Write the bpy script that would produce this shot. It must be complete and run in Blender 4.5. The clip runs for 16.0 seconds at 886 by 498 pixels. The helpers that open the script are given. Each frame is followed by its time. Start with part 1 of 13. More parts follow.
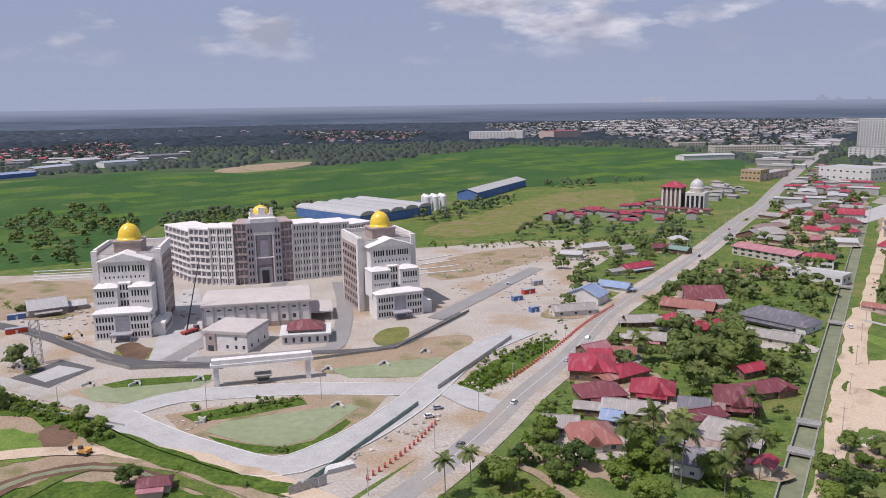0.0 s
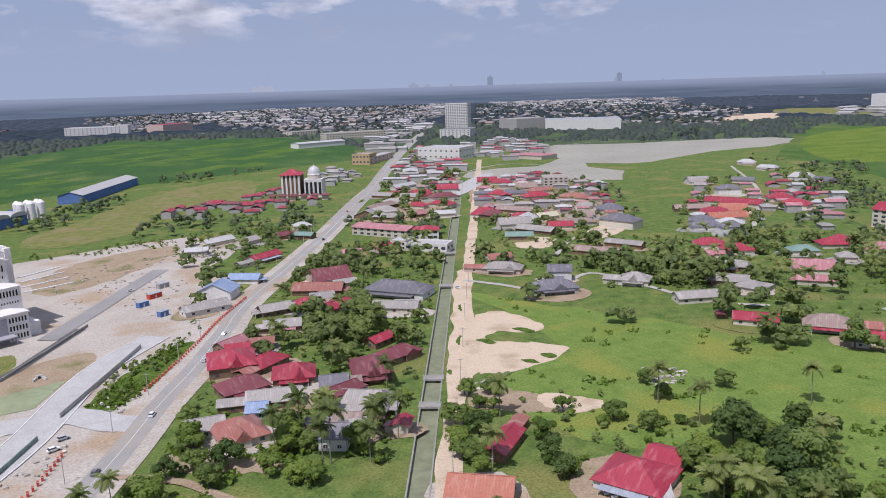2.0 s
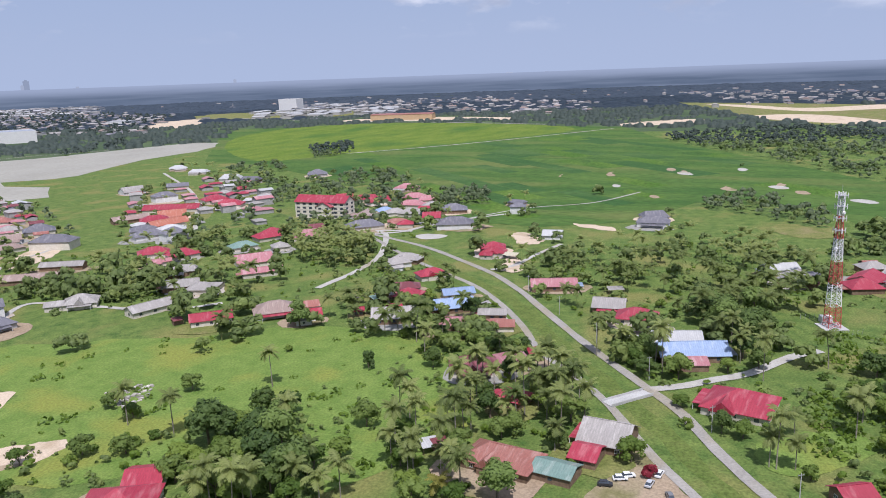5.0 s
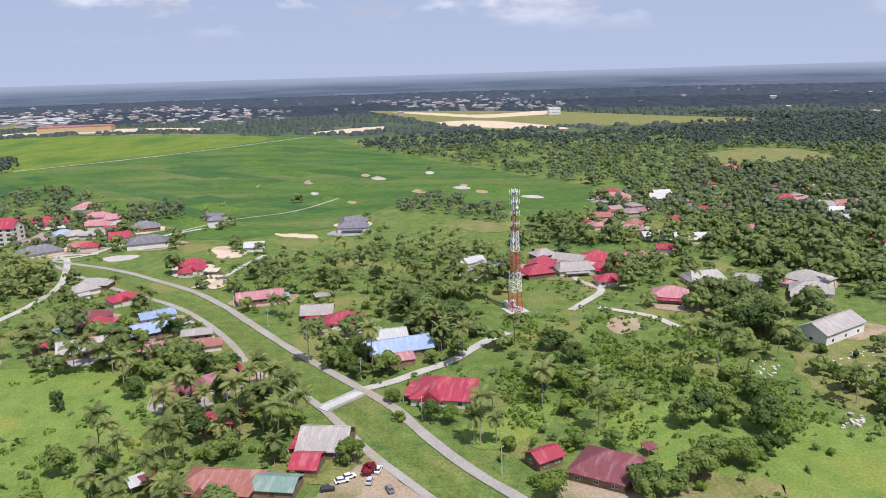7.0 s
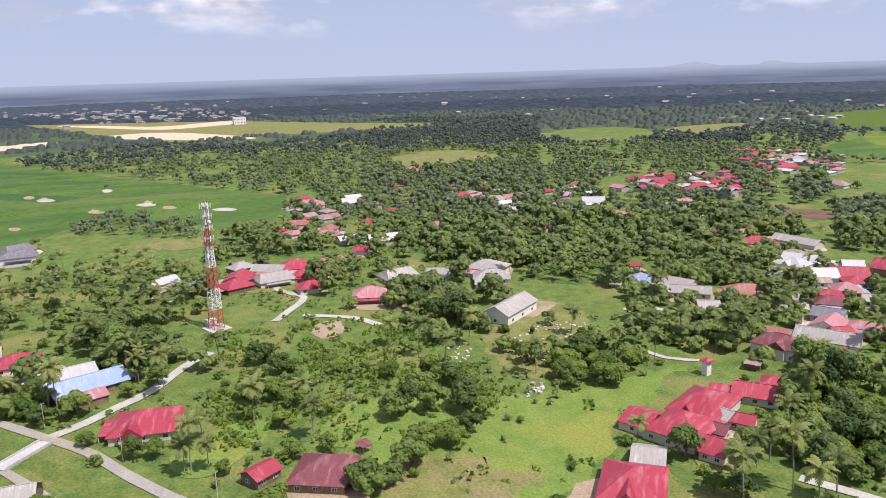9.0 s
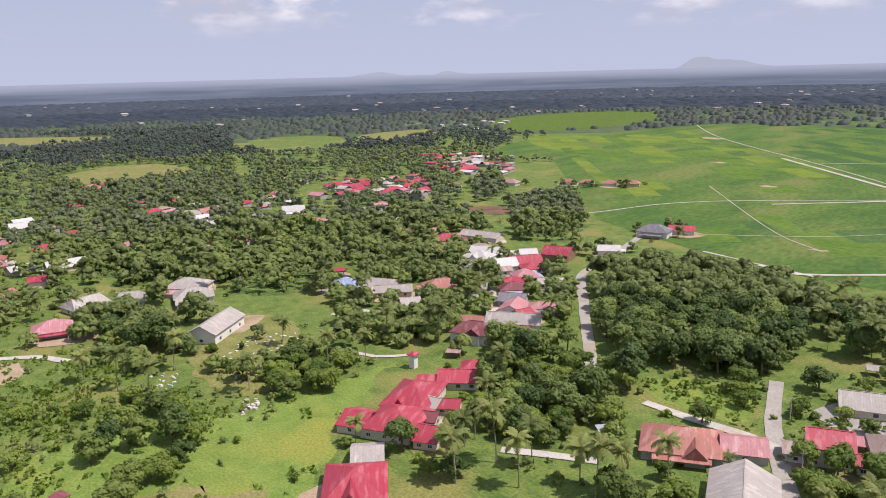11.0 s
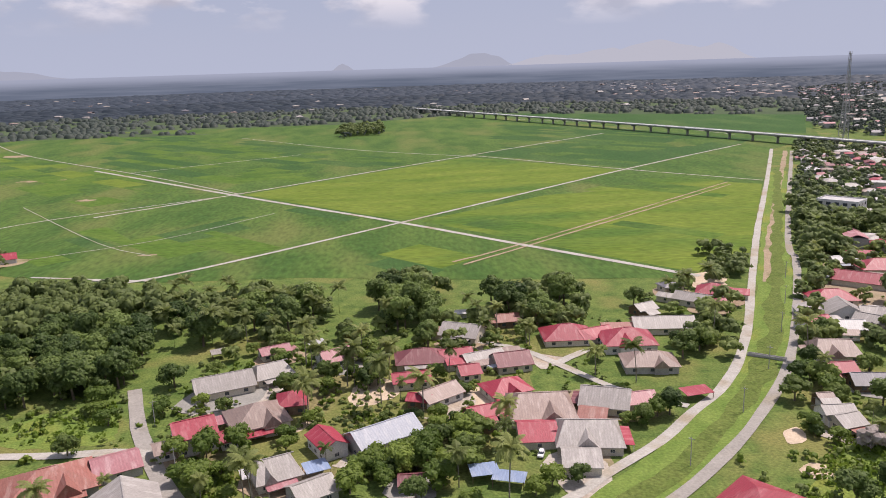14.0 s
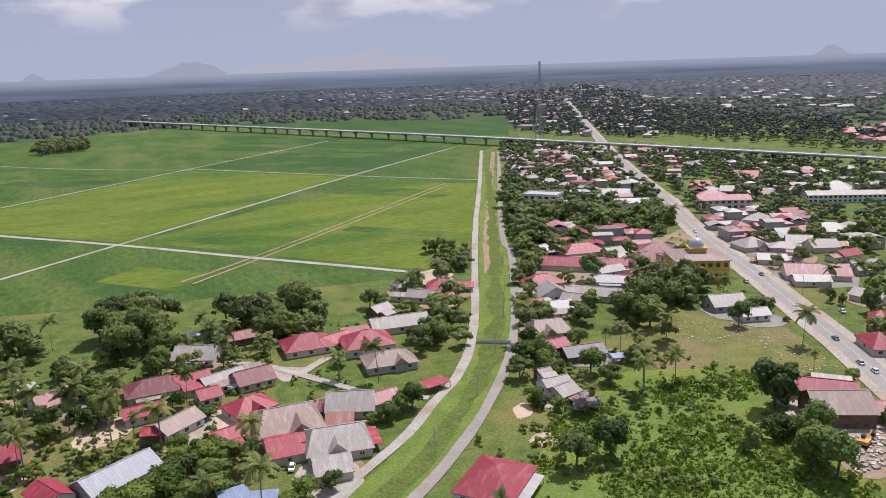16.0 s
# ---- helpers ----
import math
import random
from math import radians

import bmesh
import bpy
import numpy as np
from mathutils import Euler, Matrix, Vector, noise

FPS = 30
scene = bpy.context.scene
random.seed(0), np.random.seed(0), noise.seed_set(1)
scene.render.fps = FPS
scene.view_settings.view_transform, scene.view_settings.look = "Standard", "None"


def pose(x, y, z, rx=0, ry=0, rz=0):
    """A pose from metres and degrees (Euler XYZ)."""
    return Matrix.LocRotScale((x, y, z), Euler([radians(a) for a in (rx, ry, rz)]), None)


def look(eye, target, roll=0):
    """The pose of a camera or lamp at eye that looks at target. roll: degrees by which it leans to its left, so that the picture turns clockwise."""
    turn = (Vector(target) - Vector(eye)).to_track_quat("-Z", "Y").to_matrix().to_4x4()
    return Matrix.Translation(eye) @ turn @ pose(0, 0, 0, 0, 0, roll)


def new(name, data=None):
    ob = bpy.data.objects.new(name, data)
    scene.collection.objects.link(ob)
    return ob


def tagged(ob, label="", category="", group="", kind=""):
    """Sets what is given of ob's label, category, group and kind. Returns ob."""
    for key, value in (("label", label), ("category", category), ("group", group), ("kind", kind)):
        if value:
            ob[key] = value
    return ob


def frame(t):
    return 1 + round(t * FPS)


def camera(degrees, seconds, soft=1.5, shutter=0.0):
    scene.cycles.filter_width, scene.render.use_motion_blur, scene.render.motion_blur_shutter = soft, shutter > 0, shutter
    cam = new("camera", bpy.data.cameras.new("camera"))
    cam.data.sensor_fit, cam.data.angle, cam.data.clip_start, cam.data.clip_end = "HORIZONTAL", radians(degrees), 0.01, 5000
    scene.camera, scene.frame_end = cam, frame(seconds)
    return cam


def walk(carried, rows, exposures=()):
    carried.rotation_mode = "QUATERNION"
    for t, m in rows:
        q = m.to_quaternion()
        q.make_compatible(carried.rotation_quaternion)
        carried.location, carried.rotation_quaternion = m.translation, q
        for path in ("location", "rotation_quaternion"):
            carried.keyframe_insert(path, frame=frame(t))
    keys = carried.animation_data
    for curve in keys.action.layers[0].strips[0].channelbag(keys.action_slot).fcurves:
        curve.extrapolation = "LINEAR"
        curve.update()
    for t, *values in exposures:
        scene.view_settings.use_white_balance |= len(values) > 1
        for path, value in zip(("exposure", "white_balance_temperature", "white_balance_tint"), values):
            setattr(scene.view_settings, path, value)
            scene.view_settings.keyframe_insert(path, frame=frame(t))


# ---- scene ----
cam = camera(59.79, 16.0, soft=0.95)
EYE = (0.0, 0.0, 110.0)
TURNS = (
    (0.0, 0.00, -10.60, -0.82),
    (0.5, -6.21, -10.93, -1.04),
    (1.0, -13.03, -11.41, -1.16),
    (1.5, -20.00, -11.72, -1.46),
    (2.0, -27.69, -11.92, -1.78),
    (2.5, -35.55, -12.10, -1.77),
    (3.0, -42.91, -12.27, -1.81),
    (3.5, -50.41, -12.43, -1.98),
    (4.0, -56.53, -12.54, -2.16),
    (6.5, -84.99, -12.79, -1.64),
    (7.0, -90.44, -12.79, -1.68),
    (7.5, -96.31, -12.80, -1.64),
    (8.0, -102.01, -12.77, -1.71),
    (8.5, -107.86, -12.76, -1.74),
    (9.0, -113.15, -12.82, -1.76),
    (11.5, -142.26, -12.78, -1.51),
    (12.0, -149.90, -12.84, -1.58),
    (12.5, -158.20, -12.92, -1.63),
    (13.0, -166.21, -13.01, -1.79),
    (13.5, -175.24, -13.17, -2.02),
    (14.0, -183.55, -13.29, -1.75),
    (14.5, -189.21, -13.29, -1.84),
    (15.0, -190.91, -13.27, -1.82),
    (15.5, -199.81, -13.24, -1.89),
    (16.0, -203.74, -13.28, -1.91),
)
walk(cam, [(t, pose(*EYE, 0, 0, yaw) @ pose(0, 0, 0, 90 + pitch) @ pose(0, 0, 0, 0, 0, roll)) for t, yaw, pitch, roll in TURNS],
     exposures=((0.0, -0.19, 6350, 20), (3.5, -0.01, 5950, 18), (5.0, 0.13, 6000, 17), (7.0, 0.27, 6260, 17), (9.0, 0.39, 6510, 19), (11.0, 0.32, 6810, 21), (12.5, 0.25, 6960, 22), (14.5, 0.08, 6860, 22), (16.0, -0.02, 6560, 21)))

# ---- world, sun ----
SUN_AZ = math.atan2(-0.85, -0.5)  # clockwise from +y, where the sun stands
SUN_EL = radians(61)
sun_way = Vector((math.sin(SUN_AZ) * math.cos(SUN_EL), math.cos(SUN_AZ) * math.cos(SUN_EL), math.sin(SUN_EL)))
sun = new("sun", bpy.data.lights.new("sun", "SUN"))
sun.data.energy, sun.data.angle, sun.data.color = 4.7, radians(0.6), (1.0, 0.965, 0.9)
sun.matrix_world = look(sun_way * 500, (0, 0, 0))

world = bpy.data.worlds.new("world")
scene.world = world
world.use_nodes = True
wt = world.node_tree
sky = wt.nodes.new("ShaderNodeTexSky")
sky.sky_type, sky.sun_disc = "NISHITA", False
sky.sun_elevation, sky.sun_rotation = SUN_EL, SUN_AZ
sky.air_density, sky.dust_density, sky.ozone_density, sky.altitude = 1.1, 3.0, 2.0, 100
w_co = wt.nodes.new("ShaderNodeTexCoord")
w_map = wt.nodes.new("ShaderNodeMapping")
w_map.inputs["Scale"].default_value = (3.0, 3.0, 8.0)
w_map.inputs["Location"].default_value = (0.9, 2.2, 0.3)
w_noise = wt.nodes.new("ShaderNodeTexNoise")
w_noise.inputs["Scale"].default_value, w_noise.inputs["Detail"].default_value, w_noise.inputs["Roughness"].default_value = 2.0, 9, 0.55
w_ramp = wt.nodes.new("ShaderNodeValToRGB")
w_ramp.color_ramp.elements[0].position, w_ramp.color_ramp.elements[1].position = 0.505, 0.60
w_mix = wt.nodes.new("ShaderNodeMix")
w_mix.data_type = "RGBA"
w_shade = wt.nodes.new("ShaderNodeTexNoise")
w_shade.inputs["Scale"].default_value, w_shade.inputs["Detail"].default_value = 4.5, 6
w_tint = wt.nodes.new("ShaderNodeValToRGB")
w_tint.color_ramp.elements[0].position, w_tint.color_ramp.elements[0].color = 0.40, (0.50, 0.53, 0.60, 1)
w_tint.color_ramp.elements[1].position, w_tint.color_ramp.elements[1].color = 0.60, (0.97, 0.98, 1.0, 1)
w_lift = wt.nodes.new("ShaderNodeMix")
w_lift.data_type, w_lift.blend_type = "RGBA", "MULTIPLY"
w_lift.inputs[0].default_value = 1
w_lift.inputs[7].default_value = (9.0, 9.0, 9.2, 1)
wt.links.new(w_map.outputs[0], w_shade.inputs["Vector"])
wt.links.new(w_shade.outputs["Fac"], w_tint.inputs[0])
wt.links.new(w_tint.outputs[0], w_lift.inputs[6])
wt.links.new(w_lift.outputs[2], w_mix.inputs[7])
w_scale = wt.nodes.new("ShaderNodeMath")
w_scale.operation = "MULTIPLY"
w_tone = wt.nodes.new("ShaderNodeMix")
w_tone.data_type, w_tone.blend_type = "RGBA", "MIX"
w_tone.inputs[0].default_value = 0.9
w_tone.inputs[7].default_value = (3.75, 4.6, 6.25, 1)
w_sep = wt.nodes.new("ShaderNodeSeparateXYZ")
w_low = wt.nodes.new("ShaderNodeMapRange")
w_low.interpolation_type = "SMOOTHSTEP"
w_low.inputs[1].default_value, w_low.inputs[2].default_value, w_low.inputs[3].default_value, w_low.inputs[4].default_value = -0.01, 0.12, 0.55, 0.0
w_haze = wt.nodes.new("ShaderNodeMix")
w_haze.data_type = "RGBA"
w_haze.inputs[7].default_value = (4.6, 5.35, 6.7, 1)
w_high = wt.nodes.new("ShaderNodeMapRange")
w_high.inputs[1].default_value, w_high.inputs[2].default_value, w_high.inputs[3].default_value, w_high.inputs[4].default_value = 0.045, 0.095, 0.0, 0.85
wt.links.new(w_co.outputs["Generated"], w_map.inputs[0])
wt.links.new(w_map.outputs[0], w_noise.inputs["Vector"])
wt.links.new(w_noise.outputs["Fac"], w_ramp.inputs[0])
wt.links.new(w_ramp.outputs[0], w_scale.inputs[0])
wt.links.new(w_scale.outputs[0], w_mix.inputs[0])
wt.links.new(sky.outputs[0], w_tone.inputs[6])
wt.links.new(w_co.outputs["Generated"], w_sep.inputs[0])
wt.links.new(w_sep.outputs[2], w_low.inputs[0])
wt.links.new(w_sep.outputs[2], w_high.inputs[0])
wt.links.new(w_high.outputs[0], w_scale.inputs[1])
wt.links.new(w_low.outputs[0], w_haze.inputs[0])
wt.links.new(w_tone.outputs[2], w_haze.inputs[6])
wt.links.new(w_haze.outputs[2], w_mix.inputs[6])
wt.links.new(w_mix.outputs[2], wt.nodes["Background"].inputs[0])
wt.nodes["Background"].inputs[1].default_value = 0.095


# ---- materials ----
def surface(name, c1, c2, scale=0.3, fine=3.0, rough=0.9, bump=0.25, spread=0.3, random_tone=0.0, island=False, metal=0.0, stretch=(1, 1, 1), local=False, c3=None, c3_scale=0.02, grain=0.14):
    """Two colours mixed by a broad noise, broken up by a fine one, with a little relief."""
    m = bpy.data.materials.new(name)
    m.use_nodes = True
    t = m.node_tree
    n, k = t.nodes, t.links
    b = n["Principled BSDF"]
    if local:
        src = n.new("ShaderNodeTexCoord").outputs["Object"]
    else:
        src = n.new("ShaderNodeNewGeometry").outputs["Position"]
    mp = n.new("ShaderNodeMapping")
    mp.inputs["Scale"].default_value = stretch
    k.new(src, mp.inputs[0])
    a = n.new("ShaderNodeTexNoise")
    a.inputs["Scale"].default_value, a.inputs["Detail"].default_value, a.inputs["Roughness"].default_value = scale, 6, 0.6
    k.new(mp.outputs[0], a.inputs["Vector"])
    r = n.new("ShaderNodeValToRGB")
    r.color_ramp.elements[0].position, r.color_ramp.elements[0].color = 0.5 - spread / 2, (*c1, 1)
    r.color_ramp.elements[1].position, r.color_ramp.elements[1].color = 0.5 + spread / 2, (*c2, 1)
    k.new(a.outputs["Fac"], r.inputs[0])
    col = r.outputs[0]
    if c3:
        a3 = n.new("ShaderNodeTexNoise")
        a3.inputs["Scale"].default_value, a3.inputs["Detail"].default_value = c3_scale, 4
        k.new(mp.outputs[0], a3.inputs["Vector"])
        r3 = n.new("ShaderNodeValToRGB")
        r3.color_ramp.elements[0].position, r3.color_ramp.elements[1].position = 0.52, 0.66
        k.new(a3.outputs["Fac"], r3.inputs[0])
        x3 = n.new("ShaderNodeMix")
        x3.data_type = "RGBA"
        x3.inputs[7].default_value = (*c3, 1)
        k.new(r3.outputs[0], x3.inputs[0])
        k.new(col, x3.inputs[6])
        col = x3.outputs[2]
    f = n.new("ShaderNodeTexNoise")
    f.inputs["Scale"].default_value, f.inputs["Detail"].default_value = fine, 4
    k.new(mp.outputs[0], f.inputs["Vector"])
    g = n.new("ShaderNodeMapRange")
    g.inputs[1].default_value, g.inputs[2].default_value, g.inputs[3].default_value, g.inputs[4].default_value = 0.3, 0.7, 1 - grain, 1 + grain
    k.new(f.outputs["Fac"], g.inputs[0])
    x = n.new("ShaderNodeMix")
    x.data_type, x.blend_type = "RGBA", "MULTIPLY"
    x.inputs[0].default_value = 1
    k.new(col, x.inputs[6])
    k.new(g.outputs[0], x.inputs[7])
    col = x.outputs[2]
    if random_tone:
        o = n.new("ShaderNodeNewGeometry").outputs["Random Per Island"] if island else n.new("ShaderNodeObjectInfo").outputs["Random"]
        h = n.new("ShaderNodeMapRange")
        h.inputs[3].default_value, h.inputs[4].default_value = 1 - random_tone, 1 + random_tone
        k.new(o, h.inputs[0])
        y = n.new("ShaderNodeMix")
        y.data_type, y.blend_type = "RGBA", "MULTIPLY"
        y.inputs[0].default_value = 1
        k.new(col, y.inputs[6])
        k.new(h.outputs[0], y.inputs[7])
        col = y.outputs[2]
    k.new(col, b.inputs["Base Color"])
    b.inputs["Roughness"].default_value, b.inputs["Metallic"].default_value = rough, metal
    if rough > 0.84:
        b.inputs["Specular IOR Level"].default_value = 0.12
    if bump:
        u = n.new("ShaderNodeBump")
        u.inputs["Strength"].default_value, u.inputs["Distance"].default_value = bump, 0.5 / fine
        k.new(f.outputs["Fac"], u.inputs["Height"])
        k.new(u.outputs[0], b.inputs["Normal"])
    return m


def foliage(name, dark, light, island_only=False):
    """Leaves: each tree and each clump a little different, some light let through."""
    m = bpy.data.materials.new(name)
    m.use_nodes = True
    t = m.node_tree
    n, k = t.nodes, t.links
    b = n["Principled BSDF"]
    isl = n.new("ShaderNodeNewGeometry").outputs["Random Per Island"]
    obj = n.new("ShaderNodeObjectInfo").outputs["Random"]
    s = n.new("ShaderNodeMath")
    s.operation = "MULTIPLY_ADD"
    s.inputs[1].default_value = 0.20
    k.new(isl, s.inputs[0])
    if island_only:
        pos = n.new("ShaderNodeNewGeometry").outputs["Position"]
        q = n.new("ShaderNodeTexNoise")
        q.inputs["Scale"].default_value = 0.09
        q.inputs["Detail"].default_value = 3
        k.new(pos, q.inputs["Vector"])
        obj = q.outputs["Fac"]
    h = n.new("ShaderNodeMath")
    h.operation = "MULTIPLY"
    h.inputs[1].default_value = 0.80
    k.new(obj, h.inputs[0])
    k.new(h.outputs[0], s.inputs[2])
    r = n.new("ShaderNodeValToRGB")
    r.color_ramp.elements[0].position, r.color_ramp.elements[0].color = 0.1, (*dark, 1)
    r.color_ramp.elements[1].position, r.color_ramp.elements[1].color = 0.9, (*light, 1)
    k.new(s.outputs[0], r.inputs[0])
    k.new(r.outputs[0], b.inputs["Base Color"])
    b.inputs["Roughness"].default_value, b.inputs["Specular IOR Level"].default_value = 0.6, 0.3
    tr = n.new("ShaderNodeBsdfTranslucent")
    k.new(r.outputs[0], tr.inputs[0])
    mx = n.new("ShaderNodeMixShader")
    mx.inputs[0].default_value = 0.46
    k.new(b.outputs[0], mx.inputs[1])
    k.new(tr.outputs[0], mx.inputs[2])
    k.new(mx.outputs[0], n["Material Output"].inputs[0])
    return m


def plain(name, c, rough=0.5, metal=0.0):
    m = bpy.data.materials.new(name)
    m.use_nodes = True
    b = m.node_tree.nodes["Principled BSDF"]
    b.inputs["Base Color"].default_value, b.inputs["Roughness"].default_value, b.inputs["Metallic"].default_value = (*c, 1), rough, metal
    return m


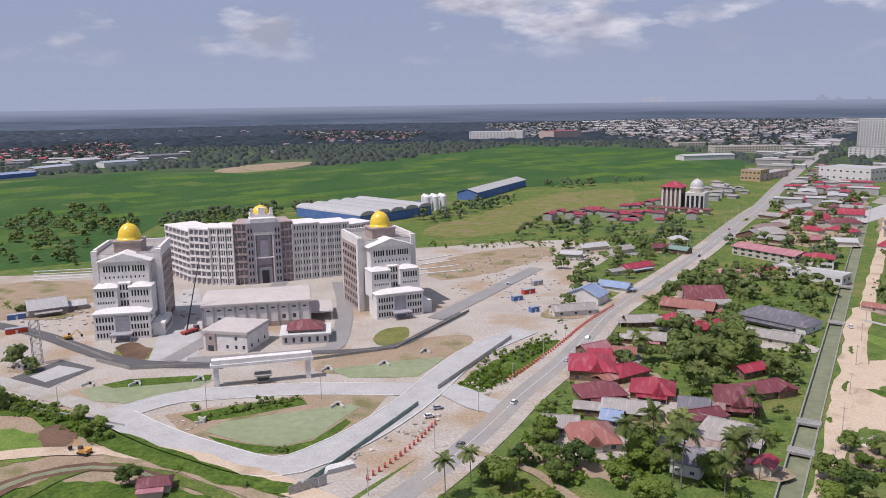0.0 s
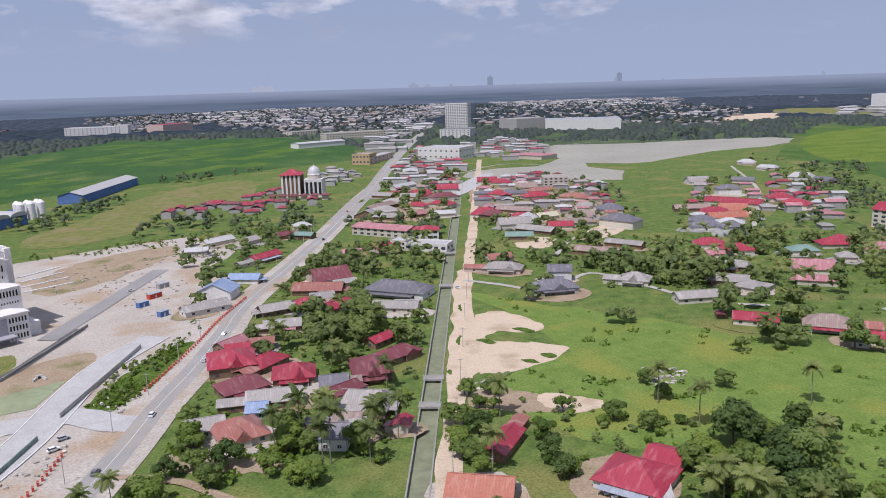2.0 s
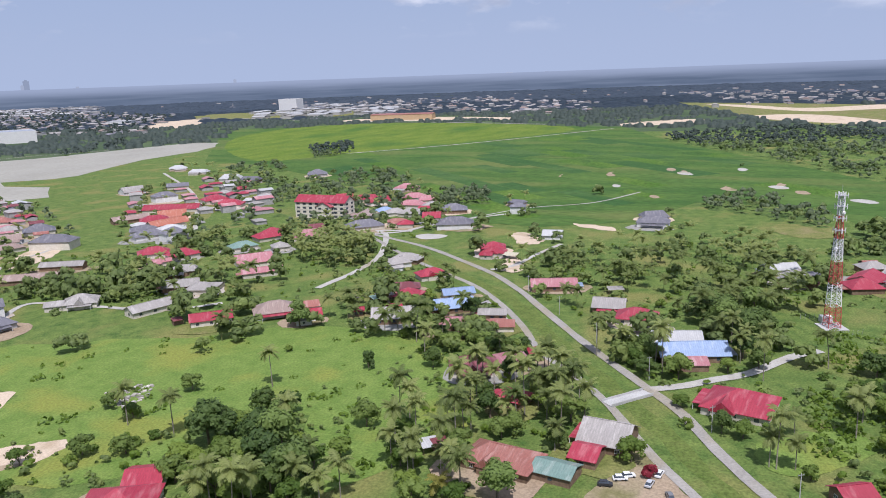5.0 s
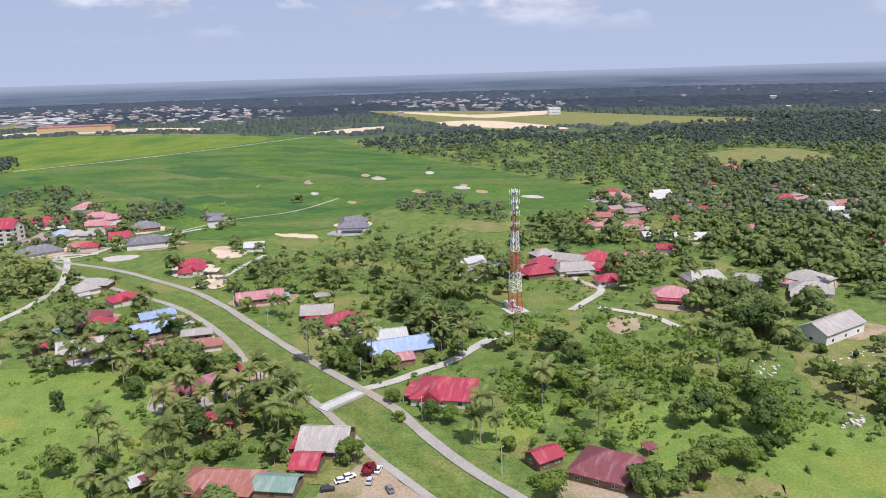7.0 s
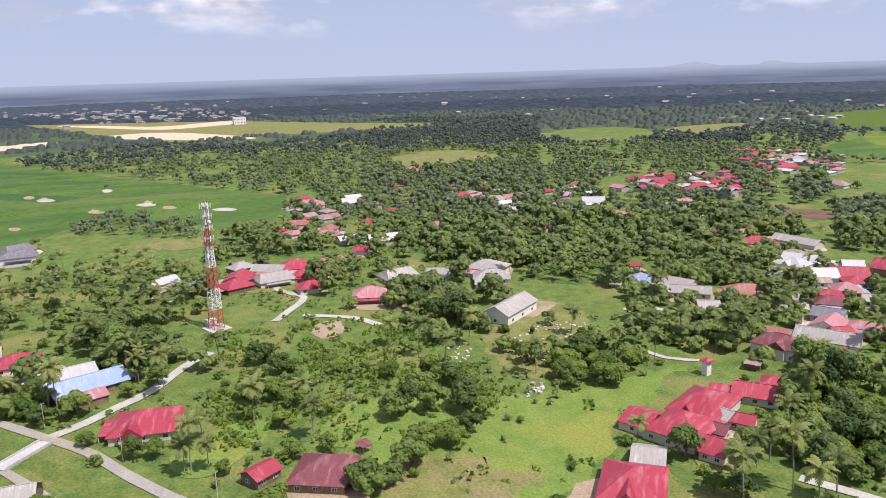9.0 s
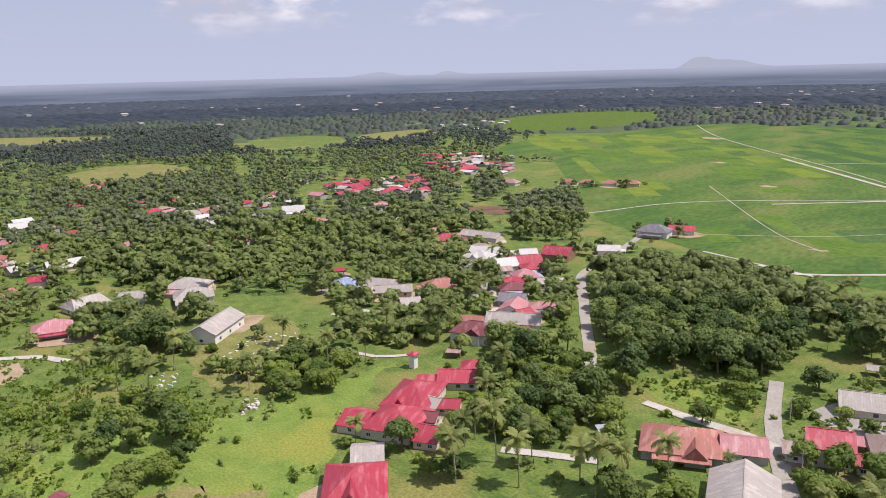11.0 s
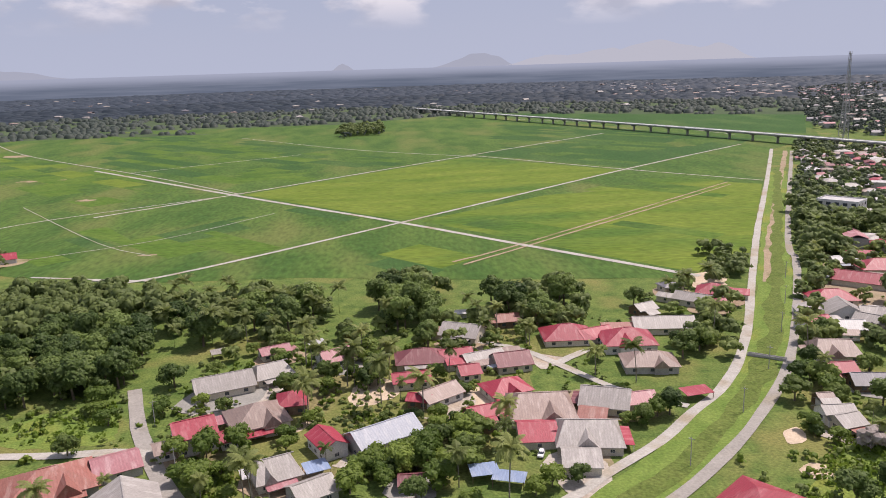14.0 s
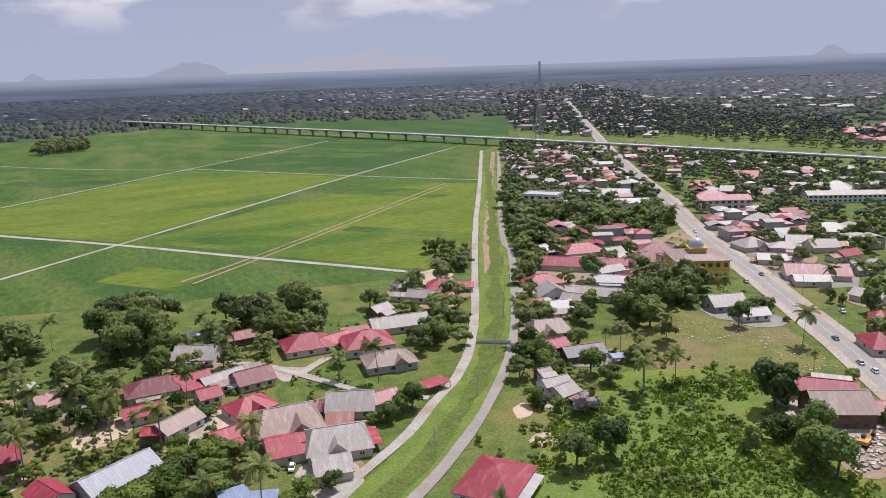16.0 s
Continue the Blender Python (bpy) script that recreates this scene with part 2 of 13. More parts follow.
M = {
    "grass": surface("grass", (0.052, 0.098, 0.022), (0.140, 0.182, 0.048), 0.16, 1.1, spread=0.42, bump=0.8, c3=(0.165, 0.165, 0.054), c3_scale=0.028, grain=0.3),
    "lush": surface("lush", (0.080, 0.142, 0.026), (0.172, 0.230, 0.056), 0.14, 1.1, spread=0.6, bump=0.8, c3=(0.185, 0.205, 0.045), c3_scale=0.03, grain=0.22),
    "dry_grass": surface("dry_grass", (0.105, 0.128, 0.034), (0.195, 0.188, 0.068), 0.12, 1.1, spread=0.42, bump=0.6, c3=(0.20, 0.165, 0.085), c3_scale=0.03, grain=0.28),
    "paddy": surface("paddy", (0.040, 0.090, 0.019), (0.077, 0.131, 0.029), 0.03, 0.35, spread=0.3, bump=0.2, stretch=(1, 0.35, 1), c3=(0.108, 0.135, 0.039), c3_scale=0.014, grain=0.26),
    "paddy_yellow": surface("paddy_yellow", (0.083, 0.135, 0.016), (0.135, 0.178, 0.029), 0.035, 0.35, spread=0.3, bump=0.2, stretch=(0.4, 1, 1), c3=(0.059, 0.117, 0.019), c3_scale=0.012, grain=0.26),
    # deep green rice; on one southern parcel it also paints cloud shade
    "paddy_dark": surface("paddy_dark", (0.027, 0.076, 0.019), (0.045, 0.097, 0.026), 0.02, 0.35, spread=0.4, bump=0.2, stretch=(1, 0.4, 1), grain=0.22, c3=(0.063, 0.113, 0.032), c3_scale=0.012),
    "paddy_mid": surface("paddy_mid", (0.050, 0.108, 0.014), (0.090, 0.146, 0.026), 0.03, 0.35, spread=0.3, bump=0.2, stretch=(0.5, 1, 1), c3=(0.041, 0.090, 0.019), c3_scale=0.02, grain=0.26),
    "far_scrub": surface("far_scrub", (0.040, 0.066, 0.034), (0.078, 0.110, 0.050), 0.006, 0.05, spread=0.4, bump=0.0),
    "scrub": surface("scrub", (0.040, 0.082, 0.012), (0.098, 0.145, 0.026), 0.10, 0.6, spread=0.4, bump=1.0, grain=0.35),
    "undergrowth": surface("undergrowth", (0.042, 0.076, 0.022), (0.098, 0.140, 0.042), 0.10, 0.6, spread=0.4, bump=0.8, grain=0.35),
    # haze blue, and the dark of shaded treetops, painted into the floor
    "far_haze_ground": surface("far_haze_ground", (0.017, 0.027, 0.038), (0.032, 0.044, 0.056), 0.004, 0.03, spread=0.4, bump=0.0, c3=(0.048, 0.062, 0.058), c3_scale=0.0022),
    "soil": surface("soil", (0.10, 0.065, 0.045), (0.16, 0.10, 0.07), 0.05, 1.2),
    "sand": surface("sand", (0.448, 0.352, 0.256), (0.528, 0.432, 0.336), 0.06, 1.5, spread=0.4, c3=(0.368, 0.288, 0.200), c3_scale=0.06),
    "earth": surface("earth", (0.250, 0.185, 0.125), (0.350, 0.278, 0.200), 0.05, 1.2, spread=0.4, c3=(0.165, 0.150, 0.070), c3_scale=0.05, grain=0.2),
    "site": surface("site", (0.33, 0.29, 0.25), (0.42, 0.385, 0.345), 0.04, 1.0, spread=0.5, c3=(0.33, 0.25, 0.175), c3_scale=0.03, grain=0.2),
    "concrete": surface("concrete", (0.336, 0.328, 0.320), (0.432, 0.424, 0.416), 0.12, 2.0, rough=0.85, spread=0.5),
    "viaduct_pale": surface("viaduct_pale", (0.50, 0.50, 0.49), (0.60, 0.60, 0.59), 0.1, 1.0),
    "site_roof": surface("site_roof", (0.42, 0.38, 0.36), (0.50, 0.46, 0.44), 0.1, 1.2, spread=0.5),
    "concrete_old": surface("concrete_old", (0.208, 0.200, 0.184), (0.304, 0.296, 0.272), 0.15, 2.0, spread=0.5),
    "asphalt": surface("asphalt", (0.200, 0.192, 0.186), (0.265, 0.256, 0.248), 0.05, 2.0, rough=0.8, spread=0.5),
    "road_pale": surface("road_pale", (0.245, 0.235, 0.222), (0.32, 0.308, 0.292), 0.05, 2.0, rough=0.85, spread=0.5, c3=(0.30, 0.27, 0.235), c3_scale=0.03),
    # far leaves greyed and blued: distance haze put into the colour
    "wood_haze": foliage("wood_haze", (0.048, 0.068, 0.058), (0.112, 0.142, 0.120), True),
    "asphalt_dark": surface("asphalt_dark", (0.085, 0.083, 0.086), (0.125, 0.122, 0.125), 0.08, 2.0, rough=0.85, spread=0.5),
    "lane": surface("lane", (0.235, 0.220, 0.200), (0.310, 0.290, 0.265), 0.12, 1.5, spread=0.5, c3=(0.26, 0.23, 0.18), c3_scale=0.05),
    "drain_weed": surface("drain_weed", (0.070, 0.108, 0.022), (0.128, 0.158, 0.042), 0.16, 1.0, spread=0.45, bump=1.0, grain=0.3),
    "track": surface("track", (0.31, 0.296, 0.270), (0.41, 0.390, 0.358), 0.12, 1.5, spread=0.5, c3=(0.30, 0.26, 0.20), c3_scale=0.05),
    "kerb_white": surface("kerb_white", (0.480, 0.480, 0.464), (0.576, 0.576, 0.560), 0.5, 4),
    "paint_white": surface("paint_white", (0.496, 0.496, 0.496), (0.600, 0.600, 0.592), 0.5, 4),
    "pond": surface("pond", (0.205, 0.240, 0.125), (0.250, 0.280, 0.155), 0.03, 0.3, rough=0.35, bump=0.0),
    "lake": surface("lake", (0.255, 0.240, 0.195), (0.310, 0.290, 0.240), 0.01, 0.2, rough=0.6, bump=0.0),
    "canal_water": surface("canal_water", (0.150, 0.165, 0.095), (0.190, 0.200, 0.120), 0.05, 0.4, rough=0.65, bump=0.0),
    "bark": surface("bark", (0.10, 0.08, 0.06), (0.19, 0.155, 0.12), 0.6, 5, random_tone=0.2),
    "palm_bark": surface("palm_bark", (0.17, 0.15, 0.12), (0.27, 0.24, 0.20), 0.6, 5, stretch=(1, 1, 4), random_tone=0.2),
    "leaf": foliage("leaf", (0.052, 0.094, 0.021), (0.205, 0.275, 0.064)),
    "leaf_light": foliage("leaf_light", (0.074, 0.130, 0.020), (0.216, 0.290, 0.054)),
    "leaf_dark": foliage("leaf_dark", (0.050, 0.092, 0.024), (0.195, 0.270, 0.072)),
    "palm_leaf": foliage("palm_leaf", (0.100, 0.138, 0.036), (0.275, 0.310, 0.100)),
    "palm_yellow": foliage("palm_yellow", (0.160, 0.160, 0.030), (0.280, 0.260, 0.060)),
    "twig": surface("twig", (0.22, 0.19, 0.17), (0.32, 0.28, 0.26), 0.6, 5),
    "bougainvillea": foliage("bougainvillea", (0.180, 0.020, 0.030), (0.420, 0.050, 0.080)),
    "wood_stuff": foliage("wood_stuff", (0.058, 0.098, 0.030), (0.250, 0.310, 0.100), True),
    "wood_light": foliage("wood_light", (0.098, 0.150, 0.036), (0.290, 0.350, 0.104), True),
    "grass_tuft": foliage("grass_tuft", (0.076, 0.144, 0.015), (0.201, 0.281, 0.041), True),
    "wood_palm": foliage("wood_palm", (0.076, 0.122, 0.034), (0.232, 0.287, 0.095), True),
    # dark blue stands for distance haze and cloud shade over the forest
    "far_haze_stuff": foliage("far_haze_stuff", (0.026, 0.041, 0.060), (0.058, 0.080, 0.106), True),
    # paler blue again, a thicker painted haze for the rim
    "rim_haze_stuff": foliage("rim_haze_stuff", (0.050, 0.070, 0.100), (0.085, 0.110, 0.145), True),
    # leaf green shifted towards blue, a lighter coat of painted haze
    "wood_far_haze": foliage("wood_far_haze", (0.070, 0.104, 0.052), (0.205, 0.250, 0.128), True),
    "wall_cream": surface("wall_cream", (0.464, 0.424, 0.352), (0.544, 0.504, 0.440), 0.5, 3, random_tone=0.12),
    "wall_white": surface("wall_white", (0.528, 0.520, 0.504), (0.608, 0.600, 0.584), 0.4, 3, random_tone=0.06),
    "wall_wood": surface("wall_wood", (0.136, 0.088, 0.060), (0.216, 0.152, 0.104), 0.6, 5, random_tone=0.2),
    "wall_grey": surface("wall_grey", (0.288, 0.280, 0.272), (0.368, 0.360, 0.352), 0.5, 3, random_tone=0.12),
    "wall_blue": surface("wall_blue", (0.080, 0.144, 0.336), (0.112, 0.192, 0.400), 0.2, 2),
    "wall_pink": surface("wall_pink", (0.440, 0.336, 0.296), (0.504, 0.408, 0.368), 0.4, 3),
    "wall_yellow": surface("wall_yellow", (0.496, 0.336, 0.072), (0.576, 0.400, 0.104), 0.4, 3),
    "wall_orange": surface("wall_orange", (0.38, 0.27, 0.16), (0.44, 0.33, 0.21), 0.3, 3),
    "site_wall": surface("site_wall", (0.60, 0.575, 0.56), (0.68, 0.655, 0.64), 0.25, 2),
    "site_grey": surface("site_grey", (0.285, 0.272, 0.300), (0.345, 0.332, 0.362), 0.3, 2),
    "site_mauve": surface("site_mauve", (0.320, 0.248, 0.232), (0.384, 0.312, 0.288), 0.3, 2),
    "dark_opening": plain("dark_opening", (0.025, 0.027, 0.032), 0.25),
    "glass": plain("glass", (0.05, 0.06, 0.075), 0.08),
    "gold": surface("gold", (0.68, 0.47, 0.035), (0.78, 0.55, 0.05), 0.5, 3, rough=0.35, bump=0.05),
    "dome_grey": surface("dome_grey", (0.416, 0.416, 0.416), (0.496, 0.496, 0.496), 0.5, 3, rough=0.4),
    "steel_red": surface("steel_red", (0.36, 0.05, 0.05), (0.46, 0.08, 0.07), 0.5, 3, rough=0.5),
    "steel_white": surface("steel_white", (0.62, 0.60, 0.60), (0.74, 0.72, 0.72), 0.5, 3, rough=0.5),
    "steel_grey": surface("steel_grey", (0.30, 0.30, 0.31), (0.40, 0.40, 0.41), 0.5, 3, rough=0.45, metal=0.4),
    "tyre": plain("tyre", (0.02, 0.02, 0.02), 0.8),
    "hazard_red": surface("hazard_red", (0.42, 0.06, 0.04), (0.52, 0.09, 0.06), 0.8, 4),
    "tank_black": surface("tank_black", (0.02, 0.02, 0.022), (0.045, 0.045, 0.048), 0.8, 4),
    "tarp_blue": surface("tarp_blue", (0.08, 0.17, 0.48), (0.13, 0.24, 0.56), 0.8, 4),
    "grave": surface("grave", (0.400, 0.392, 0.368), (0.528, 0.520, 0.496), 0.8, 4),
    "debris": surface("debris", (0.288, 0.256, 0.224), (0.448, 0.416, 0.384), 0.8, 2, random_tone=0.35, island=True),
    "excavator": surface("excavator", (0.50, 0.24, 0.05), (0.60, 0.32, 0.08), 0.8, 3, rough=0.5),
}
def rib_shaded(m, period=0.85):
    """Roof sheets: the light and dark of narrow ribs down the slope, put into the colour."""
    n, k = m.node_tree.nodes, m.node_tree.links
    b = n["Principled BSDF"]
    w = n.new("ShaderNodeTexWave")
    w.wave_type, w.bands_direction = "BANDS", "X"
    w.inputs["Scale"].default_value, w.inputs["Distortion"].default_value = 0.314 / period, 0.15
    k.new(n.new("ShaderNodeTexCoord").outputs["Object"], w.inputs["Vector"])
    r = n.new("ShaderNodeMapRange")
    r.inputs[3].default_value, r.inputs[4].default_value = 0.95, 1.04
    k.new(w.outputs["Fac"], r.inputs[0])
    x = n.new("ShaderNodeMix")
    x.data_type, x.blend_type = "RGBA", "MULTIPLY"
    x.inputs[0].default_value = 1
    k.new(b.inputs["Base Color"].links[0].from_socket, x.inputs[6])
    k.new(r.outputs[0], x.inputs[7])
    k.new(x.outputs[2], b.inputs["Base Color"])
    return m


ROOFS = {
    "red": ((0.255, 0.016, 0.036), (0.325, 0.040, 0.062)), "maroon": ((0.125, 0.028, 0.036), (0.190, 0.054, 0.062)), "pink": ((0.300, 0.110, 0.125), (0.390, 0.205, 0.215)),
    "orange": ((0.310, 0.095, 0.058), (0.375, 0.150, 0.100)), "rust": ((0.240, 0.080, 0.062), (0.320, 0.150, 0.122)), "grey": ((0.235, 0.215, 0.200), (0.345, 0.320, 0.300)),
    "brown": ((0.212, 0.149, 0.128), (0.297, 0.221, 0.191)), "slate": ((0.106, 0.102, 0.119), (0.162, 0.153, 0.174)), "white": ((0.340, 0.336, 0.336), (0.440, 0.432, 0.426)),
    "blue": ((0.175, 0.240, 0.375), (0.265, 0.330, 0.450)), "steel": ((0.255, 0.281, 0.332), (0.332, 0.357, 0.408)), "green": ((0.128, 0.204, 0.178), (0.187, 0.264, 0.230)), "cream": ((0.459, 0.416, 0.289), (0.535, 0.493, 0.383)),
}
for key, (dark, light) in ROOFS.items():
    worn = tuple(0.87 * a + 0.13 * b for a, b in zip(light, (0.42, 0.38, 0.36)))
    light = tuple(0.4 * a + 0.6 * b for a, b in zip(dark, light))
    M["roof_" + key] = rib_shaded(surface("roof_" + key, dark, light, 0.45, 2.6, rough=0.55, bump=0.35, spread=0.45, random_tone=0.10, stretch=(1.6, 0.35, 1), local=True, c3=worn, c3_scale=0.35))
ROOF_WORDS = {"red": "bright red", "maroon": "dark maroon", "pink": "faded pink-red", "orange": "orange-red", "rust": "rust-stained red", "grey": "weathered grey", "brown": "faded brown",
              "slate": "dark slate-grey", "white": "white", "blue": "pale blue", "steel": "blue-grey", "green": "grey-green", "cream": "pale yellow"}
WALL_WORDS = {"cream": "cream plastered", "white": "white plastered", "wood": "brown timber", "grey": "grey rendered", "blue": "blue", "pink": "pinkish", "yellow": "yellow", "orange": "orange", }


# ---- building blocks ----
class Shape:
    """A list of corners and faces, grown piece by piece."""

    def __init__(self):
        self.v, self.f = [], []

    def add(self, verts, faces):
        o = len(self.v)
        self.v += [tuple(p) for p in verts]
        self.f += [tuple(o + i for i in q) for q in faces]
        return self

    def box(self, x0, y0, z0, x1, y1, z1):
        return self.add([(x0, y0, z0), (x1, y0, z0), (x1, y1, z0), (x0, y1, z0), (x0, y0, z1), (x1, y0, z1), (x1, y1, z1), (x0, y1, z1)],
                        [(0, 3, 2, 1), (4, 5, 6, 7), (0, 1, 5, 4), (1, 2, 6, 5), (2, 3, 7, 6), (3, 0, 4, 7)])

    def prism(self, outline, z0, z1):
        n = len(outline)
        return self.add([(x, y, z0) for x, y in outline] + [(x, y, z1) for x, y in outline],
                        [tuple(reversed(range(n))), tuple(range(n, 2 * n))] + [(i, (i + 1) % n, n + (i + 1) % n, n + i) for i in range(n)])

    def tube(self, p, q, r0, r1=None, n=6):
        r1 = r0 if r1 is None else r1
        p, q = Vector(p), Vector(q)
        m = (q - p).to_track_quat("Z", "Y").to_matrix()
        ring = [Vector((math.cos(2 * math.pi * i / n), math.sin(2 * math.pi * i / n), 0)) for i in range(n)]
        return self.add([p + m @ (c * r0) for c in ring] + [q + m @ (c * r1) for c in ring],
                        [tuple(reversed(range(n))), tuple(range(n, 2 * n))] + [(i, (i + 1) % n, n + (i + 1) % n, n + i) for i in range(n)])

    def lathe(self, profile, n=20, x=0.0, y=0.0):
        vs = [(x + r * math.cos(2 * math.pi * i / n), y + r * math.sin(2 * math.pi * i / n), z) for r, z in profile for i in range(n)]
        fs = [(j * n + i, j * n + (i + 1) % n, (j + 1) * n + (i + 1) % n, (j + 1) * n + i) for j in range(len(profile) - 1) for i in range(n)]
        return self.add(vs, fs)

    def roof(self, w, d, z, rise, style="hip", over=0.7, thick=0.18, x=0.0, y=0.0):
        """A pitched roof with its ridge along x over a plan w by d, eaves at z."""
        a, b = w / 2 + over, d / 2 + over
        r = max(a - b, 0.0) if style == "hip" else (a - b * 0.35 if style == "half" else a)
        e = z - 0.15
        top = [(-a, -b, e + thick), (a, -b, e + thick), (a, b, e + thick), (-a, b, e + thick), (-r, 0, z + rise), (r, 0, z + rise)]
        low = [(-a, -b, e), (a, -b, e), (a, b, e), (-a, b, e)]
        if style == "gable":
            low += [(-r, 0, z + rise - thick), (r, 0, z + rise - thick)]
            fs = [(0, 1, 5, 4), (2, 3, 4, 5), (6, 10, 11, 7), (8, 11, 10, 9), (0, 6, 7, 1), (2, 8, 9, 3), (0, 4, 10, 6), (4, 3, 9, 10), (1, 7, 11, 5), (5, 11, 8, 2)]
        else:
            fs = [(0, 1, 5, 4), (2, 3, 4, 5), (3, 0, 4), (1, 2, 5), (9, 8, 7, 6), (0, 6, 7, 1), (1, 7, 8, 2), (2, 8, 9, 3), (3, 9, 6, 0)]
        return self.add([(px + x, py + y, pz) for px, py, pz in top + low], fs)


def mesh_of(name, shape, material, smooth=False):
    me = bpy.data.meshes.new(name)
    me.from_pydata(shape.v, [], shape.f)
    if smooth:
        me.polygons.foreach_set("use_smooth", [True] * len(me.polygons))
    me.materials.append(M[material] if isinstance(material, str) else material)
    return me


def part(name, shape, material, parent=None, label="", smooth=False, at=None):
    """One mesh object under a thing or a part; shape may be a mesh that others share."""
    ob = new(name, shape if isinstance(shape, bpy.types.Mesh) else mesh_of(name, shape, material, smooth))
    if parent is not None:
        ob.parent = parent
    if at is not None:
        ob.matrix_basis = at
    if label:
        ob["label"] = label
    return ob


def thing(name, x, y, z=0.0, yaw=0.0, label="", category="", group="", kind=""):
    ob = new(name)
    ob.empty_display_size = 1.0
    ob.matrix_basis = pose(x, y, z, 0, 0, yaw)
    return tagged(ob, label, category, group, kind)


BUSY = []  # discs that trees keep out of
CLEAR = []  # outlines of open ground and water where no wood grows


def keep_out(x, y, r):
    BUSY.append((x, y, r))


# ---- the ground and what is laid on it ----
def patch(name, material, z, outline, label, category="field", rough_edge=0.0):
    """A flat area of ground cover with softened, uneven edges."""
    pts = [Vector(p) for p in outline]
    if name == "bare_patch":
        mid = sum(pts, Vector((0, 0))) / len(pts)
        pts = [mid + Vector(((p - mid).x * 0.9 + (p - mid).y * 0.3, (p - mid).y * 0.3)) for p in pts]
    if 0 < rough_edge <= 3 and category != "lake":
        for _ in range(2):
            pts = [p.lerp(q, f) for p, q in zip(pts, pts[1:] + pts[:1]) for f in (0.25, 0.75)]
    c = sum(pts, Vector((0, 0))) / len(pts)
    size = max((p - c).length for p in pts)
    step = max(size / 14, 2.0)
    ring = []
    for i, p in enumerate(pts):
        q = pts[(i + 1) % len(pts)]
        n = max(1, int((q - p).length / step)) if rough_edge else 1
        for j in range(n):
            s = p.lerp(q, j / n)
            if rough_edge:
                w = noise.noise_vector(Vector((s.x * 0.11, s.y * 0.11, z * 7))) * 1.3 + noise.noise_vector(Vector((s.x * 0.35, s.y * 0.35, z * 9))) * 0.8
                s = s + Vector((w.x, w.y)) * rough_edge
            ring.append((s.x, s.y, z))
    me = bpy.data.meshes.new(name)
    bm = bmesh.new()
    f = bm.faces.new([bm.verts.new(p) for p in ring])
    f.normal_update()
    if f.normal.z < 0:
        f.normal_flip()
    bmesh.ops.triangulate(bm, faces=bm.faces[:])
    bm.to_mesh(me)
    bm.free()
    me.materials.append(M[material])
    if category in ("field", "ground", "yard", "lake", "pond"):
        CLEAR.append(([tuple(p) for p in pts], min(p.x for p in pts), max(p.x for p in pts), min(p.y for p in pts), max(p.y for p in pts)))
    return tagged(new(name, me), label, category, "", "structure")


def smooth_line(points, step=6.0):
    """Points along a smooth line through the given ones."""
    p = [Vector(q) for q in points]
    if len(p) < 3:
        n = max(2, int((p[1] - p[0]).length / step))
        return [p[0].lerp(p[1], i / n) for i in range(n + 1)]
    out = []
    e = [2 * p[0] - p[1]] + p + [2 * p[-1] - p[-2]]
    for i in range(1, len(e) - 2):
        a, b, c, d = e[i - 1:i + 3]
        n = max(2, int((c - b).length / step))
        for j in range(n):
            t = j / n
            out.append(0.5 * (2 * b + (c - a) * t + (2 * a - 5 * b + 4 * c - d) * t * t + (3 * b - 3 * c + d - a) * t ** 3))
    out.append(p[-1])
    return out


def ribbon(name, material, z, width, points, label, category="road", busy=True, thick=0.0, offset=0.0, straight=False, wobble=0.0):
    """A strip of even width along a smooth line; thick gives it real edges."""
    line = smooth_line(points) if not straight else [Vector(q) for q in points]
    s = Shape()
    n = len(line)
    rows = []
    for i, q in enumerate(line):
        t = (line[min(i + 1, n - 1)] - line[max(i - 1, 0)]).normalized()
        nrm = Vector((-t.y, t.x))
        wa, wb = (noise.noise(Vector((q.x * 0.07, q.y * 0.07, z * 9 + k))) * wobble * width for k in (0, 5))
        a, b = q + nrm * (offset + width / 2 + wa), q + nrm * (offset - width / 2 + wb)
        rows.append((a, b))
        if busy and (i % 2 == 0 or n < 8):
            keep_out(q.x, q.y, width / 2 + 2.5)
    vs = []
    for a, b in rows:
        vs += [(a.x, a.y, z), (b.x, b.y, z)] + ([(a.x, a.y, z - thick), (b.x, b.y, z - thick)] if thick else [])
    k = 4 if thick else 2
    fs = []
    for i in range(n - 1):
        o, u = i * k, (i + 1) * k
        fs.append((o, o + 1, u + 1, u))
        if thick:
            fs += [(o + 2, o, u, u + 2), (o + 1, o + 3, u + 3, u + 1), (o + 3, o + 2, u + 2, u + 3)]
    s.add(vs, fs)
    return tagged(part(name, s, material), label, category, "", "structure")


# ---- houses ----
WINDOW = {}


def window_mesh(w, h):
    key = (round(w, 1), round(h, 1))
    if key not in WINDOW:
        fr, gl = Shape(), Shape()
        a, b = w / 2, h / 2
        fr.box(-a, -0.05, -b, -a + 0.1, 0.05, b).box(a - 0.1, -0.05, -b, a, 0.05, b).box(-a, -0.05, -b, a, 0.05, -b + 0.1).box(-a, -0.05, b - 0.1, a, 0.05, b).box(-0.05, -0.05, -b, 0.05, 0.05, b)
        gl.box(-a, -0.02, -b, a, 0.02, b)
        WINDOW[key] = (mesh_of("window_frame", fr, "wall_white"), mesh_of("pane", gl, "glass"))
    return WINDOW[key]


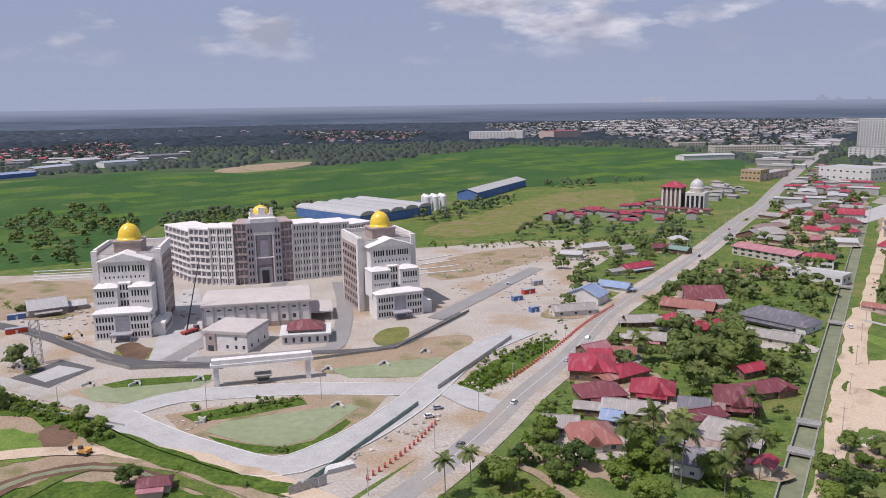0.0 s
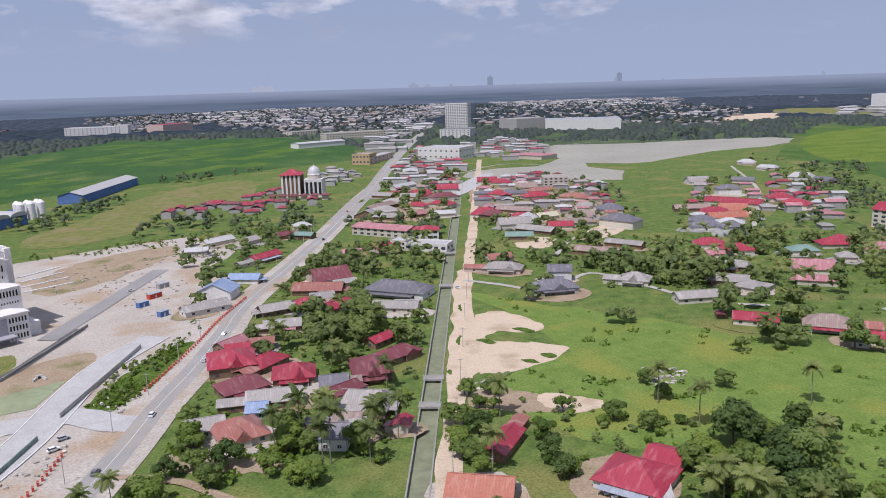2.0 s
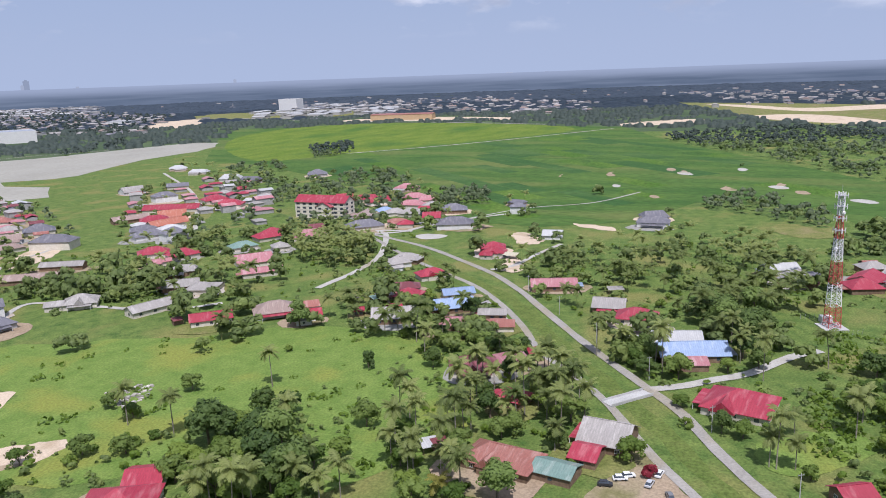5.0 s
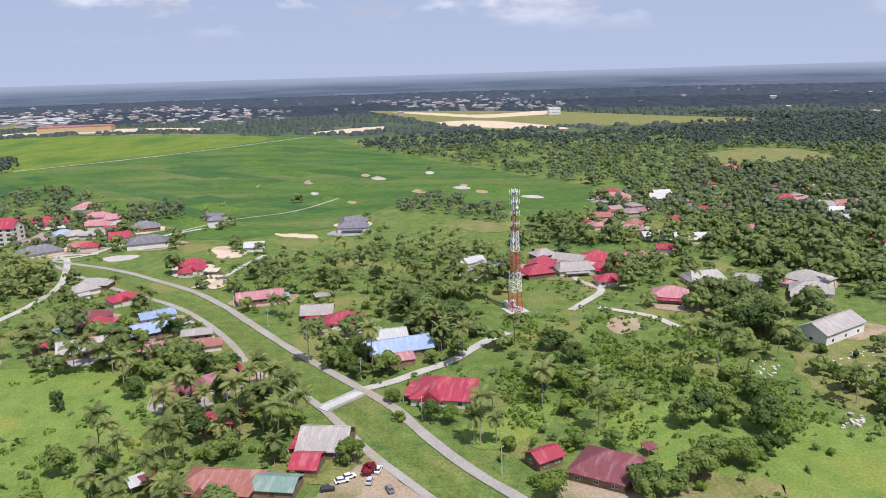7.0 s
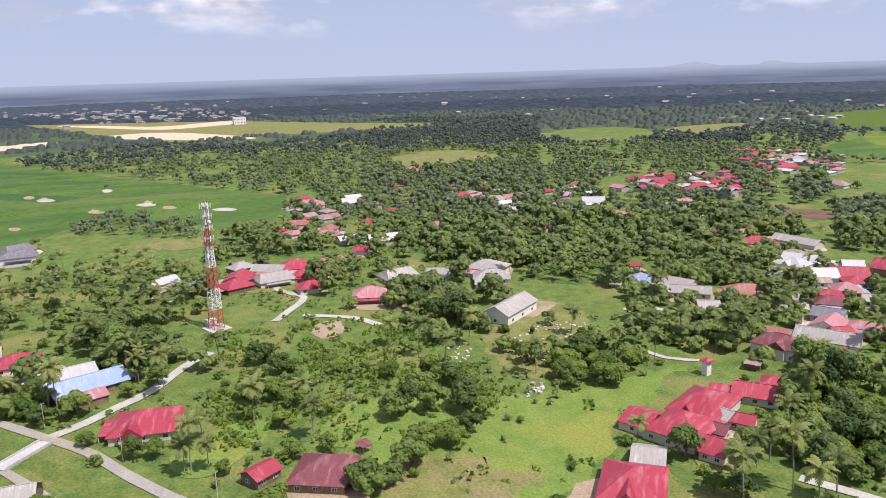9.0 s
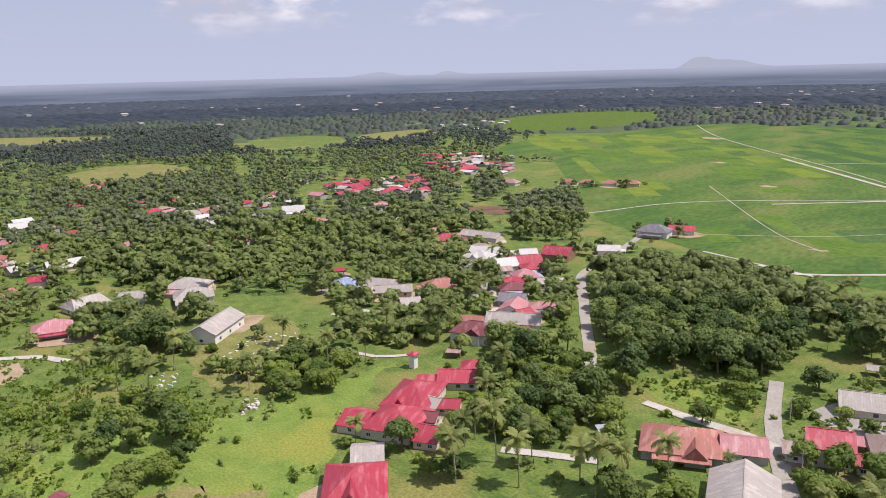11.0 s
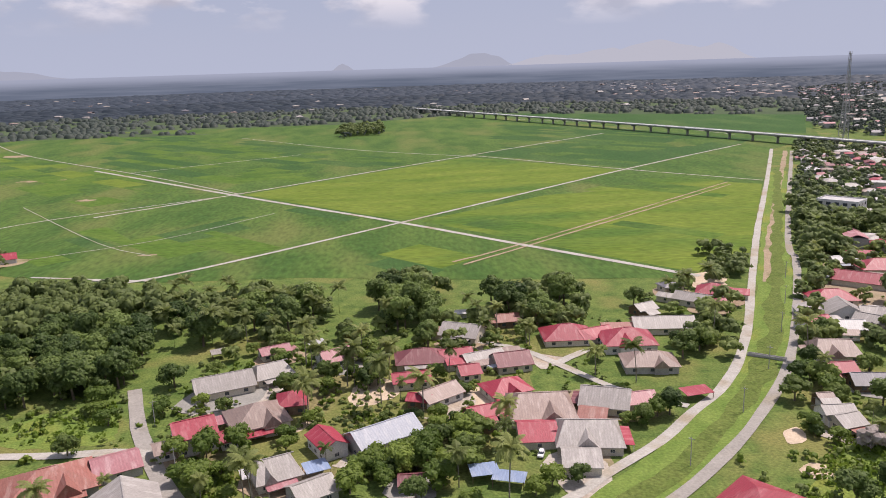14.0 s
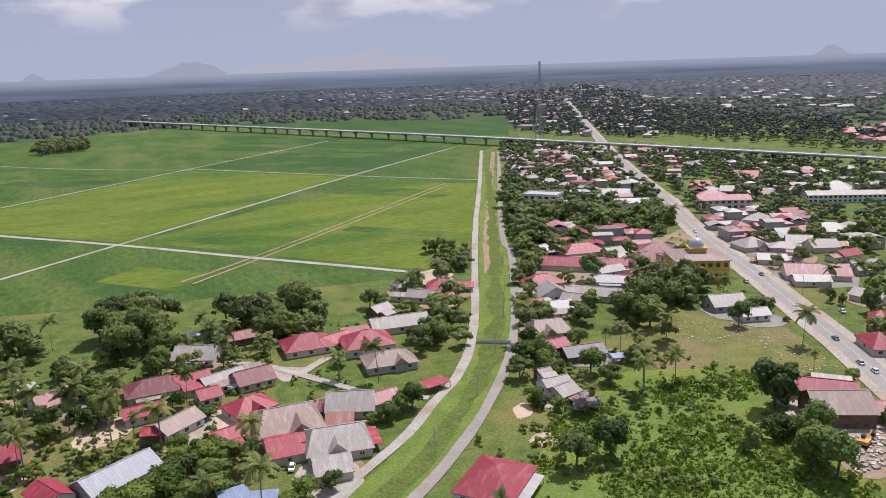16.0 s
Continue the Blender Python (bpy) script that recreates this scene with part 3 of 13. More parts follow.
def window_at(parent, x, y, z, yaw, w=1.5, h=1.2, framed=False):
    fr, gl = window_mesh(w, h)
    win = part("window", gl, "", parent, "", at=pose(x, y, z, 0, 0, yaw))
    if framed:
        part("frame", fr, "", win)


def house(x, y, yaw, w, d, roof="red", wall="cream", style="hip", eave=2.9, rise=None, porch="", porch_roof="", storeys=1, wing="", wing_roof="", windows=True, group=""):
    """A village house: walls, a pitched roof, windows, door, and at times a lean-to porch and a lower wing."""
    rng = random.Random(int(x * 13 + y * 7))
    h = eave + (storeys - 1) * 3.0
    rise = rise if rise is not None else min(d * 0.29, 4.6)
    words = "%s with %s %s roof and %s walls" % ("two-storey house" if storeys > 1 else "house", ROOF_WORDS[roof], {"hip": "hipped metal", "half": "half-hipped metal", "gable": "gabled metal"}[style], WALL_WORDS[wall])
    hs = thing("house", x, y, 0, yaw, words, "house", group)
    keep_out(x, y, 0.55 * math.hypot(w, d))
    if math.hypot(x, y) < 520 and w > 7:
        if not porch and rng.random() < 0.5:
            porch, porch_roof = rng.choice(("f", "b", "l", "r")), rng.choice((roof, "grey", "steel", "rust", roof))
        if not wing and w > 8.5 and rng.random() < 0.4:
            wing, wing_roof = rng.choice([c for c in "fblr" if c not in porch]), rng.choice((roof, roof, "grey", "brown", "rust"))
    if rng.random() < 0.6:
        n, a0 = 15, rng.uniform(0, 6.28)
        ox, oy = rng.uniform(-0.25, 0.25) * w, rng.uniform(-0.6, 0.1) * d
        ring = [(ox + (w * 0.66 + 3) * rng.uniform(0.88, 1.12) * math.cos(6.283 * i / n + a0), oy + (d * 0.66 + 4) * rng.uniform(0.88, 1.12) * math.sin(6.283 * i / n + a0), 0) for i in range(n)]
        yd = part("yard", Shape().add(ring, [tuple(range(n))]), rng.choice(("earth", "concrete_old", "site", "dry_grass", "earth")))
        yd.matrix_basis = pose(x, y, 0.19 + (int(x * 7 + y * 3) % 50) * 0.001, 0, 0, yaw)
        tagged(yd, "bare trodden yard around a village house", "yard", "", "structure")
    for _ in range(rng.choice((2, 3, 4, 5))):
        a, far = rng.uniform(0, 6.283), 0.58 * math.hypot(w, d) + rng.uniform(1.0, 6.0)
        tree(rng.choice(("light", "bush", "broad", "broad", "palm", "bush", "tall")), x + far * math.cos(a), y + far * math.sin(a), rng.uniform(0.5, 0.95))
    s = Shape().box(-w / 2, -d / 2, -0.3, w / 2, d / 2, h)
    if style == "gable":
        for sx in (-w / 2, w / 2 - 0.12):
            s.add([(sx, -d / 2, h), (sx, d / 2, h), (sx, 0, h + rise - 0.2), (sx + 0.12, -d / 2, h), (sx + 0.12, d / 2, h), (sx + 0.12, 0, h + rise - 0.2)], [(0, 2, 1), (3, 4, 5), (0, 3, 5, 2), (1, 2, 5, 4)])
    part("wall", s, "wall_" + wall, hs)
    s = Shape().roof(w, d, h, rise, style)
    rl = (w - d) / 2 if style == "hip" else w / 2
    if rl > 1:
        s.box(-rl, -0.22, h + rise - 0.04, rl, 0.22, h + rise + 0.07)
    part("roof", s, "roof_" + roof, hs)
    if w > 10 and style != "gable" and math.hypot(x, y) < 480 and rng.random() < 0.6:
        # a cross gable over the front
        gw, gx, gy = w * rng.uniform(0.3, 0.42), rng.uniform(-0.22, 0.22) * w, -d / 2 - rng.uniform(0.8, 2.2)
        gz = h + rise * 0.72
        part("front_gable", Shape().add([(gx - gw / 2, gy, h - 0.1), (gx + gw / 2, gy, h - 0.1), (gx, gy, gz), (gx - gw / 2, gy * 0.2, h - 0.1), (gx + gw / 2, gy * 0.2, h - 0.1), (gx, gy * 0.2, gz),
                                         (gx - gw / 2, gy, h - 0.3), (gx + gw / 2, gy, h - 0.3)], [(0, 2, 5, 3), (2, 1, 4, 5), (0, 6, 7, 1), (0, 1, 2)]), "roof_" + roof, hs)
        part("front_bay", Shape().box(gx - gw * 0.42, gy + 0.3, -0.3, gx + gw * 0.42, -d / 2 - 0.02, h - 0.12), "wall_" + wall, hs)
    if windows and math.hypot(x, y) > 235:
        s = Shape()
        for st in range(storeys):
            z, nx = 1.6 + st * 3.0, 2 if w < 11 else 3
            for i in range(nx):
                px = (i + 0.5) / nx * w - w / 2
                s.box(px - 0.75, -d / 2 - 0.05, z - 0.6, px + 0.75, -d / 2 + 0.02, z + 0.6)
            s.box(-w * 0.3 - 0.75, d / 2 - 0.02, z - 0.6, -w * 0.3 + 0.75, d / 2 + 0.05, z + 0.6)
            for sx in (-1, 1):
                s.box(sx * w / 2 - 0.04, -0.75, z - 0.6, sx * w / 2 + 0.04, 0.75, z + 0.6)
        tagged(part("glazing", s, "glass", hs), kind="stuff")
        windows = False
    if windows:
        for st in range(storeys):
            z = 1.6 + st * 3.0
            nx = 2 if w < 11 else 3
            close = math.hypot(x, y) < 235
            for i in range(nx):
                px = (i + 0.5) / nx * w - w / 2
                window_at(hs, px, -d / 2 - 0.02, z, 0, framed=close)
            window_at(hs, -w * 0.3, d / 2 + 0.02, z, 180)
            for sx in (-1, 1):
                window_at(hs, sx * (w / 2 + 0.02), rng.uniform(-0.2, 0.2) * d, z, 90, framed=close)
        part("door", Shape().box(-0.5, d / 2 - 0.02, 0, 0.5, d / 2 + 0.07, 2.1), "wall_wood", hs, "plain timber door")
    pr = porch_roof or roof
    for side in porch:
        # lean-to: f at -y, b at +y, l at -x, r at +x
        dep = min(3.6, 0.4 * d + 1)
        ln = (w if side in "fb" else d) * 0.72
        turn = {"f": 0, "b": 180, "l": -90, "r": 90}[side]
        off = d / 2 if side in "fb" else w / 2
        pm = pose(0, 0, 0, 0, 0, turn)
        s = Shape()
        za, zb = min(h, 3.2) - 0.35, 2.35
        s.add([(-ln / 2, -off - dep, zb), (ln / 2, -off - dep, zb), (ln / 2, -off + 0.1, za), (-ln / 2, -off + 0.1, za), (-ln / 2, -off - dep, zb - 0.12), (ln / 2, -off - dep, zb - 0.12), (ln / 2, -off + 0.1, za - 0.12), (-ln / 2, -off + 0.1, za - 0.12)],
              [(0, 1, 2, 3), (7, 6, 5, 4), (0, 4, 5, 1), (1, 5, 6, 2), (3, 7, 4, 0), (2, 6, 7, 3)])
        po = part("porch_roof", s, "roof_" + pr, hs, ROOF_WORDS[pr] + " lean-to roof", at=pm)
        for i in range(2):
            px = -ln / 2 + 0.3 + i * (ln - 0.6)
            part("post", Shape().box(px - 0.08, -off - dep + 0.2, -0.2, px + 0.08, -off - dep + 0.36, zb), "wall_white", po)
    if wing:
        # a lower block against one side
        wr = wing_roof or roof
        ww, wd = w * 0.55, d * 0.7
        dx, dy = {"f": (-w * 0.18, -d / 2 - wd / 2 + 0.3), "b": (w * 0.18, d / 2 + wd / 2 - 0.3), "l": (-w / 2 - ww / 2 + 0.3, -d * 0.1), "r": (w / 2 + ww / 2 - 0.3, d * 0.1)}[wing]
        wb = part("wing", Shape().box(dx - ww / 2, dy - wd / 2, -0.3, dx + ww / 2, dy + wd / 2, 2.7), "wall_" + wall, hs)
        part("wing_roof", Shape().roof(ww, wd, 2.7, wd * 0.2, "gable", 0.5, x=dx, y=dy), "roof_" + wr, wb, ROOF_WORDS[wr] + " metal roof")
        window_at(wb, dx, dy - wd / 2 - 0.02, 1.5, 0, 1.2, 1.0)
        keep_out(x + dx * math.cos(radians(yaw)) - dy * math.sin(radians(yaw)), y + dx * math.sin(radians(yaw)) + dy * math.cos(radians(yaw)), 0.5 * max(ww, wd))
    return hs


def cottage(x, y, yaw, w, roof):
    """A smaller village house: a main roof, a lower one built against it, and a trodden yard."""
    rng = random.Random(int(x * 11 + y * 5))
    d, h = w * rng.uniform(0.62, 0.85), rng.choice((2.8, 3.0, 3.2))
    style = rng.choice(("hip", "hip", "gable", "half"))
    wall = rng.choice(("cream", "white", "cream", "grey", "wood", "pink"))
    hs = thing("house", x, y, 0, yaw, "small house with %s %s roof and %s walls" % (ROOF_WORDS[roof], {"hip": "hipped metal", "half": "half-hipped metal", "gable": "gabled metal"}[style], WALL_WORDS[wall]), "house")
    keep_out(x, y, 0.55 * math.hypot(w, d))
    rise, sg = d * rng.uniform(0.22, 0.3), rng.choice((-1, 1))
    aw, ad = w * rng.uniform(0.4, 0.75), d * rng.uniform(0.4, 0.6)
    ax, ay = rng.uniform(-0.5, 0.5) * (w - aw), sg * (d / 2 + ad / 2)
    s = Shape().box(-w / 2, -d / 2, -0.3, w / 2, d / 2, h).box(ax - aw / 2, ay - ad / 2, -0.3, ax + aw / 2, ay + ad / 2 - sg * 0.02, 2.3)
    if style == "gable":
        for sx in (-w / 2, w / 2 - 0.12):
            s.add([(sx, -d / 2, h), (sx, d / 2, h), (sx, 0, h + rise - 0.2), (sx + 0.12, -d / 2, h), (sx + 0.12, d / 2, h), (sx + 0.12, 0, h + rise - 0.2)], [(0, 2, 1), (3, 4, 5), (0, 3, 5, 2), (1, 2, 5, 4)])
    part("wall", s, "wall_" + wall, hs)
    part("roof", Shape().roof(w, d, h, rise, style), "roof_" + roof, hs)
    low = rng.choice((roof, roof, "grey", "rust", "steel", "pink"))
    part("annex_roof", Shape().roof(aw, ad, 2.35, ad * 0.16, "gable", 0.5, x=ax, y=ay), "roof_" + low, hs, ROOF_WORDS[low] + " lean-to roof")
    n, a0 = 13, rng.uniform(0, 6.28)
    ring = [((w * 0.6 + 3) * rng.uniform(0.88, 1.14) * math.cos(6.283 * i / n + a0), (d * 0.7 + 4) * rng.uniform(0.88, 1.14) * math.sin(6.283 * i / n + a0), 0) for i in range(n)]
    yd = part("yard", Shape().add(ring, [tuple(range(n))]), rng.choice(("earth", "concrete_old", "site", "sand", "dry_grass")))
    yd.matrix_basis = pose(x, y, 0.185 + (int(x * 7 + y * 3) % 50) * 0.001, 0, 0, yaw)
    tagged(yd, "bare trodden yard around a village house", "yard", "", "structure")
    for _ in range(rng.choice((2, 3, 4))):
        a, far = rng.uniform(0, 6.283), 0.58 * math.hypot(w, d) + rng.uniform(0.5, 5.0)
        tree(rng.choice(("light", "bush", "broad", "palm", "palm", "bush")), x + far * math.cos(a), y + far * math.sin(a), rng.uniform(0.5, 0.95))
    return hs


def shed(x, y, yaw, w, d, roof="grey", h=2.6, label="", mono=True, wall=""):
    """A small outbuilding: a sloping sheet roof on posts, at times with walls."""
    sh = thing("shed", x, y, 0, yaw, label or "small shed with a %s sheet roof" % ROOF_WORDS[roof], "shed")
    keep_out(x, y, 0.5 * max(w, d))
    a, b = w / 2, d / 2
    part("roof", Shape().add([(-a, -b, h), (a, -b, h), (a, b, h + 0.5), (-a, b, h + 0.5), (-a, -b, h - 0.1), (a, -b, h - 0.1), (a, b, h + 0.4), (-a, b, h + 0.4)],
                             [(0, 1, 2, 3), (7, 6, 5, 4), (0, 4, 5, 1), (1, 5, 6, 2), (2, 6, 7, 3), (3, 7, 4, 0)]), "roof_" + roof, sh)
    for sx in (-1, 1):
        for sy in (-1, 1):
            part("post", Shape().box(sx * (a - 0.3) - 0.07, sy * (b - 0.3) - 0.07, -0.2, sx * (a - 0.3) + 0.07, sy * (b - 0.3) + 0.07, h + 0.1), "wall_wood", sh)
    if wall:
        part("wall", Shape().box(-a + 0.4, -b * 0.2, -0.2, a - 0.4, b - 0.4, h), "wall_" + wall, sh)
    return sh


def block(name, x, y, yaw, w, d, h, wall, roof="", label="", category="building", storeys=0, bays=0, style="flat", rise=2.5, group=""):
    """A larger building: walls, a roof with parapet or pitch, and rows of recessed-looking window bands."""
    b = thing(name, x, y, 0, yaw, label, category, group)
    keep_out(x, y, 0.5 * math.hypot(w, d))
    wm = wall if wall in M else "wall_" + wall
    part("wall", Shape().box(-w / 2, -d / 2, -0.5, w / 2, d / 2, h), wm, b)
    rm = roof if roof in M else "roof_" + (roof or "grey")
    if style == "flat":
        s = Shape().box(-w / 2 + 0.3, -d / 2 + 0.3, h, w / 2 - 0.3, d / 2 - 0.3, h + 0.15)
        part("roof", s, rm, b)
        part("parapet", Shape().box(-w / 2, -d / 2, h, w / 2, -d / 2 + 0.3, h + 0.9).box(-w / 2, d / 2 - 0.3, h, w / 2, d / 2, h + 0.9).box(-w / 2, -d / 2 + 0.3, h, -w / 2 + 0.3, d / 2 - 0.3, h + 0.9).box(w / 2 - 0.3, -d / 2 + 0.3, h, w / 2, d / 2 - 0.3, h + 0.9), wm, b)
    else:
        part("roof", Shape().roof(w, d, h, rise, style, 0.8), rm, b)
        if style == "gable":
            s = Shape()
            for sx in (-w / 2, w / 2 - 0.12):
                s.add([(sx, -d / 2, h), (sx, d / 2, h), (sx, 0, h + rise - 0.2), (sx + 0.12, -d / 2, h), (sx + 0.12, d / 2, h), (sx + 0.12, 0, h + rise - 0.2)], [(0, 2, 1), (3, 4, 5), (0, 3, 5, 2), (1, 2, 5, 4)])
            part("gable", s, wm, b)
    if storeys:
        fh, ww = h / storeys, w / max(bays, 1)
        pw, ph = min(ww * 0.55, 3.0), min(fh * 0.5, 2.0)
        nd = max(1, int(bays * d / w))
        row, side = Shape(), Shape()
        for i in range(bays):
            px = (i + 0.5) * ww - w / 2
            row.box(px - pw / 2, -d / 2 - 0.06, -ph / 2, px + pw / 2, -d / 2 + 0.05, ph / 2)
        for i in range(nd):
            py = (i + 0.5) * d / nd - d / 2
            side.box(-0.06, py - pw / 2, -ph / 2, 0.06, py + pw / 2, ph / 2)
        row, side = mesh_of("window_band", row, "glass"), mesh_of("window_band", side, "glass")
        for st in range(storeys):
            tagged(part("window_band", row, "", b, at=pose(0, 0, (st + 0.55) * fh)), kind="stuff")
            for sx in (-1, 1):
                tagged(part("window_band", side, "", b, at=pose(sx * w / 2, 0, (st + 0.55) * fh)), kind="stuff")
            if storeys > 3:
                part("floor_band", Shape().box(-w / 2 - 0.12, -d / 2 - 0.12, st * fh - 0.2, w / 2 + 0.12, d / 2 + 0.12, st * fh + 0.3), wm, b)
    return b


# ---- trees ----
def leaf_cloud(rng, blobs, count, size, core=0):
    """Many small bent leaf clumps scattered over the skins of a few lumps."""
    vs, fs = [], []
    tot = sum(b[3] ** 2 for b in blobs)
    for i, (cx, cy, cz, r, sq) in enumerate(blobs):
        if i < core:
            # the leafy inside of the lump
            o, k, t0 = len(vs), 5, rng.uniform(0, 1.2)
            vs.append((cx, cy, cz + r * sq * 0.84))
            for zz, rr in ((0.42, 0.74), (-0.3, 0.76)):
                for j in range(k):
                    a = t0 + 6.2832 * (j + (0.5 if zz < 0 else 0)) / k
                    q = r * rr * rng.uniform(0.85, 1.1)
                    vs.append((cx + q * math.cos(a), cy + q * math.sin(a), cz + r * sq * zz))
            for j in range(k):
                n = (j + 1) % k
                fs += [(o, o + 1 + j, o + 1 + n), (o + 1 + j, o + 6 + j, o + 1 + n), (o + 1 + n, o + 6 + j, o + 6 + n)]
        for _ in range(max(6 if count > 20 else 3, int(count * r * r / tot))):
            z = rng.uniform(-0.55, 1.0)
            a = rng.uniform(0, 2 * math.pi)
            q = math.sqrt(max(0, 1 - z * z))
            nrm = Vector((q * math.cos(a), q * math.sin(a), z))
            p = Vector((cx, cy, cz)) + Vector((nrm.x, nrm.y, nrm.z * sq)) * r * rng.uniform(0.72, 1.06)
            t = nrm.lerp(Vector((rng.uniform(-1, 1), rng.uniform(-1, 1), rng.uniform(0.1, 1))), 0.38).normalized()
            u = t.orthogonal().normalized()
            u = (Matrix.Rotation(rng.uniform(0, 6.28), 3, t) @ u)
            w = t.cross(u)
            s = size * rng.uniform(0.6, 1.35)
            o = len(vs)
            droop = t * (-0.28 * s)
            vs += [tuple(p - u * s * 0.9 + droop), tuple(p - w * s * 0.62), tuple(p + u * s + droop * 1.4), tuple(p + w * s * 0.62)]
            fs += [(o, o + 1, o + 3), (o + 1, o + 2, o + 3)]
    return vs, fs


def broadleaf(seed, height, spread, count, lumps, size, flat=0.75, bare=0.3):
    rng = random.Random(seed)
    tr = Shape()
    lean = (rng.uniform(-0.4, 0.4), rng.uniform(-0.4, 0.4))
    tr.tube((0, 0, -0.4), (lean[0], lean[1], height * bare), 0.028 * height + 0.06, 0.02 * height + 0.04, 7)
    blobs = []
    for i in range(lumps):
        a = 2 * math.pi * i / lumps + rng.uniform(-0.5, 0.5)
        rr = spread * (rng.uniform(0.36, 0.62) if i else 0.0)
        cz = height * rng.uniform(bare + 0.12, 0.74) if i else height * 0.72
        r = spread * rng.uniform(0.38, 0.52)
        c = (rr * math.cos(a), rr * math.sin(a), cz)
        blobs.append((*c, r, flat))
        tr.tube((lean[0], lean[1], height * bare - 0.2), (c[0] * 0.8, c[1] * 0.8, c[2]), 0.014 * height + 0.03, 0.006 * height + 0.01, 5)
    for i in range(lumps // 2):
        a = rng.uniform(0, 6.28)
        blobs.append((spread * 0.8 * math.cos(a), spread * 0.8 * math.sin(a), height * rng.uniform(bare, 0.62), spread * rng.uniform(0.18, 0.3), flat))
    leaf = Shape()
    leaf.v, leaf.f = leaf_cloud(rng, blobs, count, size, lumps if count > 12 and size < 2 else 0)
    return tr, leaf


def palm(seed, height, fronds=20, length=4.9):
    """A coconut palm: a thin bent trunk and arching fronds, each two rows of leaflets along a rib."""
    rng = random.Random(seed)
    tr, lf = Shape(), Shape()
    bx, by = rng.uniform(-1.2, 1.2), rng.uniform(-1.2, 1.2)
    prev = Vector((0, 0, -0.4))
    for i in range(1, 6):
        s = i / 5
        q = Vector((bx * s * s, by * s * s, height * s))
        tr.tube(prev, q, 0.21 - 0.08 * (s - 0.2), 0.21 - 0.08 * s, 6)
        prev = q
    n = 7
    for i in range(fronds):
        a = 2.399 * i + rng.uniform(-0.25, 0.25)
        ang = rng.uniform(-0.5, 0.9) if i > 3 else rng.uniform(0.8, 1.2)
        ln = length * rng.uniform(0.82, 1.1)
        d, side = Vector((math.cos(a), math.sin(a), 0)), Vector((-math.sin(a), math.cos(a), 0))
        p = prev.copy()
        roll = rng.uniform(-0.3, 0.3)
        for j in range(n):
            way = d * math.cos(ang) + Vector((0, 0, math.sin(ang)))
            q = p + way * (ln / n)
            lw = ln * 0.19 * (1.0, 1.25, 1.35, 1.3, 1.1, 0.8, 0.45)[j]
            for sg in (-1, 1):
                out = side * sg * lw + Vector((0, 0, -lw * 0.45 + sg * roll * lw))
                lf.add([p, q, q + out + way * lw * 0.35, p + out * 0.8 + way * lw * 0.5], [(0, 1, 2), (0, 2, 3)] if sg > 0 else [(0, 2, 1), (0, 3, 2)])
            p, ang = q, ang - (0.10 + 0.035 * j)
    return tr, lf


TREES = {}


def tree_kind(key, shapes, bark, leaf, name, crown, label):
    TREES.setdefault(key, []).append((mesh_of("trunk", shapes[0], bark), mesh_of(crown, shapes[1], leaf), name, crown, label))


for i in range(4):
    tree_kind("broad", broadleaf(10 + i, 9.0, 5.0, 560, 7, 0.58), "bark", "leaf", "broadleaf_tree", "crown", "broad-crowned green tree standing in grass")
for i in range(3):
    tree_kind("light", broadleaf(20 + i, 7.5, 4.6, 500, 7, 0.54, bare=0.22), "bark", "leaf_light", "fruit_tree", "crown", "bushy light green tree standing among the houses")
for i in range(3):
    tree_kind("tall", broadleaf(30 + i, 15.0, 6.2, 760, 9, 0.74, flat=0.95, bare=0.34), "bark", "leaf_dark", "forest_tree", "crown", "tall dark green tree with a dense rounded crown")
for i in range(3):
    tree_kind("bush", broadleaf(40 + i, 3.4, 2.7, 230, 5, 0.39, bare=0.08), "bark", "leaf_light", "bush", "crown", "low rounded green bush growing in grass")
for i in range(2):
    tree_kind("column", broadleaf(50 + i, 8.0, 2.6, 360, 8, 0.52, flat=1.5, bare=0.1), "bark", "leaf_dark", "upright_tree", "crown", "narrow dark green tree with an upright crown")
for i in range(4):
    tree_kind("palm", palm(60 + i, 10.5 + i * 1.5), "palm_bark", "palm_leaf", "palm_tree", "fronds", "coconut palm with a slender grey trunk and drooping fronds")
tree_kind("yellow_palm", palm(70, 5.0, 18, 4.6), "palm_bark", "palm_yellow", "palm_tree", "fronds", "young coconut palm with yellowing fronds")
tree_kind("red_bush", broadleaf(75, 3.2, 2.2, 240, 5, 0.4, bare=0.1), "bark", "bougainvillea", "bush", "crown", "flowering bush covered in red blossom")
tree_kind("bare", broadleaf(77, 7.5, 4.2, 60, 14, 0.3, bare=0.15), "twig", "twig", "bare_tree", "twig_crown", "bare leafless grey tree with forking branches")


WAITING = []


def tree(key, x, y, scale=1.0, rng=None):
    """Notes a tree; plant() sets them all, the nearest to the village's middle as things of their own."""
    rng = rng or random.Random(int(x * 31 + y * 17))
    WAITING.append((math.hypot(x, y), key, x, y, scale, rng.uniform(0, 360), rng.uniform(0.88, 1.12), rng.randrange(12)))


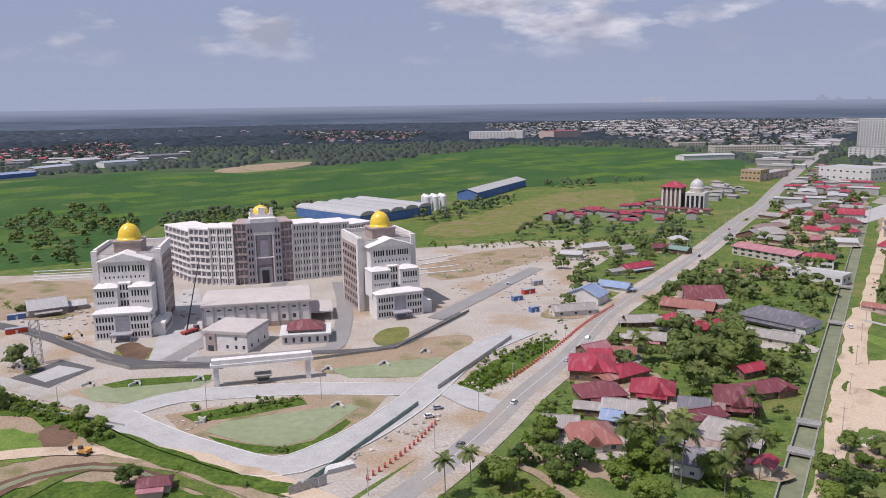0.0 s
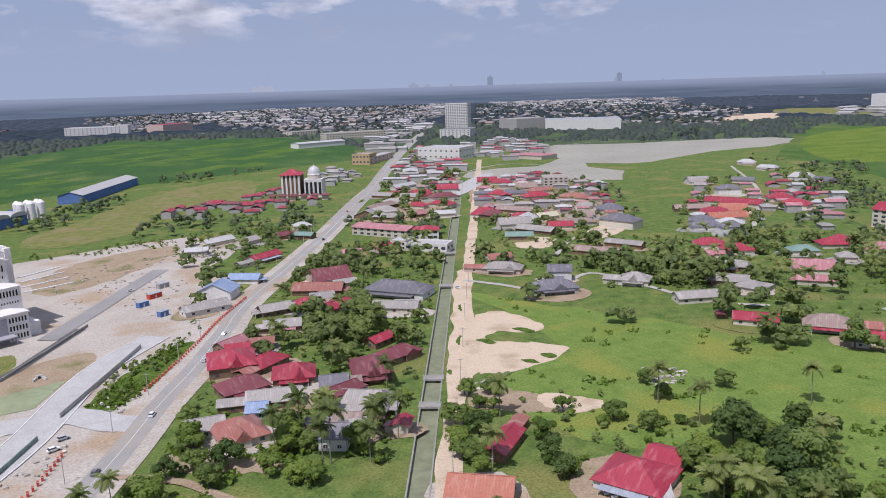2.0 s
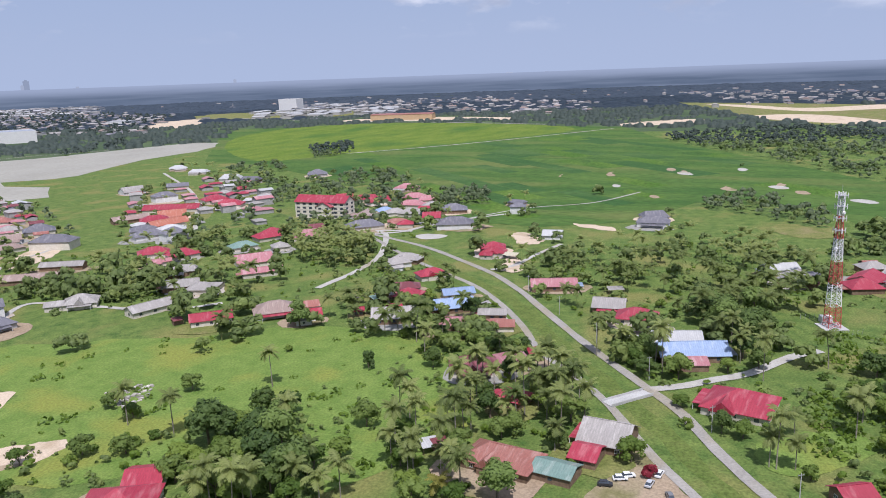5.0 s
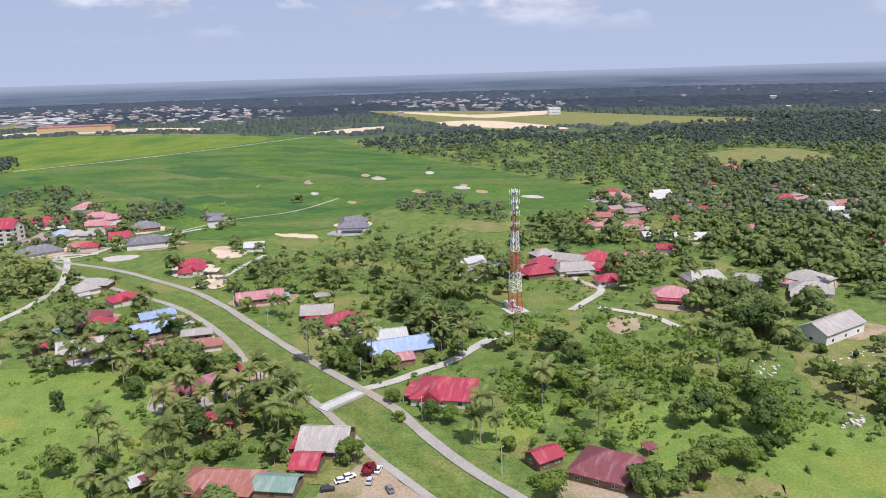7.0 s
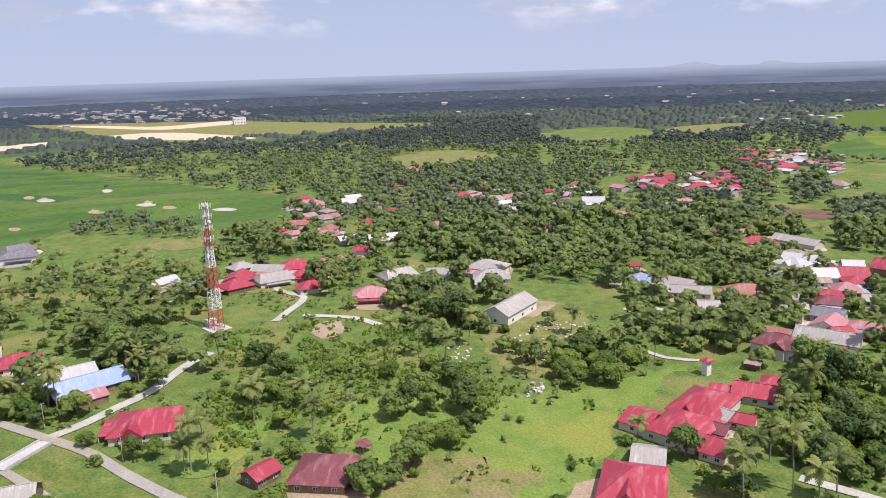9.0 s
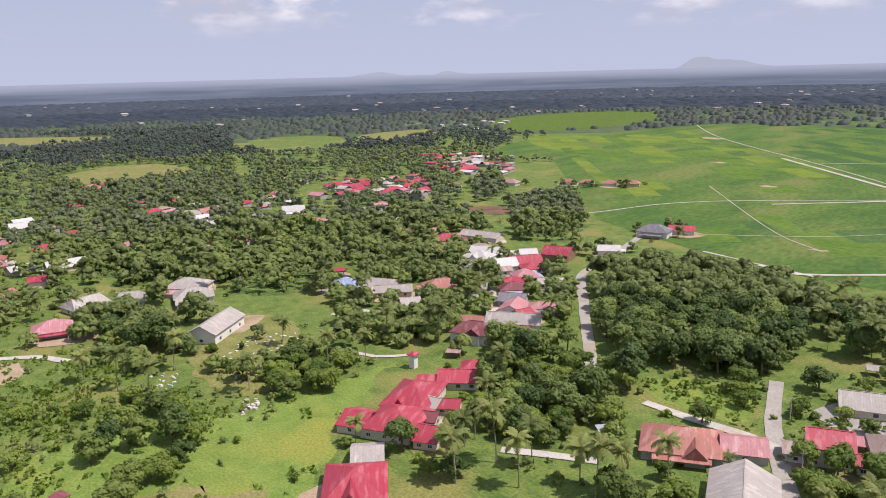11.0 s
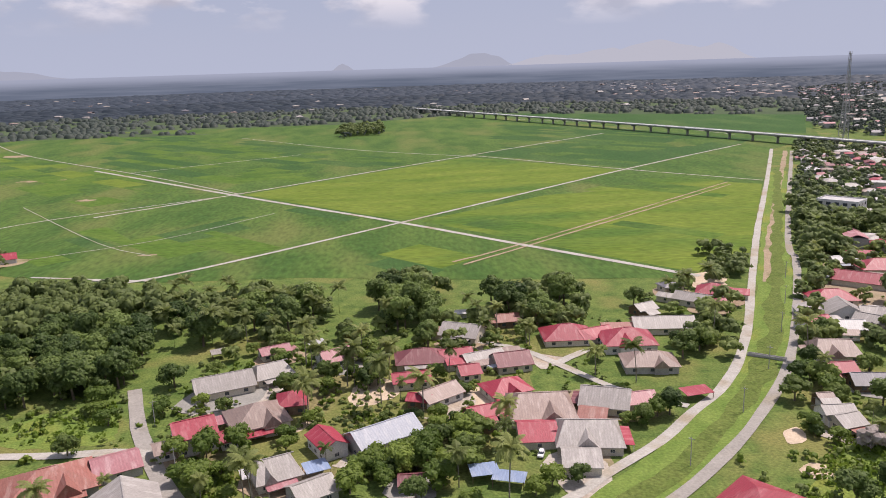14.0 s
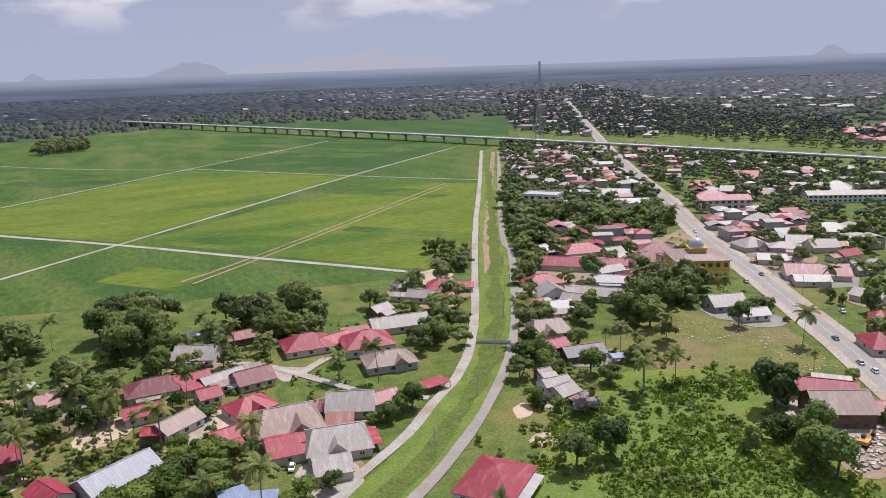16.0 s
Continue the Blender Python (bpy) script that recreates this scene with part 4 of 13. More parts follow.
def plant(most=180):
    count, rest = {}, {}
    for far, key, x, y, scale, turn, tall, pick in sorted(WAITING):
        if not is_free(x, y, 0.4):
            continue
        count[key] = count.get(key, 0) + 1
        if count[key] > most or far > 620:
            rest.setdefault(key, []).append((x, y))
            continue
        k = TREES[key][pick % len(TREES[key])]
        ob = new(k[2], k[0])
        ob.matrix_basis = pose(x, y, 0, 0, 0, turn) @ Matrix.Diagonal((scale, scale, scale * tall, 1))
        tagged(ob, k[4], "bush" if k[2] == "bush" else "tree", k[2].replace("_", " ") + "s of the village")
        cr = new(k[3], k[1])
        cr.parent = ob
    for key, spots in rest.items():
        near = [q for q in spots if math.hypot(*q) < 430]
        spots = [q for q in spots if math.hypot(*q) >= 430]
        if key in ("broad", "light", "tall"):
            joined("woodland", NEAR_TALL if key == "tall" else NEAR, near, "wood_light" if key == "light" else "wood_stuff", "village trees and hedges standing close together", "woodland", len(near))
        elif key == "palm":
            joined("woodland", NEAR_PALM, near, "palm_leaf", "coconut palms standing close together", "woodland", len(near))
        else:
            spots += near
        tm = {"palm": MID_PALM, "tall": MID_TALL, "bush": LOW_BUSH}.get(key, MID)
        joined("woodland", tm, spots, "palm_leaf" if key == "palm" else "wood_stuff", "village trees merging into green woodland", "woodland", len(spots))


def inside(x, y, poly):
    hit = False
    j = len(poly) - 1
    for i in range(len(poly)):
        (x1, y1), (x2, y2) = poly[i], poly[j]
        if (y1 > y) != (y2 > y) and x < (x2 - x1) * (y - y1) / (y2 - y1) + x1:
            hit = not hit
        j = i
    return hit


GRID = {}


def is_free(x, y, r):
    if len(GRID.get("n", ())) != len(BUSY):
        GRID.clear()
        GRID["n"] = range(len(BUSY))
        for bx, by, br in BUSY:
            for gx in range(int((bx - br) // 20), int((bx + br) // 20) + 1):
                for gy in range(int((by - br) // 20), int((by + br) // 20) + 1):
                    GRID.setdefault((gx, gy), []).append((bx, by, br))
    return all((x - bx) ** 2 + (y - by) ** 2 > (br + r) ** 2 for bx, by, br in GRID.get((int(x // 20), int(y // 20)), ()))


def in_the_open(x, y):
    return any(x0 < x < x1 and y0 < y < y1 and inside(x, y, poly) for poly, x0, x1, y0, y1 in CLEAR)


def scatter(outline, spacing, seed, gap=1.0, open_too=True):
    """Uneven points in an outline, clear of houses and roads."""
    rng = random.Random(seed)
    xs, ys = [p[0] for p in outline], [p[1] for p in outline]
    out = []
    y = min(ys)
    while y < max(ys):
        x = min(xs)
        while x < max(xs):
            px, py = x + rng.uniform(-0.5, 0.5) * spacing, y + rng.uniform(-0.5, 0.5) * spacing
            if inside(px, py, outline) and is_free(px, py, gap) and (open_too or not in_the_open(px, py)):
                out.append((px, py))
            x += spacing
        y += spacing * 0.9
    return out


def grove(outline, spacing, mix, seed, scale=(0.75, 1.2), gap=1.0, keep=1.0):
    """Single trees over an area; mix is a word of letters, each a kind."""
    kinds = {"b": "broad", "l": "light", "t": "tall", "u": "bush", "p": "palm", "c": "column", "y": "yellow_palm", "n": "bare"}
    rng = random.Random(seed * 7 + 1)
    for x, y in scatter(outline, spacing, seed, gap):
        if rng.random() < keep:
            tree(kinds[rng.choice(mix)], x, y, rng.uniform(*scale), rng)


def joined(name, templates, spots, material, label, category, seed, scale=(0.8, 1.25), squash=1.0, smooth=False):
    """Copies of small templates joined into one mesh of stuff."""
    rng = np.random.default_rng(seed)
    vs, fs, o = [], [], 0
    for i, (x, y) in enumerate(spots):
        tv, tf = templates[i % len(templates)]
        a, s = rng.uniform(0, 6.28), rng.uniform(*scale)
        c, d = math.cos(a) * s, math.sin(a) * s
        p = np.empty_like(tv)
        p[:, 0], p[:, 1], p[:, 2] = tv[:, 0] * c - tv[:, 1] * d + x, tv[:, 0] * d + tv[:, 1] * c + y, tv[:, 2] * s * squash
        vs.append(p)
        fs.append(tf + o)
        o += len(tv)
    if not vs:
        return None
    v, f = np.concatenate(vs), np.concatenate(fs)
    me = bpy.data.meshes.new(name)
    me.vertices.add(len(v))
    me.vertices.foreach_set("co", v.ravel())
    me.loops.add(f.size)
    me.loops.foreach_set("vertex_index", f.ravel().astype(np.int32))
    me.polygons.add(len(f))
    me.polygons.foreach_set("loop_start", np.arange(0, f.size, 3, dtype=np.int32))
    if smooth:
        me.polygons.foreach_set("use_smooth", [True] * len(f))
    me.update(calc_edges=True)
    me.materials.append(M[material])
    return tagged(new(name, me), label, category, "", "stuff")


def template(seed, height, spread, count, lumps, size, flat=0.8, bare=0.2):
    tr, lf = broadleaf(seed, height, spread, count, lumps, size, flat, bare)
    s = Shape().add(lf.v, lf.f)
    v, f = list(s.v), list(s.f)
    return np.array(v, float), np.array(f)


def palm_template(seed, height, fronds=8):
    tr, lf = palm(seed, height, fronds, 5.0)
    v = list(lf.v)
    f = list(lf.f)
    o = len(v)
    v += [(-0.2, 0, -0.3), (0.2, 0, -0.3), (0, 0.2, -0.3), (tr.v[-1][0], tr.v[-1][1], height)]
    f += [(o, o + 1, o + 3), (o + 1, o + 2, o + 3), (o + 2, o, o + 3)]
    return np.array(v, float), np.array(f)


MID = [template(100 + i, 8.5, 4.8, 38, 4, 1.45) for i in range(4)]
MID_TALL = [template(110 + i, 13.0, 6.0, 64, 6, 1.7, 0.9) for i in range(3)]
LOW = [template(120 + i, 1.3, 1.7, 12, 3, 0.6, bare=0.0) for i in range(3)]
NEAR = [template(150 + i, 8.0, 4.6, 104, 6, 1.08) for i in range(4)]
NEAR_TALL = [template(156 + i, 14.0, 6.0, 165, 7, 1.2, 0.95, 0.3) for i in range(3)]
LOW_BUSH = [template(160 + i, 3.2, 2.6, 48, 4, 0.75, bare=0.05) for i in range(3)]
FAR = [template(140 + i, 9.5, 5.4, 16, 3, 1.7) for i in range(4)]
MID_PALM = [palm_template(130 + i, 8.0 + i) for i in range(3)]
NEAR_PALM = [palm_template(180 + i, 8.5 + 1.2 * i, 15) for i in range(4)]


def hump(seed, r, h):
    """A far clump of treetops: a lumpy low mound."""
    rng = random.Random(seed)
    n = 5
    v = [(r * rng.uniform(0.8, 1.2) * math.cos(6.283 * i / n), r * rng.uniform(0.8, 1.2) * math.sin(6.283 * i / n), -0.5) for i in range(n)]
    v += [(0.62 * r * rng.uniform(0.7, 1.2) * math.cos(6.283 * (i + 0.5) / n), 0.62 * r * rng.uniform(0.7, 1.2) * math.sin(6.283 * (i + 0.5) / n), h * rng.uniform(0.6, 1.0)) for i in range(n)]
    v.append((0, 0, h * rng.uniform(0.9, 1.15)))
    f = []
    for i in range(n):
        j = (i + 1) % n
        f += [(i, j, n + i), (j, n + j, n + i), (n + i, n + j, 2 * n)]
    return np.array(v, float), np.array(f)


def canopy(seed):
    """Two rounded treetops grown together, seen from far off."""
    rng = random.Random(seed)
    vs, fs, o = [], [], 0
    for k in range(2):
        v, f = hump(seed * 7 + k, rng.uniform(5.0, 7.5), rng.uniform(7.0, 11.0))
        a = 3.14 * k + rng.uniform(-0.4, 0.4)
        vs.append(v + np.array([5.0 * math.cos(a), 5.0 * math.sin(a), 0.0]))
        fs.append(f + o)
        o += len(v)
    return np.concatenate(vs), np.concatenate(fs)


def mound(seed):
    """A flat hummock of weeds and saplings under the trees."""
    rng = random.Random(seed)
    n = 7
    v = [(6.4 * rng.uniform(0.7, 1.2) * math.cos(6.283 * i / n), 6.4 * rng.uniform(0.7, 1.2) * math.sin(6.283 * i / n), -0.1) for i in range(n)] + [(0, 0, 1.3)]
    return np.array(v, float), np.array([(i, (i + 1) % n, n) for i in range(n)])


MOUND = [mound(240 + i) for i in range(4)]
SHRUB = [template(170 + i, 2.4, 2.1, 14, 2, 0.75, bare=0.0) for i in range(4)]
HUMPS = [hump(200 + i, 10.0, 7.0) for i in range(5)]
CANOPY = [canopy(220 + i) for i in range(5)]


def woodland(name, outline, spacing, seed, templates, material="wood_stuff", label="dense green tropical woodland", scale=(0.7, 1.35), gap=0.5, keep=1.0, squash=1.0, free=False):
    rng = random.Random(seed)
    spots = [p for p in scatter(outline, spacing, seed, gap, free) if rng.random() < keep * (0.62 + 0.8 * noise.noise(Vector((p[0] * 0.012, p[1] * 0.012, seed))))]
    # haze is painted by distance: each farther belt gets a hazier leaf colour
    if material == "far_haze_stuff":
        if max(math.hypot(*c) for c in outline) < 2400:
            joined(name, CANOPY, spots, "wood_haze", "far woodland on the plain, haze put into its grey-green", "woodland", seed, (1.0, 1.9), 0.6, True)
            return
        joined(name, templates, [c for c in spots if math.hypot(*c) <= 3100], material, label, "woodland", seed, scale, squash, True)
        joined(name, templates, [c for c in spots if math.hypot(*c) > 3100], "rim_haze_stuff", "treetops on the rim of the plain, paled with painted haze", "woodland", seed, scale, squash, True)
        return
    joined("undergrowth", MOUND, [c for c in spots if math.hypot(*c) < 1500], "undergrowth", "dark green weeds and saplings under the trees", "undergrowth", seed, (0.8, 1.25), 1.0, True)
    sets = {"wood_stuff": [], "wood_light": [], "wood_palm": []}
    for q in spots:
        sets["wood_palm" if templates is MID_PALM or rng.random() < 0.07 else ("wood_light" if rng.random() < 0.32 else "wood_stuff")].append(q)
    for k, (m, q) in enumerate(sets.items()):
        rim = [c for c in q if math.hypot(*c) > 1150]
        joined(name, FAR, rim, "wood_haze", "distant woodland treetops with haze painted into their green", "woodland", seed + k + 19, scale, squash)
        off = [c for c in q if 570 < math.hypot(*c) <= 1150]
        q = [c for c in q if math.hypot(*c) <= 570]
        joined(name, FAR, off, "wood_far_haze" if k != 1 else "wood_stuff", "treetops of distant green woodland", "woodland", seed + k + 9, scale, squash)
        joined(name, MID_PALM if m == "wood_palm" else templates, q, m, {"wood_stuff": label, "wood_light": "lighter green trees within the woodland", "wood_palm": "palms rising out of the woodland"}[m], "woodland", seed + k, scale, squash)


def rice_plots(outline, angle, wide, deep, seed, z, kinds):
    """Banded rice plots of slightly different ripeness, with low green bunds left between them."""
    rng = random.Random(seed)
    a = radians(angle)
    u, v = Vector((math.cos(a), math.sin(a))), Vector((-math.sin(a), math.cos(a)))
    pts = [Vector(p) for p in outline]
    us, vs = [p.dot(u) for p in pts], [p.dot(v) for p in pts]
    made = {}
    y = min(vs)
    while y < max(vs):
        dy = deep * rng.uniform(0.6, 1.4)
        x = min(us) - rng.uniform(0, wide)
        while x < max(us):
            dx = wide * rng.uniform(0.6, 1.5)
            g = 0.5
            ring = [u * px + v * py for px, py in ((x + g, y + g), (x + dx - g, y + g), (x + dx - g, y + dy - g), (x + g, y + dy - g))]
            if all(inside(p.x, p.y, outline) for p in ring) and rng.random() < 0.85:
                h = z + rng.uniform(0, 0.003)
                made.setdefault(rng.choice(kinds), Shape()).add([(p.x, p.y, h) for p in ring], [(0, 1, 2, 3)])
            x += dx
        y += dy
    for key, shape in made.items():
        tagged(part("rice_plots", shape, key), "patchwork of %s rice plots" % {"paddy": "green", "paddy_dark": "deep green", "paddy_mid": "bright green", "paddy_yellow": "yellowing", "dry_grass": "fallow"}[key], "field", "", "stuff")


def tufts(outline, spacing, seed, keep=0.6):
    """Rough tussocks and low scrub over open grass."""
    rng = random.Random(seed)
    spots = [p for p in scatter(outline, spacing, seed, 0.5) if rng.random() < keep * (0.5 + 1.6 * noise.noise(Vector((p[0] * 0.03, p[1] * 0.03, seed))))]
    joined("tussocks", LOW, spots, "grass_tuft", "uneven green tussocks and low scrub", "grass", seed, (0.5, 1.7))


def thicket(outline, spacing, seed, keep=0.6, size=(0.4, 1.25)):
    """Waist-high shrubs and garden plants between houses, in loose drifts."""
    rng = random.Random(seed)
    sets = {"wood_light": [], "wood_stuff": [], "grass_tuft": []}
    for p in scatter(outline, spacing, seed, 0.3):
        if rng.random() < keep * (0.55 + 1.3 * noise.noise(Vector((p[0] * 0.035, p[1] * 0.035, seed)))):
            sets[rng.choice(tuple(sets))].append(p)
    for k, (m, spots) in enumerate(sets.items()):
        joined("shrubs", SHRUB, spots, m, "loose green shrubs and garden plants", "shrubs", seed + k, size)


# ---- the large forms ----
CANAL_A, CANAL_B = Vector((121.0, 242.6)), Vector((200.5, 379.0))
C_DIR = (CANAL_B - CANAL_A).normalized()
C_NRM = Vector((-C_DIR.y, C_DIR.x))
C_HALF, C_FROM, C_TO = 3.4, -150.0, 640.0


def canal_point(s, n, z=0.0):
    p = CANAL_A + C_DIR * s + C_NRM * n
    return (p.x, p.y, z)


def make_ground():
    bm = bmesh.new()
    bmesh.ops.create_circle(bm, cap_ends=True, segments=96, radius=4900)
    for co, no in ((canal_point(0, C_HALF), C_NRM), (canal_point(0, -C_HALF), C_NRM), (canal_point(C_FROM, 0), C_DIR), (canal_point(C_TO, 0), C_DIR)):
        bmesh.ops.bisect_plane(bm, geom=bm.verts[:] + bm.edges[:] + bm.faces[:], plane_co=co, plane_no=(*no, 0))
    gone = []
    for f in bm.faces:
        c = f.calc_center_median().to_2d() - CANAL_A
        if abs(c.dot(C_NRM)) < C_HALF and C_FROM < c.dot(C_DIR) < C_TO:
            gone.append(f)
    bmesh.ops.delete(bm, geom=gone, context="FACES")
    bmesh.ops.triangulate(bm, faces=bm.faces[:])
    me = bpy.data.meshes.new("ground")
    bm.to_mesh(me)
    bm.free()
    me.materials.append(M["grass"])
    return tagged(new("ground", me), "flat green plain of grass around the village", "ground", "", "structure")


ground = make_ground()


def make_canal():
    """Concrete channel with still green water, coping walls and low bridges."""
    def strip(n0, n1, z0, z1, s0=C_FROM, s1=C_TO):
        c = [canal_point(s0, n0), canal_point(s0, n1), canal_point(s1, n1), canal_point(s1, n0)]
        return Shape().prism([p[:2] for p in c], z0, z1)
    can = thing("canal", 0, 0, 0, 0, "straight concrete drainage canal with murky green water", "canal", "", "structure")
    part("water", strip(-C_HALF + 0.3, C_HALF - 0.3, -2.4, -1.1), "canal_water", can)
    part("side_wall", strip(-C_HALF - 0.15, -C_HALF + 0.35, -2.5, 0.35), "concrete_old", can)
    part("side_wall", strip(C_HALF - 0.35, C_HALF + 0.15, -2.5, 0.35), "concrete_old", can)
    for s in (-17.0, 9.0, 149.0, 235.0, 455.0):
        b = tagged(part("bridge", strip(-C_HALF - 0.6, C_HALF + 0.6, -0.25, 0.42, s - 2.0, s + 2.0), "concrete_old"), "low concrete slab bridge over the canal", "bridge")
        part("parapet", strip(-C_HALF - 0.6, C_HALF + 0.6, 0.42, 0.8, s - 2.0, s - 1.8), "concrete", b)
        part("parapet", strip(-C_HALF - 0.6, C_HALF + 0.6, 0.42, 0.8, s + 1.8, s + 2.0), "concrete", b)
    s = C_FROM
    while s < C_TO:
        p = canal_point(s, 0)
        keep_out(p[0], p[1], 7)
        s += 8


make_canal()


def ring_backdrop():
    """The rim of the plain, up to the horizon, as a ring that emits painted haze; blue hills stand on it."""
    m = bpy.data.materials.new("haze")
    m.use_nodes = True
    t = m.node_tree
    t.nodes.remove(t.nodes["Principled BSDF"])
    em = t.nodes.new("ShaderNodeEmission")
    pos = t.nodes.new("ShaderNodeNewGeometry").outputs["Position"]
    mp = t.nodes.new("ShaderNodeMapping")
    mp.inputs["Scale"].default_value = (0.0016, 0.0016, 0.035)
    no = t.nodes.new("ShaderNodeTexNoise")
    no.inputs["Detail"].default_value = 6
    no.inputs["Scale"].default_value = 1.6
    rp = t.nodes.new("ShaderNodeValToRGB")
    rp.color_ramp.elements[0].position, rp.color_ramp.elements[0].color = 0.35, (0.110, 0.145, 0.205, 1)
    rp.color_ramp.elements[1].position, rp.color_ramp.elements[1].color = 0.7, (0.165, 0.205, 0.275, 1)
    # haze painted into the emission: it pales towards the top of the ring
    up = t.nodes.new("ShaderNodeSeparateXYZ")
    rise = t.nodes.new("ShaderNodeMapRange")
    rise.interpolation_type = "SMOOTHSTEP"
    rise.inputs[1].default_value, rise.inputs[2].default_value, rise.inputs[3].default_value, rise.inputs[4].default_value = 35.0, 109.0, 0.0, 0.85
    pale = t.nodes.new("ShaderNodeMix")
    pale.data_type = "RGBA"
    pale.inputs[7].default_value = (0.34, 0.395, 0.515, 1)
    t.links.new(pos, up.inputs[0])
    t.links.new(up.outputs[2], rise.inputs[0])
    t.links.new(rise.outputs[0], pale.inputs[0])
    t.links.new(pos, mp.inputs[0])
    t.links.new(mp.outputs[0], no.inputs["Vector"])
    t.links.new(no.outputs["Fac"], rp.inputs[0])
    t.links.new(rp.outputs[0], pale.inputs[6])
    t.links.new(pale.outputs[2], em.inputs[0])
    t.links.new(em.outputs[0], t.nodes["Material Output"].inputs[0])
    M["haze"] = m
    n = 180
    s = Shape()
    for i in range(n):
        a, b = 2 * math.pi * i / n, 2 * math.pi * (i + 1) / n
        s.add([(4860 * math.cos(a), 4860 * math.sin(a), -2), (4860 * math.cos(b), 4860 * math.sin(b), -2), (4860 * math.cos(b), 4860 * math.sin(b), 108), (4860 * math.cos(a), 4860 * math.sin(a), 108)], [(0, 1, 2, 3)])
    tagged(part("backdrop", s, "haze"), "glowing ring painted as the hazy rim of distant land", "backdrop", "", "structure")


ring_backdrop()


# Far hills and towers: black surfaces that emit a painted haze colour.
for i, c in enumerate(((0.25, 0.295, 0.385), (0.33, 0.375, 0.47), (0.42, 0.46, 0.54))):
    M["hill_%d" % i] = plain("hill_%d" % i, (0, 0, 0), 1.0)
    haze_glow_bsdf = M["hill_%d" % i].node_tree.nodes["Principled BSDF"]
    haze_glow_bsdf.inputs["Emission Color"].default_value, haze_glow_bsdf.inputs["Emission Strength"].default_value = (*c, 1), 1.0


def hill(azimuth, width, height, seed, tone, peak=0.5):
    """A far hill on the horizon; azimuth in degrees, turned as the camera's yaw is."""
    key = "hill_%d" % tone
    rng = random.Random(seed)
    n, r = 36, 4880
    ph = [rng.uniform(0, 6.28) for _ in range(4)]
    top = []
    for i in range(n + 1):
        u = i / n
        a = radians(azimuth + (0.5 - u) * width)
        e = u / peak if u < peak else (1 - u) / (1 - peak)
        e = e * e * (3 - 2 * e)
        hh = e * (1 + 0.10 * math.sin(9 * u + ph[0]) + 0.07 * math.sin(17 * u + ph[1]) + 0.04 * math.sin(37 * u + ph[2]))
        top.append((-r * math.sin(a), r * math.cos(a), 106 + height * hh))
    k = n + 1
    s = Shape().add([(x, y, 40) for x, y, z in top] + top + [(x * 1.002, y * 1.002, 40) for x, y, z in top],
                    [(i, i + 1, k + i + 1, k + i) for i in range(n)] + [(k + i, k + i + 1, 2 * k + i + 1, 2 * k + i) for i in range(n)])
    tagged(part("hill", s, key), "far hill silhouette glowing in a flat haze blue", "hill", "", "structure")


def slits(parent, x0, x1, y, z, n, w, h, turn=0, x_is=None):
    """A row of tall narrow windows on a wall; each one a part."""
    key = ("slit", round(w, 2), round(h, 2))
    if key not in WINDOW:
        WINDOW[key] = mesh_of("pane", Shape().box(-w / 2, -0.06, -h / 2, w / 2, 0.03, h / 2), "dark_opening")
    for i in range(n):
        u = x0 + (x1 - x0) * (i + 0.5) / n
        at = pose(u, y, z) if x_is is None else pose(x_is, u, z, 0, 0, 90)
        part("window", WINDOW[key], "", parent, at=at)


def dome_shape(r, h, z, n=24):
    prof = [(r * 1.05, z), (r * 1.05, z + h * 0.06)] + [(r * math.cos(a) ** 0.85, z + h * 0.06 + h * 0.84 * math.sin(a)) for a in [i * math.pi / 2 / 9 for i in range(9)]] + [(0.25, z + h * 0.95), (0.3, z + h * 1.0), (0.02, z + h * 1.12)]
    return Shape().lathe(prof, n)


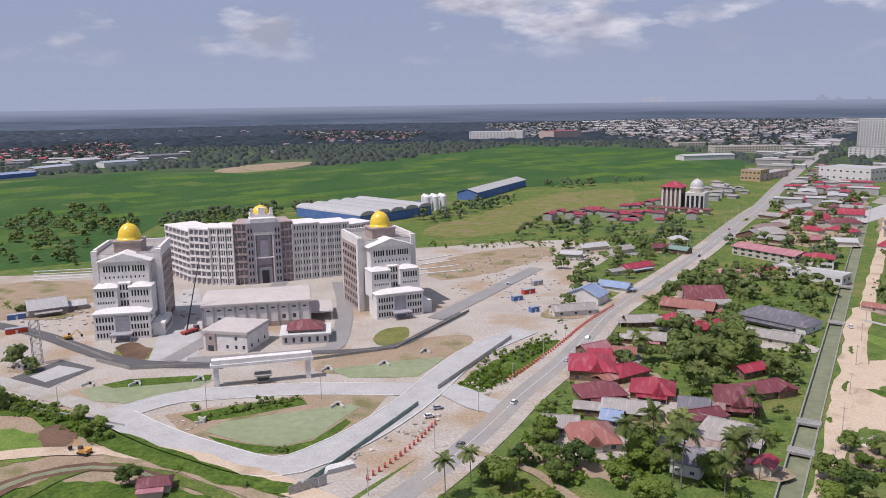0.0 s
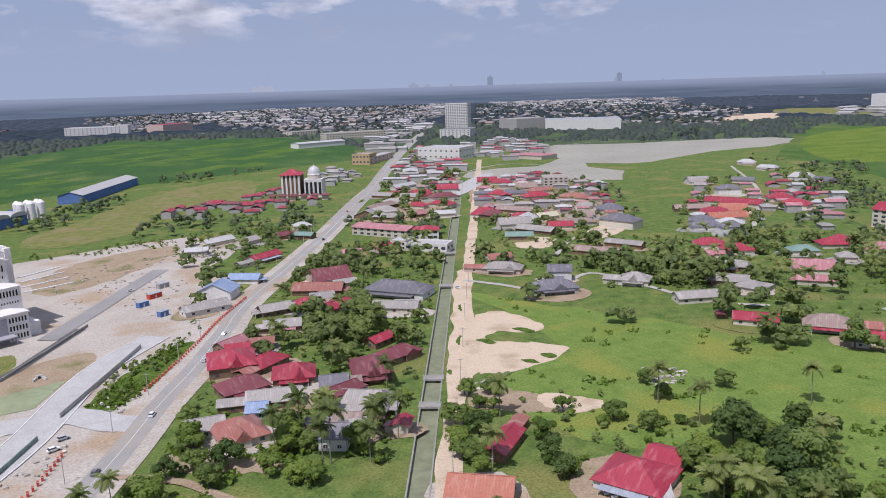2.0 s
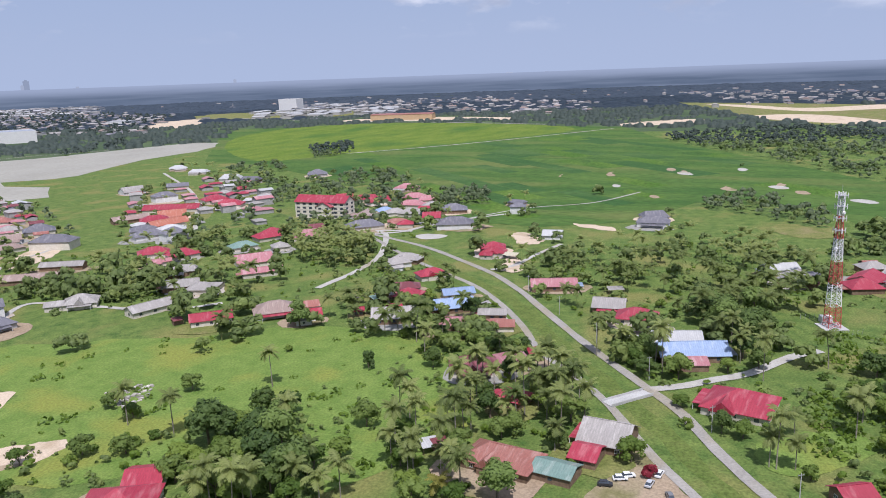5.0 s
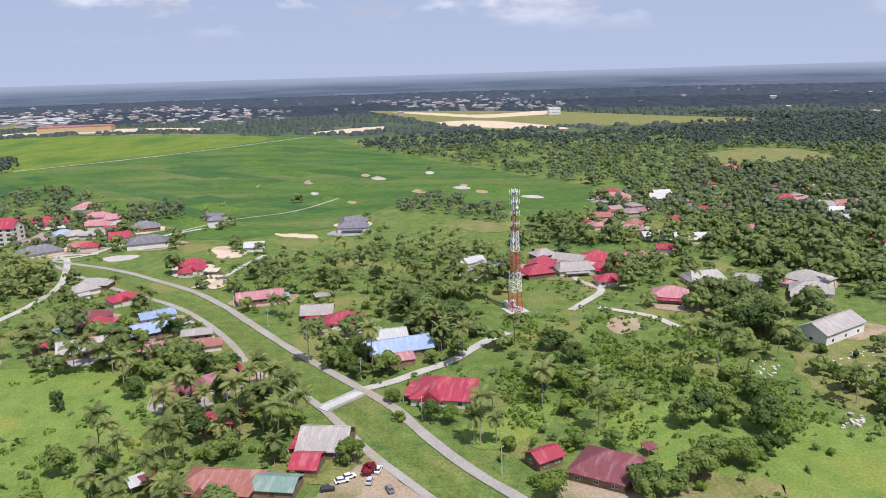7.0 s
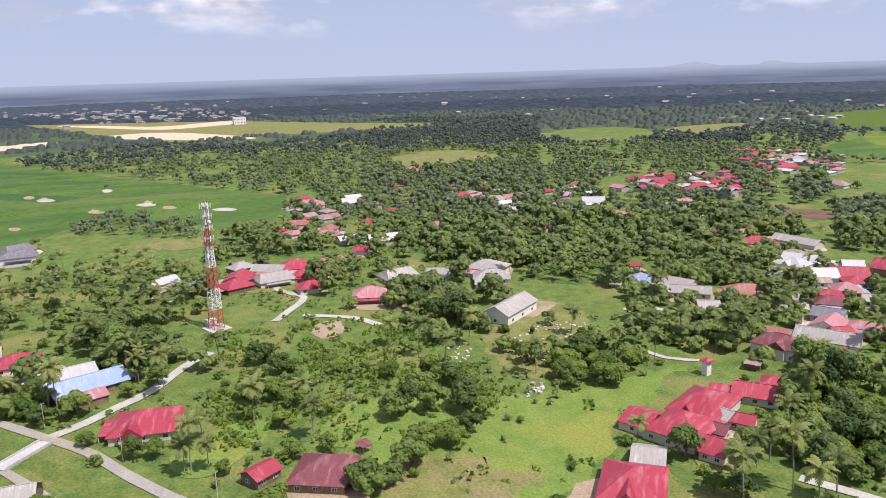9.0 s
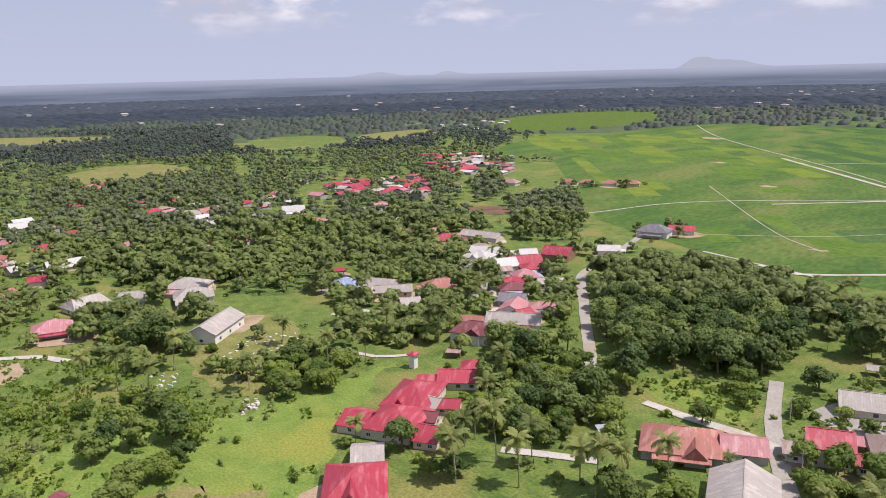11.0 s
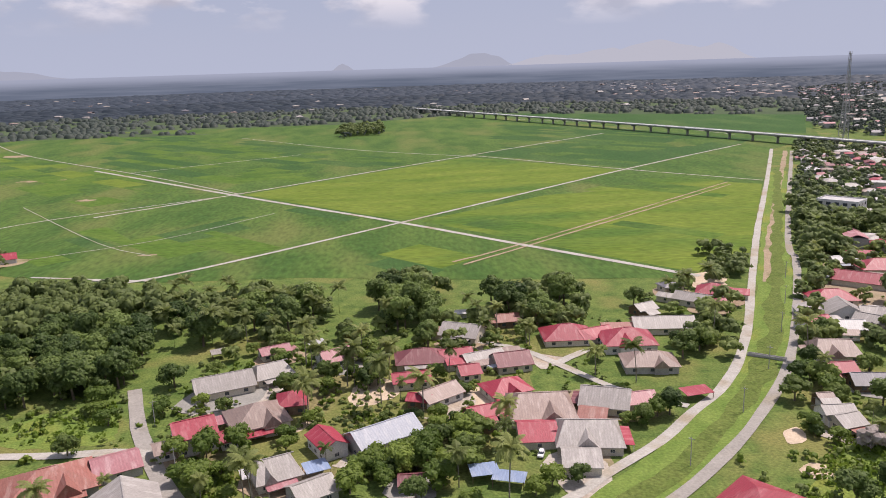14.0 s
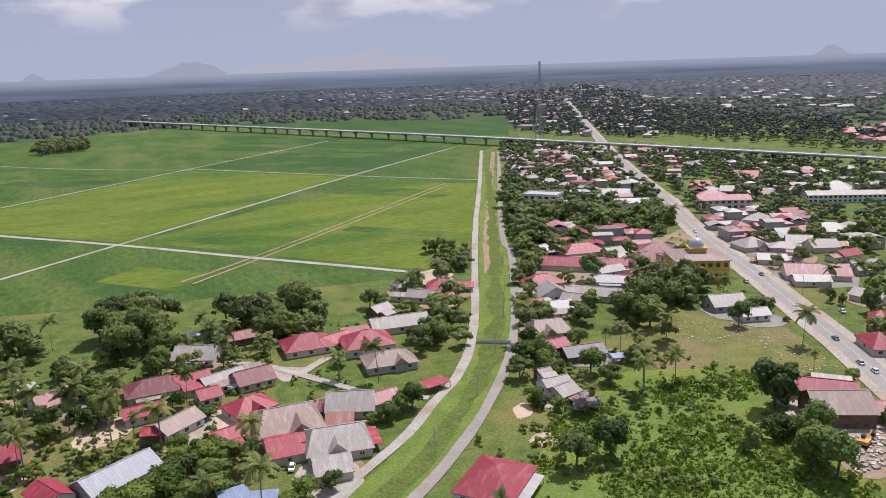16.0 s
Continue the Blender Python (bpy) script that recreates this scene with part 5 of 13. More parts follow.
def site_tower(x, y, yaw):
    """Stepped white office tower with pedimented fronts and a gold dome, still under construction."""
    b = thing("domed_tower", x, y, 0, yaw, "stepped cream-white office tower with a golden dome on its roof", "building", "domed towers of the complex")
    keep_out(x, y, 40)
    part("front_block", Shape().box(-13, 0, -0.5, 13, 13, 12.6), "site_wall", b)
    part("front_cornice", Shape().box(-13.5, -0.5, 12.6, 13.5, 13.2, 13.3), "site_wall", b)
    part("front_roof", Shape().roof(26, 13, 13.3, 1.6, "hip", 0.2, y=6.5), "site_wall", b)
    part("centre_panel", Shape().box(-3.2, -0.25, 0, 3.2, 0.1, 11.6), "site_grey", b, "grey glazed entrance bay")
    part("entrance_canopy", Shape().box(-5, -6, 3.4, 5, 0, 4.0).box(-4.6, -5.6, -0.2, -4.2, -5.2, 3.4).box(4.2, -5.6, -0.2, 4.6, -5.2, 3.4), "site_grey", b)
    for st in range(3):
        for sg in (-1, 1):
            slits(b, sg * 8 - 4.2, sg * 8 + 4.2, -0.02, 2.4 + st * 3.9, 6, 0.75, 2.3)
        slits(b, 1.5, 11.5, 0, 2.4 + st * 3.9, 5, 0.8, 2.0, x_is=13.02)
    for sg in (-1, 1):
        part("middle_block", Shape().box(sg * 8 - 5.4, 6, 10, sg * 8 + 5.4, 18, 24.5), "site_wall", b)
        part("middle_roof", Shape().roof(10.8, 12, 24.5, 1.4, "hip", 0.4, x=sg * 8, y=12), "site_wall", b)
        slits(b, sg * 8 - 4.2, sg * 8 + 4.2, 5.98, 21.5, 6, 0.75, 2.8)
        slits(b, sg * 8 - 4.2, sg * 8 + 4.2, 5.98, 17.2, 7, 0.5, 1.0)
    part("centre_bay", Shape().box(-3.0, 9, 10, 3.0, 18, 26), "site_wall", b)
    for z in (16, 20, 24):
        slits(b, -2.2, 2.2, 8.98, z, 3, 0.8, 2.6)
    part("upper_block", Shape().box(-11.5, 13, 20, 11.5, 24, 36), "site_wall", b)
    slits(b, -10, -3.6, 12.98, 32.5, 5, 0.75, 3.0)
    slits(b, 3.6, 10, 12.98, 32.5, 5, 0.75, 3.0)
    slits(b, -3.0, 3.0, 12.98, 32.5, 4, 0.75, 3.0)
    slits(b, -10, 10, 12.98, 28.3, 10, 0.55, 1.2)
    part("pediment", Shape().add([(-13, 12.4, 36), (13, 12.4, 36), (0, 12.4, 40.2), (-13, 24, 36), (13, 24, 36), (0, 24, 40.2)], [(0, 1, 2), (3, 5, 4), (0, 3, 4, 1), (1, 4, 5, 2), (0, 2, 5, 3)]), "site_wall", b)
    part("tall_block", Shape().box(-16, 20, -0.5, 16, 52, 38.5), "site_wall", b)
    part("side_strip", Shape().box(15.9, 22, 0, 16.35, 50, 36), "site_mauve", b, "unfinished mauve-grey side wall")
    part("side_strip", Shape().box(-16.35, 22, 0, -15.9, 50, 36), "site_mauve", b, "unfinished mauve-grey side wall")
    for sg in (-1, 1):
        for fl in range(8):
            slits(b, 23, 49, 0, 3 + fl * 4.3, 8, 1.7, 2.4, x_is=sg * 16.4)
        part("corner_pier", Shape().box(sg * 15.2 - 1.4, 19.2, -0.5, sg * 15.2 + 1.4, 22.4, 40.5), "site_wall", b)
        part("parapet", Shape().box(sg * 15.4 - 0.7, 22, 38.5, sg * 15.4 + 0.7, 52, 41), "site_wall", b)
    part("parapet", Shape().box(-14.7, 50.8, 38.5, 14.7, 52, 41), "site_wall", b)
    part("roof", Shape().box(-14.7, 20, 38.5, 14.7, 50.8, 38.8), "roof_grey", b, "bare grey concrete roof")
    part("drum", Shape().box(-6.6, 24, 38.8, 6.6, 37, 43.6).box(-7.2, 23.4, 43.6, 7.2, 37.6, 44.5), "site_mauve", b)
    d = part("dome", dome_shape(5.6, 9.0, 44.5), "gold", b, "shining golden onion dome", smooth=True)
    d.location = (0, 30.5, 0)
    part("side_annex", Shape().box(13, 3, -0.5, 19, 24, 6.5), "site_wall", b)
    slits(b, 4, 23, 0, 3.2, 8, 1.2, 2.6, x_is=19.02)
    return b


def site_slab(parent, p, q, depth, h, floors, bays, gallery=False, wall="site_wall"):
    """One straight stretch of the main building between two front corners."""
    p, q = Vector(p), Vector(q)
    ln = (q - p).length
    yaw = math.degrees(math.atan2(q.y - p.y, q.x - p.x))
    mid = (p + q) / 2
    s = part("wing", Shape().box(-ln / 2, 0.6 if gallery else 0, -0.5, ln / 2, depth, h), wall, parent, at=pose(mid.x, mid.y, 0, 0, 0, yaw))
    part("roof_slab", Shape().box(-ln / 2 - 0.3, -0.8, h, ln / 2 + 0.3, depth + 0.5, h + 0.9), wall, s)
    fh = h / floors
    slab = mesh_of("floor_band", Shape().box(-ln / 2, -1.0 if gallery else -0.25, -0.25, ln / 2, 0.7, 0.35), wall)
    for f in range(1, floors):
        part("floor_band", slab, "", s, at=pose(0, 0, f * fh))
    if gallery:
        pane = mesh_of("gallery_opening", Shape().box(-ln / 2 + 0.4, 0.3, -fh * 0.32, ln / 2 - 0.4, 0.62, fh * 0.32), "site_grey")
        rail = mesh_of("gallery_rail", Shape().box(-ln / 2 + 0.1, -0.98, 0.3, ln / 2 - 0.1, -0.86, 1.25), wall)
        for f in range(1, floors):
            part("gallery_rail", rail, "", s, at=pose(0, 0, f * fh))
        for f in range(floors):
            part("gallery_opening", pane, "", s, at=pose(0, 0, (f + 0.55) * fh))
    col = mesh_of("pier", Shape().box(-0.35, -0.7, 0, 0.35, 0.7, h), wall)
    for i in range(bays + 1):
        part("pier", col, "", s, at=pose(-ln / 2 + ln * i / bays, 0, 0))
    if not gallery:
        for f in range(floors):
            slits(parent_shift(s), -ln / 2 + 0.8, ln / 2 - 0.8, -0.05, (f + 0.55) * fh, bays * 3, 0.62, fh * 0.56)
    return s


def parent_shift(ob):
    return ob


def main_building():
    b = thing("main_building", 0, 0, 0, 0, "curved eight-storey cream office building with a grey portal, under construction", "building")
    for x, y in ((-165, 490), (-140, 485), (-110, 490), (-80, 500), (-60, 505)):
        keep_out(x, y, 25)
    site_slab(b, (-186, 512), (-160.5, 482), 20, 33, 8, 6, True)
    site_slab(b, (-160.5, 482), (-146, 475.5), 20, 35, 8, 4, True)
    site_slab(b, (-146, 475.5), (-131, 474), 20, 36, 8, 3)
    site_slab(b, (-131, 475.2), (-123, 476), 22, 38, 8, 3, True, "site_mauve")
    site_slab(b, (-103, 482.5), (-96, 485.5), 22, 38, 8, 3, True, "site_mauve")
    site_slab(b, (-96, 485), (-80, 492), 20, 36, 8, 3)
    site_slab(b, (-80, 492), (-62, 500), 20, 35, 8, 4)
    site_slab(b, (-62, 500), (-48, 514), 20, 33, 8, 4)
    # the portal
    yaw = math.degrees(math.atan2(6.5, 20))
    m = pose(-113, 479.3, 0, 0, 0, yaw)
    part("portal", Shape().box(-10.6, -1.5, -0.5, -6.2, 20, 39).box(6.2, -1.5, -0.5, 10.6, 20, 39).box(-6.2, -1.5, 33, 6.2, 20, 39), "site_grey", b, "tall grey portal frame", at=m)
    fins = part("portal_fin", Shape().box(-6.0, -1.2, -0.3, -5.2, 0.6, 33).box(5.2, -1.2, -0.3, 6.0, 0.6, 33).box(-6.2, -1.35, 31.2, 6.2, 0.6, 33.2).box(-6.2, -1.3, 16.2, 6.2, 0.6, 16.9), "site_wall", b, "pale lilac fins of the portal", at=m)
    for fl in range(8):
        slits(fins, -10.2, -6.6, -1.52, 2.6 + fl * 4.5, 2, 0.9, 2.6)
        slits(fins, 6.6, 10.2, -1.52, 2.6 + fl * 4.5, 2, 0.9, 2.6)
    part("portal_glass", Shape().box(-6.2, 0.4, -0.5, 6.2, 20, 33), "site_mauve", b, at=m)
    part("portal_arch", Shape().box(-4.2, -0.4, 12, 4.2, 0.6, 31).box(-2.6, -0.9, 14, 2.6, 0.6, 28).box(-4.2, -0.8, 0, 4.2, 0.6, 10.5), "site_grey", b, at=m)
    part("portal_door", Shape().box(-2.2, -1.0, -0.3, 2.2, 0.2, 8.5), "dark_opening", b, at=m)
    part("portal_top", Shape().box(-8, -0.5, 39, 8, 12, 41.5), "site_wall", b, at=m)
    part("drum", Shape().box(-7, 6, 41.5, 7, 20, 43.4).box(-7, 6, 43.4, -5.2, 8, 47).box(5.2, 6, 43.4, 7, 8, 47).box(-2, 6, 43.4, 2, 8, 47.5), "site_wall", b, at=m)
    d = part("dome", dome_shape(5.8, 7.5, 41.5), "gold", b, "golden dome, half built", smooth=True)
    d.matrix_basis = m @ pose(0, 13, 0)
    return b


def site_hall(x, y, yaw, w, d, h):
    """The long low hall: plain walls between pilasters, small high windows, a wide shallow roof."""
    b = thing("hall", x, y, 0, yaw, "long low cream hall with pilasters and a wide pale roof", "building")
    keep_out(x, y, 0.5 * math.hypot(w, d))
    part("wall", Shape().box(-w / 2, -d / 2, -0.5, w / 2, d / 2, h), "site_wall", b)
    part("plinth", Shape().box(-w / 2 - 0.15, -d / 2 - 0.15, -0.5, w / 2 + 0.15, d / 2 + 0.15, 2.6), "site_mauve", b, "mauve-grey rendered plinth")
    part("cornice", Shape().box(-w / 2 - 0.9, -d / 2 - 0.9, h - 0.2, w / 2 + 0.9, d / 2 + 0.9, h + 0.9), "site_roof", b)
    part("roof", Shape().roof(w, d, h + 1.0, 1.6, "gable", 0.6), "site_roof", b, "wide shallow beige roof")
    n = int(w / 5)
    pil = mesh_of("pilaster", Shape().box(-0.4, -0.45, 0, 0.4, 0.1, h - 0.2), "site_grey")
    win = mesh_of("window", Shape().box(-0.9, -0.08, -0.4, 0.9, 0.05, 0.4), "glass")
    low = mesh_of("window", Shape().box(-0.8, -0.08, -1.1, 0.8, 0.05, 1.1), "glass")
    for i in range(n + 1):
        part("pilaster", pil, "", b, at=pose(-w / 2 + w * i / n, -d / 2, 0))
    for i in range(n):
        px = -w / 2 + w * (i + 0.5) / n
        part("window", win, "", b, at=pose(px, -d / 2, h - 2.2))
        if i in (n - 2, n - 3, 1):
            part("window", low, "", b, at=pose(px, -d / 2, h * 0.42))
    for i in range(5):
        part("pilaster", pil, "", b, at=pose(w / 2, -d / 2 + d * i / 4, 0, 0, 0, 90))
        if i < 4:
            part("window", win, "", b, at=pose(w / 2, -d / 2 + d * (i + 0.5) / 4, h - 2.2, 0, 0, 90))
    part("side_porch", Shape().box(w / 2 + 0.6, -d / 2 + 4, 4.4, w / 2 + 12, d / 2 - 4, 5.2).box(w / 2 + 11, -d / 2 + 4.5, -0.3, w / 2 + 11.6, -d / 2 + 5.1, 4.4).box(w / 2 + 11, d / 2 - 5.1, -0.3, w / 2 + 11.6, d / 2 - 4.5, 4.4), "site_roof", b, "flat-roofed side porch")
    return b


def site_pavilion(x, y, yaw, w, d, h):
    """The smaller cream building with a corniced roof edge and an entrance bay."""
    b = thing("pavilion", x, y, 0, yaw, "small cream building with a heavy cornice and pale roof", "building")
    keep_out(x, y, 0.5 * math.hypot(w, d))
    part("wall", Shape().box(-w / 2, -d / 2, -0.5, w / 2, d / 2, h), "site_wall", b)
    part("cornice", Shape().box(-w / 2 - 0.6, -d / 2 - 0.6, h - 1.2, w / 2 + 0.6, d / 2 + 0.6, h), "site_roof", b)
    part("roof", Shape().roof(w, d, h + 0.1, 0.9, "hip", 0.4), "site_roof", b)
    part("entrance_bay", Shape().box(-w / 2 + 1.5, -d / 2 - 0.5, -0.3, -w / 2 + 6.5, -d / 2, h - 1.2), "site_mauve", b)
    part("door", Shape().box(-w / 2 + 2.6, -d / 2 - 0.58, 0, -w / 2 + 5.4, -d / 2 - 0.4, 2.8), "glass", b)
    pane = mesh_of("window", Shape().box(-0.6, -0.08, -0.8, 0.6, 0.05, 0.8), "glass")
    for px, pz in ((-w / 2 + 4, h - 3.4), (w * 0.05, 2.4), (w * 0.25, 2.4), (w * 0.25, h - 3.2), (w * 0.42, 2.4)):
        part("window", pane, "", b, at=pose(px, -d / 2 - (0.5 if px < -w / 2 + 5 else 0), pz))
    for i in range(3):
        part("window", pane, "", b, at=pose(w / 2, (i - 1) * d * 0.3, 2.4, 0, 0, 90))
    return b


def site_surau(x, y, yaw, w, d):
    """A low white building with a wide flat eave and a raised maroon roof in the middle."""
    b = thing("small_hall", x, y, 0, yaw, "low white building with a flat eave and raised maroon roof", "building")
    keep_out(x, y, 0.5 * math.hypot(w, d))
    part("wall", Shape().box(-w / 2, -d / 2, -0.5, w / 2, d / 2, 4.2), "site_wall", b)
    part("eave", Shape().box(-w / 2 - 1, -d / 2 - 1, 4.2, w / 2 + 1, d / 2 + 1, 5.0), "wall_white", b)
    part("clerestory", Shape().box(-w * 0.33, -d * 0.33, 5.0, w * 0.33, d * 0.33, 6.4), "site_mauve", b)
    part("roof", Shape().roof(w * 0.72, d * 0.72, 6.4, 3.6, "hip", 1.0), "roof_maroon", b, "maroon tiled roof")
    pane = mesh_of("window", Shape().box(-0.6, -0.08, -1.2, 0.6, 0.05, 1.2), "glass")
    for i in range(6):
        part("window", pane, "", b, at=pose(-w / 2 + w * (i + 0.5) / 6, -d / 2, 2.1))
        if i < 4:
            part("window", pane, "", b, at=pose(w / 2, -d / 2 + d * (i + 0.5) / 4, 2.1, 0, 0, 90))
    return b


def lattice_mast(x, y, height, base, top, bands, label, spacing=3.0, arms=False):
    """A lattice mast: four legs, rings and cross braces, painted in bands."""
    mast = thing("lattice_mast", x, y, 0, 20, label, "mast")
    keep_out(x, y, base + 3)
    n = int(height / spacing)
    per = max(1, int(math.ceil(n / bands)))
    for b0 in range(0, n, per):
        s = Shape()
        for i in range(b0, min(n, b0 + per)):
            z0, z1 = i * height / n, (i + 1) * height / n
            w0, w1 = (base + (top - base) * min(1, z0 / (height * 0.8))) / 2, (base + (top - base) * min(1, z1 / (height * 0.8))) / 2
            c = [(-1, -1), (1, -1), (1, 1), (-1, 1)]
            for j in range(4):
                (ax, ay), (bx, by) = c[j], c[(j + 1) % 4]
                s.tube((ax * w0, ay * w0, z0), (ax * w1, ay * w1, z1), max(0.13, base * 0.035), n=4)
                s.tube((ax * w0, ay * w0, z0), (bx * w0, by * w0, z0), max(0.07, base * 0.018), n=3)
                s.tube((ax * w0, ay * w0, z0), (bx * w1, by * w1, z1), max(0.07, base * 0.018), n=3)
                s.tube((bx * w0, by * w0, z0), (ax * w1, ay * w1, z1), 0.07, n=3)
        part("mast_section", s, ("steel_red" if (b0 // per) % 2 == 0 else "steel_white") if bands > 1 else "steel_grey", mast)
    return mast


def telecom_mast(x, y):
    mast = lattice_mast(x, y, 58.0, 5.2, 1.9, 7, "tall red and white lattice telecom mast with antennas", 2.4)
    pan = mesh_of("antenna", Shape().box(-0.2, -0.12, -1.1, 0.2, 0.12, 1.1), "steel_white")
    for z in (56.5, 52.0, 47.0, 42.0):
        ring = part("antenna_ring", Shape().box(-1.9, -1.9, z - 0.1, 1.9, 1.9, z + 0.1), "steel_grey", mast)
        for k in range(6):
            a = 60 * k
            part("antenna", pan, "", ring, at=pose(2.3 * math.cos(radians(a)), 2.3 * math.sin(radians(a)), z, 0, 0, a + 90))
    for z, a in ((38.5, 10), (34.5, 130), (31.0, 250), (49.5, 200)):
        part("dish", Shape().tube((0, 0, 0), (0, 0, 0.45), 0.75, 0.6, 12), "steel_white", mast, at=pose(1.6 * math.cos(radians(a)), 1.6 * math.sin(radians(a)), z, 90, 0, a + 90))
    part("rod", Shape().tube((0, 0, 57), (0, 0, 61), 0.06, 0.03, 5), "steel_grey", mast)
    part("base_slab", Shape().box(-5, -5, -0.3, 5, 5, 0.35), "concrete", mast)
    part("cabinet", Shape().box(5.6, -3, -0.2, 9.2, 1.5, 2.7), "wall_white", mast)
    f = Shape()
    for i in range(9):
        for sx, sy in ((-10, -8 + 2 * i), (12, -8 + 2 * i)):
            f.box(sx - 0.05, sy - 0.05, -0.2, sx + 0.05, sy + 0.05, 2.2)
    part("fence_posts", f, "steel_grey", mast)
    return mast


def viaduct(points, width=12.0, deck=11.0, span=34.0):
    """A long straight road viaduct on paired piers."""
    v = thing("viaduct", 0, 0, 0, 0, "long grey concrete road viaduct on rows of piers", "viaduct", "", "structure")
    line = smooth_line(points, 12)
    def strip(off0, off1, z0, z1):
        s = Shape()
        for a, b in zip(line[:-1], line[1:]):
            t = (b - a).normalized()
            n = Vector((-t.y, t.x))
            o = [a + n * off0, a + n * off1, b + n * off1, b + n * off0]
            s.prism([(q.x, q.y) for q in o], z0, z1)
        return s
    part("deck", strip(-width / 2, width / 2, deck - 0.7, deck), "viaduct_pale", v)
    part("girder", strip(-width / 2 + 1.2, width / 2 - 1.2, deck - 2.0, deck - 0.7), "concrete_old", v)
    for sg in (-1, 1):
        part("parapet", strip(sg * width / 2 - 0.2, sg * width / 2 + 0.2, deck, deck + 0.7), "viaduct_pale", v)
    dist = 0.0
    for a, b in zip(line[:-1], line[1:]):
        dist += (b - a).length
        if dist > span:
            dist = 0.0
            t = (b - a).normalized()
            yaw = math.degrees(math.atan2(t.y, t.x))
            pr = part("pier", Shape().box(-0.9, -1.6, -0.5, 0.9, 1.6, deck - 2.8), "concrete_old", v, at=pose(a.x, a.y, 0, 0, 0, yaw))
            part("pier_head", Shape().box(-1.2, -width / 2 + 0.8, deck - 3.4, 1.2, width / 2 - 0.8, deck - 2.0), "concrete_old", pr)
    return v


def town(outline, spacing, seed, yaw, wide=False, scale=1.0, mix="rrpgggwwb", keep=1.0):
    """Closely set far houses: joined into one mesh for each roof colour."""
    rng = random.Random(seed)
    cols = {"r": "red", "p": "pink", "g": "grey", "w": "white", "b": "brown", "m": "maroon", "s": "slate", "u": "blue"}
    roofs, walls = {}, Shape()
    for x, y in scatter(outline, spacing, seed, 2.0):
        if rng.random() > keep:
            continue
        w, d, h = rng.uniform(9, 17) * scale, rng.uniform(8, 12) * scale, rng.choice((3, 3, 3, 3.5, 6.2)) * min(scale, 1.4)
        if wide:
            w, d, h = rng.uniform(22, 60) * scale, rng.uniform(16, 32) * scale, rng.uniform(5, 9)
        key = cols[rng.choice(mix)]
        m = pose(x, y, 0, 0, 0, yaw + rng.choice((0, 90)) + rng.uniform(-6, 6))
        one = Shape().roof(w, d, h, d * (rng.uniform(0.03, 0.09) if wide else rng.uniform(0.12, 0.24)), "gable" if wide else rng.choice(("hip", "gable")), 0.6)
        roofs.setdefault(key, Shape()).add([m @ Vector(p) for p in one.v], one.f)
        wl = Shape().box(-w / 2, -d / 2, -0.3, w / 2, d / 2, h)
        walls.add([m @ Vector(p) for p in wl.v], wl.f)
        keep_out(x, y, w * 0.5)
    for key, s in roofs.items():
        tagged(part("town_roofs", s, "roof_" + key), "many %s roofs of closely set town houses" % ROOF_WORDS[key], "houses", "", "stuff")
    if walls.v:
        tagged(part("town_walls", walls, "wall_grey"), "pale walls of closely set town houses", "houses", "", "stuff")


def roof_dome(x, y, yaw):
    """The drum and dome over the yellow mosque's roof."""
    b = thing("dome_turret", x, y, 11.0, yaw, "pale dome on a yellow drum over the mosque roof", "dome")
    part("drum", Shape().box(-4.2, -4.2, -0.2, 4.2, 4.2, 3.8).box(-4.6, -4.6, 3.8, 4.6, 4.6, 4.4), "wall_yellow", b)
    part("dome", dome_shape(3.9, 5.2, 4.4), "dome_grey", b, "pale grey dome", smooth=True)
    return b


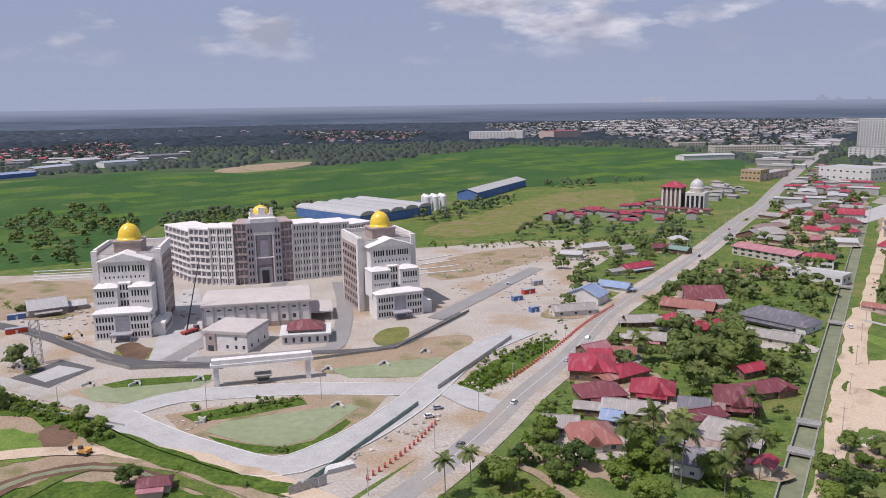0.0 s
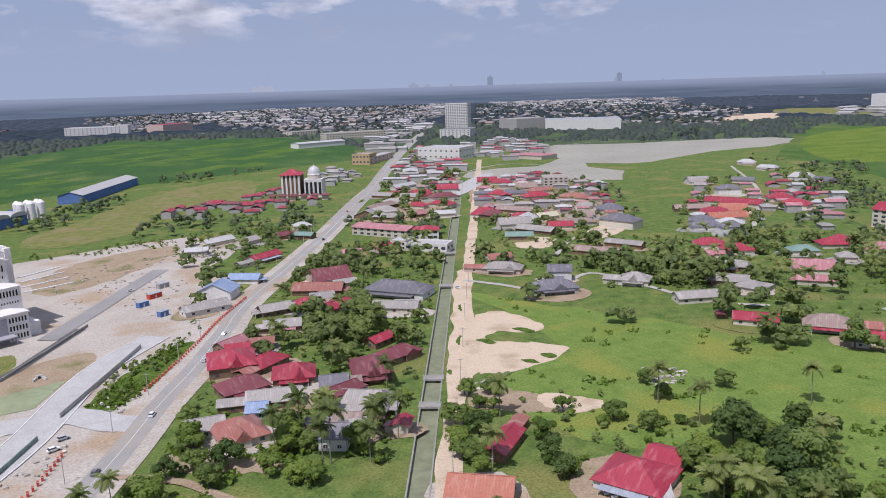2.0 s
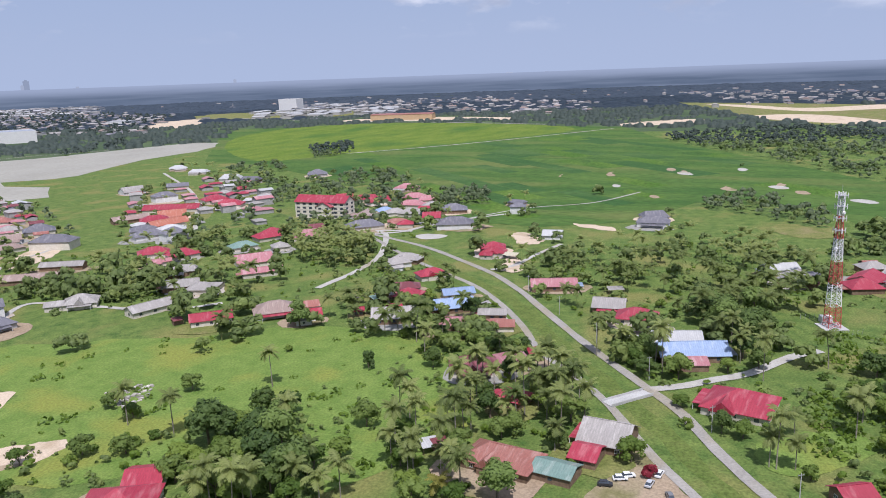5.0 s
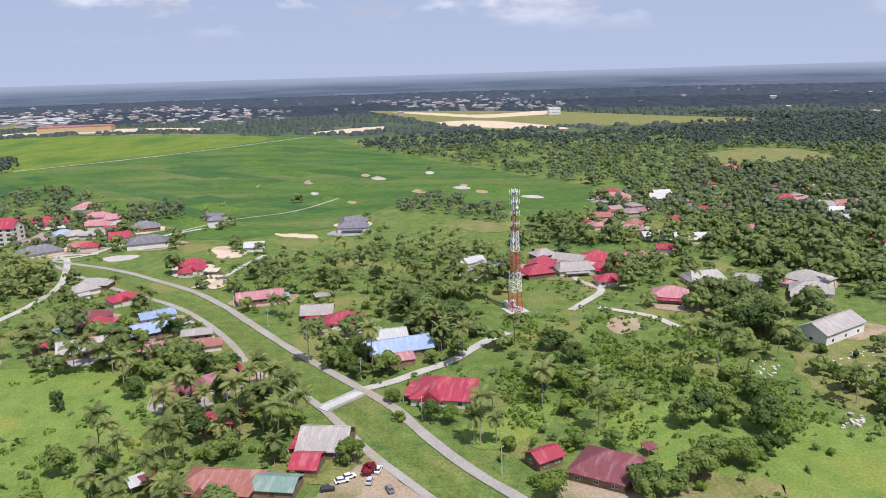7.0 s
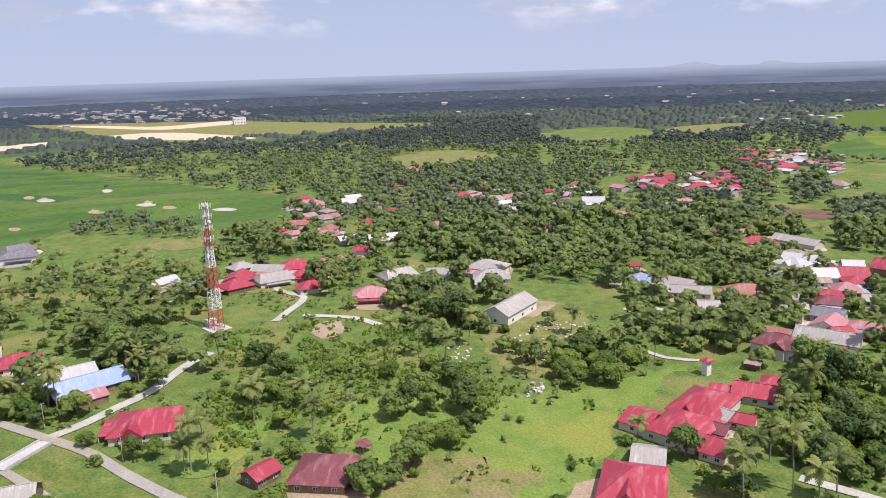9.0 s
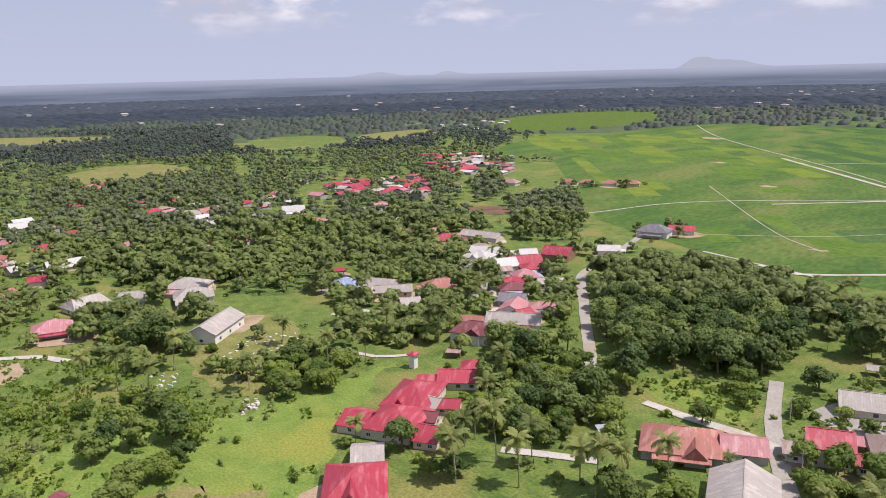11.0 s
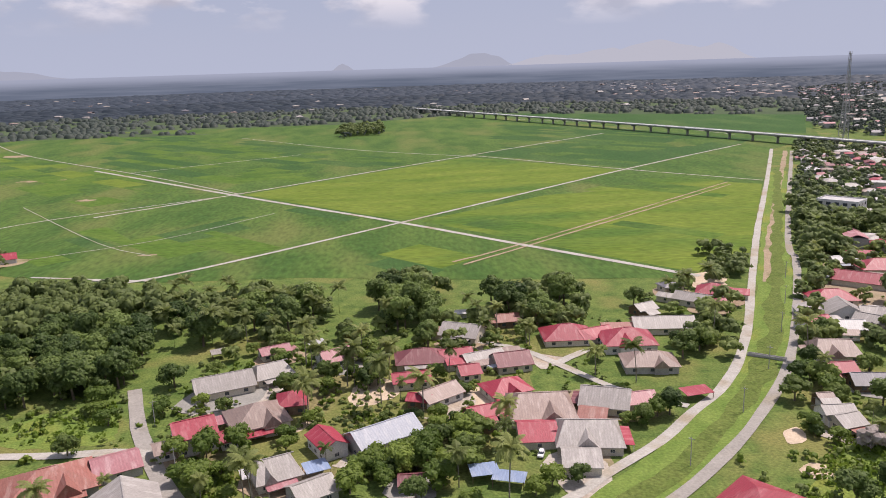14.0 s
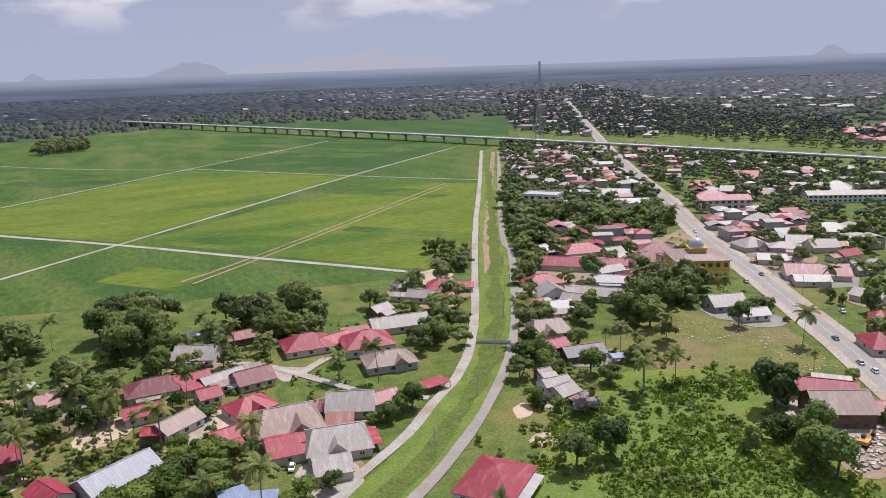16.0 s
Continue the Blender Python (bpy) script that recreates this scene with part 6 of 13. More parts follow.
def car(x, y, yaw, paint):
    key = "car_" + paint
    if key not in M:
        c = {"white": (0.7, 0.7, 0.7), "silver": (0.42, 0.43, 0.45), "black": (0.03, 0.03, 0.035), "red": (0.5, 0.03, 0.03), "blue": (0.06, 0.12, 0.3), "grey": (0.16, 0.16, 0.17)}[paint]
        M[key] = plain(key, c, 0.25)
    if "meshes" not in CARS:
        body = Shape()
        prof = [(-2.05, 0.35), (-2.05, 0.85), (-1.75, 0.95), (-1.0, 1.0), (1.1, 0.98), (1.95, 0.78), (2.05, 0.4)]
        n = len(prof)
        body.add([(px, -0.82, pz) for px, pz in prof] + [(px, 0.82, pz) for px, pz in prof], [tuple(range(n)), tuple(reversed(range(n, 2 * n)))] + [(i, n + i, n + (i + 1) % n, (i + 1) % n) for i in range(n)])
        top = Shape().add([(-1.75, -0.76, 0.95), (1.05, -0.76, 0.98), (0.45, -0.62, 1.46), (-1.3, -0.62, 1.48), (-1.75, 0.76, 0.95), (1.05, 0.76, 0.98), (0.45, 0.62, 1.46), (-1.3, 0.62, 1.48)],
                          [(0, 1, 2, 3), (7, 6, 5, 4), (1, 5, 6, 2), (0, 3, 7, 4)])
        lid = Shape().add([(0.48, -0.64, 1.45), (0.48, 0.64, 1.45), (-1.32, 0.64, 1.49), (-1.32, -0.64, 1.49), (0.48, -0.64, 1.52), (0.48, 0.64, 1.52), (-1.32, 0.64, 1.56), (-1.32, -0.64, 1.56)], [(4, 5, 6, 7), (0, 3, 2, 1), (0, 1, 5, 4), (2, 3, 7, 6), (1, 2, 6, 5), (3, 0, 4, 7)])
        CARS["meshes"] = (body, mesh_of("cabin_glass", top, "glass"), lid, mesh_of("wheel", Shape().tube((0, -0.1, 0), (0, 0.1, 0), 0.31, n=10), "tyre"))
    body, glass, lid, wheel = CARS["meshes"]
    c = thing("car", x, y, 0.2, yaw, "%s car parked or standing on the road" % paint, "car", "cars")
    part("body", body, key, c)
    part("cabin_glass", glass, "", c)
    part("car_roof", lid, key, c)
    for px in (-1.3, 1.3):
        for py in (-0.75, 0.75):
            part("wheel", wheel, "", c, at=pose(px, py, 0.31))
    return c


CARS = {}


def landmark_mosque(x, y):
    """A mosque with a red hipped hall, white piers and a big grey dome over its prayer hall."""
    b = thing("mosque", x, y, 0, -30, "red-roofed mosque with tall white piers and a grey dome", "mosque")
    keep_out(x, y, 40)
    part("hall", Shape().box(-24, -10, -0.5, -4, 10, 24), "wall_wood", b)
    for i in range(5):
        part("pier", Shape().box(-23.5 + i * 4.4, -10.8, -0.5, -21.5 + i * 4.4, -9.6, 24), "wall_white", b)
    part("roof", Shape().roof(22, 22, 24, 6, "hip", 1.0, x=-14), "roof_red", b)
    part("prayer_hall", Shape().box(0, -9, -0.5, 19, 10, 19), "wall_white", b)
    for i in range(4):
        part("window", Shape().box(1.6 + i * 4.6, -9.2, 3, 4.2 + i * 4.6, -8.9, 16), "dark_opening", b)
    part("drum", Shape().tube((9.5, 0, 19), (9.5, 0, 23), 7, 7, 24), "wall_cream", b)
    d = part("dome", dome_shape(6.8, 10, 0), "dome_grey", b, "large pale grey dome", smooth=True)
    d.location = (9.5, 0, 23)
    for i in range(6):
        part("arcade", Shape().roof(9, 9, 5, 2, "hip", 0.5, x=-30 + i * 11, y=-26), "roof_maroon", b)
        part("arcade_pier", Shape().box(-33 + i * 11, -29, -0.5, -27 + i * 11, -23, 5), "wall_cream", b)
    return b



def pole_row(points, spacing, offset, height=9.0, lamp=False, label="slim grey utility pole beside the road"):
    """Poles along a line; each one a thing."""
    base = Shape().tube((0, 0, -0.3), (0, 0, height), 0.16, 0.1, 6)
    if lamp:
        top = Shape().tube((0, 0, height), (1.9, 0, height + 0.5), 0.07, 0.05, 5).box(1.6, -0.15, height + 0.38, 2.5, 0.15, height + 0.55)
    else:
        top = Shape().box(-0.9, -0.06, height - 0.7, 0.9, 0.06, height - 0.55).box(-0.85, -0.05, height - 0.55, -0.75, 0.05, height - 0.35).box(0.75, -0.05, height - 0.55, 0.85, 0.05, height - 0.35)
    mb, mt = mesh_of("pole", base, "concrete"), mesh_of("crossarm", top, "steel_grey")
    line = smooth_line(points, 4)
    run = 0.0
    for a, b in zip(line[:-1], line[1:]):
        run += (b - a).length
        if run >= spacing:
            run = 0.0
            t = (b - a).normalized()
            p = a + Vector((-t.y, t.x)) * offset
            ob = new("street_lamp" if lamp else "utility_pole", mb)
            ob.matrix_basis = pose(p.x, p.y, 0, 0, 0, math.degrees(math.atan2(t.y, t.x)) + (90 if offset < 0 else -90))
            tagged(ob, "tall grey street lamp with a single arm" if lamp else label, "lamp" if lamp else "pole", "lamps along the road" if lamp else "poles along the road")
            part("lamp_arm" if lamp else "crossarm", mt, "", ob)


def marker_row(points, spacing, offset=0.0):
    """Red and white drums that fence the works off the road."""
    red, white = mesh_of("marker_post", Shape().box(-0.35, -0.35, -0.1, 0.35, 0.35, 1.5), "hazard_red"), mesh_of("cap", Shape().box(-0.37, -0.37, 1.1, 0.37, 0.37, 1.3), "kerb_white")
    line = smooth_line(points, spacing)
    for q in line:
        ob = tagged(new("marker_post", red), "red and white marker post beside the works", "post", "marker posts along the road")
        ob.location = (q.x, q.y + offset, 0.2)
        part("white_band", white, "", ob)


def wall_line(points, height=1.6, thick=0.25, material="concrete_old", label="low grey boundary wall"):
    line = [Vector(p) for p in points]
    s = Shape()
    for a, b in zip(line[:-1], line[1:]):
        t = (b - a).normalized()
        n = Vector((-t.y, t.x)) * thick / 2
        s.prism([(a - n)[:], (b - n)[:], (b + n)[:], (a + n)[:]], -0.2, height)
    tagged(part("boundary_wall", s, material), label, "wall", "", "structure")


def gate_portal(x, y, yaw, w):
    g = thing("gate_portal", x, y, 0, yaw, "wide pale concrete entrance gate with a flat beam", "gate")
    keep_out(x, y, 20)
    for sg in (-1, 1):
        part("pillar", Shape().box(sg * w / 2 - 1.0, -1.4, -0.3, sg * w / 2 + 1.0, 1.4, 8.2), "site_wall", g)
    part("beam", Shape().box(-w / 2 - 2.2, -2.2, 8.2, w / 2 + 2.2, 2.2, 9.4).box(-w / 2 - 1.6, -1.7, 9.4, w / 2 + 1.6, 1.7, 11.2), "site_wall", g)
    part("guard_booth", Shape().box(-2.6, -2.2, -0.2, 2.6, 2.2, 3.2).box(-3.4, -3.0, 3.2, 3.4, 3.0, 3.6), "concrete_old", g)
    part("booth_window", Shape().box(-2.2, -2.3, 1.2, 2.2, -2.1, 2.5), "dark_opening", g)


def excavator(x, y, yaw, boom=1.0):
    e = thing("excavator", x, y, 0.2, yaw, "orange tracked excavator at work on bare earth", "excavator")
    for sg in (-1, 1):
        part("track", Shape().box(-2.1, sg * 1.1 - 0.3, 0, 2.1, sg * 1.1 + 0.3, 0.8), "tyre", e)
    part("house", Shape().box(-2.0, -1.3, 0.9, 1.4, 1.3, 2.0), "excavator", e)
    part("cab", Shape().box(0.2, 0.1, 2.0, 1.5, 1.2, 3.0), "glass", e)
    part("boom", Shape().tube((1.2, -0.3, 1.6), (4.2, -0.3, 4.4 * boom), 0.3, 0.22, 5), "excavator", e)
    part("stick", Shape().tube((4.2, -0.3, 4.4 * boom), (6.2, -0.3, 1.6), 0.22, 0.16, 5), "excavator", e)
    part("bucket", Shape().box(5.8, -0.8, 0.7, 6.8, 0.2, 1.7), "tyre", e)


def mobile_crane(x, y, yaw, length, lift):
    c = thing("mobile_crane", x, y, 0.2, yaw, "dark mobile crane with a long raised boom", "crane")
    part("carrier", Shape().box(-5, -1.3, 0.6, 5, 1.3, 1.7), "steel_red", c)
    part("cab", Shape().box(3.2, -1.2, 1.7, 5, 1.2, 2.9), "glass", c)
    for i in range(4):
        for sg in (-1, 1):
            part("wheel", Shape().tube((-3.8 + i * 2.4, sg * 1.15 - 0.2, 0.55), (-3.8 + i * 2.4, sg * 1.15 + 0.2, 0.55), 0.55, n=8), "tyre", c)
    part("boom", Shape().tube((-2, 0, 2), (-2 + length * math.cos(radians(lift)), 0, 2 + length * math.sin(radians(lift))), 0.5, 0.25, 4), "tank_black", c)


def stone_field(outline, spacing, seed, material, size, label, category, keep=0.7):
    """Small loose blocks strewn over an area, joined as stuff."""
    rng = random.Random(seed)
    s = Shape()
    for x, y in scatter(outline, spacing, seed, 0.0):
        if rng.random() < keep:
            a, b, h = rng.uniform(0.3, 1) * size, rng.uniform(0.2, 0.7) * size, rng.uniform(0.2, 0.6) * size
            m = pose(x, y, 0.1, rng.uniform(-8, 8), rng.uniform(-8, 8), rng.uniform(0, 180))
            one = Shape().box(-a, -b, -0.2, a, b, h)
            s.add([m @ Vector(q) for q in one.v], one.f)
    if s.v:
        tagged(part({"rubble": "rubble", "paving": "paving"}.get(category, "gravestones"), s, material), label, category, "", "stuff")


def container(x, y, yaw, w, d, h, material, label):
    c = thing("site_cabin", x, y, 0, yaw, label, "cabin")
    keep_out(x, y, max(w, d) * 0.6)
    part("body", Shape().box(-w / 2, -d / 2, 0, w / 2, d / 2, h), material, c)
    part("cabin_roof", Shape().box(-w / 2 - 0.1, -d / 2 - 0.1, h, w / 2 + 0.1, d / 2 + 0.1, h + 0.15), "roof_steel", c)
    part("cabin_door", Shape().box(-0.5, -d / 2 - 0.06, 0, 0.5, -d / 2 + 0.02, 2.0), "wall_white", c)


def headwall(x, y, yaw):
    """A pale concrete culvert mouth with splayed wings in a pond's bank."""
    h = thing("culvert_headwall", x, y, 0.1, yaw, "pale concrete culvert mouth in the pond bank", "culvert")
    part("wing_wall", Shape().prism([(-2.6, -2.6), (-2.2, -2.8), (-0.9, 0), (-1.2, 0.3)], -0.3, 1.0), "kerb_white", h)
    part("wing_wall", Shape().prism([(2.6, -2.6), (1.2, 0.3), (0.9, 0), (2.2, -2.8)], -0.3, 1.0), "kerb_white", h)
    part("headwall", Shape().box(-1.3, 0.1, -0.3, 1.3, 0.5, 1.7), "kerb_white", h)
    # flat dark disc in place of the pipe's shaded hollow
    part("pipe_mouth", Shape().tube((0, 0.02, 0.6), (0, 0.12, 0.6), 0.6, n=10), "dark_opening", h)


def footbridge(p, q, width=1.6):
    p, q = Vector(p), Vector(q)
    ln = (q - p).length
    m = (p + q) / 2
    b = thing("footbridge", m.x, m.y, 0, math.degrees(math.atan2(q.y - p.y, q.x - p.x)), "narrow concrete footbridge across a grassy drain", "bridge")
    part("slab", Shape().box(-ln / 2, -width / 2, 0.15, ln / 2, width / 2, 0.55), "concrete", b)
    for sg in (-1, 1):
        part("rail", Shape().box(-ln / 2, sg * width / 2 - 0.06, 0.55, ln / 2, sg * width / 2 + 0.06, 1.3), "concrete", b)



def vaulted_sheds(x, y, yaw, length, width, n, h):
    """A blue factory of parallel barrel-roofed halls; the vaults run along x."""
    f = thing("factory", x, y, 0, yaw, "long blue factory hall under a row of white barrel roofs", "factory")
    keep_out(x, y, max(length, width) * 0.6)
    part("wall", Shape().box(-length / 2, -width / 2, -0.5, length / 2, width / 2, h), "wall_blue", f)
    bay = width / n
    prof = [(-bay / 2 * math.cos(math.pi * i / 8), math.sin(math.pi * i / 8) * bay * 0.2) for i in range(9)]
    vault = Shape()
    for xx in (-length / 2 - 1, length / 2 + 1):
        vault.add([(xx, py, pz) for py, pz in prof], [tuple(range(9))] if xx < 0 else [tuple(reversed(range(9)))])
    vault.f += [(i + 1, i, 9 + i, 10 + i) for i in range(8)] + [(0, 8, 17, 9)]
    me = mesh_of("barrel_roof", vault, "roof_white")
    for i in range(n):
        part("barrel_roof", me, "", f, at=pose(0, -width / 2 + (i + 0.5) * bay, h))


def silos(x, y, yaw):
    g = thing("silo_group", x, y, 0, yaw, "cluster of pale cylindrical silos beside the factory", "silos")
    for i in range(3):
        for j in range(2):
            part("silo", Shape().lathe([(3.6, -0.3), (3.6, 15), (1.0, 17.5), (0.1, 17.6)], 14, -9 + i * 9, -4.5 + j * 9), "steel_white", g, smooth=False)
    part("plant_house", Shape().box(-14, 9, -0.3, 14, 14, 9), "wall_blue", g)



def skyline(azimuth, width, height, tone=1):
    """A far town block on the rim of the plain, emitting its haze colour; azimuth in degrees as the camera's yaw."""
    a = radians(azimuth)
    b = thing("far_tower", -4870 * math.sin(a), 4870 * math.cos(a), 0, azimuth, "far tower block on the horizon glowing in haze blue", "tower block", "towers on the horizon")
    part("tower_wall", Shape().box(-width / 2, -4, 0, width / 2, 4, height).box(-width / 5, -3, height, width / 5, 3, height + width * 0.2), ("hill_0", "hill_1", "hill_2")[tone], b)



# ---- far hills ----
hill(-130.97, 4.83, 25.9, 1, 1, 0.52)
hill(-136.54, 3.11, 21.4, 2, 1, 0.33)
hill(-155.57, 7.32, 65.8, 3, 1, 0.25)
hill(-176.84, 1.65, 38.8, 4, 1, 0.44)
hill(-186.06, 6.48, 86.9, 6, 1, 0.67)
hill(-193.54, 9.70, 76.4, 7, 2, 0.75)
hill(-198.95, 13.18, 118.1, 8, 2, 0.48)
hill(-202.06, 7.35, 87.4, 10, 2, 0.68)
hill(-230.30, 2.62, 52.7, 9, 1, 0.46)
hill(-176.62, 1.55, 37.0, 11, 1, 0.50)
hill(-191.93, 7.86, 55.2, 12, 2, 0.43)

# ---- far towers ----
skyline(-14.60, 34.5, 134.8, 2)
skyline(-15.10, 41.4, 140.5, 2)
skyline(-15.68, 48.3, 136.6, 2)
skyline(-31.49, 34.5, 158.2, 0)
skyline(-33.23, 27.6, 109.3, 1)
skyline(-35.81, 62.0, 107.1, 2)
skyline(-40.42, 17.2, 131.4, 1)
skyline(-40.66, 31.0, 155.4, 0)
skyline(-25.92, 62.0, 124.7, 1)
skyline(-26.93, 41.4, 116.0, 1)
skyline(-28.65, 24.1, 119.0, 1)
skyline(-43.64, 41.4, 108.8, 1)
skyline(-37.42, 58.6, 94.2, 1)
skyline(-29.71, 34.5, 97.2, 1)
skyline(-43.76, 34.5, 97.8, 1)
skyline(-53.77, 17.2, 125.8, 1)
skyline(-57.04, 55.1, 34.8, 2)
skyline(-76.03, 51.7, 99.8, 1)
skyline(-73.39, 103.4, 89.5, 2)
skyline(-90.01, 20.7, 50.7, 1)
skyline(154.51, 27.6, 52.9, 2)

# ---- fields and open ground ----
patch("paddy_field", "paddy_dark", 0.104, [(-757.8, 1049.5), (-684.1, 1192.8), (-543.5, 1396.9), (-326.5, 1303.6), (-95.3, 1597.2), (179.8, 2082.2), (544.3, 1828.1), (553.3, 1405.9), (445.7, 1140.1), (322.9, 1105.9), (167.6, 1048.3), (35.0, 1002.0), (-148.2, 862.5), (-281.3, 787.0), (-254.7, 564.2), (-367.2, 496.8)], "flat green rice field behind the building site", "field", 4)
patch("paddy_strip", "paddy", 0.148, [(-500.1, 684.9), (-421.6, 726.0), (-363.2, 775.2), (-301.7, 639.8), (-340.2, 581.3), (-407.9, 554.3)], "bright green strip of young rice", "field", 2)
patch("play_field", "dry_grass", 0.132, [(122.8, 939.7), (260.8, 1020.6), (197.5, 792.4), (123.0, 766.5), (65.1, 752.5), (26.6, 768.3)], "worn grass playing field", "field", 2)
patch("rough_pasture", "dry_grass", 0.146, [(-12.3, 705.6), (44.5, 782.8), (98.1, 749.3), (78.0, 671.3), (7.6, 628.0), (-18.9, 658.6)], "rough olive pasture behind the works", "field", 2)
patch("lake", "lake", 0.140, [(463.5, 824.9), (497.7, 866.1), (551.7, 877.3), (602.2, 864.0), (650.2, 898.6), (689.8, 932.3), (719.3, 1006.7), (764.1, 1085.4), (837.3, 1144.4), (941.8, 1068.0), (1106.6, 1025.0), (1202.2, 984.0), (1201.2, 929.0), (1120.7, 876.2), (1042.3, 853.7), (923.0, 856.1), (813.7, 824.1), (743.0, 797.9), (709.4, 807.3), (676.7, 851.7), (644.5, 811.8), (648.0, 742.7), (585.3, 675.7), (559.7, 696.8), (529.2, 729.2), (505.0, 727.3), (468.9, 782.2)], "broad pale brown retention lake", "lake", 3)
patch("paddy_field", "paddy", 0.124, [(903.4, 725.9), (1277.3, 989.2), (1556.4, 1144.5), (1597.6, 886.9), (1649.8, 677.4), (1523.0, 229.4), (1224.4, 114.5), (898.3, -59.8), (731.1, -151.3), (609.8, -124.2), (550.9, -77.2), (650.7, -52.5), (658.9, 39.8), (570.6, 73.4), (533.8, 140.8), (544.3, 212.3), (693.0, 343.4), (882.6, 626.2)], "wide flat green rice field", "field", 4)
patch("paddy_strip", "paddy_yellow", 0.158, [(1274.6, 984.3), (1648.9, 1024.1), (1738.5, 700.7), (1522.6, 247.6), (1206.5, 427.8), (1017.4, 563.9), (868.7, 643.9)], "yellow-green strip of ripening rice", "field", 3)
patch("bare_patch", "earth", 0.202, [(848.2, 51.1), (835.4, 53.6), (831.6, 61.2), (839.0, 69.6), (853.5, 74.0), (866.9, 71.7), (871.0, 63.9), (863.1, 55.3)], "bare pale patch in the rice field", "soil", 2.5)
patch("bare_patch", "earth", 0.206, [(762.3, -41.4), (748.4, -36.8), (744.4, -27.2), (752.3, -18.1), (768.0, -14.5), (782.7, -18.9), (787.1, -28.9), (778.5, -38.3)], "bare pale patch in the rice field", "soil", 2.5)
patch("bare_patch", "earth", 0.210, [(741.9, 8.0), (733.1, 10.5), (730.5, 16.6), (735.6, 22.8), (745.5, 25.7), (754.7, 23.3), (757.5, 17.1), (752.1, 10.7)], "bare pale patch in the rice field", "soil", 2.5)
patch("bare_patch", "earth", 0.214, [(833.5, 129.4), (823.8, 130.5), (821.0, 136.0), (826.6, 142.9), (837.5, 147.2), (847.5, 146.3), (850.5, 140.7), (844.7, 133.6)], "bare pale patch in the rice field", "soil", 2.5)
patch("bare_patch", "earth", 0.170, [(809.9, 180.7), (802.0, 181.1), (799.7, 185.6), (804.2, 191.6), (813.1, 195.7), (821.2, 195.5), (823.6, 190.9), (818.9, 184.8)], "bare pale patch in the rice field", "soil", 2.5)
patch("bare_patch", "earth", 0.174, [(272.8, -724.1), (271.8, -712.8), (277.3, -707.1), (286.2, -710.1), (293.5, -720.2), (294.8, -731.8), (289.2, -737.8), (280.0, -734.5)], "bare pale patch in the rice field", "soil", 2.5)
patch("bare_patch", "earth", 0.178, [(146.5, -623.8), (146.8, -619.2), (149.6, -616.8), (153.2, -617.8), (155.6, -621.8), (155.3, -626.4), (152.5, -629.0), (148.9, -627.8)], "bare pale patch in the rice field", "soil", 2.5)
patch("bare_patch", "earth", 0.182, [(151.3, -485.1), (151.7, -479.8), (155.7, -476.6), (161.0, -477.4), (164.6, -481.8), (164.3, -487.2), (160.2, -490.5), (154.8, -489.6)], "bare pale patch in the rice field", "soil", 2.5)
patch("bare_patch", "earth", 0.186, [(390.0, -877.0), (386.8, -860.7), (392.9, -853.0), (404.9, -858.0), (416.2, -873.3), (420.0, -890.3), (413.7, -898.6), (401.1, -892.9)], "bare pale patch in the rice field", "soil", 2.5)
patch("bare_patch", "earth", 0.190, [(359.8, -881.3), (358.3, -872.2), (361.8, -867.8), (368.3, -870.7), (374.1, -879.2), (375.8, -888.5), (372.2, -893.1), (365.6, -890.0)], "bare pale patch in the rice field", "soil", 2.5)
patch("bare_patch", "earth", 0.194, [(525.5, -1176.1), (516.0, -1138.7), (525.6, -1122.8), (548.9, -1136.2), (573.9, -1172.9), (585.7, -1213.0), (575.9, -1231.2), (550.3, -1215.2)], "bare pale patch in the rice field", "soil", 2.5)
patch("paddy_field", "paddy", 0.108, [(316.5, -489.3), (794.5, -1038.0), (702.1, -1475.4), (330.3, -1473.5), (599.1, -1626.2), (117.0, -1619.7), (-109.9, -1764.3), (-240.7, -1780.3), (-796.0, -1452.5), (-595.5, -1043.4), (-467.1, -918.9), (-332.1, -667.3), (-202.4, -421.6), (-157.8, -374.2), (-37.5, -391.5), (51.5, -411.2), (137.8, -414.7), (135.8, -415.2), (212.1, -437.9)], "wide flat green rice fields of the plain", "field", 0)
patch("paddy_parcel", "paddy_yellow", 0.152, [(-18.2, -557.0), (-129.4, -648.0), (-303.7, -678.7), (-328.0, -661.3), (-204.0, -421.1), (-159.5, -382.2), (-83.0, -474.9)], "yellow-green parcel of ripening rice", "field", 0)
patch("paddy_parcel", "paddy_yellow", 0.156, [(139.1, -718.2), (-91.6, -953.6), (-236.5, -784.5), (-6.0, -561.1)], "yellow-green parcel of ripening rice", "field", 0)
patch("paddy_parcel", "paddy_yellow", 0.150, [(852.3, -1032.7), (783.6, -1159.2), (506.7, -1082.1), (291.9, -920.8), (351.9, -826.4), (512.7, -801.6)], "yellow-green parcel of rice", "field", 2)
patch("paddy_parcel", "paddy", 0.184, [(250.6, -638.2), (155.3, -719.0), (94.8, -634.9), (182.5, -532.4)], "bright green parcel of young rice", "field", 0)
# cloud shade put in as a darker green patch
patch("paddy_parcel", "paddy_dark", 0.110, [(-214.3, -1632.0), (-500.9, -1046.4), (-438.2, -964.7), (-248.8, -804.1), (-101.7, -981.7), (-332.0, -1193.1)], "parcel of rice painted darker for cloud shade", "field", 0)
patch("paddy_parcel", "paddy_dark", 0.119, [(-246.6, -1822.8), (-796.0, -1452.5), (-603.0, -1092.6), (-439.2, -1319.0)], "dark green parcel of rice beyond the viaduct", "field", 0)
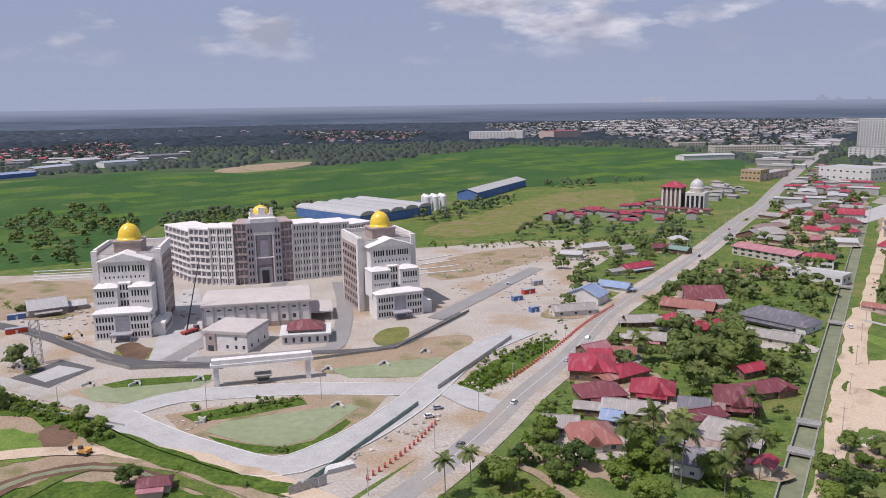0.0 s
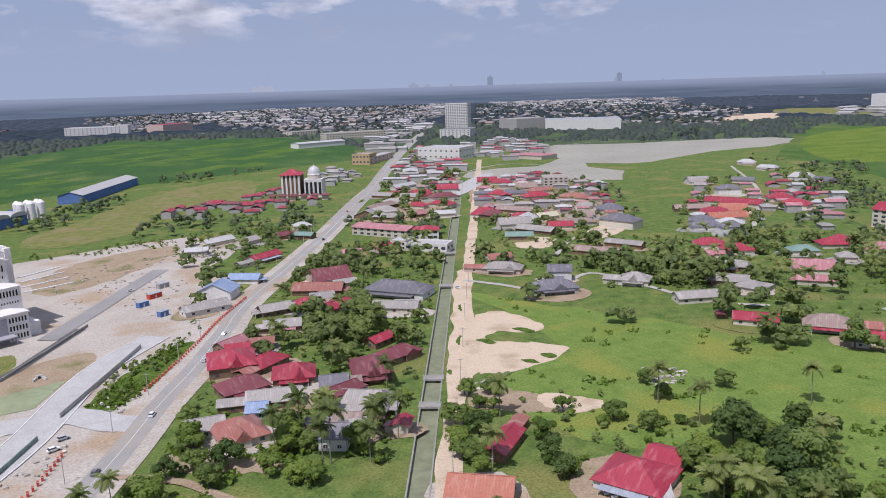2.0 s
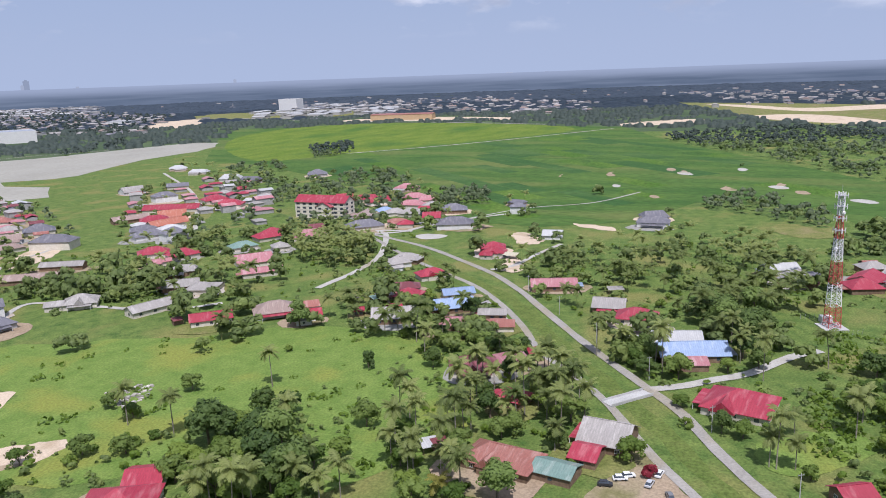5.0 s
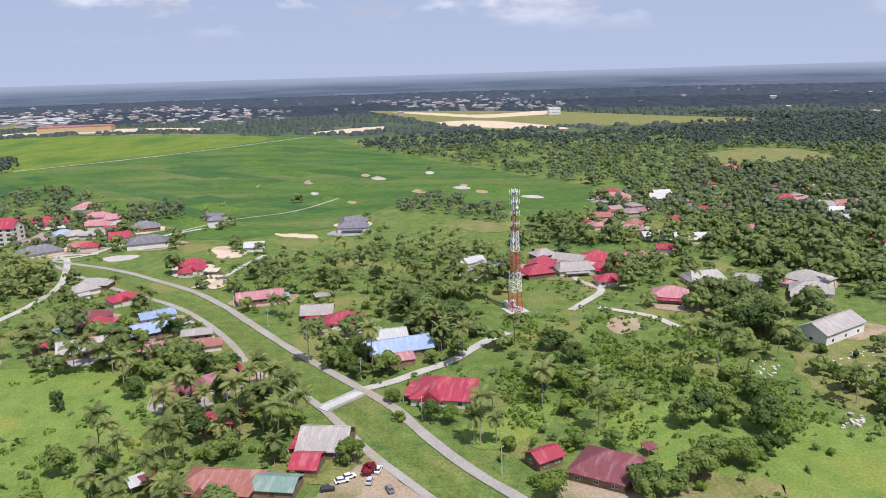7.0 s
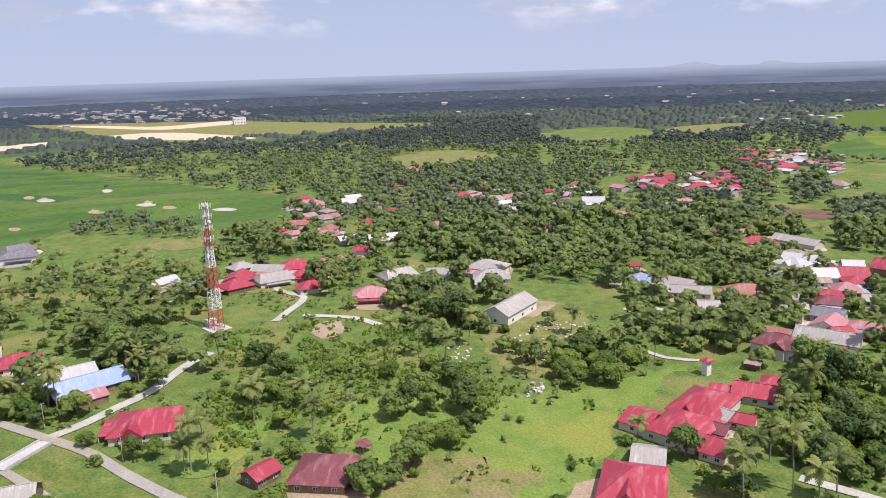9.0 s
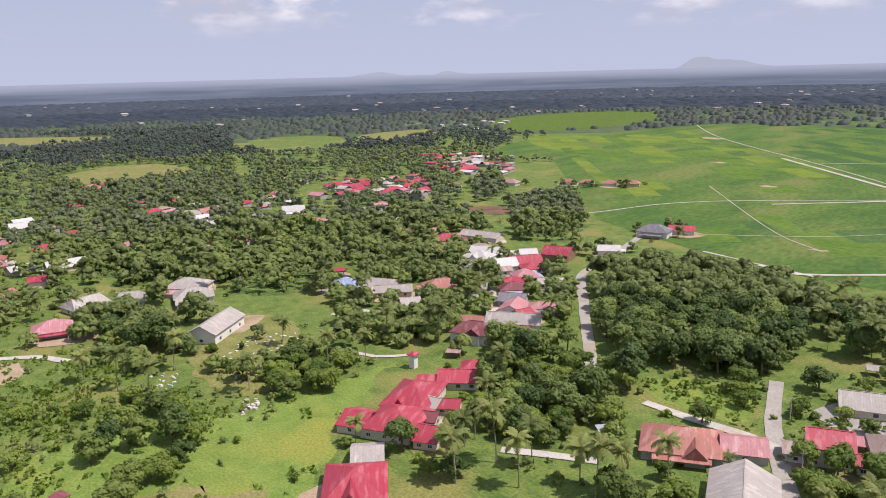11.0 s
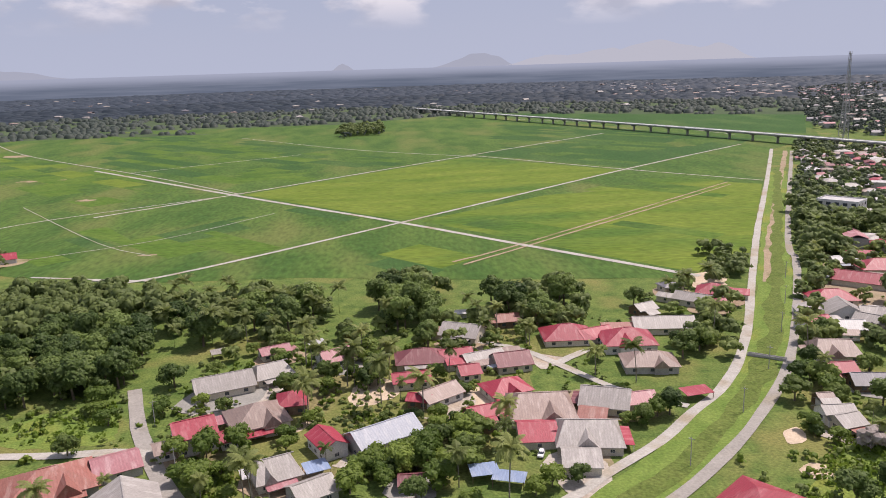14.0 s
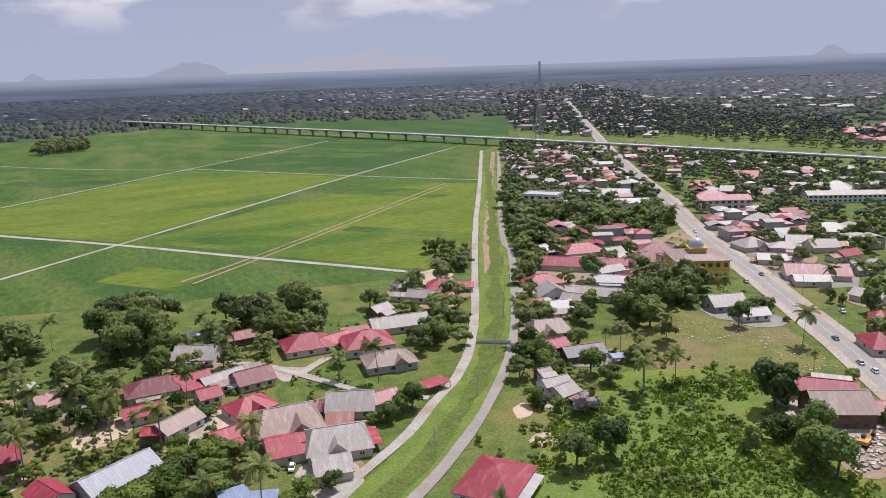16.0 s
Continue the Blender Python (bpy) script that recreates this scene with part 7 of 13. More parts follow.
patch("dark_field", "soil", 0.128, [(435.8, -472.4), (415.5, -501.8), (377.0, -463.6), (427.9, -451.3)], "ploughed brown field", "field", 1)
patch("dark_field", "scrub", 0.132, [(1295.7, -1496.5), (1142.3, -1922.1), (871.4, -1674.6), (820.0, -1213.8), (1007.5, -1144.6)], "dark fallow field", "field", 3)
patch("clearing", "dry_grass", 0.136, [(1017.0, -347.0), (1049.6, -482.7), (937.3, -490.3), (870.9, -463.6), (869.7, -399.3), (881.6, -314.3)], "open grass clearing", "field", 3)
patch("clearing", "grass", 0.140, [(1293.2, -778.7), (1225.6, -917.6), (1118.6, -895.7), (1008.4, -797.6), (940.6, -658.3), (1034.0, -652.6)], "open green field", "field", 3)
patch("clearing", "paddy", 0.144, [(766.9, -900.3), (828.6, -1109.7), (689.3, -1167.5), (476.5, -804.4), (595.2, -782.1), (653.7, -759.5)], "open green field", "field", 3)
patch("meadow", "lush", 0.088, [(200.8, 352.8), (261.0, 226.8), (293.5, 182.2), (290.5, 139.1), (272.8, 110.6), (202.7, 74.2), (165.1, 104.5), (206.5, 136.3), (199.2, 172.5), (165.5, 154.3), (140.9, 179.8), (127.7, 232.5), (187.1, 245.3)], "lush bright green meadow", "grass", 4)
patch("meadow", "lush", 0.092, [(234.5, -59.2), (245.3, -87.3), (216.9, -126.9), (218.0, -166.5), (216.5, -191.9), (187.1, -143.1), (160.1, -111.3), (155.3, -90.5), (173.7, -56.9), (206.3, -61.6)], "rough green meadow", "grass", 4)
patch("meadow", "dry_grass", 0.126, [(196.4, -65.2), (193.0, -85.4), (170.2, -99.3), (156.7, -88.0), (175.1, -54.3)], "patch of dry brownish grass", "grass", 5)
patch("graveyard", "dry_grass", 0.130, [(287.3, -137.3), (300.6, -161.3), (326.0, -191.4), (280.6, -194.5), (248.7, -161.5), (221.2, -129.4), (253.7, -128.2)], "mown grass of a village graveyard", "grass", 3)
patch("bare_yard", "earth", 0.164, [(300.0, -162.4), (316.1, -179.2), (313.7, -192.3), (301.0, -186.0), (291.6, -168.1)], "bare brown earth beside a white hall", "yard", 2)
patch("meadow", "lush", 0.070, [(134.6, -241.5), (111.2, -254.8), (96.9, -247.7), (86.6, -220.5), (121.8, -223.6)], "small bright green meadow", "grass", 2)
patch("meadow", "dry_grass", 0.074, [(-194.7, -265.9), (-247.0, -269.5), (-260.9, -232.5), (-228.9, -177.8), (-204.1, -179.9), (-166.4, -218.1)], "dry grass burial ground", "grass", 3)
patch("scrub", "lush", 0.078, [(-134.5, -206.8), (-206.8, -189.9), (-170.7, -116.5), (-148.8, -108.7), (-78.2, -144.6)], "thick green scrub", "grass", 4)
patch("bare_yard", "earth", 0.112, [(-46.7, -200.6), (-60.5, -201.0), (-58.2, -188.0), (-48.2, -175.4), (-42.3, -182.4), (-37.3, -196.0)], "sandy yard in front of a house", "yard", 1.5)
patch("bare_yard", "sand", 0.116, [(-15.3, -239.8), (-29.5, -245.7), (-27.1, -228.2), (-17.8, -226.3)], "sandy yard between houses", "yard", 1.5)
patch("bare_yard", "sand", 0.120, [(-113.1, -205.8), (-120.1, -208.2), (-118.7, -200.5), (-111.3, -197.2)], "heap of pale sand", "yard", 1)
patch("bare_yard", "sand", 0.124, [(-105.9, -187.0), (-116.8, -186.2), (-115.5, -178.1), (-107.9, -176.7)], "pale sand by the lane", "yard", 2)
patch("bare_yard", "earth", 0.128, [(190.9, 35.0), (202.5, 23.7), (195.3, 10.5), (185.5, 4.1), (173.2, 9.8), (174.7, 35.5)], "sandy yard with parked cars", "yard", 1.5)
patch("bare_yard", "sand", 0.132, [(508.7, 155.6), (515.3, 140.1), (487.4, 122.1), (470.2, 132.2)], "bare pale earth", "yard", 2)
patch("bare_yard", "sand", 0.136, [(419.5, 134.9), (458.5, 132.7), (411.6, 118.6), (400.8, 123.3)], "bare pale earth", "yard", 2)
patch("bare_yard", "sand", 0.140, [(554.6, 121.2), (542.6, 82.3), (527.3, 84.1), (543.5, 114.9)], "strip of pale sand", "yard", 2)
patch("bare_yard", "earth", 0.144, [(254.0, -380.4), (256.2, -410.0), (241.6, -406.0), (234.5, -358.9)], "freshly cut earth around a small house", "yard", 1)
patch("bare_yard", "sand", 0.100, [(40.4, -233.3), (32.4, -240.4), (27.5, -231.0), (35.8, -222.1)], "paved pink forecourt", "yard", 0.5)
rice_plots([(335.5, -890.2), (149.0, -706.4), (2.3, -551.1), (134.0, -431.2), (172.2, -434.1)], 132.0, 70.0, 26.0, 83, 0.152, ('paddy', 'paddy_mid', 'paddy_dark', 'paddy'))
rice_plots([(143.5, -729.3), (-87.0, -943.2), (-232.5, -781.4), (-8.0, -560.4)], 132.0, 70.0, 26.0, 84, 0.152, ('paddy_yellow', 'paddy_mid', 'paddy', 'paddy_yellow'))
rice_plots([(-18.4, -544.3), (-242.1, -772.6), (-324.3, -662.8), (-209.9, -435.0), (-158.1, -382.6), (-79.3, -474.4)], 132.0, 70.0, 26.0, 85, 0.152, ('paddy_yellow', 'paddy_yellow', 'paddy_mid'))
rice_plots([(571.8, -1549.9), (297.6, -1427.2), (58.4, -1078.0), (-86.6, -975.3), (151.5, -732.2), (370.6, -988.1)], 132.0, 70.0, 26.0, 86, 0.152, ('paddy', 'paddy_dark', 'paddy_mid'))
rice_plots([(-9.0, -525.5), (-73.4, -461.5), (-151.2, -377.4), (-37.5, -391.5), (46.0, -415.4), (119.3, -430.5)], 132.0, 70.0, 26.0, 87, 0.152, ('paddy', 'paddy_mid', 'paddy_yellow', 'paddy_dark'))
# mostly dark plots over the parcel with the painted cloud shade
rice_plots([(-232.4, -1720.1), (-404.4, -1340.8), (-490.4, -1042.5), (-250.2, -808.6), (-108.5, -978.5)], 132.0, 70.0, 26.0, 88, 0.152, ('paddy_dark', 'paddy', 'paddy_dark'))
rice_plots([(789.3, -1038.5), (672.4, -1386.5), (306.1, -918.9), (156.8, -726.1), (289.8, -614.1), (326.7, -522.3)], 132.0, 70.0, 26.0, 89, 0.152, ('paddy', 'paddy_mid', 'paddy_yellow', 'paddy'))
rice_plots([(299.3, -493.4), (145.8, -699.4), (6.9, -596.2), (129.5, -428.4)], 132.0, 70.0, 26.0, 90, 0.152, ('paddy', 'paddy_mid', 'paddy_dark'))
rice_plots([(1122.1, 831.1), (1488.9, 935.0), (1615.1, 663.4), (1493.3, 225.1), (1204.9, 112.7), (721.5, -144.0), (616.1, -118.6), (656.5, -53.0), (667.9, 40.3), (566.6, 89.8), (550.6, 214.6), (699.6, 346.5), (882.6, 626.2)], -135.6, 85.0, 30.0, 51, 0.152, ('paddy', 'paddy_mid', 'paddy', 'paddy_dark'))
rice_plots([(-715.7, 1044.2), (-668.5, 1165.0), (-529.1, 1359.1), (-318.4, 1270.5), (-92.5, 1548.1), (172.7, 2000.1), (519.5, 1788.2), (529.3, 1396.6), (330.1, 1130.9), (35.5, 1015.7), (-150.8, 877.8), (-285.7, 799.9), (-259.5, 575.4), (-372.4, 532.3)], 43.5, 90.0, 34.0, 52, 0.152, ('paddy_dark', 'paddy_dark', 'paddy', 'paddy_mid'))
patch("site_ground", "site", 0.054, [(-338.7, 412.3), (-321.4, 507.4), (-235.3, 519.4), (-195.5, 539.5), (-89.4, 532.0), (-19.4, 591.8), (53.3, 616.2), (104.4, 620.0), (119.1, 547.5), (82.0, 484.5), (107.2, 451.8), (60.0, 351.4), (36.3, 308.8), (10.9, 269.7), (-3.5, 236.5), (-16.9, 213.7), (-30.0, 197.6), (-82.2, 212.1), (-168.6, 276.3), (-244.1, 290.8)], "pale bare ground of a building site", "ground", 4)
patch("site_sand", "earth", 0.098, [(-13.6, 526.7), (37.7, 587.4), (95.9, 594.9), (71.1, 540.6), (23.9, 488.3), (-8.9, 474.2)], "sandy unpaved part of the site", "ground", 3)
patch("site_sand", "earth", 0.102, [(-358.6, 437.9), (-289.9, 491.9), (-229.0, 496.3), (-196.1, 428.8), (-223.2, 406.2), (-297.5, 359.4)], "sandy unpaved part of the site", "ground", 3)
patch("site_sand", "earth", 0.106, [(-60.0, 316.5), (-38.0, 338.8), (-1.7, 363.6), (22.6, 353.2), (-15.6, 300.7), (-43.7, 303.2)], "sandy bank beside the site road", "ground", 2)
patch("site_sand", "earth", 0.110, [(-226.1, 267.7), (-164.0, 268.1), (-126.5, 254.2), (-80.6, 222.9), (-46.4, 201.2), (-68.2, 171.8), (-153.0, 173.8)], "cleared sandy ground", "ground", 4)
patch("site_lawn", "dry_grass", 0.124, [(-155.5, 344.1), (-135.3, 350.0), (-130.7, 327.0), (-143.5, 327.5)], "small patch of dry lawn", "grass", 1)
patch("site_lawn", "dry_grass", 0.128, [(-35.5, 370.1), (-16.1, 379.2), (-18.9, 346.3), (-31.8, 342.7)], "small patch of dry lawn", "grass", 1)
patch("green_bank", "scrub", 0.232, [(-259.6, 310.7), (-176.0, 289.4), (-135.7, 265.5), (-92.4, 241.6), (-61.0, 221.6), (-42.9, 208.3), (-46.4, 201.2), (-74.4, 219.7), (-104.1, 237.7), (-124.5, 245.8), (-151.2, 267.6), (-237.0, 281.7)], "overgrown green bank", "grass", 3)
patch("green_plot", "lush", 0.236, [(-220.0, 259.9), (-156.2, 254.3), (-142.6, 251.0), (-131.0, 236.4), (-132.3, 227.6), (-193.9, 226.4)], "overgrown green plot", "grass", 3)
patch("green_plot", "scrub", 0.250, [(-120.2, 198.6), (-120.9, 209.2), (-109.3, 216.4), (-92.1, 211.7), (-77.3, 212.7), (-58.5, 198.4), (-71.7, 181.8), (-116.1, 182.9)], "overgrown green plot", "grass", 3)
patch("green_bank", "scrub", 0.144, [(17.6, 313.2), (40.8, 347.9), (60.0, 351.4), (42.4, 319.4), (13.5, 280.9), (2.8, 287.3)], "grassy strip beside the main road", "grass", 3)
patch("pond", "pond", 0.220, [(-82.7, 250.3), (-79.1, 258.4), (-35.6, 273.6), (-31.5, 270.7), (-37.9, 258.4), (-43.6, 244.0), (-53.8, 237.7), (-65.6, 240.3), (-79.1, 247.9)], "shallow green pond", "pond", 0)
patch("pond_bank", "earth", 0.114, [(-102.8, 265.8), (-56.5, 283.6), (-21.4, 284.0), (-29.4, 254.7), (-40.1, 233.5), (-57.8, 230.8), (-84.7, 241.3)], "sandy bank round a green pond", "grass", 0)
patch("bank_grass", "scrub", 0.178, [(-96.4, 265.1), (-81.8, 272.0), (-56.1, 281.2), (-51.6, 274.2), (-66.0, 267.1), (-78.9, 261.4), (-89.3, 258.7)], "grass on the pond bank", "grass", 0)
patch("bank_grass", "scrub", 0.182, [(-81.7, 247.0), (-67.5, 240.3), (-53.6, 236.9), (-44.3, 242.2), (-35.6, 259.8), (-33.3, 256.8), (-40.8, 237.7), (-50.9, 232.2), (-67.5, 233.1)], "grass on the pond bank", "grass", 0)
patch("bank_grass", "scrub", 0.186, [(-139.4, 297.9), (-130.4, 304.1), (-97.7, 308.2), (-96.4, 301.4), (-133.1, 293.9)], "grass on the pond bank", "grass", 0)
patch("pond", "pond", 0.170, [(-146.4, 293.1), (-137.1, 297.8), (-94.9, 302.6), (-100.6, 291.3), (-119.6, 276.7), (-136.4, 280.8)], "shallow green pond", "pond", 0)
patch("pond", "pond", 0.174, [(-49.7, 312.4), (-21.5, 322.2), (0.8, 327.4), (-11.0, 301.9), (-38.9, 301.7)], "shallow yellowish pond", "pond", 0)
patch("pond", "pond", 0.178, [(-154.0, 250.4), (-147.4, 252.5), (-137.4, 240.9), (-141.5, 234.7), (-157.8, 237.3)], "shallow green pond", "pond", 0)
patch("bare_ground", "sand", 0.162, [(-9.3, -234.6), (-22.4, -252.3), (-40.7, -252.9), (-40.9, -242.9), (-23.5, -229.1), (-17.4, -222.3)], "pale trodden ground between village houses", "path", 2)
patch("bare_ground", "site", 0.166, [(-38.6, -202.5), (-51.2, -204.9), (-57.6, -191.4), (-51.8, -177.4), (-43.5, -175.1), (-39.1, -189.2)], "pale trodden ground between village houses", "path", 2)
patch("bare_ground", "site", 0.170, [(-44.4, -274.3), (-64.6, -295.0), (-72.0, -286.2), (-52.6, -260.7)], "pale trodden ground between village houses", "path", 2)
patch("bare_ground", "sand", 0.174, [(-152.9, -381.7), (-172.0, -388.6), (-163.7, -355.5), (-142.5, -340.6)], "pale trodden ground between village houses", "path", 2)
patch("bare_ground", "site", 0.130, [(72.8, -239.4), (66.7, -262.9), (47.9, -274.7), (40.4, -254.9), (55.8, -235.2)], "pale trodden ground between village houses", "path", 2)
patch("bare_ground", "sand", 0.134, [(21.4, -255.9), (3.5, -266.7), (-0.5, -248.9), (16.0, -236.9)], "pale trodden ground between village houses", "path", 2)
patch("bare_ground", "earth", 0.138, [(219.8, 36.7), (221.2, 23.3), (198.4, 9.2), (190.4, 15.1), (196.6, 35.3)], "pale trodden ground between village houses", "path", 2)
patch("bare_ground", "earth", 0.142, [(333.3, -74.2), (334.3, -90.5), (314.0, -87.6), (309.6, -71.4)], "pale trodden ground between village houses", "path", 2)
patch("meadow", "lush", 0.146, [(228.0, -4.7), (249.8, -33.3), (230.2, -39.8), (210.5, -17.5), (212.3, -7.4)], "bright green meadow grass", "path", 2)
patch("meadow", "lush", 0.150, [(226.7, -50.9), (245.7, -72.1), (225.9, -89.8), (207.8, -70.9), (208.6, -53.1)], "bright green meadow grass", "path", 2)
patch("bare_ground", "sand", 0.154, [(148.3, 215.2), (160.9, 211.5), (166.9, 196.3), (154.6, 193.9), (145.0, 203.8)], "pale trodden ground between village houses", "path", 2)
patch("meadow", "lush", 0.168, [(-138.8, -209.8), (-164.8, -215.9), (-207.0, -192.8), (-196.3, -163.5), (-173.7, -141.6), (-146.1, -135.4), (-133.1, -148.7), (-126.5, -170.3)], "bright green overgrown plot", "grass", 3)
patch("sand_lot", "sand", 0.118, [(95.9, 188.1), (134.9, 254.8), (188.3, 349.4), (226.2, 411.2), (216.5, 381.4), (190.1, 330.1), (159.5, 280.4), (146.2, 247.5), (133.8, 238.8), (117.8, 216.1), (97.2, 186.4)], "wide trodden sand beside the canal", "ground", 2.5)
patch("sand_lot", "sand", 0.128, [(174.3, 309.1), (192.2, 318.9), (199.2, 297.4), (201.1, 282.8), (190.9, 273.3), (175.0, 287.9), (160.8, 278.4), (193.2, 256.8), (186.8, 245.8), (168.6, 239.7), (151.2, 240.4), (139.5, 248.1)], "wide trodden sand beside the canal", "ground", 2.5)
patch("sand_lot", "earth", 0.124, [(131.1, 234.4), (141.1, 232.5), (156.5, 204.5), (151.9, 193.0), (139.4, 207.0), (124.5, 217.1)], "bare earth track beside the canal", "ground", 2.5)
patch("weeds", "scrub", 0.256, [(161.2, 282.5), (167.0, 279.8), (168.9, 271.2), (163.1, 273.8)], "weeds on the sand", "grass", 1.5)
patch("weeds", "scrub", 0.260, [(183.2, 287.4), (189.4, 283.6), (191.8, 274.6), (185.7, 278.4)], "weeds on the sand", "grass", 1.5)
patch("weeds", "scrub", 0.264, [(155.5, 286.3), (161.5, 294.1), (156.9, 284.2), (151.2, 276.8)], "weeds on the sand", "grass", 1.5)
patch("weeds", "scrub", 0.268, [(180.2, 329.4), (185.7, 336.8), (181.4, 327.6), (176.1, 320.6)], "weeds on the sand", "grass", 1.5)
patch("weeds", "scrub", 0.272, [(133.5, 252.2), (136.5, 255.2), (134.8, 250.4), (131.9, 247.5)], "weeds on the sand", "grass", 1.5)
patch("weeds", "scrub", 0.276, [(174.3, 252.8), (180.0, 251.1), (180.9, 243.1), (175.2, 244.8)], "weeds on the sand", "grass", 1.5)
patch("weeds", "scrub", 0.280, [(142.6, 243.6), (147.4, 242.1), (148.6, 234.9), (143.8, 236.5)], "weeds on the sand", "grass", 1.5)
patch("weeds", "scrub", 0.284, [(165.3, 249.7), (169.4, 248.0), (170.4, 242.1), (166.4, 243.9)], "weeds on the sand", "grass", 1.5)
patch("sand_lot", "sand", 0.126, [(313.5, 466.2), (330.5, 443.5), (301.1, 417.4), (279.9, 437.8)], "pale sand plot", "ground", 2)
patch("sand_lot", "sand", 0.130, [(363.1, 457.9), (406.1, 474.6), (394.0, 443.7), (351.1, 423.2), (330.1, 429.5)], "pale sand plot", "ground", 2)
patch("sand_lot", "earth", 0.134, [(140.5, 216.4), (159.2, 202.7), (156.1, 195.7), (141.3, 202.0), (133.6, 211.4)], "bare earth track", "ground", 2)
patch("dirt", "sand", 0.090, [(1818.3, 1663.1), (2081.6, 1649.7), (1703.6, 1371.7), (1509.6, 1382.8)], "pale cleared land", "ground", 2)
patch("dirt", "sand", 0.104, [(1612.8, 265.9), (1771.8, 98.9), (1616.8, 78.9), (1523.0, 229.4)], "pale cleared land", "ground", 2)
patch("dirt", "dry_grass", 0.098, [(2545.3, 212.6), (2319.5, -153.2), (2161.4, -340.1), (1900.9, -497.4), (1620.5, -693.0), (1521.6, -618.4), (1563.9, -336.7), (1532.1, -119.2), (1735.4, 4.4), (2142.6, 113.6)], "wide cleared grassy platform", "ground", 4)
patch("dirt", "sand", 0.152, [(2461.3, 162.9), (2303.5, 2.3), (2062.5, -121.1), (2218.3, -285.5), (2223.6, -350.1), (2054.7, -345.3), (1990.0, -227.1), (1925.4, -125.6), (2150.8, 2.9)], "pale sandy strip of cleared land", "ground", 3)
patch("dirt", "dry_grass", 0.136, [(2363.6, 1872.0), (2480.7, 1300.6), (2088.6, 1020.0), (1898.1, 1295.2), (2024.2, 1699.9)], "dry cleared land", "ground", 3)
patch("dirt", "sand", 0.150, [(1869.1, 1034.7), (1970.4, 863.2), (1885.2, 527.5), (1784.8, 474.1), (1796.1, 762.2), (1762.3, 976.6)], "pale strip of a new road", "ground", 2)
patch("dirt", "earth", 0.114, [(-425.0, 1376.8), (-361.8, 1539.2), (-258.6, 1597.2), (-256.1, 1448.5), (-346.4, 1306.8)], "wide cleared earth platform", "ground", 3)

patch("town_ground", "earth", 0.060, [(461.5, 810.2), (521.4, 828.1), (489.3, 571.4), (380.0, 450.9), (303.6, 527.8)], "trodden earth and verges between packed houses", "yard", 3)
patch("town_ground", "earth", 0.064, [(254.3, 614.5), (353.9, 770.5), (509.8, 924.4), (423.8, 760.2), (289.5, 549.0)], "trodden earth and verges between packed houses", "yard", 3)
patch("town_ground", "dry_grass", 0.068, [(623.5, 602.7), (682.2, 533.6), (587.5, 452.6), (449.7, 387.3), (434.6, 419.8)], "worn verges between village houses", "yard", 3)
patch("town_ground", "earth", 0.072, [(-208.3, -368.4), (-293.3, -369.8), (-366.6, -405.3), (-385.2, -320.8), (-310.5, -256.2), (-294.5, -323.8), (-234.3, -294.0), (-170.7, -286.4)], "worn ground between village houses", "yard", 3)
patch("town_ground", "dry_grass", 0.076, [(79.9, -242.3), (39.1, -271.7), (-51.4, -306.0), (-38.0, -207.8), (39.9, -181.3)], "worn ground between village houses", "yard", 3)
patch("clearing", "dry_grass", 0.142, [(1174.6, -952.4), (1149.2, -1172.9), (1010.2, -1020.7), (1012.0, -843.0)], "open fallow grass field", "field", 3)
patch("dirt", "sand", 0.156, [(1802.9, 39.5), (1890.6, -110.2), (1599.4, -249.8), (1459.8, -270.2), (1594.9, -102.4)], "pale sandy strip of cleared land", "ground", 2)
patch("fallow", "dry_grass", 0.164, [(570.6, -12.7), (582.0, -35.6), (574.6, -59.7), (525.4, -53.9), (539.3, -17.1)], "fallow grey-green plot beside the rice", "field", 2)
patch("playing_field", "lush", 0.168, [(-367.6, -588.8), (-411.3, -619.1), (-440.6, -585.3), (-403.6, -549.1), (-361.4, -554.2)], "green village playing field", "field", 1)
patch("bare_plot", "track", 0.216, [(759.2, -16.6), (767.1, -23.2), (760.2, -32.3), (746.3, -36.7), (741.1, -29.2), (747.8, -20.3)], "pale bare plot within the rice field", "plot", 1)
patch("bare_plot", "earth", 0.218, [(729.2, -37.7), (737.5, -42.6), (732.3, -48.7), (720.1, -51.3), (714.2, -45.8), (719.1, -39.9)], "pale bare plot within the rice field", "plot", 1)
patch("bare_plot", "track", 0.220, [(848.5, 71.8), (858.7, 66.6), (851.3, 57.3), (835.1, 51.6), (828.2, 58.0), (835.3, 67.0)], "pale bare plot within the rice field", "plot", 1)
patch("bare_plot", "earth", 0.222, [(878.0, 85.0), (890.6, 82.6), (885.1, 77.1), (869.2, 73.2), (859.8, 76.4), (865.0, 81.7)], "pale bare plot within the rice field", "plot", 1)
patch("bare_plot", "track", 0.224, [(883.6, 11.7), (896.6, 8.1), (890.9, 2.8), (874.4, -0.0), (864.6, 4.2), (870.0, 9.3)], "pale bare plot within the rice field", "plot", 1)
patch("bare_plot", "earth", 0.226, [(741.2, 23.8), (749.2, 19.2), (743.6, 12.0), (731.0, 8.1), (725.4, 13.6), (730.9, 20.6)], "pale bare plot within the rice field", "plot", 1)
patch("bare_plot", "track", 0.228, [(690.8, -76.4), (696.8, -84.5), (689.7, -94.4), (677.2, -98.6), (673.7, -89.7), (680.5, -79.9)], "pale bare plot within the rice field", "plot", 1)
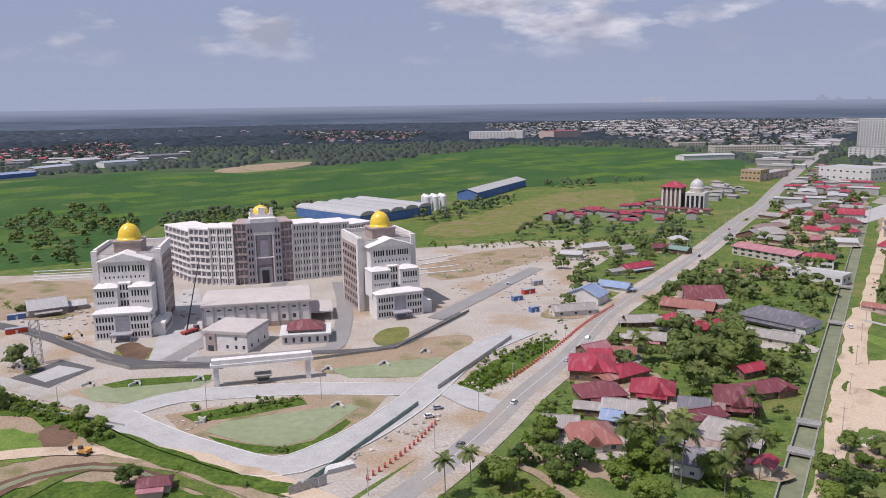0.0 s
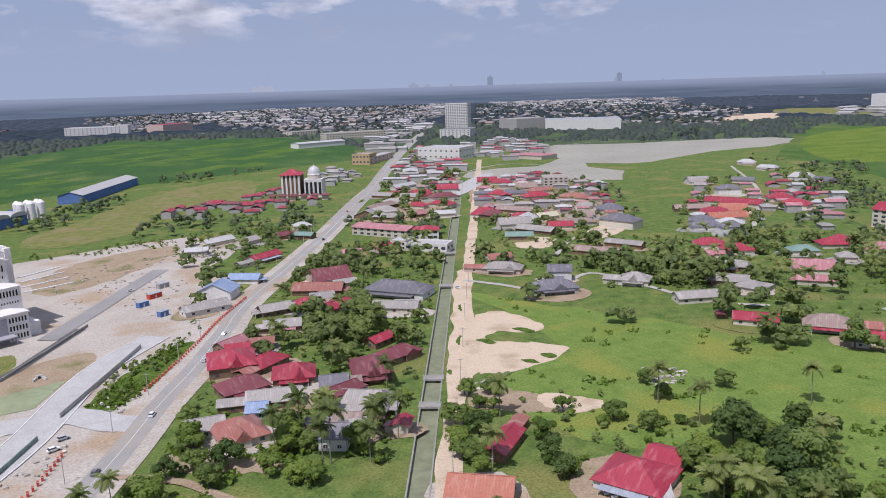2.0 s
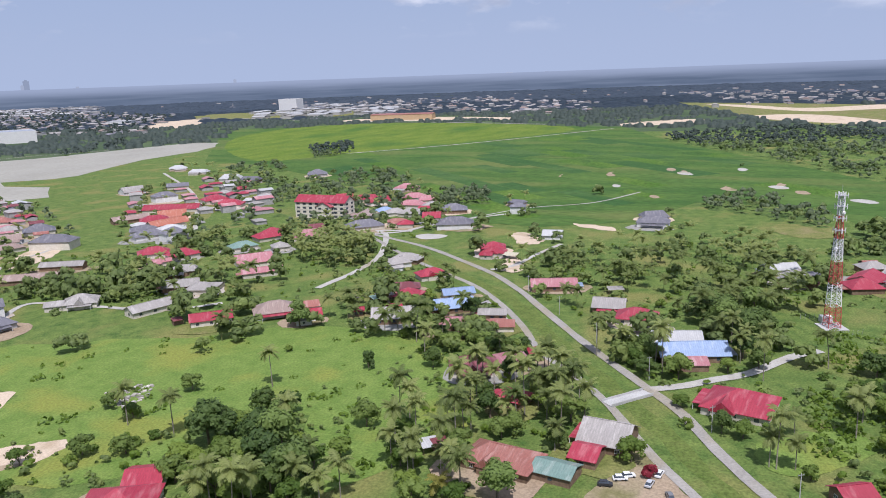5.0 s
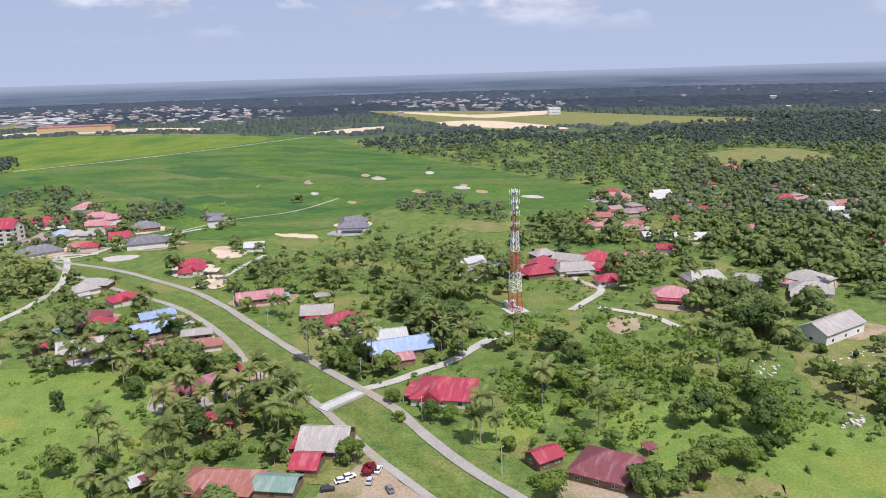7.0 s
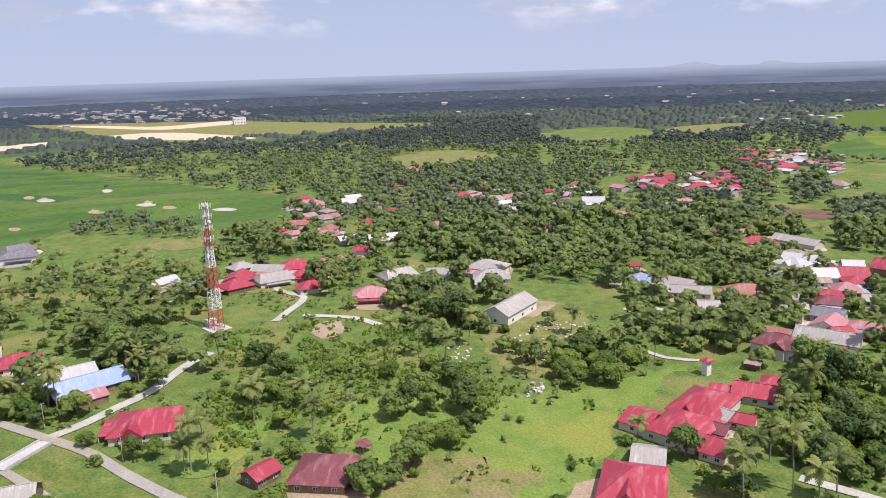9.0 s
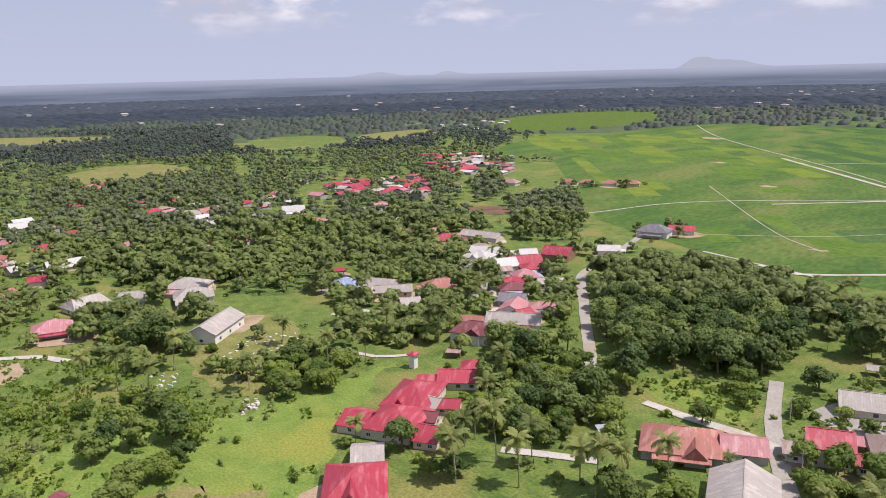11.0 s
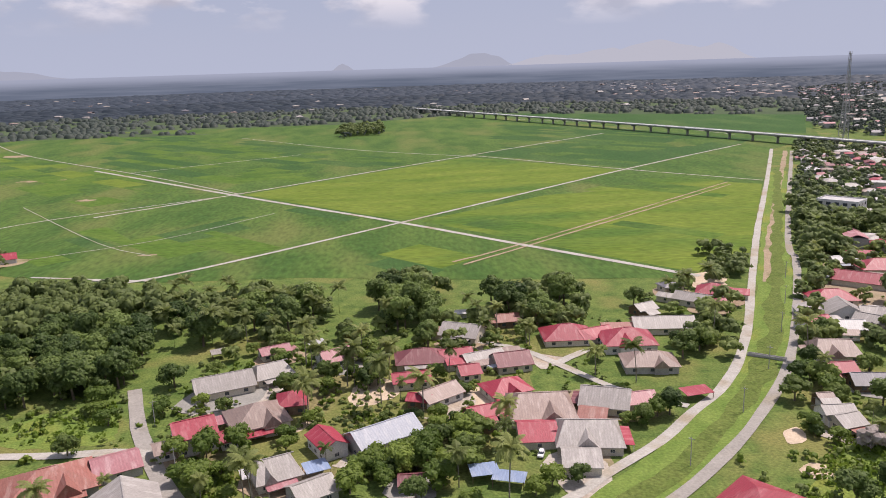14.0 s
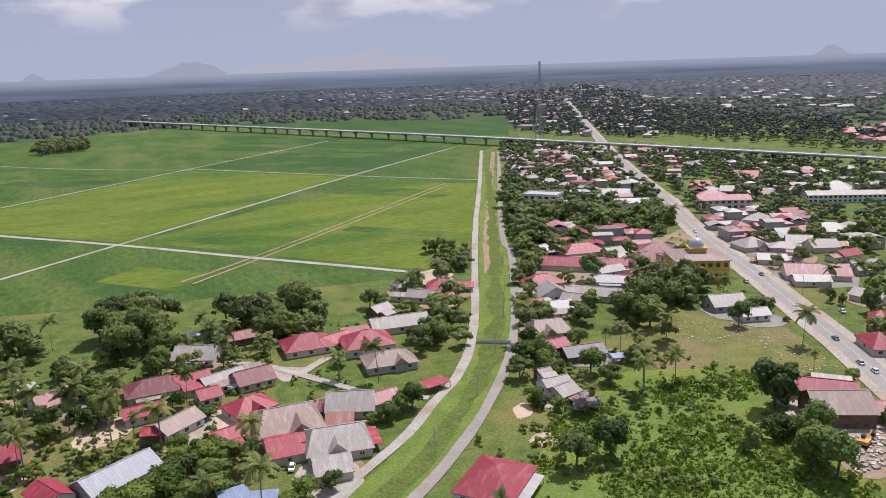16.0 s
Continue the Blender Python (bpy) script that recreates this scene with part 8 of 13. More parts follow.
patch("bare_plot", "earth", 0.230, [(826.9, 142.4), (837.3, 140.4), (831.9, 134.1), (817.8, 129.1), (810.1, 132.2), (815.2, 138.2)], "pale bare plot within the rice field", "plot", 1)
patch("bare_plot", "track", 0.232, [(747.3, 122.8), (756.0, 121.1), (751.7, 115.9), (740.0, 111.9), (733.6, 114.5), (737.8, 119.5)], "pale bare plot within the rice field", "plot", 1)
patch("bare_plot", "earth", 0.234, [(686.9, 80.5), (694.1, 78.1), (690.0, 73.0), (679.8, 69.5), (674.6, 72.7), (678.5, 77.6)], "pale bare plot within the rice field", "plot", 1)

# ---- roads ----
ribbon("main_road", "road_pale", 0.324, 8.5, [(2103.8, 3875.6), (1211.1, 2317.0), (697.8, 1450.3), (469.5, 1051.4), (330.7, 795.8), (275.8, 706.0), (199.9, 574.7), (146.9, 488.7), (90.9, 400.8), (68.8, 355.5), (47.7, 313.3), (29.1, 280.3), (15.7, 253.1), (3.4, 230.1), (-7.0, 212.7), (-22.8, 188.7)], "grey two-lane asphalt main road", "road")
ribbon("road_shoulder", "site", 0.258, 19.0, [(330.7, 795.8), (275.8, 706.0), (199.9, 574.7), (146.9, 488.7), (90.9, 400.8), (68.8, 355.5), (47.7, 313.3), (29.1, 280.3), (15.7, 253.1), (3.4, 230.1), (-7.0, 212.7), (-22.8, 188.7)], "sandy shoulders of the main road", "road")
ribbon("road_line", "paint_white", 0.362, 0.2, [(697.8, 1450.3), (469.5, 1051.4), (330.7, 795.8), (275.8, 706.0), (199.9, 574.7), (146.9, 488.7), (90.9, 400.8), (68.8, 355.5), (47.7, 313.3), (29.1, 280.3), (15.7, 253.1), (3.4, 230.1), (-7.0, 212.7)], "white centre line of the road", "road", busy=False)
ribbon("main_road", "road_pale", 0.334, 17.0, [(1211.1, 2317.0), (697.8, 1450.3), (469.5, 1051.4), (330.7, 795.8), (275.8, 706.0), (220.0, 610.0)], "wide pale dual carriageway through the town", "road")
patch("parking_lot", "concrete", 0.246, [(357.8, 693.0), (376.7, 672.4), (519.0, 831.1), (504.5, 848.7)], "pale open parking ground beside the main road", "ground", 1)
ribbon("site_road", "track", 0.270, 8.5, [(-237.8, 331.6), (-182.2, 302.2), (-148.0, 282.9), (-120.0, 264.9), (-102.9, 250.5)], "pale sandy site road", "road")
ribbon("site_road", "concrete", 0.276, 14.0, [(-120.0, 264.9), (-102.9, 250.5), (-82.1, 236.5), (-54.1, 223.0), (-35.2, 237.5), (-14.3, 270.6), (10.9, 328.5), (40.1, 366.4)], "pale concrete site road", "road")
ribbon("site_road", "concrete", 0.290, 13.0, [(-121.7, 266.5), (-100.5, 284.1), (-59.8, 289.7), (-19.5, 288.1), (0.5, 287.3), (13.1, 272.3), (24.2, 266.5)], "pale concrete site road", "road")
ribbon("site_road", "asphalt_dark", 0.300, 5.0, [(-60.8, 335.7), (-35.4, 338.6), (-20.2, 346.4), (-7.3, 368.7), (10.4, 399.4)], "dark asphalt strip of a new site road", "road")
ribbon("site_road", "asphalt", 0.284, 9.0, [(-121.8, 326.6), (-114.1, 359.8), (-107.8, 400.1), (-101.9, 514.1)], "paved drive between the buildings", "road")
ribbon("site_road", "asphalt", 0.288, 9.0, [(-114.2, 326.3), (-58.6, 338.0), (-50.7, 356.7), (-55.8, 420.9), (-66.4, 477.8)], "paved drive between the buildings", "road")
ribbon("site_road", "asphalt", 0.292, 10.0, [(-4.7, 389.1), (21.3, 435.9), (63.5, 512.0)], "paved site road", "road")
ribbon("site_road", "asphalt_dark", 0.306, 8.0, [(-274.2, 408.9), (-206.3, 373.7), (-142.2, 327.5), (-94.8, 319.4)], "dark paved site road", "road")
ribbon("kerb", "kerb_white", 0.440, 0.5, [(-120.0, 264.9), (-102.9, 250.5), (-82.1, 236.5), (-54.1, 223.0), (-35.2, 237.5), (-14.3, 270.6), (10.9, 328.5), (40.1, 366.4)], "pale concrete kerb of the site road", "kerb", busy=False, thick=0.3, offset=-6.8)
ribbon("kerb", "kerb_white", 0.420, 0.5, [(-120.0, 264.9), (-102.9, 250.5), (-82.1, 236.5), (-54.1, 223.0), (-35.2, 237.5), (-14.3, 270.6), (10.9, 328.5), (40.1, 366.4)], "pale concrete kerb of the site road", "kerb", busy=False, thick=0.3, offset=6.8)
ribbon("kerb", "kerb_white", 0.424, 0.5, [(-100.5, 284.1), (-59.8, 289.7), (-19.5, 288.1)], "pale concrete kerb of the site road", "kerb", busy=False, thick=0.3, offset=-6.3)
ribbon("kerb", "kerb_white", 0.428, 0.5, [(-100.5, 284.1), (-59.8, 289.7), (-19.5, 288.1)], "pale concrete kerb of the site road", "kerb", busy=False, thick=0.3, offset=6.3)
ribbon("sand_track", "sand", 0.242, 7.0, [(589.4, 1006.2), (387.2, 672.4), (279.0, 494.2), (222.7, 402.3), (173.5, 321.7), (137.3, 261.8), (117.4, 228.0), (101.5, 202.0), (85.6, 175.0), (72.4, 153.1)], "pale sandy track along the canal", "track", wobble=0.2, offset=4.6)
ribbon("lane", "track", 0.266, 3.5, [(210.8, 376.3), (222.0, 357.6), (238.2, 331.3), (280.2, 348.8), (286.7, 306.7), (290.8, 268.3), (309.5, 247.0)], "narrow pale village lane", "road", wobble=0.12)
ribbon("lane", "track", 0.270, 3.5, [(293.3, 400.4), (336.4, 437.6), (386.2, 451.5)], "narrow pale village lane", "road", wobble=0.12)
ribbon("lane", "track", 0.250, 3.5, [(464.9, 389.1), (629.6, 524.4), (779.5, 692.4)], "narrow pale village lane", "road", wobble=0.12)
ribbon("lane", "track", 0.254, 4.0, [(346.8, 213.3), (383.3, 210.1), (425.0, 213.9), (486.3, 238.7), (497.9, 252.0), (500.8, 224.8)], "narrow pale village lane", "road", wobble=0.12)
ribbon("lane", "lane", 0.268, 3.8, [(485.8, 250.7), (455.4, 196.8), (424.7, 158.9), (395.8, 127.9), (368.0, 105.7), (337.8, 84.9), (302.3, 60.6), (279.1, 43.5), (259.9, 28.8), (242.1, 15.8), (219.4, 4.2), (200.4, -7.1), (187.0, -17.1), (173.5, -27.2)], "narrow grey lane beside a grassy drain", "road", wobble=0.1)
ribbon("lane", "lane", 0.272, 3.2, [(481.1, 250.3), (419.8, 188.8), (376.2, 136.4), (346.1, 110.6), (313.2, 89.0), (285.8, 74.3), (261.9, 53.5), (242.6, 39.7), (216.4, 24.9), (199.2, 13.8), (185.5, 4.1), (169.8, -5.7)], "narrow grey lane beside a grassy drain", "road", wobble=0.1)
ribbon("lane", "track", 0.286, 4.5, [(259.8, 27.8), (266.8, 16.9), (275.4, 7.6), (285.0, -4.4), (306.5, -19.2), (316.4, -29.7)], "narrow pale village lane", "road", wobble=0.12)
ribbon("lane", "track", 0.290, 4.0, [(345.7, -61.7), (372.2, -80.7), (382.5, -82.8), (394.4, -76.3), (432.4, -70.5)], "narrow pale village lane", "road", wobble=0.12)
ribbon("lane", "track", 0.270, 4.0, [(348.7, -75.7), (333.5, -95.6), (316.7, -103.3)], "narrow pale village lane", "road", wobble=0.12)
ribbon("lane", "track", 0.274, 3.5, [(282.3, -211.7), (284.0, -222.8), (272.8, -227.2), (257.0, -233.5)], "narrow pale village lane", "road", wobble=0.12)
ribbon("path", "track", 0.278, 2.5, [(242.6, -184.9), (225.5, -188.4), (215.6, -199.4)], "trodden footpath", "path", wobble=0.12)
ribbon("lane", "lane", 0.282, 5.0, [(262.2, -461.1), (242.2, -383.6), (234.0, -346.6), (202.9, -302.4), (177.9, -267.9), (157.5, -240.3), (143.9, -216.5)], "pale village lane", "road", wobble=0.1)
ribbon("lane", "lane", 0.286, 5.0, [(96.2, -265.7), (85.5, -235.3), (74.6, -211.4), (63.2, -190.7), (52.8, -175.4), (45.6, -163.0)], "pale village lane", "road", wobble=0.1)
ribbon("lane", "track", 0.295, 4.0, [(122.3, -219.5), (106.1, -217.9), (87.6, -217.9), (77.0, -215.7)], "pale village lane", "road", wobble=0.12)
ribbon("lane", "track", 0.275, 3.5, [(136.9, -161.6), (127.2, -166.9), (111.2, -174.7)], "pale village lane", "road", wobble=0.12)
ribbon("path", "track", 0.279, 3.0, [(277.6, -212.3), (280.7, -223.1), (258.4, -232.2)], "pale footpath", "path", wobble=0.12)
ribbon("lane", "track", 0.288, 3.8, [(-465.2, -919.8), (-334.5, -666.4), (-237.1, -480.3), (-172.9, -352.8), (-148.3, -303.1), (-124.2, -260.1), (-107.0, -236.6), (-91.6, -221.5), (-75.8, -204.8), (-57.1, -189.9), (-40.7, -175.7), (-27.1, -167.0)], "pale lane along a grassy drain", "road", wobble=0.12)
ribbon("lane", "lane", 0.292, 3.8, [(-476.2, -892.3), (-254.6, -474.5), (-220.9, -401.1), (-193.1, -347.0), (-162.6, -291.3), (-137.7, -250.7), (-117.7, -224.3), (-99.6, -203.0), (-82.2, -185.8), (-67.2, -172.6), (-47.4, -157.8)], "grey lane along a grassy drain", "road", wobble=0.1)
ribbon("dirt_bank", "earth", 0.256, 5.0, [(-470.2, -895.3), (-245.1, -477.7), (-185.2, -360.5)], "bare sandy drain bank", "ground", wobble=0.3)
ribbon("lane", "track", 0.300, 3.5, [(-31.9, -296.6), (-48.4, -284.4), (-64.7, -257.7), (-76.4, -240.1), (-92.6, -226.6)], "narrow concrete village lane", "road", wobble=0.12)
ribbon("lane", "track", 0.285, 3.5, [(-57.4, -268.0), (-70.1, -278.9), (-86.1, -286.0)], "narrow concrete village lane", "road", wobble=0.12)
ribbon("second_road", "road_pale", 0.324, 8.6, [(-1368.6, -2111.5), (-897.8, -1322.8), (-608.8, -837.9), (-478.8, -607.6), (-416.4, -491.7), (-367.4, -412.5), (-334.0, -351.1), (-314.5, -309.5), (-287.0, -256.7), (-268.3, -221.3), (-253.6, -193.1), (-237.1, -164.7), (-213.9, -124.3)], "grey two-lane asphalt road through the town", "road")
ribbon("road_shoulder", "site", 0.252, 15.0, [(-1368.6, -2111.5), (-897.8, -1322.8), (-608.8, -837.9), (-478.8, -607.6), (-416.4, -491.7)], "pale paved shoulders of the road", "road")
ribbon("road_shoulder", "site", 0.248, 17.0, [(-416.4, -491.7), (-367.4, -412.5), (-334.0, -351.1), (-314.5, -309.5), (-287.0, -256.7), (-268.3, -221.3), (-253.6, -193.1), (-237.1, -164.7), (-213.9, -124.3)], "pale paved shoulders of the road", "road")
ribbon("road_line", "paint_white", 0.362, 0.2, [(-416.4, -491.7), (-367.4, -412.5), (-334.0, -351.1), (-314.5, -309.5), (-287.0, -256.7), (-268.3, -221.3), (-253.6, -193.1), (-237.1, -164.7)], "white centre line of the road", "road", busy=False)
ribbon("field_track", "track", 0.316, 4.5, [(358.1, -953.2), (148.9, -718.6), (-3.8, -553.3), (-76.4, -468.6), (-156.7, -376.9)], "straight pale track between rice fields", "track", busy=False, wobble=0.12)
ribbon("field_track", "track", 0.320, 3.2, [(169.1, -425.6), (132.7, -426.3), (-3.8, -553.3), (-244.7, -790.8), (-453.8, -981.3)], "straight pale track between rice fields", "track", busy=False, wobble=0.12)
ribbon("field_track", "track", 0.300, 3.2, [(241.4, -627.4), (148.9, -718.6), (-92.8, -965.9), (-337.4, -1212.7)], "straight pale track between rice fields", "track", busy=False, wobble=0.12)
ribbon("field_track", "track", 0.304, 2.6, [(-100.3, -969.0), (-239.2, -793.2), (-338.6, -680.5)], "straight pale track between rice fields", "track", busy=False, wobble=0.12)
ribbon("field_track", "track", 0.308, 2.2, [(257.4, -1362.1), (59.5, -1101.0), (-98.9, -956.6)], "straight pale track between rice fields", "track", busy=False, wobble=0.12)
ribbon("field_track", "track", 0.312, 2.2, [(-241.6, -1613.3), (-433.6, -1366.9), (-506.2, -1115.6)], "straight pale track between rice fields", "track", busy=False, wobble=0.12)
ribbon("field_bund", "earth", 0.306, 2.0, [(-31.9, -430.2), (-82.4, -471.7), (-303.7, -678.7)], "low earth bund between rice fields", "bund", busy=False, wobble=0.3)
ribbon("field_bund", "earth", 0.310, 2.0, [(-37.7, -423.1), (-89.4, -469.5), (-300.3, -664.8)], "low earth bund between rice fields", "bund", busy=False, wobble=0.3)
ribbon("field_track", "track", 0.280, 2.0, [(338.2, -507.4), (292.2, -607.5), (144.9, -721.0)], "narrow pale track between rice fields", "track", busy=False, wobble=0.12)
ribbon("field_track", "track", 0.284, 0.9, [(229.8, -484.9), (160.3, -531.1), (95.9, -613.0)], "narrow pale track between rice fields", "track", busy=False, wobble=0.12)
ribbon("field_track", "track", 0.288, 2.0, [(306.1, -918.9), (122.2, -1054.7)], "narrow pale track between rice fields", "track", busy=False, wobble=0.12)
ribbon("field_track", "track", 0.292, 2.0, [(208.5, -438.8), (164.8, -426.4), (137.1, -419.1)], "narrow pale track between rice fields", "track", busy=False, wobble=0.12)
ribbon("field_track", "track", 0.296, 2.0, [(774.8, -1541.9), (548.8, -1195.5), (282.9, -892.1), (145.6, -724.5)], "narrow pale track between rice fields", "track", busy=False, wobble=0.12)
ribbon("field_track", "track", 0.300, 0.7, [(326.8, -694.1), (203.1, -527.5), (152.6, -479.3)], "narrow pale track between rice fields", "track", busy=False, wobble=0.12)
ribbon("field_track", "track", 0.280, 5.0, [(1017.4, 563.9), (1186.8, 420.9), (1480.9, 240.7)], "narrow pale track between rice fields", "track", busy=False, wobble=0.12)
ribbon("field_track", "track", 0.284, 2.0, [(552.8, 203.1), (609.1, 168.4), (645.0, 120.4), (708.9, 89.6)], "narrow pale track between rice fields", "track", busy=False, wobble=0.12)
ribbon("field_track", "track", 0.288, 2.0, [(-427.7, 737.0), (-367.0, 783.5)], "narrow pale track between rice fields", "track", busy=False, wobble=0.12)
ribbon("drain", "grass", 0.212, 15.0, [(471.2, 231.4), (387.3, 145.9), (350.0, 106.3), (294.8, 70.7), (261.2, 45.3), (215.6, 14.5), (188.5, -2.0), (171.8, -12.8)], "broad grassy drain", "drain")
ribbon("drain", "lush", 0.216, 17.0, [(-378.2, -733.6), (-183.0, -349.9), (-143.0, -274.6), (-115.5, -234.6), (-90.5, -205.1), (-63.8, -180.6), (-50.9, -169.4)], "broad grassy drain", "drain", wobble=0.12)
ribbon("drain_bed", "drain_weed", 0.260, 7.0, [(-379.2, -733.2), (-183.6, -349.8), (-143.4, -274.5), (-116.1, -234.4), (-91.1, -205.0), (-64.4, -180.4), (-51.5, -169.3)], "weedy bed of the drain", "drain", wobble=0.45)
ribbon("drain_bed", "drain_weed", 0.240, 7.0, [(467.7, 226.2), (389.2, 145.1), (351.6, 105.4), (295.9, 69.6), (262.2, 44.2), (216.3, 13.5), (189.1, -2.9), (172.3, -13.7)], "weedy bed of the drain", "drain", wobble=0.45)
ribbon("far_road", "track", 0.404, 7.0, [(2030.1, 1754.1), (2034.9, 1520.5), (1828.7, 1063.1), (1717.1, 678.0), (1616.1, 404.9)], "pale far road on an embankment", "road", busy=False, wobble=0.12)
ribbon("far_road", "track", 0.408, 5.0, [(1355.0, -1085.8), (1304.9, -1188.2), (1302.4, -1409.7), (1333.1, -1765.0), (1229.8, -2070.2)], "pale far road", "road", busy=False, wobble=0.12)
ribbon("far_road", "track", 0.412, 5.0, [(-765.8, -2334.6), (-554.0, -2084.8)], "pale far road", "road", busy=False, wobble=0.12)
ribbon("lake_path", "track", 0.416, 3.0, [(469.1, 854.3), (578.4, 917.7), (628.4, 865.1), (703.4, 953.0), (766.1, 1086.3), (919.7, 1137.2), (1063.5, 1058.3), (1158.8, 1137.0)], "pale path round the lake", "path", busy=False, wobble=0.12)
ribbon("dirt_track", "earth", 0.420, 3.5, [(8.3, 231.9), (17.9, 225.6), (27.3, 215.9), (35.3, 202.1), (40.8, 189.8)], "rutted earth track through scrub", "track", wobble=0.3)
patch("rubble_ground", "earth", 0.120, [(20.5, 235.7), (31.8, 237.5), (44.7, 226.7), (57.3, 213.2), (51.1, 208.2), (36.1, 217.5), (23.2, 225.4)], "pale broken ground in scrub", "ground", 2)
for spot in ((27, 232), (36, 225), (45, 218)):
    keep_out(*spot, 4.0)
ribbon("dirt_track", "earth", 0.404, 7.0, [(-141.6, 210.4), (-124.9, 216.9), (-109.4, 228.4), (-80.6, 222.9), (-49.6, 201.3)], "wide churned earth track", "track", wobble=0.3)
ribbon("ditch", "drain_weed", 0.408, 4.5, [(-123.6, 205.0), (-118.3, 217.4), (-104.4, 225.2), (-84.0, 217.5), (-59.3, 201.6)], "muddy drainage ditch", "drain", wobble=0.45)
patch("weeds", "scrub", 0.152, [(-143.7, 213.9), (-126.8, 220.6), (-112.8, 213.0), (-88.1, 205.6), (-91.1, 193.3), (-131.9, 194.4)], "weedy ground", "grass", 3)
patch("weeds", "grass", 0.156, [(-168.9, 255.7), (-150.7, 255.0), (-135.1, 236.6), (-136.0, 224.6), (-150.4, 225.1)], "weedy ground", "grass", 3)
patch("weeds", "scrub", 0.440, [(-173.2, 284.5), (-143.3, 273.2), (-126.6, 259.0), (-105.1, 245.1), (-79.8, 229.1), (-57.8, 216.7), (-44.1, 210.3), (-43.8, 204.3), (-65.1, 210.9), (-91.0, 224.7), (-119.8, 243.8), (-136.4, 258.4), (-167.3, 274.0)], "weedy ground", "grass", 2)
ribbon("haul_road", "sand", 0.430, 8.0, [(-151.0, 232.1), (-125.7, 236.2), (-103.2, 235.5), (-82.9, 230.0), (-54.3, 214.8), (-30.0, 197.6)], "pale rutted haul road over churned earth", "track", wobble=0.3)
ribbon("mud_ditch", "soil", 0.434, 7.0, [(-134.5, 206.9), (-125.9, 218.7), (-110.9, 223.8), (-93.7, 220.3), (-81.2, 209.3)], "dark muddy banks of a ditch", "drain", wobble=0.45)
ribbon("ditch_water", "canal_water", 0.452, 2.6, [(-134.5, 206.9), (-125.9, 218.7), (-110.9, 223.8), (-93.7, 220.3), (-81.2, 209.3)], "still brown water in the ditch", "water", wobble=0.45)
patch("mud", "soil", 0.244, [(-144.6, 254.8), (-136.1, 261.9), (-123.2, 247.1), (-125.7, 236.2), (-135.5, 240.8)], "damp brown earth", "soil", 2)
patch("mud", "soil", 0.248, [(-157.8, 352.8), (-142.2, 355.6), (-131.4, 330.8), (-143.5, 327.5)], "damp brown earth", "soil", 2)
patch("weeds", "scrub", 0.252, [(-104.3, 212.8), (-80.4, 207.0), (-73.8, 202.0), (-108.0, 202.9)], "weedy ground", "grass", 2)
patch("green_plot", "lush", 0.256, [(-156.7, 255.2), (-146.3, 252.5), (-138.3, 240.9), (-141.5, 234.7), (-150.2, 237.0)], "flooded green plot", "grass", 1.5)
ribbon("lane", "track", 0.276, 4.2, [(485.5, 251.5), (496.6, 231.9), (521.3, 221.8), (550.9, 204.2), (582.0, 175.7)], "pale sandy lane by the end of the drain", "road", wobble=0.12)
ribbon("lane", "track", 0.298, 3.2, [(407.0, 134.4), (418.6, 124.7), (452.6, 118.2), (481.8, 110.5)], "narrow sandy lane to a house", "road", wobble=0.2)
patch("sand_yard", "sand", 0.162, [(495.2, 146.2), (510.9, 139.4), (483.4, 128.3), (471.6, 136.3)], "pale sandy yard", "yard", 1.5)
patch("sand_yard", "sand", 0.166, [(415.6, 134.3), (434.2, 128.1), (417.3, 115.6), (399.6, 120.2)], "pale sandy yard", "yard", 1.5)
patch("sand_yard", "track", 0.170, [(484.3, 222.0), (497.1, 207.3), (490.5, 188.9), (474.8, 201.7)], "pale sandy yard", "yard", 1.5)
viaduct([(-55.5, -1984.6), (-219.6, -1619.8), (-505.4, -984.1), (-828.6, -144.1)])

# ---- the building site ----
site_tower(-155.9, 360.8, 9.7)
site_tower(-22.9, 394.0, 23.0)
main_building()
telecom_mast(348.4, -36.0)
lattice_mast(-553.8, -917.6, 113.7, 9.0, 2.2, 1, "tall grey steel lattice power pylon", 7.0)
site_hall(-97.9, 394.7, 11.0, 53.0, 32.0, 12.0)
site_pavilion(-98.0, 350.2, -13.0, 22.0, 22.0, 9.6)
site_surau(-66.5, 357.5, 8.0, 22.0, 16.0)

# ---- houses west of the canal ----
house(60.9, 303.8, -10.2, 18.1, 20.2, "red", "wood", "hip", eave=4.5)
house(73.8, 299.0, 32.5, 15.8, 10.6, "red", "wood", "hip")
house(58.5, 277.1, 8.3, 17.1, 13.0, "maroon", "wood", "hip", porch='f')
house(79.4, 279.6, -17.7, 15.7, 14.2, "red", "wood", "hip", porch='f')
house(66.1, 259.7, -16.3, 19.0, 10.6, "grey", "wood", "gable", wing='l', wing_roof='grey')
house(58.1, 252.7, -22.9, 6.7, 8.2, "blue", "grey", "gable")
house(48.1, 238.4, 3.9, 15.0, 16.6, "rust", "cream", "hip")
house(39.1, 247.9, -7.8, 12.3, 9.4, "grey", "grey", "gable")
house(106.7, 267.8, -15.3, 14.6, 18.6, "maroon", "wood", "hip", porch='f', eave=3.6)
house(122.5, 278.4, 16.9, 19.7, 10.6, "maroon", "wood", "hip", wing='l', wing_roof='red')
house(124.2, 299.3, 25.4, 12.9, 7.0, "red", "wood", "gable")
house(89.5, 262.2, -17.8, 10.0, 9.4, "slate", "blue", "gable")
house(88.5, 252.7, 15.9, 14.2, 8.2, "maroon", "cream", "gable")
